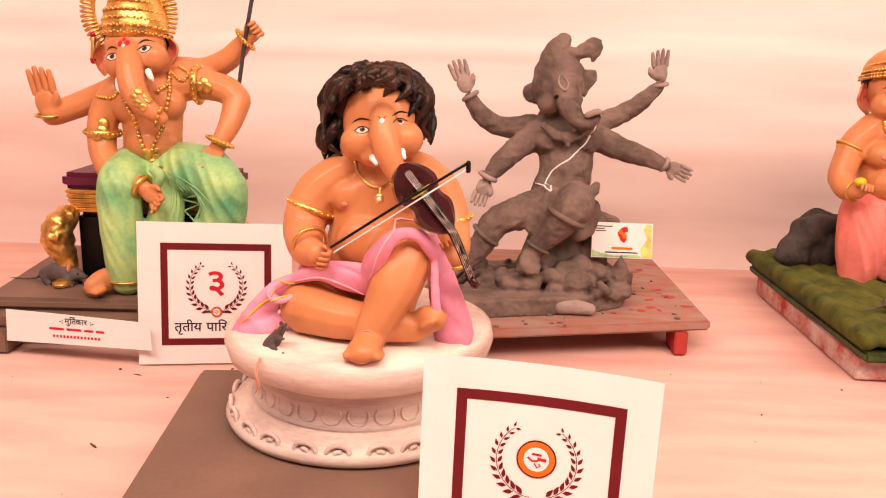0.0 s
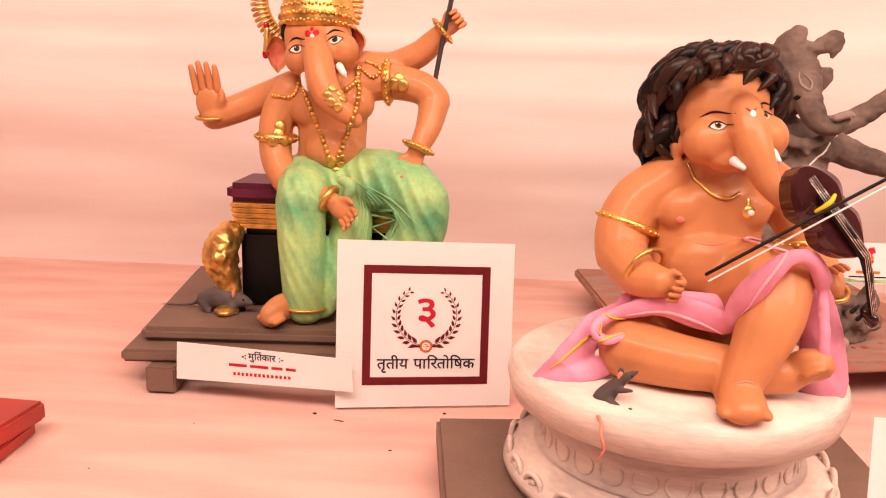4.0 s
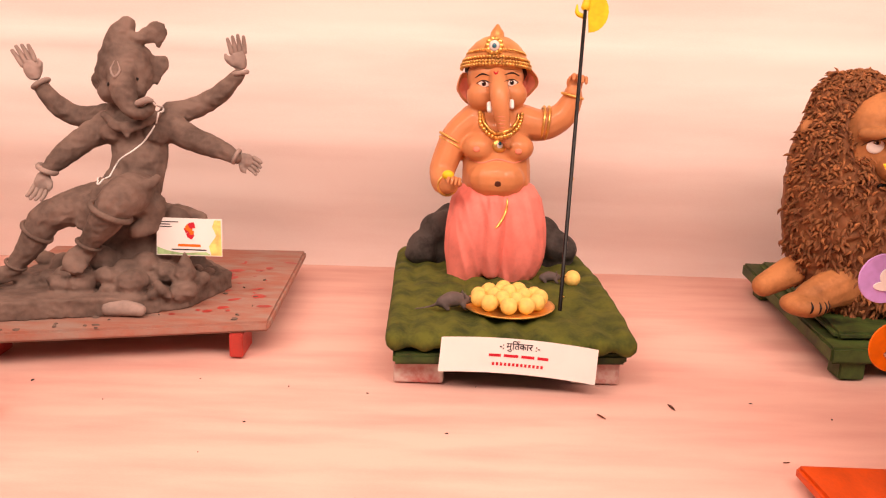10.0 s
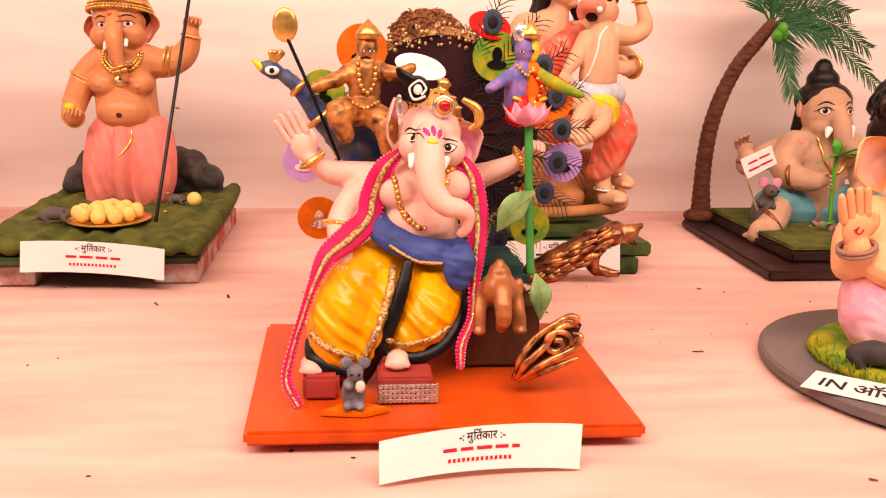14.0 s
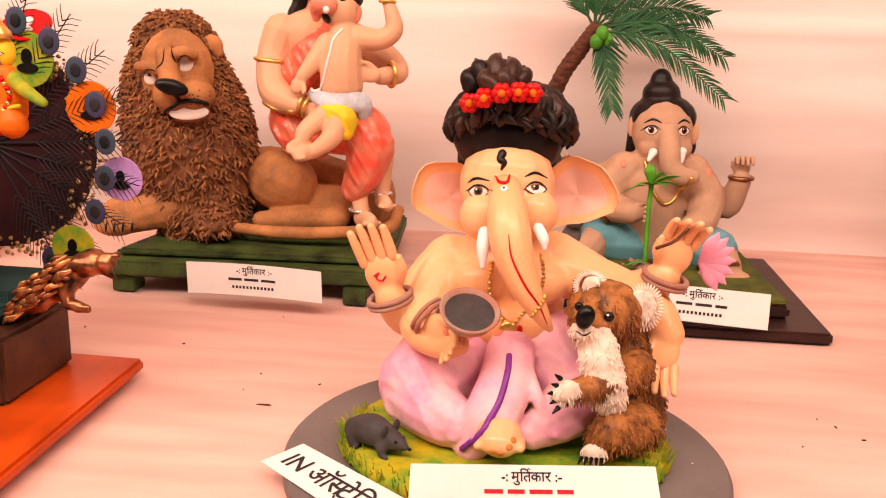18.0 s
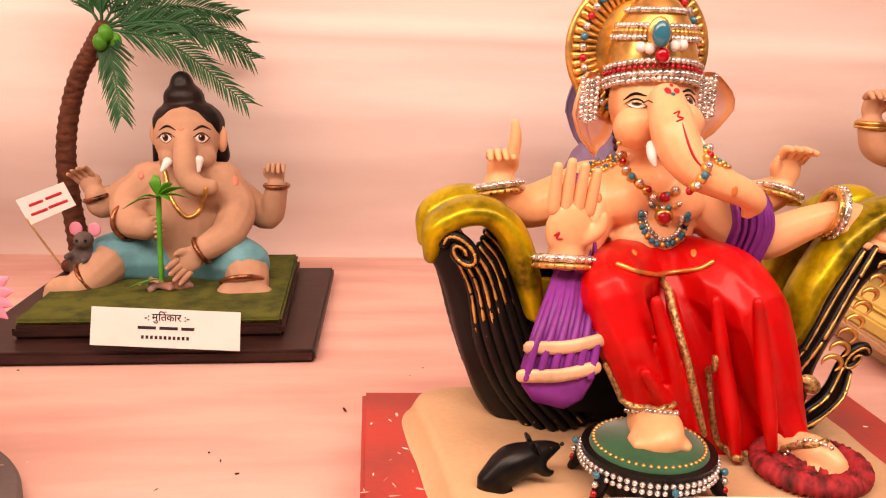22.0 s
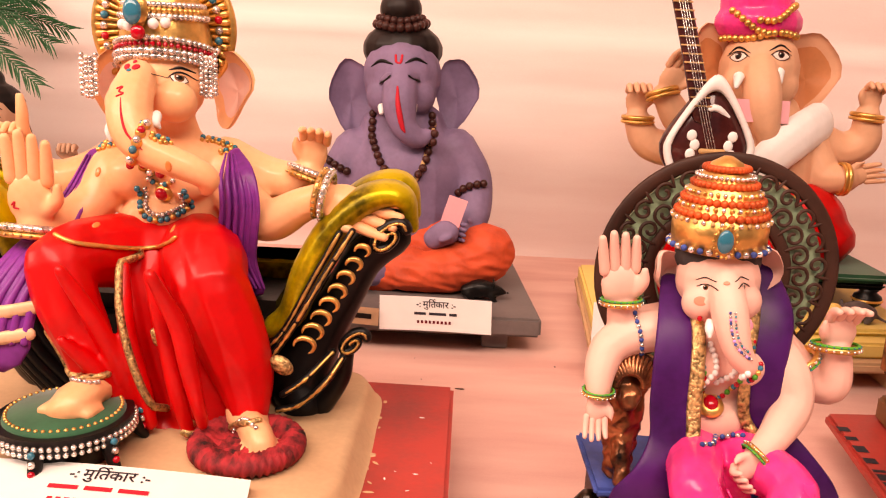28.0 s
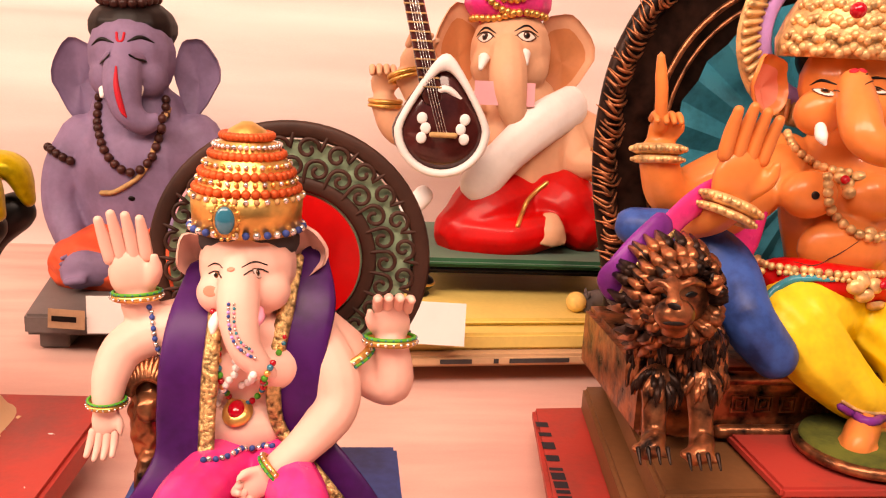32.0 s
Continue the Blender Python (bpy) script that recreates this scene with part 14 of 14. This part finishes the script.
name_card((1.502, 0.504, 0.019), (1.665, 0.498, 0.037), (1.659, 0.512, 0.066), (1.502, 0.516, 0.052), 0.0, 0.0, REDINK, "before the grass mound on the round base", 7)
name_card((2.319, 0.944, 0.029), (2.443, 0.944, 0.028), (2.442, 0.950, 0.065), (2.318, 0.948, 0.067), 0.0, 0.001, INK, "leaning on the grey-brown board", 8, MAROON)
name_card((2.538, 0.862, 0.055), (2.688, 0.862, 0.051), (2.689, 0.870, 0.091), (2.539, 0.870, 0.094), 0.0, 0.001, INK, "leaning on the pale yellow plinth", 9, INK)
name_card((2.106, 0.488, 0.0705), (2.280, 0.476, 0.0705), (2.276, 0.520, 0.078), (2.110, 0.532, 0.078), -0.002, 0.0, REDINK, "lying on the tan plinth", 10)
tg = Card("wooden_tag", (2.283, 0.940, 0.036), (2.318, 0.940, 0.034), (2.318, 0.943, 0.053), (2.283, 0.943, 0.055), 0.0, "small varnished wooden tag with dark writing, by the board", 0.0, "tag", BROWNPAPER)
tg.words(tg.w * 0.1, tg.w * 0.9, tg.h * 0.35, tg.h * 0.4, HAIR, random.Random(4))

def leaf_shape(x, y, a, ln, wd):
    """A pointed leaf from its stalk end, along angle a."""
    c, s = math.cos(a), math.sin(a)
    pts = [(0, 0), (0.35, -0.5), (0.62, -0.38), (1, 0), (0.62, 0.38), (0.35, 0.5)]
    return [(x + c * u * ln - s * v * wd, y + s * u * ln + c * v * wd) for u, v in pts], [(0, 1, 2, 3, 4, 5)]

def laurel(r):
    """Two branches of leaves round a circle."""
    shapes = []
    for sgn in (-1, 1):
        arc = []
        for i in range(27):
            a = radians(-84 + i * 5.3)
            arc.append((sgn * r * math.cos(a), r * math.sin(a)))
        shapes.append(stroke(arc, r * 0.018))
        for i in range(11):
            a = radians(-72 + i * 12.6)
            k = 1.0 - 0.05 * i
            for o, turn in ((1.03, -0.62), (0.97, 0.62)):
                x, y = r * o * math.cos(a), r * o * math.sin(a)
                v, f = leaf_shape(x, y, a + math.pi / 2 + turn, r * 0.30 * k, r * 0.13 * k)
                shapes.append(([(sgn * p, q) for p, q in v], [t[::-1] for t in f] if sgn < 0 else f))
    return join(*shapes)

def disc(r0, r1, n=40):
    vs = [(r * math.cos(2 * math.pi * i / n), r * math.sin(2 * math.pi * i / n)) for i in range(n) for r in (r0, r1)]
    return vs, [(2 * i, 2 * i + 1, (2 * i + 3) % (2 * n), (2 * i + 2) % (2 * n)) for i in range(n)]

def prize_card(bl, br, tr, tl, bow, arch, label, third):
    c = Card("prize_card", bl, br, tr, tl, bow, label, arch)
    w, h = c.w, c.h
    x0, x1, y0, y1, t = w * 0.148, w * 0.865, h * 0.135, h * 0.857, w * 0.046
    for a in ((x0, x1, y0, y0 + t), (x0, x1, y1 - t, y1), (x0, x0 + t, y0 + t, y1 - t), (x1 - t, x1, y0 + t, y1 - t)):
        c.bar("frame", *a, MAROON)
    cx, cy, r = (x0 + x1) / 2, h * 0.555, w * 0.172
    c.print("laurel_wreath", laurel(1.0), cx, cy, r, MAROON)
    k = 0.42 if third else 1.0
    sx, sy = (cx, cy - r * 1.02) if third else (cx, cy + r * 0.05)
    s = r * 0.50 * k
    c.print("seal", disc(0.0001, 1.0), sx, sy, s, MAROON, 0.0007, "round printed seal")
    c.print("seal_ring", disc(0.66, 0.92), sx, sy, s, ORANGEINK, 0.0010)
    c.print("seal_centre", disc(0.0001, 0.64), sx, sy, s, PAPER, 0.0012)
    c.print("seal_mark", join(stroke([(-0.45, 0.1), (-0.2, -0.1), (0.1, -0.05)], 0.1), stroke([(-0.25, 0.28), (0.25, 0.25)], 0.12), stroke([(0.05, 0.05), (0.5, 0.0)], 0.16), stroke([(-0.1, -0.2), (0.05, -0.42), (0.22, -0.3), (0.12, -0.2)], 0.07)), sx, sy, s, REDINK, 0.0015)
    if third:
        ribbon = join(*[([(g * 0.9, 0.12), (g * 1.9, 0.22), (g * 1.65, 0.0), (g * 1.9, -0.22), (g * 0.9, -0.16)], [(0, 1, 2, 3, 4) if g < 0 else (4, 3, 2, 1, 0)]) for g in (-1, 1)])
        c.print("ribbon", ribbon, sx, sy, s, MAROON, 0.0006)
        c.print("numeral", DIGIT3, cx - r * 0.42, cy - r * 0.28, r * 1.35, REDINK, sx=1.15)
        c.print("wording", THIRD, x0 + t + (x1 - x0 - 2 * t) * 0.06, h * 0.235, w * 0.088, INK, sx=1.0)
    else:
        c.print("wording", CONSOLATION, x0 + t + (x1 - x0 - 2 * t) * 0.035, h * 0.235, w * 0.075, INK, sx=0.98)
    return c

prize_card((-0.297, 0.905, 0.001), (-0.126, 0.932, 0.001), (-0.127, 0.948, 0.162), (-0.297, 0.921, 0.166), 0.0, 0.0,
           "white third prize card with maroon frame and laurel wreath", True)
prize_card((0.049, 0.550, 0.000), (0.206, 0.527, -0.002), (0.214, 0.548, 0.149), (0.051, 0.572, 0.154), 0.004, 0.002,
           "white consolation prize card with maroon frame and round seal", False)

bc = Card("business_card", (0.234, 1.074, 0.106), (0.313, 1.077, 0.105), (0.312, 1.084, 0.150), (0.234, 1.081, 0.151), 0.0, "white business card with an orange splash, stuck in the clay", category="card")
rnd = random.Random(12)
def splash(x, y, r, seed, n=18):
    q = random.Random(seed)
    return [(x + r * q.uniform(0.7, 1.15) * math.cos(2 * math.pi * i / n), y + r * q.uniform(0.7, 1.15) * math.sin(2 * math.pi * i / n)) for i in range(n)], [tuple(range(n))]
PALEYEL = paint("pale_yellow_print", (0.80, 0.62, 0.20), 0.6, var=0.15, scale=80, bump=0, spot=(0.80, 0.35, 0.12))
PALEGRN = paint("pale_green_print", (0.30, 0.50, 0.25), 0.6, var=0.2, scale=80, bump=0)
bc.print("edge_tint", ([(0.066, 0.001), (0.0785, 0.001), (0.0775, 0.044), (0.070, 0.044), (0.067, 0.036), (0.072, 0.025), (0.063, 0.012)], [(0, 1, 2, 3, 4, 5, 6)]), 0, 0, 1, PALEYEL)
bc.print("bottom_tint", ([(0.001, 0.001), (0.066, 0.001), (0.06, 0.005), (0.03, 0.003), (0.012, 0.006), (0.001, 0.010)], [(0, 1, 2, 3, 4, 5)]), 0, 0, 1, PALEGRN)
for k in range(5):
    bc.print("mark", splash(0.041 + rnd.uniform(-0.004, 0.004), 0.025 + 0.003 * k, rnd.uniform(0.003, 0.0055), k), 0, 0, 1, ORANGEINK if k % 2 else REDINK, 0.0004 + 0.0002 * k)
bc.bar("bar", 0.026, 0.053, 0.011, 0.014, ORANGEINK)
bc.bar("bar", 0.018, 0.060, 0.0065, 0.008, INK)
for k, ln in enumerate((0.022, 0.012, 0.014)):
    bc.bar("bar", 0.004, 0.004 + ln, 0.040 - 0.003 * k, 0.0412 - 0.003 * k, INK)

# hand-lettered card leaning on the round base
ic = Card("lettered_card", (1.3825, 0.568, 0.0155), (1.4905, 0.479, 0.0165), (1.512, 0.513, 0.0215), (1.409, 0.589, 0.0215), 0.0, "tilted white paper card with brush lettering on the round base", category="card")
s = ic.h * 0.62
ic.print("lettering", join(run([("IN", 0, 0), ("ऑ", 1.25, 0), ("स", 2.25, 0), ("टे", 2.75, 0), ("\u093fल", 3.30, 0), ("या", 4.22, 0)]), stroke([(2.86, -0.02), (2.99, -0.2), (3.14, -0.04)], 0.08)), ic.w * 0.07, ic.h * 0.26, s, INK, sx=ic.w * 0.86 / (s * 5.1))

# ---- packing tape roll, writing on the boards, dust and chips ----
e = empty("tape_roll", 2.657, 0.445, 0.0)
ax = Vector((-0.27, -0.96, 0.0)).normalized()
def hoop(name, r0, r1, y0, y1, mat, label=""):
    sd, up = ax.cross(Vector((0, 0, 1))).normalized(), Vector((0, 0, 1))
    n, vs, fs = 72, [], []
    for i in range(n):
        a = 2 * math.pi * i / n
        o = sd * math.cos(a) + up * math.sin(a)
        vs += [o * r + ax * y + up * 0.034 for r, y in ((r0, y0), (r1, y0), (r1, y1), (r0, y1))]
    for i in range(n):
        j = (i + 1) % n
        for k in range(4):
            fs.append((4 * i + k, 4 * i + (k + 1) % 4, 4 * j + (k + 1) % 4, 4 * j + k))
    return link(name, vs, fs, mat, e, label)
hoop("tape", 0.0290, 0.0337, -0.013, 0.013, BROWNPAPER, "brown packing tape")
hoop("core", 0.0268, 0.0288, -0.013, 0.013, paint("grey_card_core", (0.55, 0.47, 0.42), 0.7, var=0.05), "pale cardboard core")
for k in range(16):
    a0 = -0.75 + k * 0.085
    sd, up = ax.cross(Vector((0, 0, 1))).normalized(), Vector((0, 0, 1))
    for y in (-0.009, 0.001, 0.007):
        vs = [(sd * math.cos(a) + up * math.sin(a)) * 0.0266 + ax * yy + up * 0.034 for a in (a0, a0 + 0.06) for yy in (y - 0.002, y + 0.0025)]
        link("bar", vs, [(0, 1, 3, 2)], BLUE, e)
tagged(e, "half-used roll of brown packing tape standing on edge", "tape roll")

def scrawl(board_root, a, b, z, wd, mat, seed, n=9):
    """Hand-written words as plain bars along a line from a to b."""
    q, ox = random.Random(seed), board_root.location
    d = Vector((b[0] - a[0], b[1] - a[1], 0))
    L = d.length
    d.normalize()
    s = Vector((-d.y, d.x, 0))
    x = 0.0
    while x < L - 0.01:
        ln = q.uniform(0.004, 0.012)
        o = Vector((a[0], a[1], z)) - ox + d * x
        vs = [o - s * wd / 2, o + d * ln - s * wd / 2, o + d * ln + s * wd / 2, o + s * wd / 2]
        link("bar", vs, [(0, 1, 2, 3)], mat, board_root)
        x += ln + q.choice((0.0025, 0.003, 0.010))
scrawl(t_board, (2.736, 0.735), (2.712, 0.452), 0.0334, 0.010, INK, 5)
for x0, x1 in ((2.668, 2.700), (2.722, 2.727), (2.738, 2.800)):
    o = s_board.location
    y0 = 0.872 + (x0 - 2.543) * 0.0724 - 0.0006
    y1 = 0.872 + (x1 - 2.543) * 0.0724 - 0.0006
    link("bar", [(x0 - o.x, y0 - o.y, 0.0256), (x1 - o.x, y1 - o.y, 0.0256), (x1 - o.x, y1 - o.y, 0.0304), (x0 - o.x, y0 - o.y, 0.0304)], [(0, 1, 2, 3)], DKGREY, s_board)

# white stencilled border on the chipped red board
CHALK = paint("worn_white_stencil", (0.70, 0.48, 0.42), 0.7, var=0.2, scale=120, bump=0.1, spot=(0.50, 0.16, 0.13))
def stencil(name, shape, z=0.0505):
    vs, fs = shape
    ox = red_board.location
    return link(name, [(x - ox.x, y - ox.y, z) for x, y in vs], fs, CHALK, red_board, "worn white stencil")
stencil("stencil_line", stroke([(2.2705, 0.4583), (2.3169, 0.4578), (2.319, 0.4974)], 0.0012))
stencil("stencil_line", stroke([(2.2553, 0.4888), (2.298, 0.4785), (2.2983, 0.4924)], 0.0012))
for cx, cy in [(2.3075, 0.4874), (2.3056, 0.4684), (2.2882, 0.4688), (2.2711, 0.4698)]:
    petals = []
    for i in range(8):
        a = 2 * math.pi * i / 8
        petals.append(stroke([(cx + 0.0015 * math.cos(a), cy + 0.0015 * math.sin(a)), (cx + 0.0065 * math.cos(a - 0.25), cy + 0.0065 * math.sin(a - 0.25)), (cx + 0.0078 * math.cos(a), cy + 0.0078 * math.sin(a)), (cx + 0.0065 * math.cos(a + 0.25), cy + 0.0065 * math.sin(a + 0.25)), (cx + 0.0015 * math.cos(a), cy + 0.0015 * math.sin(a))], 0.0009))
    stencil("stencil_flower", join(*petals))

def flecks(name, n, spots, r, mat, label, seed, height=0.0008, thin=1.0):
    """Scattered small irregular crumbs: spots give x0, x1, y0, y1, z."""
    q = random.Random(seed)
    vs, fs = [], []
    for k in range(n):
        x0, x1, y0, y1, z = q.choice(spots)
        x, y, a = q.uniform(x0, x1), q.uniform(y0, y1), q.uniform(0, math.pi)
        rr, sq = r * q.uniform(0.35, 1.3), q.uniform(0.25, 0.9) * thin
        b = len(vs)
        for lv, (sc, h) in enumerate(((1.0, 0.0), (0.8, height * q.uniform(0.5, 1.2)))):
            for i in range(6):
                th, w = 2 * math.pi * i / 6, q.uniform(0.7, 1.15) * sc * rr
                u, v = w * math.cos(th), w * math.sin(th) * sq
                vs.append((x + u * math.cos(a) - v * math.sin(a), y + u * math.sin(a) + v * math.cos(a), z + h))
        fs.append(tuple(b + 6 + i for i in range(6)))
        fs += [(b + i, b + (i + 1) % 6, b + 6 + (i + 1) % 6, b + 6 + i) for i in range(6)]
    ob = link(name, vs, fs, mat)
    return tagged(ob, label, "debris", kind="stuff")

flecks("table_crumbs", 150, ((-0.5, 2.7, 0.25, 0.95, -0.0016),), 0.0022, HAIR, "small dark crumbs scattered over the table cloth", 3)
flecks("twig_bits", 36, ((-0.5, 2.7, 0.25, 0.95, -0.0014),), 0.0065, TWIG, "thin brown twig bits on the table cloth", 8, 0.001, 0.28)
flecks("paint_scuffs", 90, ((2.335, 2.385, 0.430, 0.475, 0.0501), (2.29, 2.385, 0.428, 0.455, 0.0501), (2.29, 2.385, 0.428, 0.480, 0.0501), (1.97, 2.01, 0.44, 0.74, 0.0501)), 0.0036, CHALK, "pale scuffed streaks in the red paint", 15, 0.0002, 0.35)
flecks("paint_chips", 44, ((1.975, 2.03, 0.44, 0.75, 0.0500), (2.335, 2.388, 0.435, 0.60, 0.0500), (2.335, 2.388, 0.435, 0.74, 0.0500), (1.98, 2.03, 0.44, 0.50, 0.0500)), 0.0024, PAPER, "white bare patches flaked out of the red paint", 5, 0.0002, 0.5)
flecks("plaster_crumbs", 60, ((2.02, 2.04, 0.44, 0.70, 0.0502), (2.326, 2.345, 0.50, 0.72, 0.0502)), 0.0035, TAN, "tan plaster crumbs along the plinth", 6, 0.0006)
flecks("clay_scraps", 70, ((0.03, 0.36, 1.02, 1.20, 0.0432), (0.02, 0.20, 0.96, 1.03, 0.0432)), 0.0045, CLAY, "grey clay scraps on the worn board", 7, 0.0016)
flecks("red_scuffs", 34, ((0.25, 0.365, 1.03, 1.30, 0.0432),), 0.010, REDBOARD, "red paint showing through the worn board", 9, 0.0002)
flecks("white_flakes", 16, ((1.43, 1.70, 0.49, 0.56, 0.0142), (1.68, 1.72, 0.52, 0.75, 0.0142)), 0.0014, PAPER, "white flakes on the grey round base", 11, 0.0003)

ys = empty("yellow_strap", -0.447, 0.645, 0.0)
line = spline([(-0.16, -0.004, 0.0), (-0.02, -0.006, 0.001), (0.022, 0.002, 0.004), (0.045, 0.020, 0.010)], 8)
vs = [(float(p[0]), float(p[1]) + o * 0.006, float(p[2]) + o2) for p in line for o, o2 in ((-1, 0.0), (1, 0.0), (1, 0.0008), (-1, 0.0008))]
fs = [tuple(4 * i + k for k in q) for i in range(len(line) - 1) for q in ((0, 4, 7, 3), (1, 5, 4, 0), (2, 6, 5, 1), (3, 7, 6, 2))]
link("strap", vs, fs, YELLOW2, ys)
tagged(ys, "short curled yellow plastic strap on the table cloth", "strap")

# corner of a further throne at the table's end
tb2 = empty("side_throne", -0.685, 0.765, 0.0555)
part("step", slab_bm(-0.06, 0.062, -0.040, 0.045, 0.0, 0.020, 0.002), BROWN, tb2)
part("gilt_edge", slab_bm(-0.06, 0.066, -0.044, 0.048, 0.0202, 0.026, 0.002), GOLD, tb2, "worn gilt edge")
part("upper_step", slab_bm(-0.06, 0.050, -0.032, 0.040, 0.0262, 0.060, 0.002), BROWN, tb2)
v, q = lathe([(0.020, 0.0602), (0.012, 0.066), (0.009, 0.078), (0.014, 0.088), (0.010, 0.095), (0.0005, 0.096)], 24, False)
link("post", v, q, COPPER, tb2, "turned copper post", smooth=True, at=pose(0.034, -0.012, 0))
v, q = ball((0.03, -0.012, 0.112), 0.016)
link("finial", v, q, GRASS, tb2, "green painted finial", smooth=True)
tagged(tb2, "stepped brown and gilt throne base on the grey plinth", "throne")
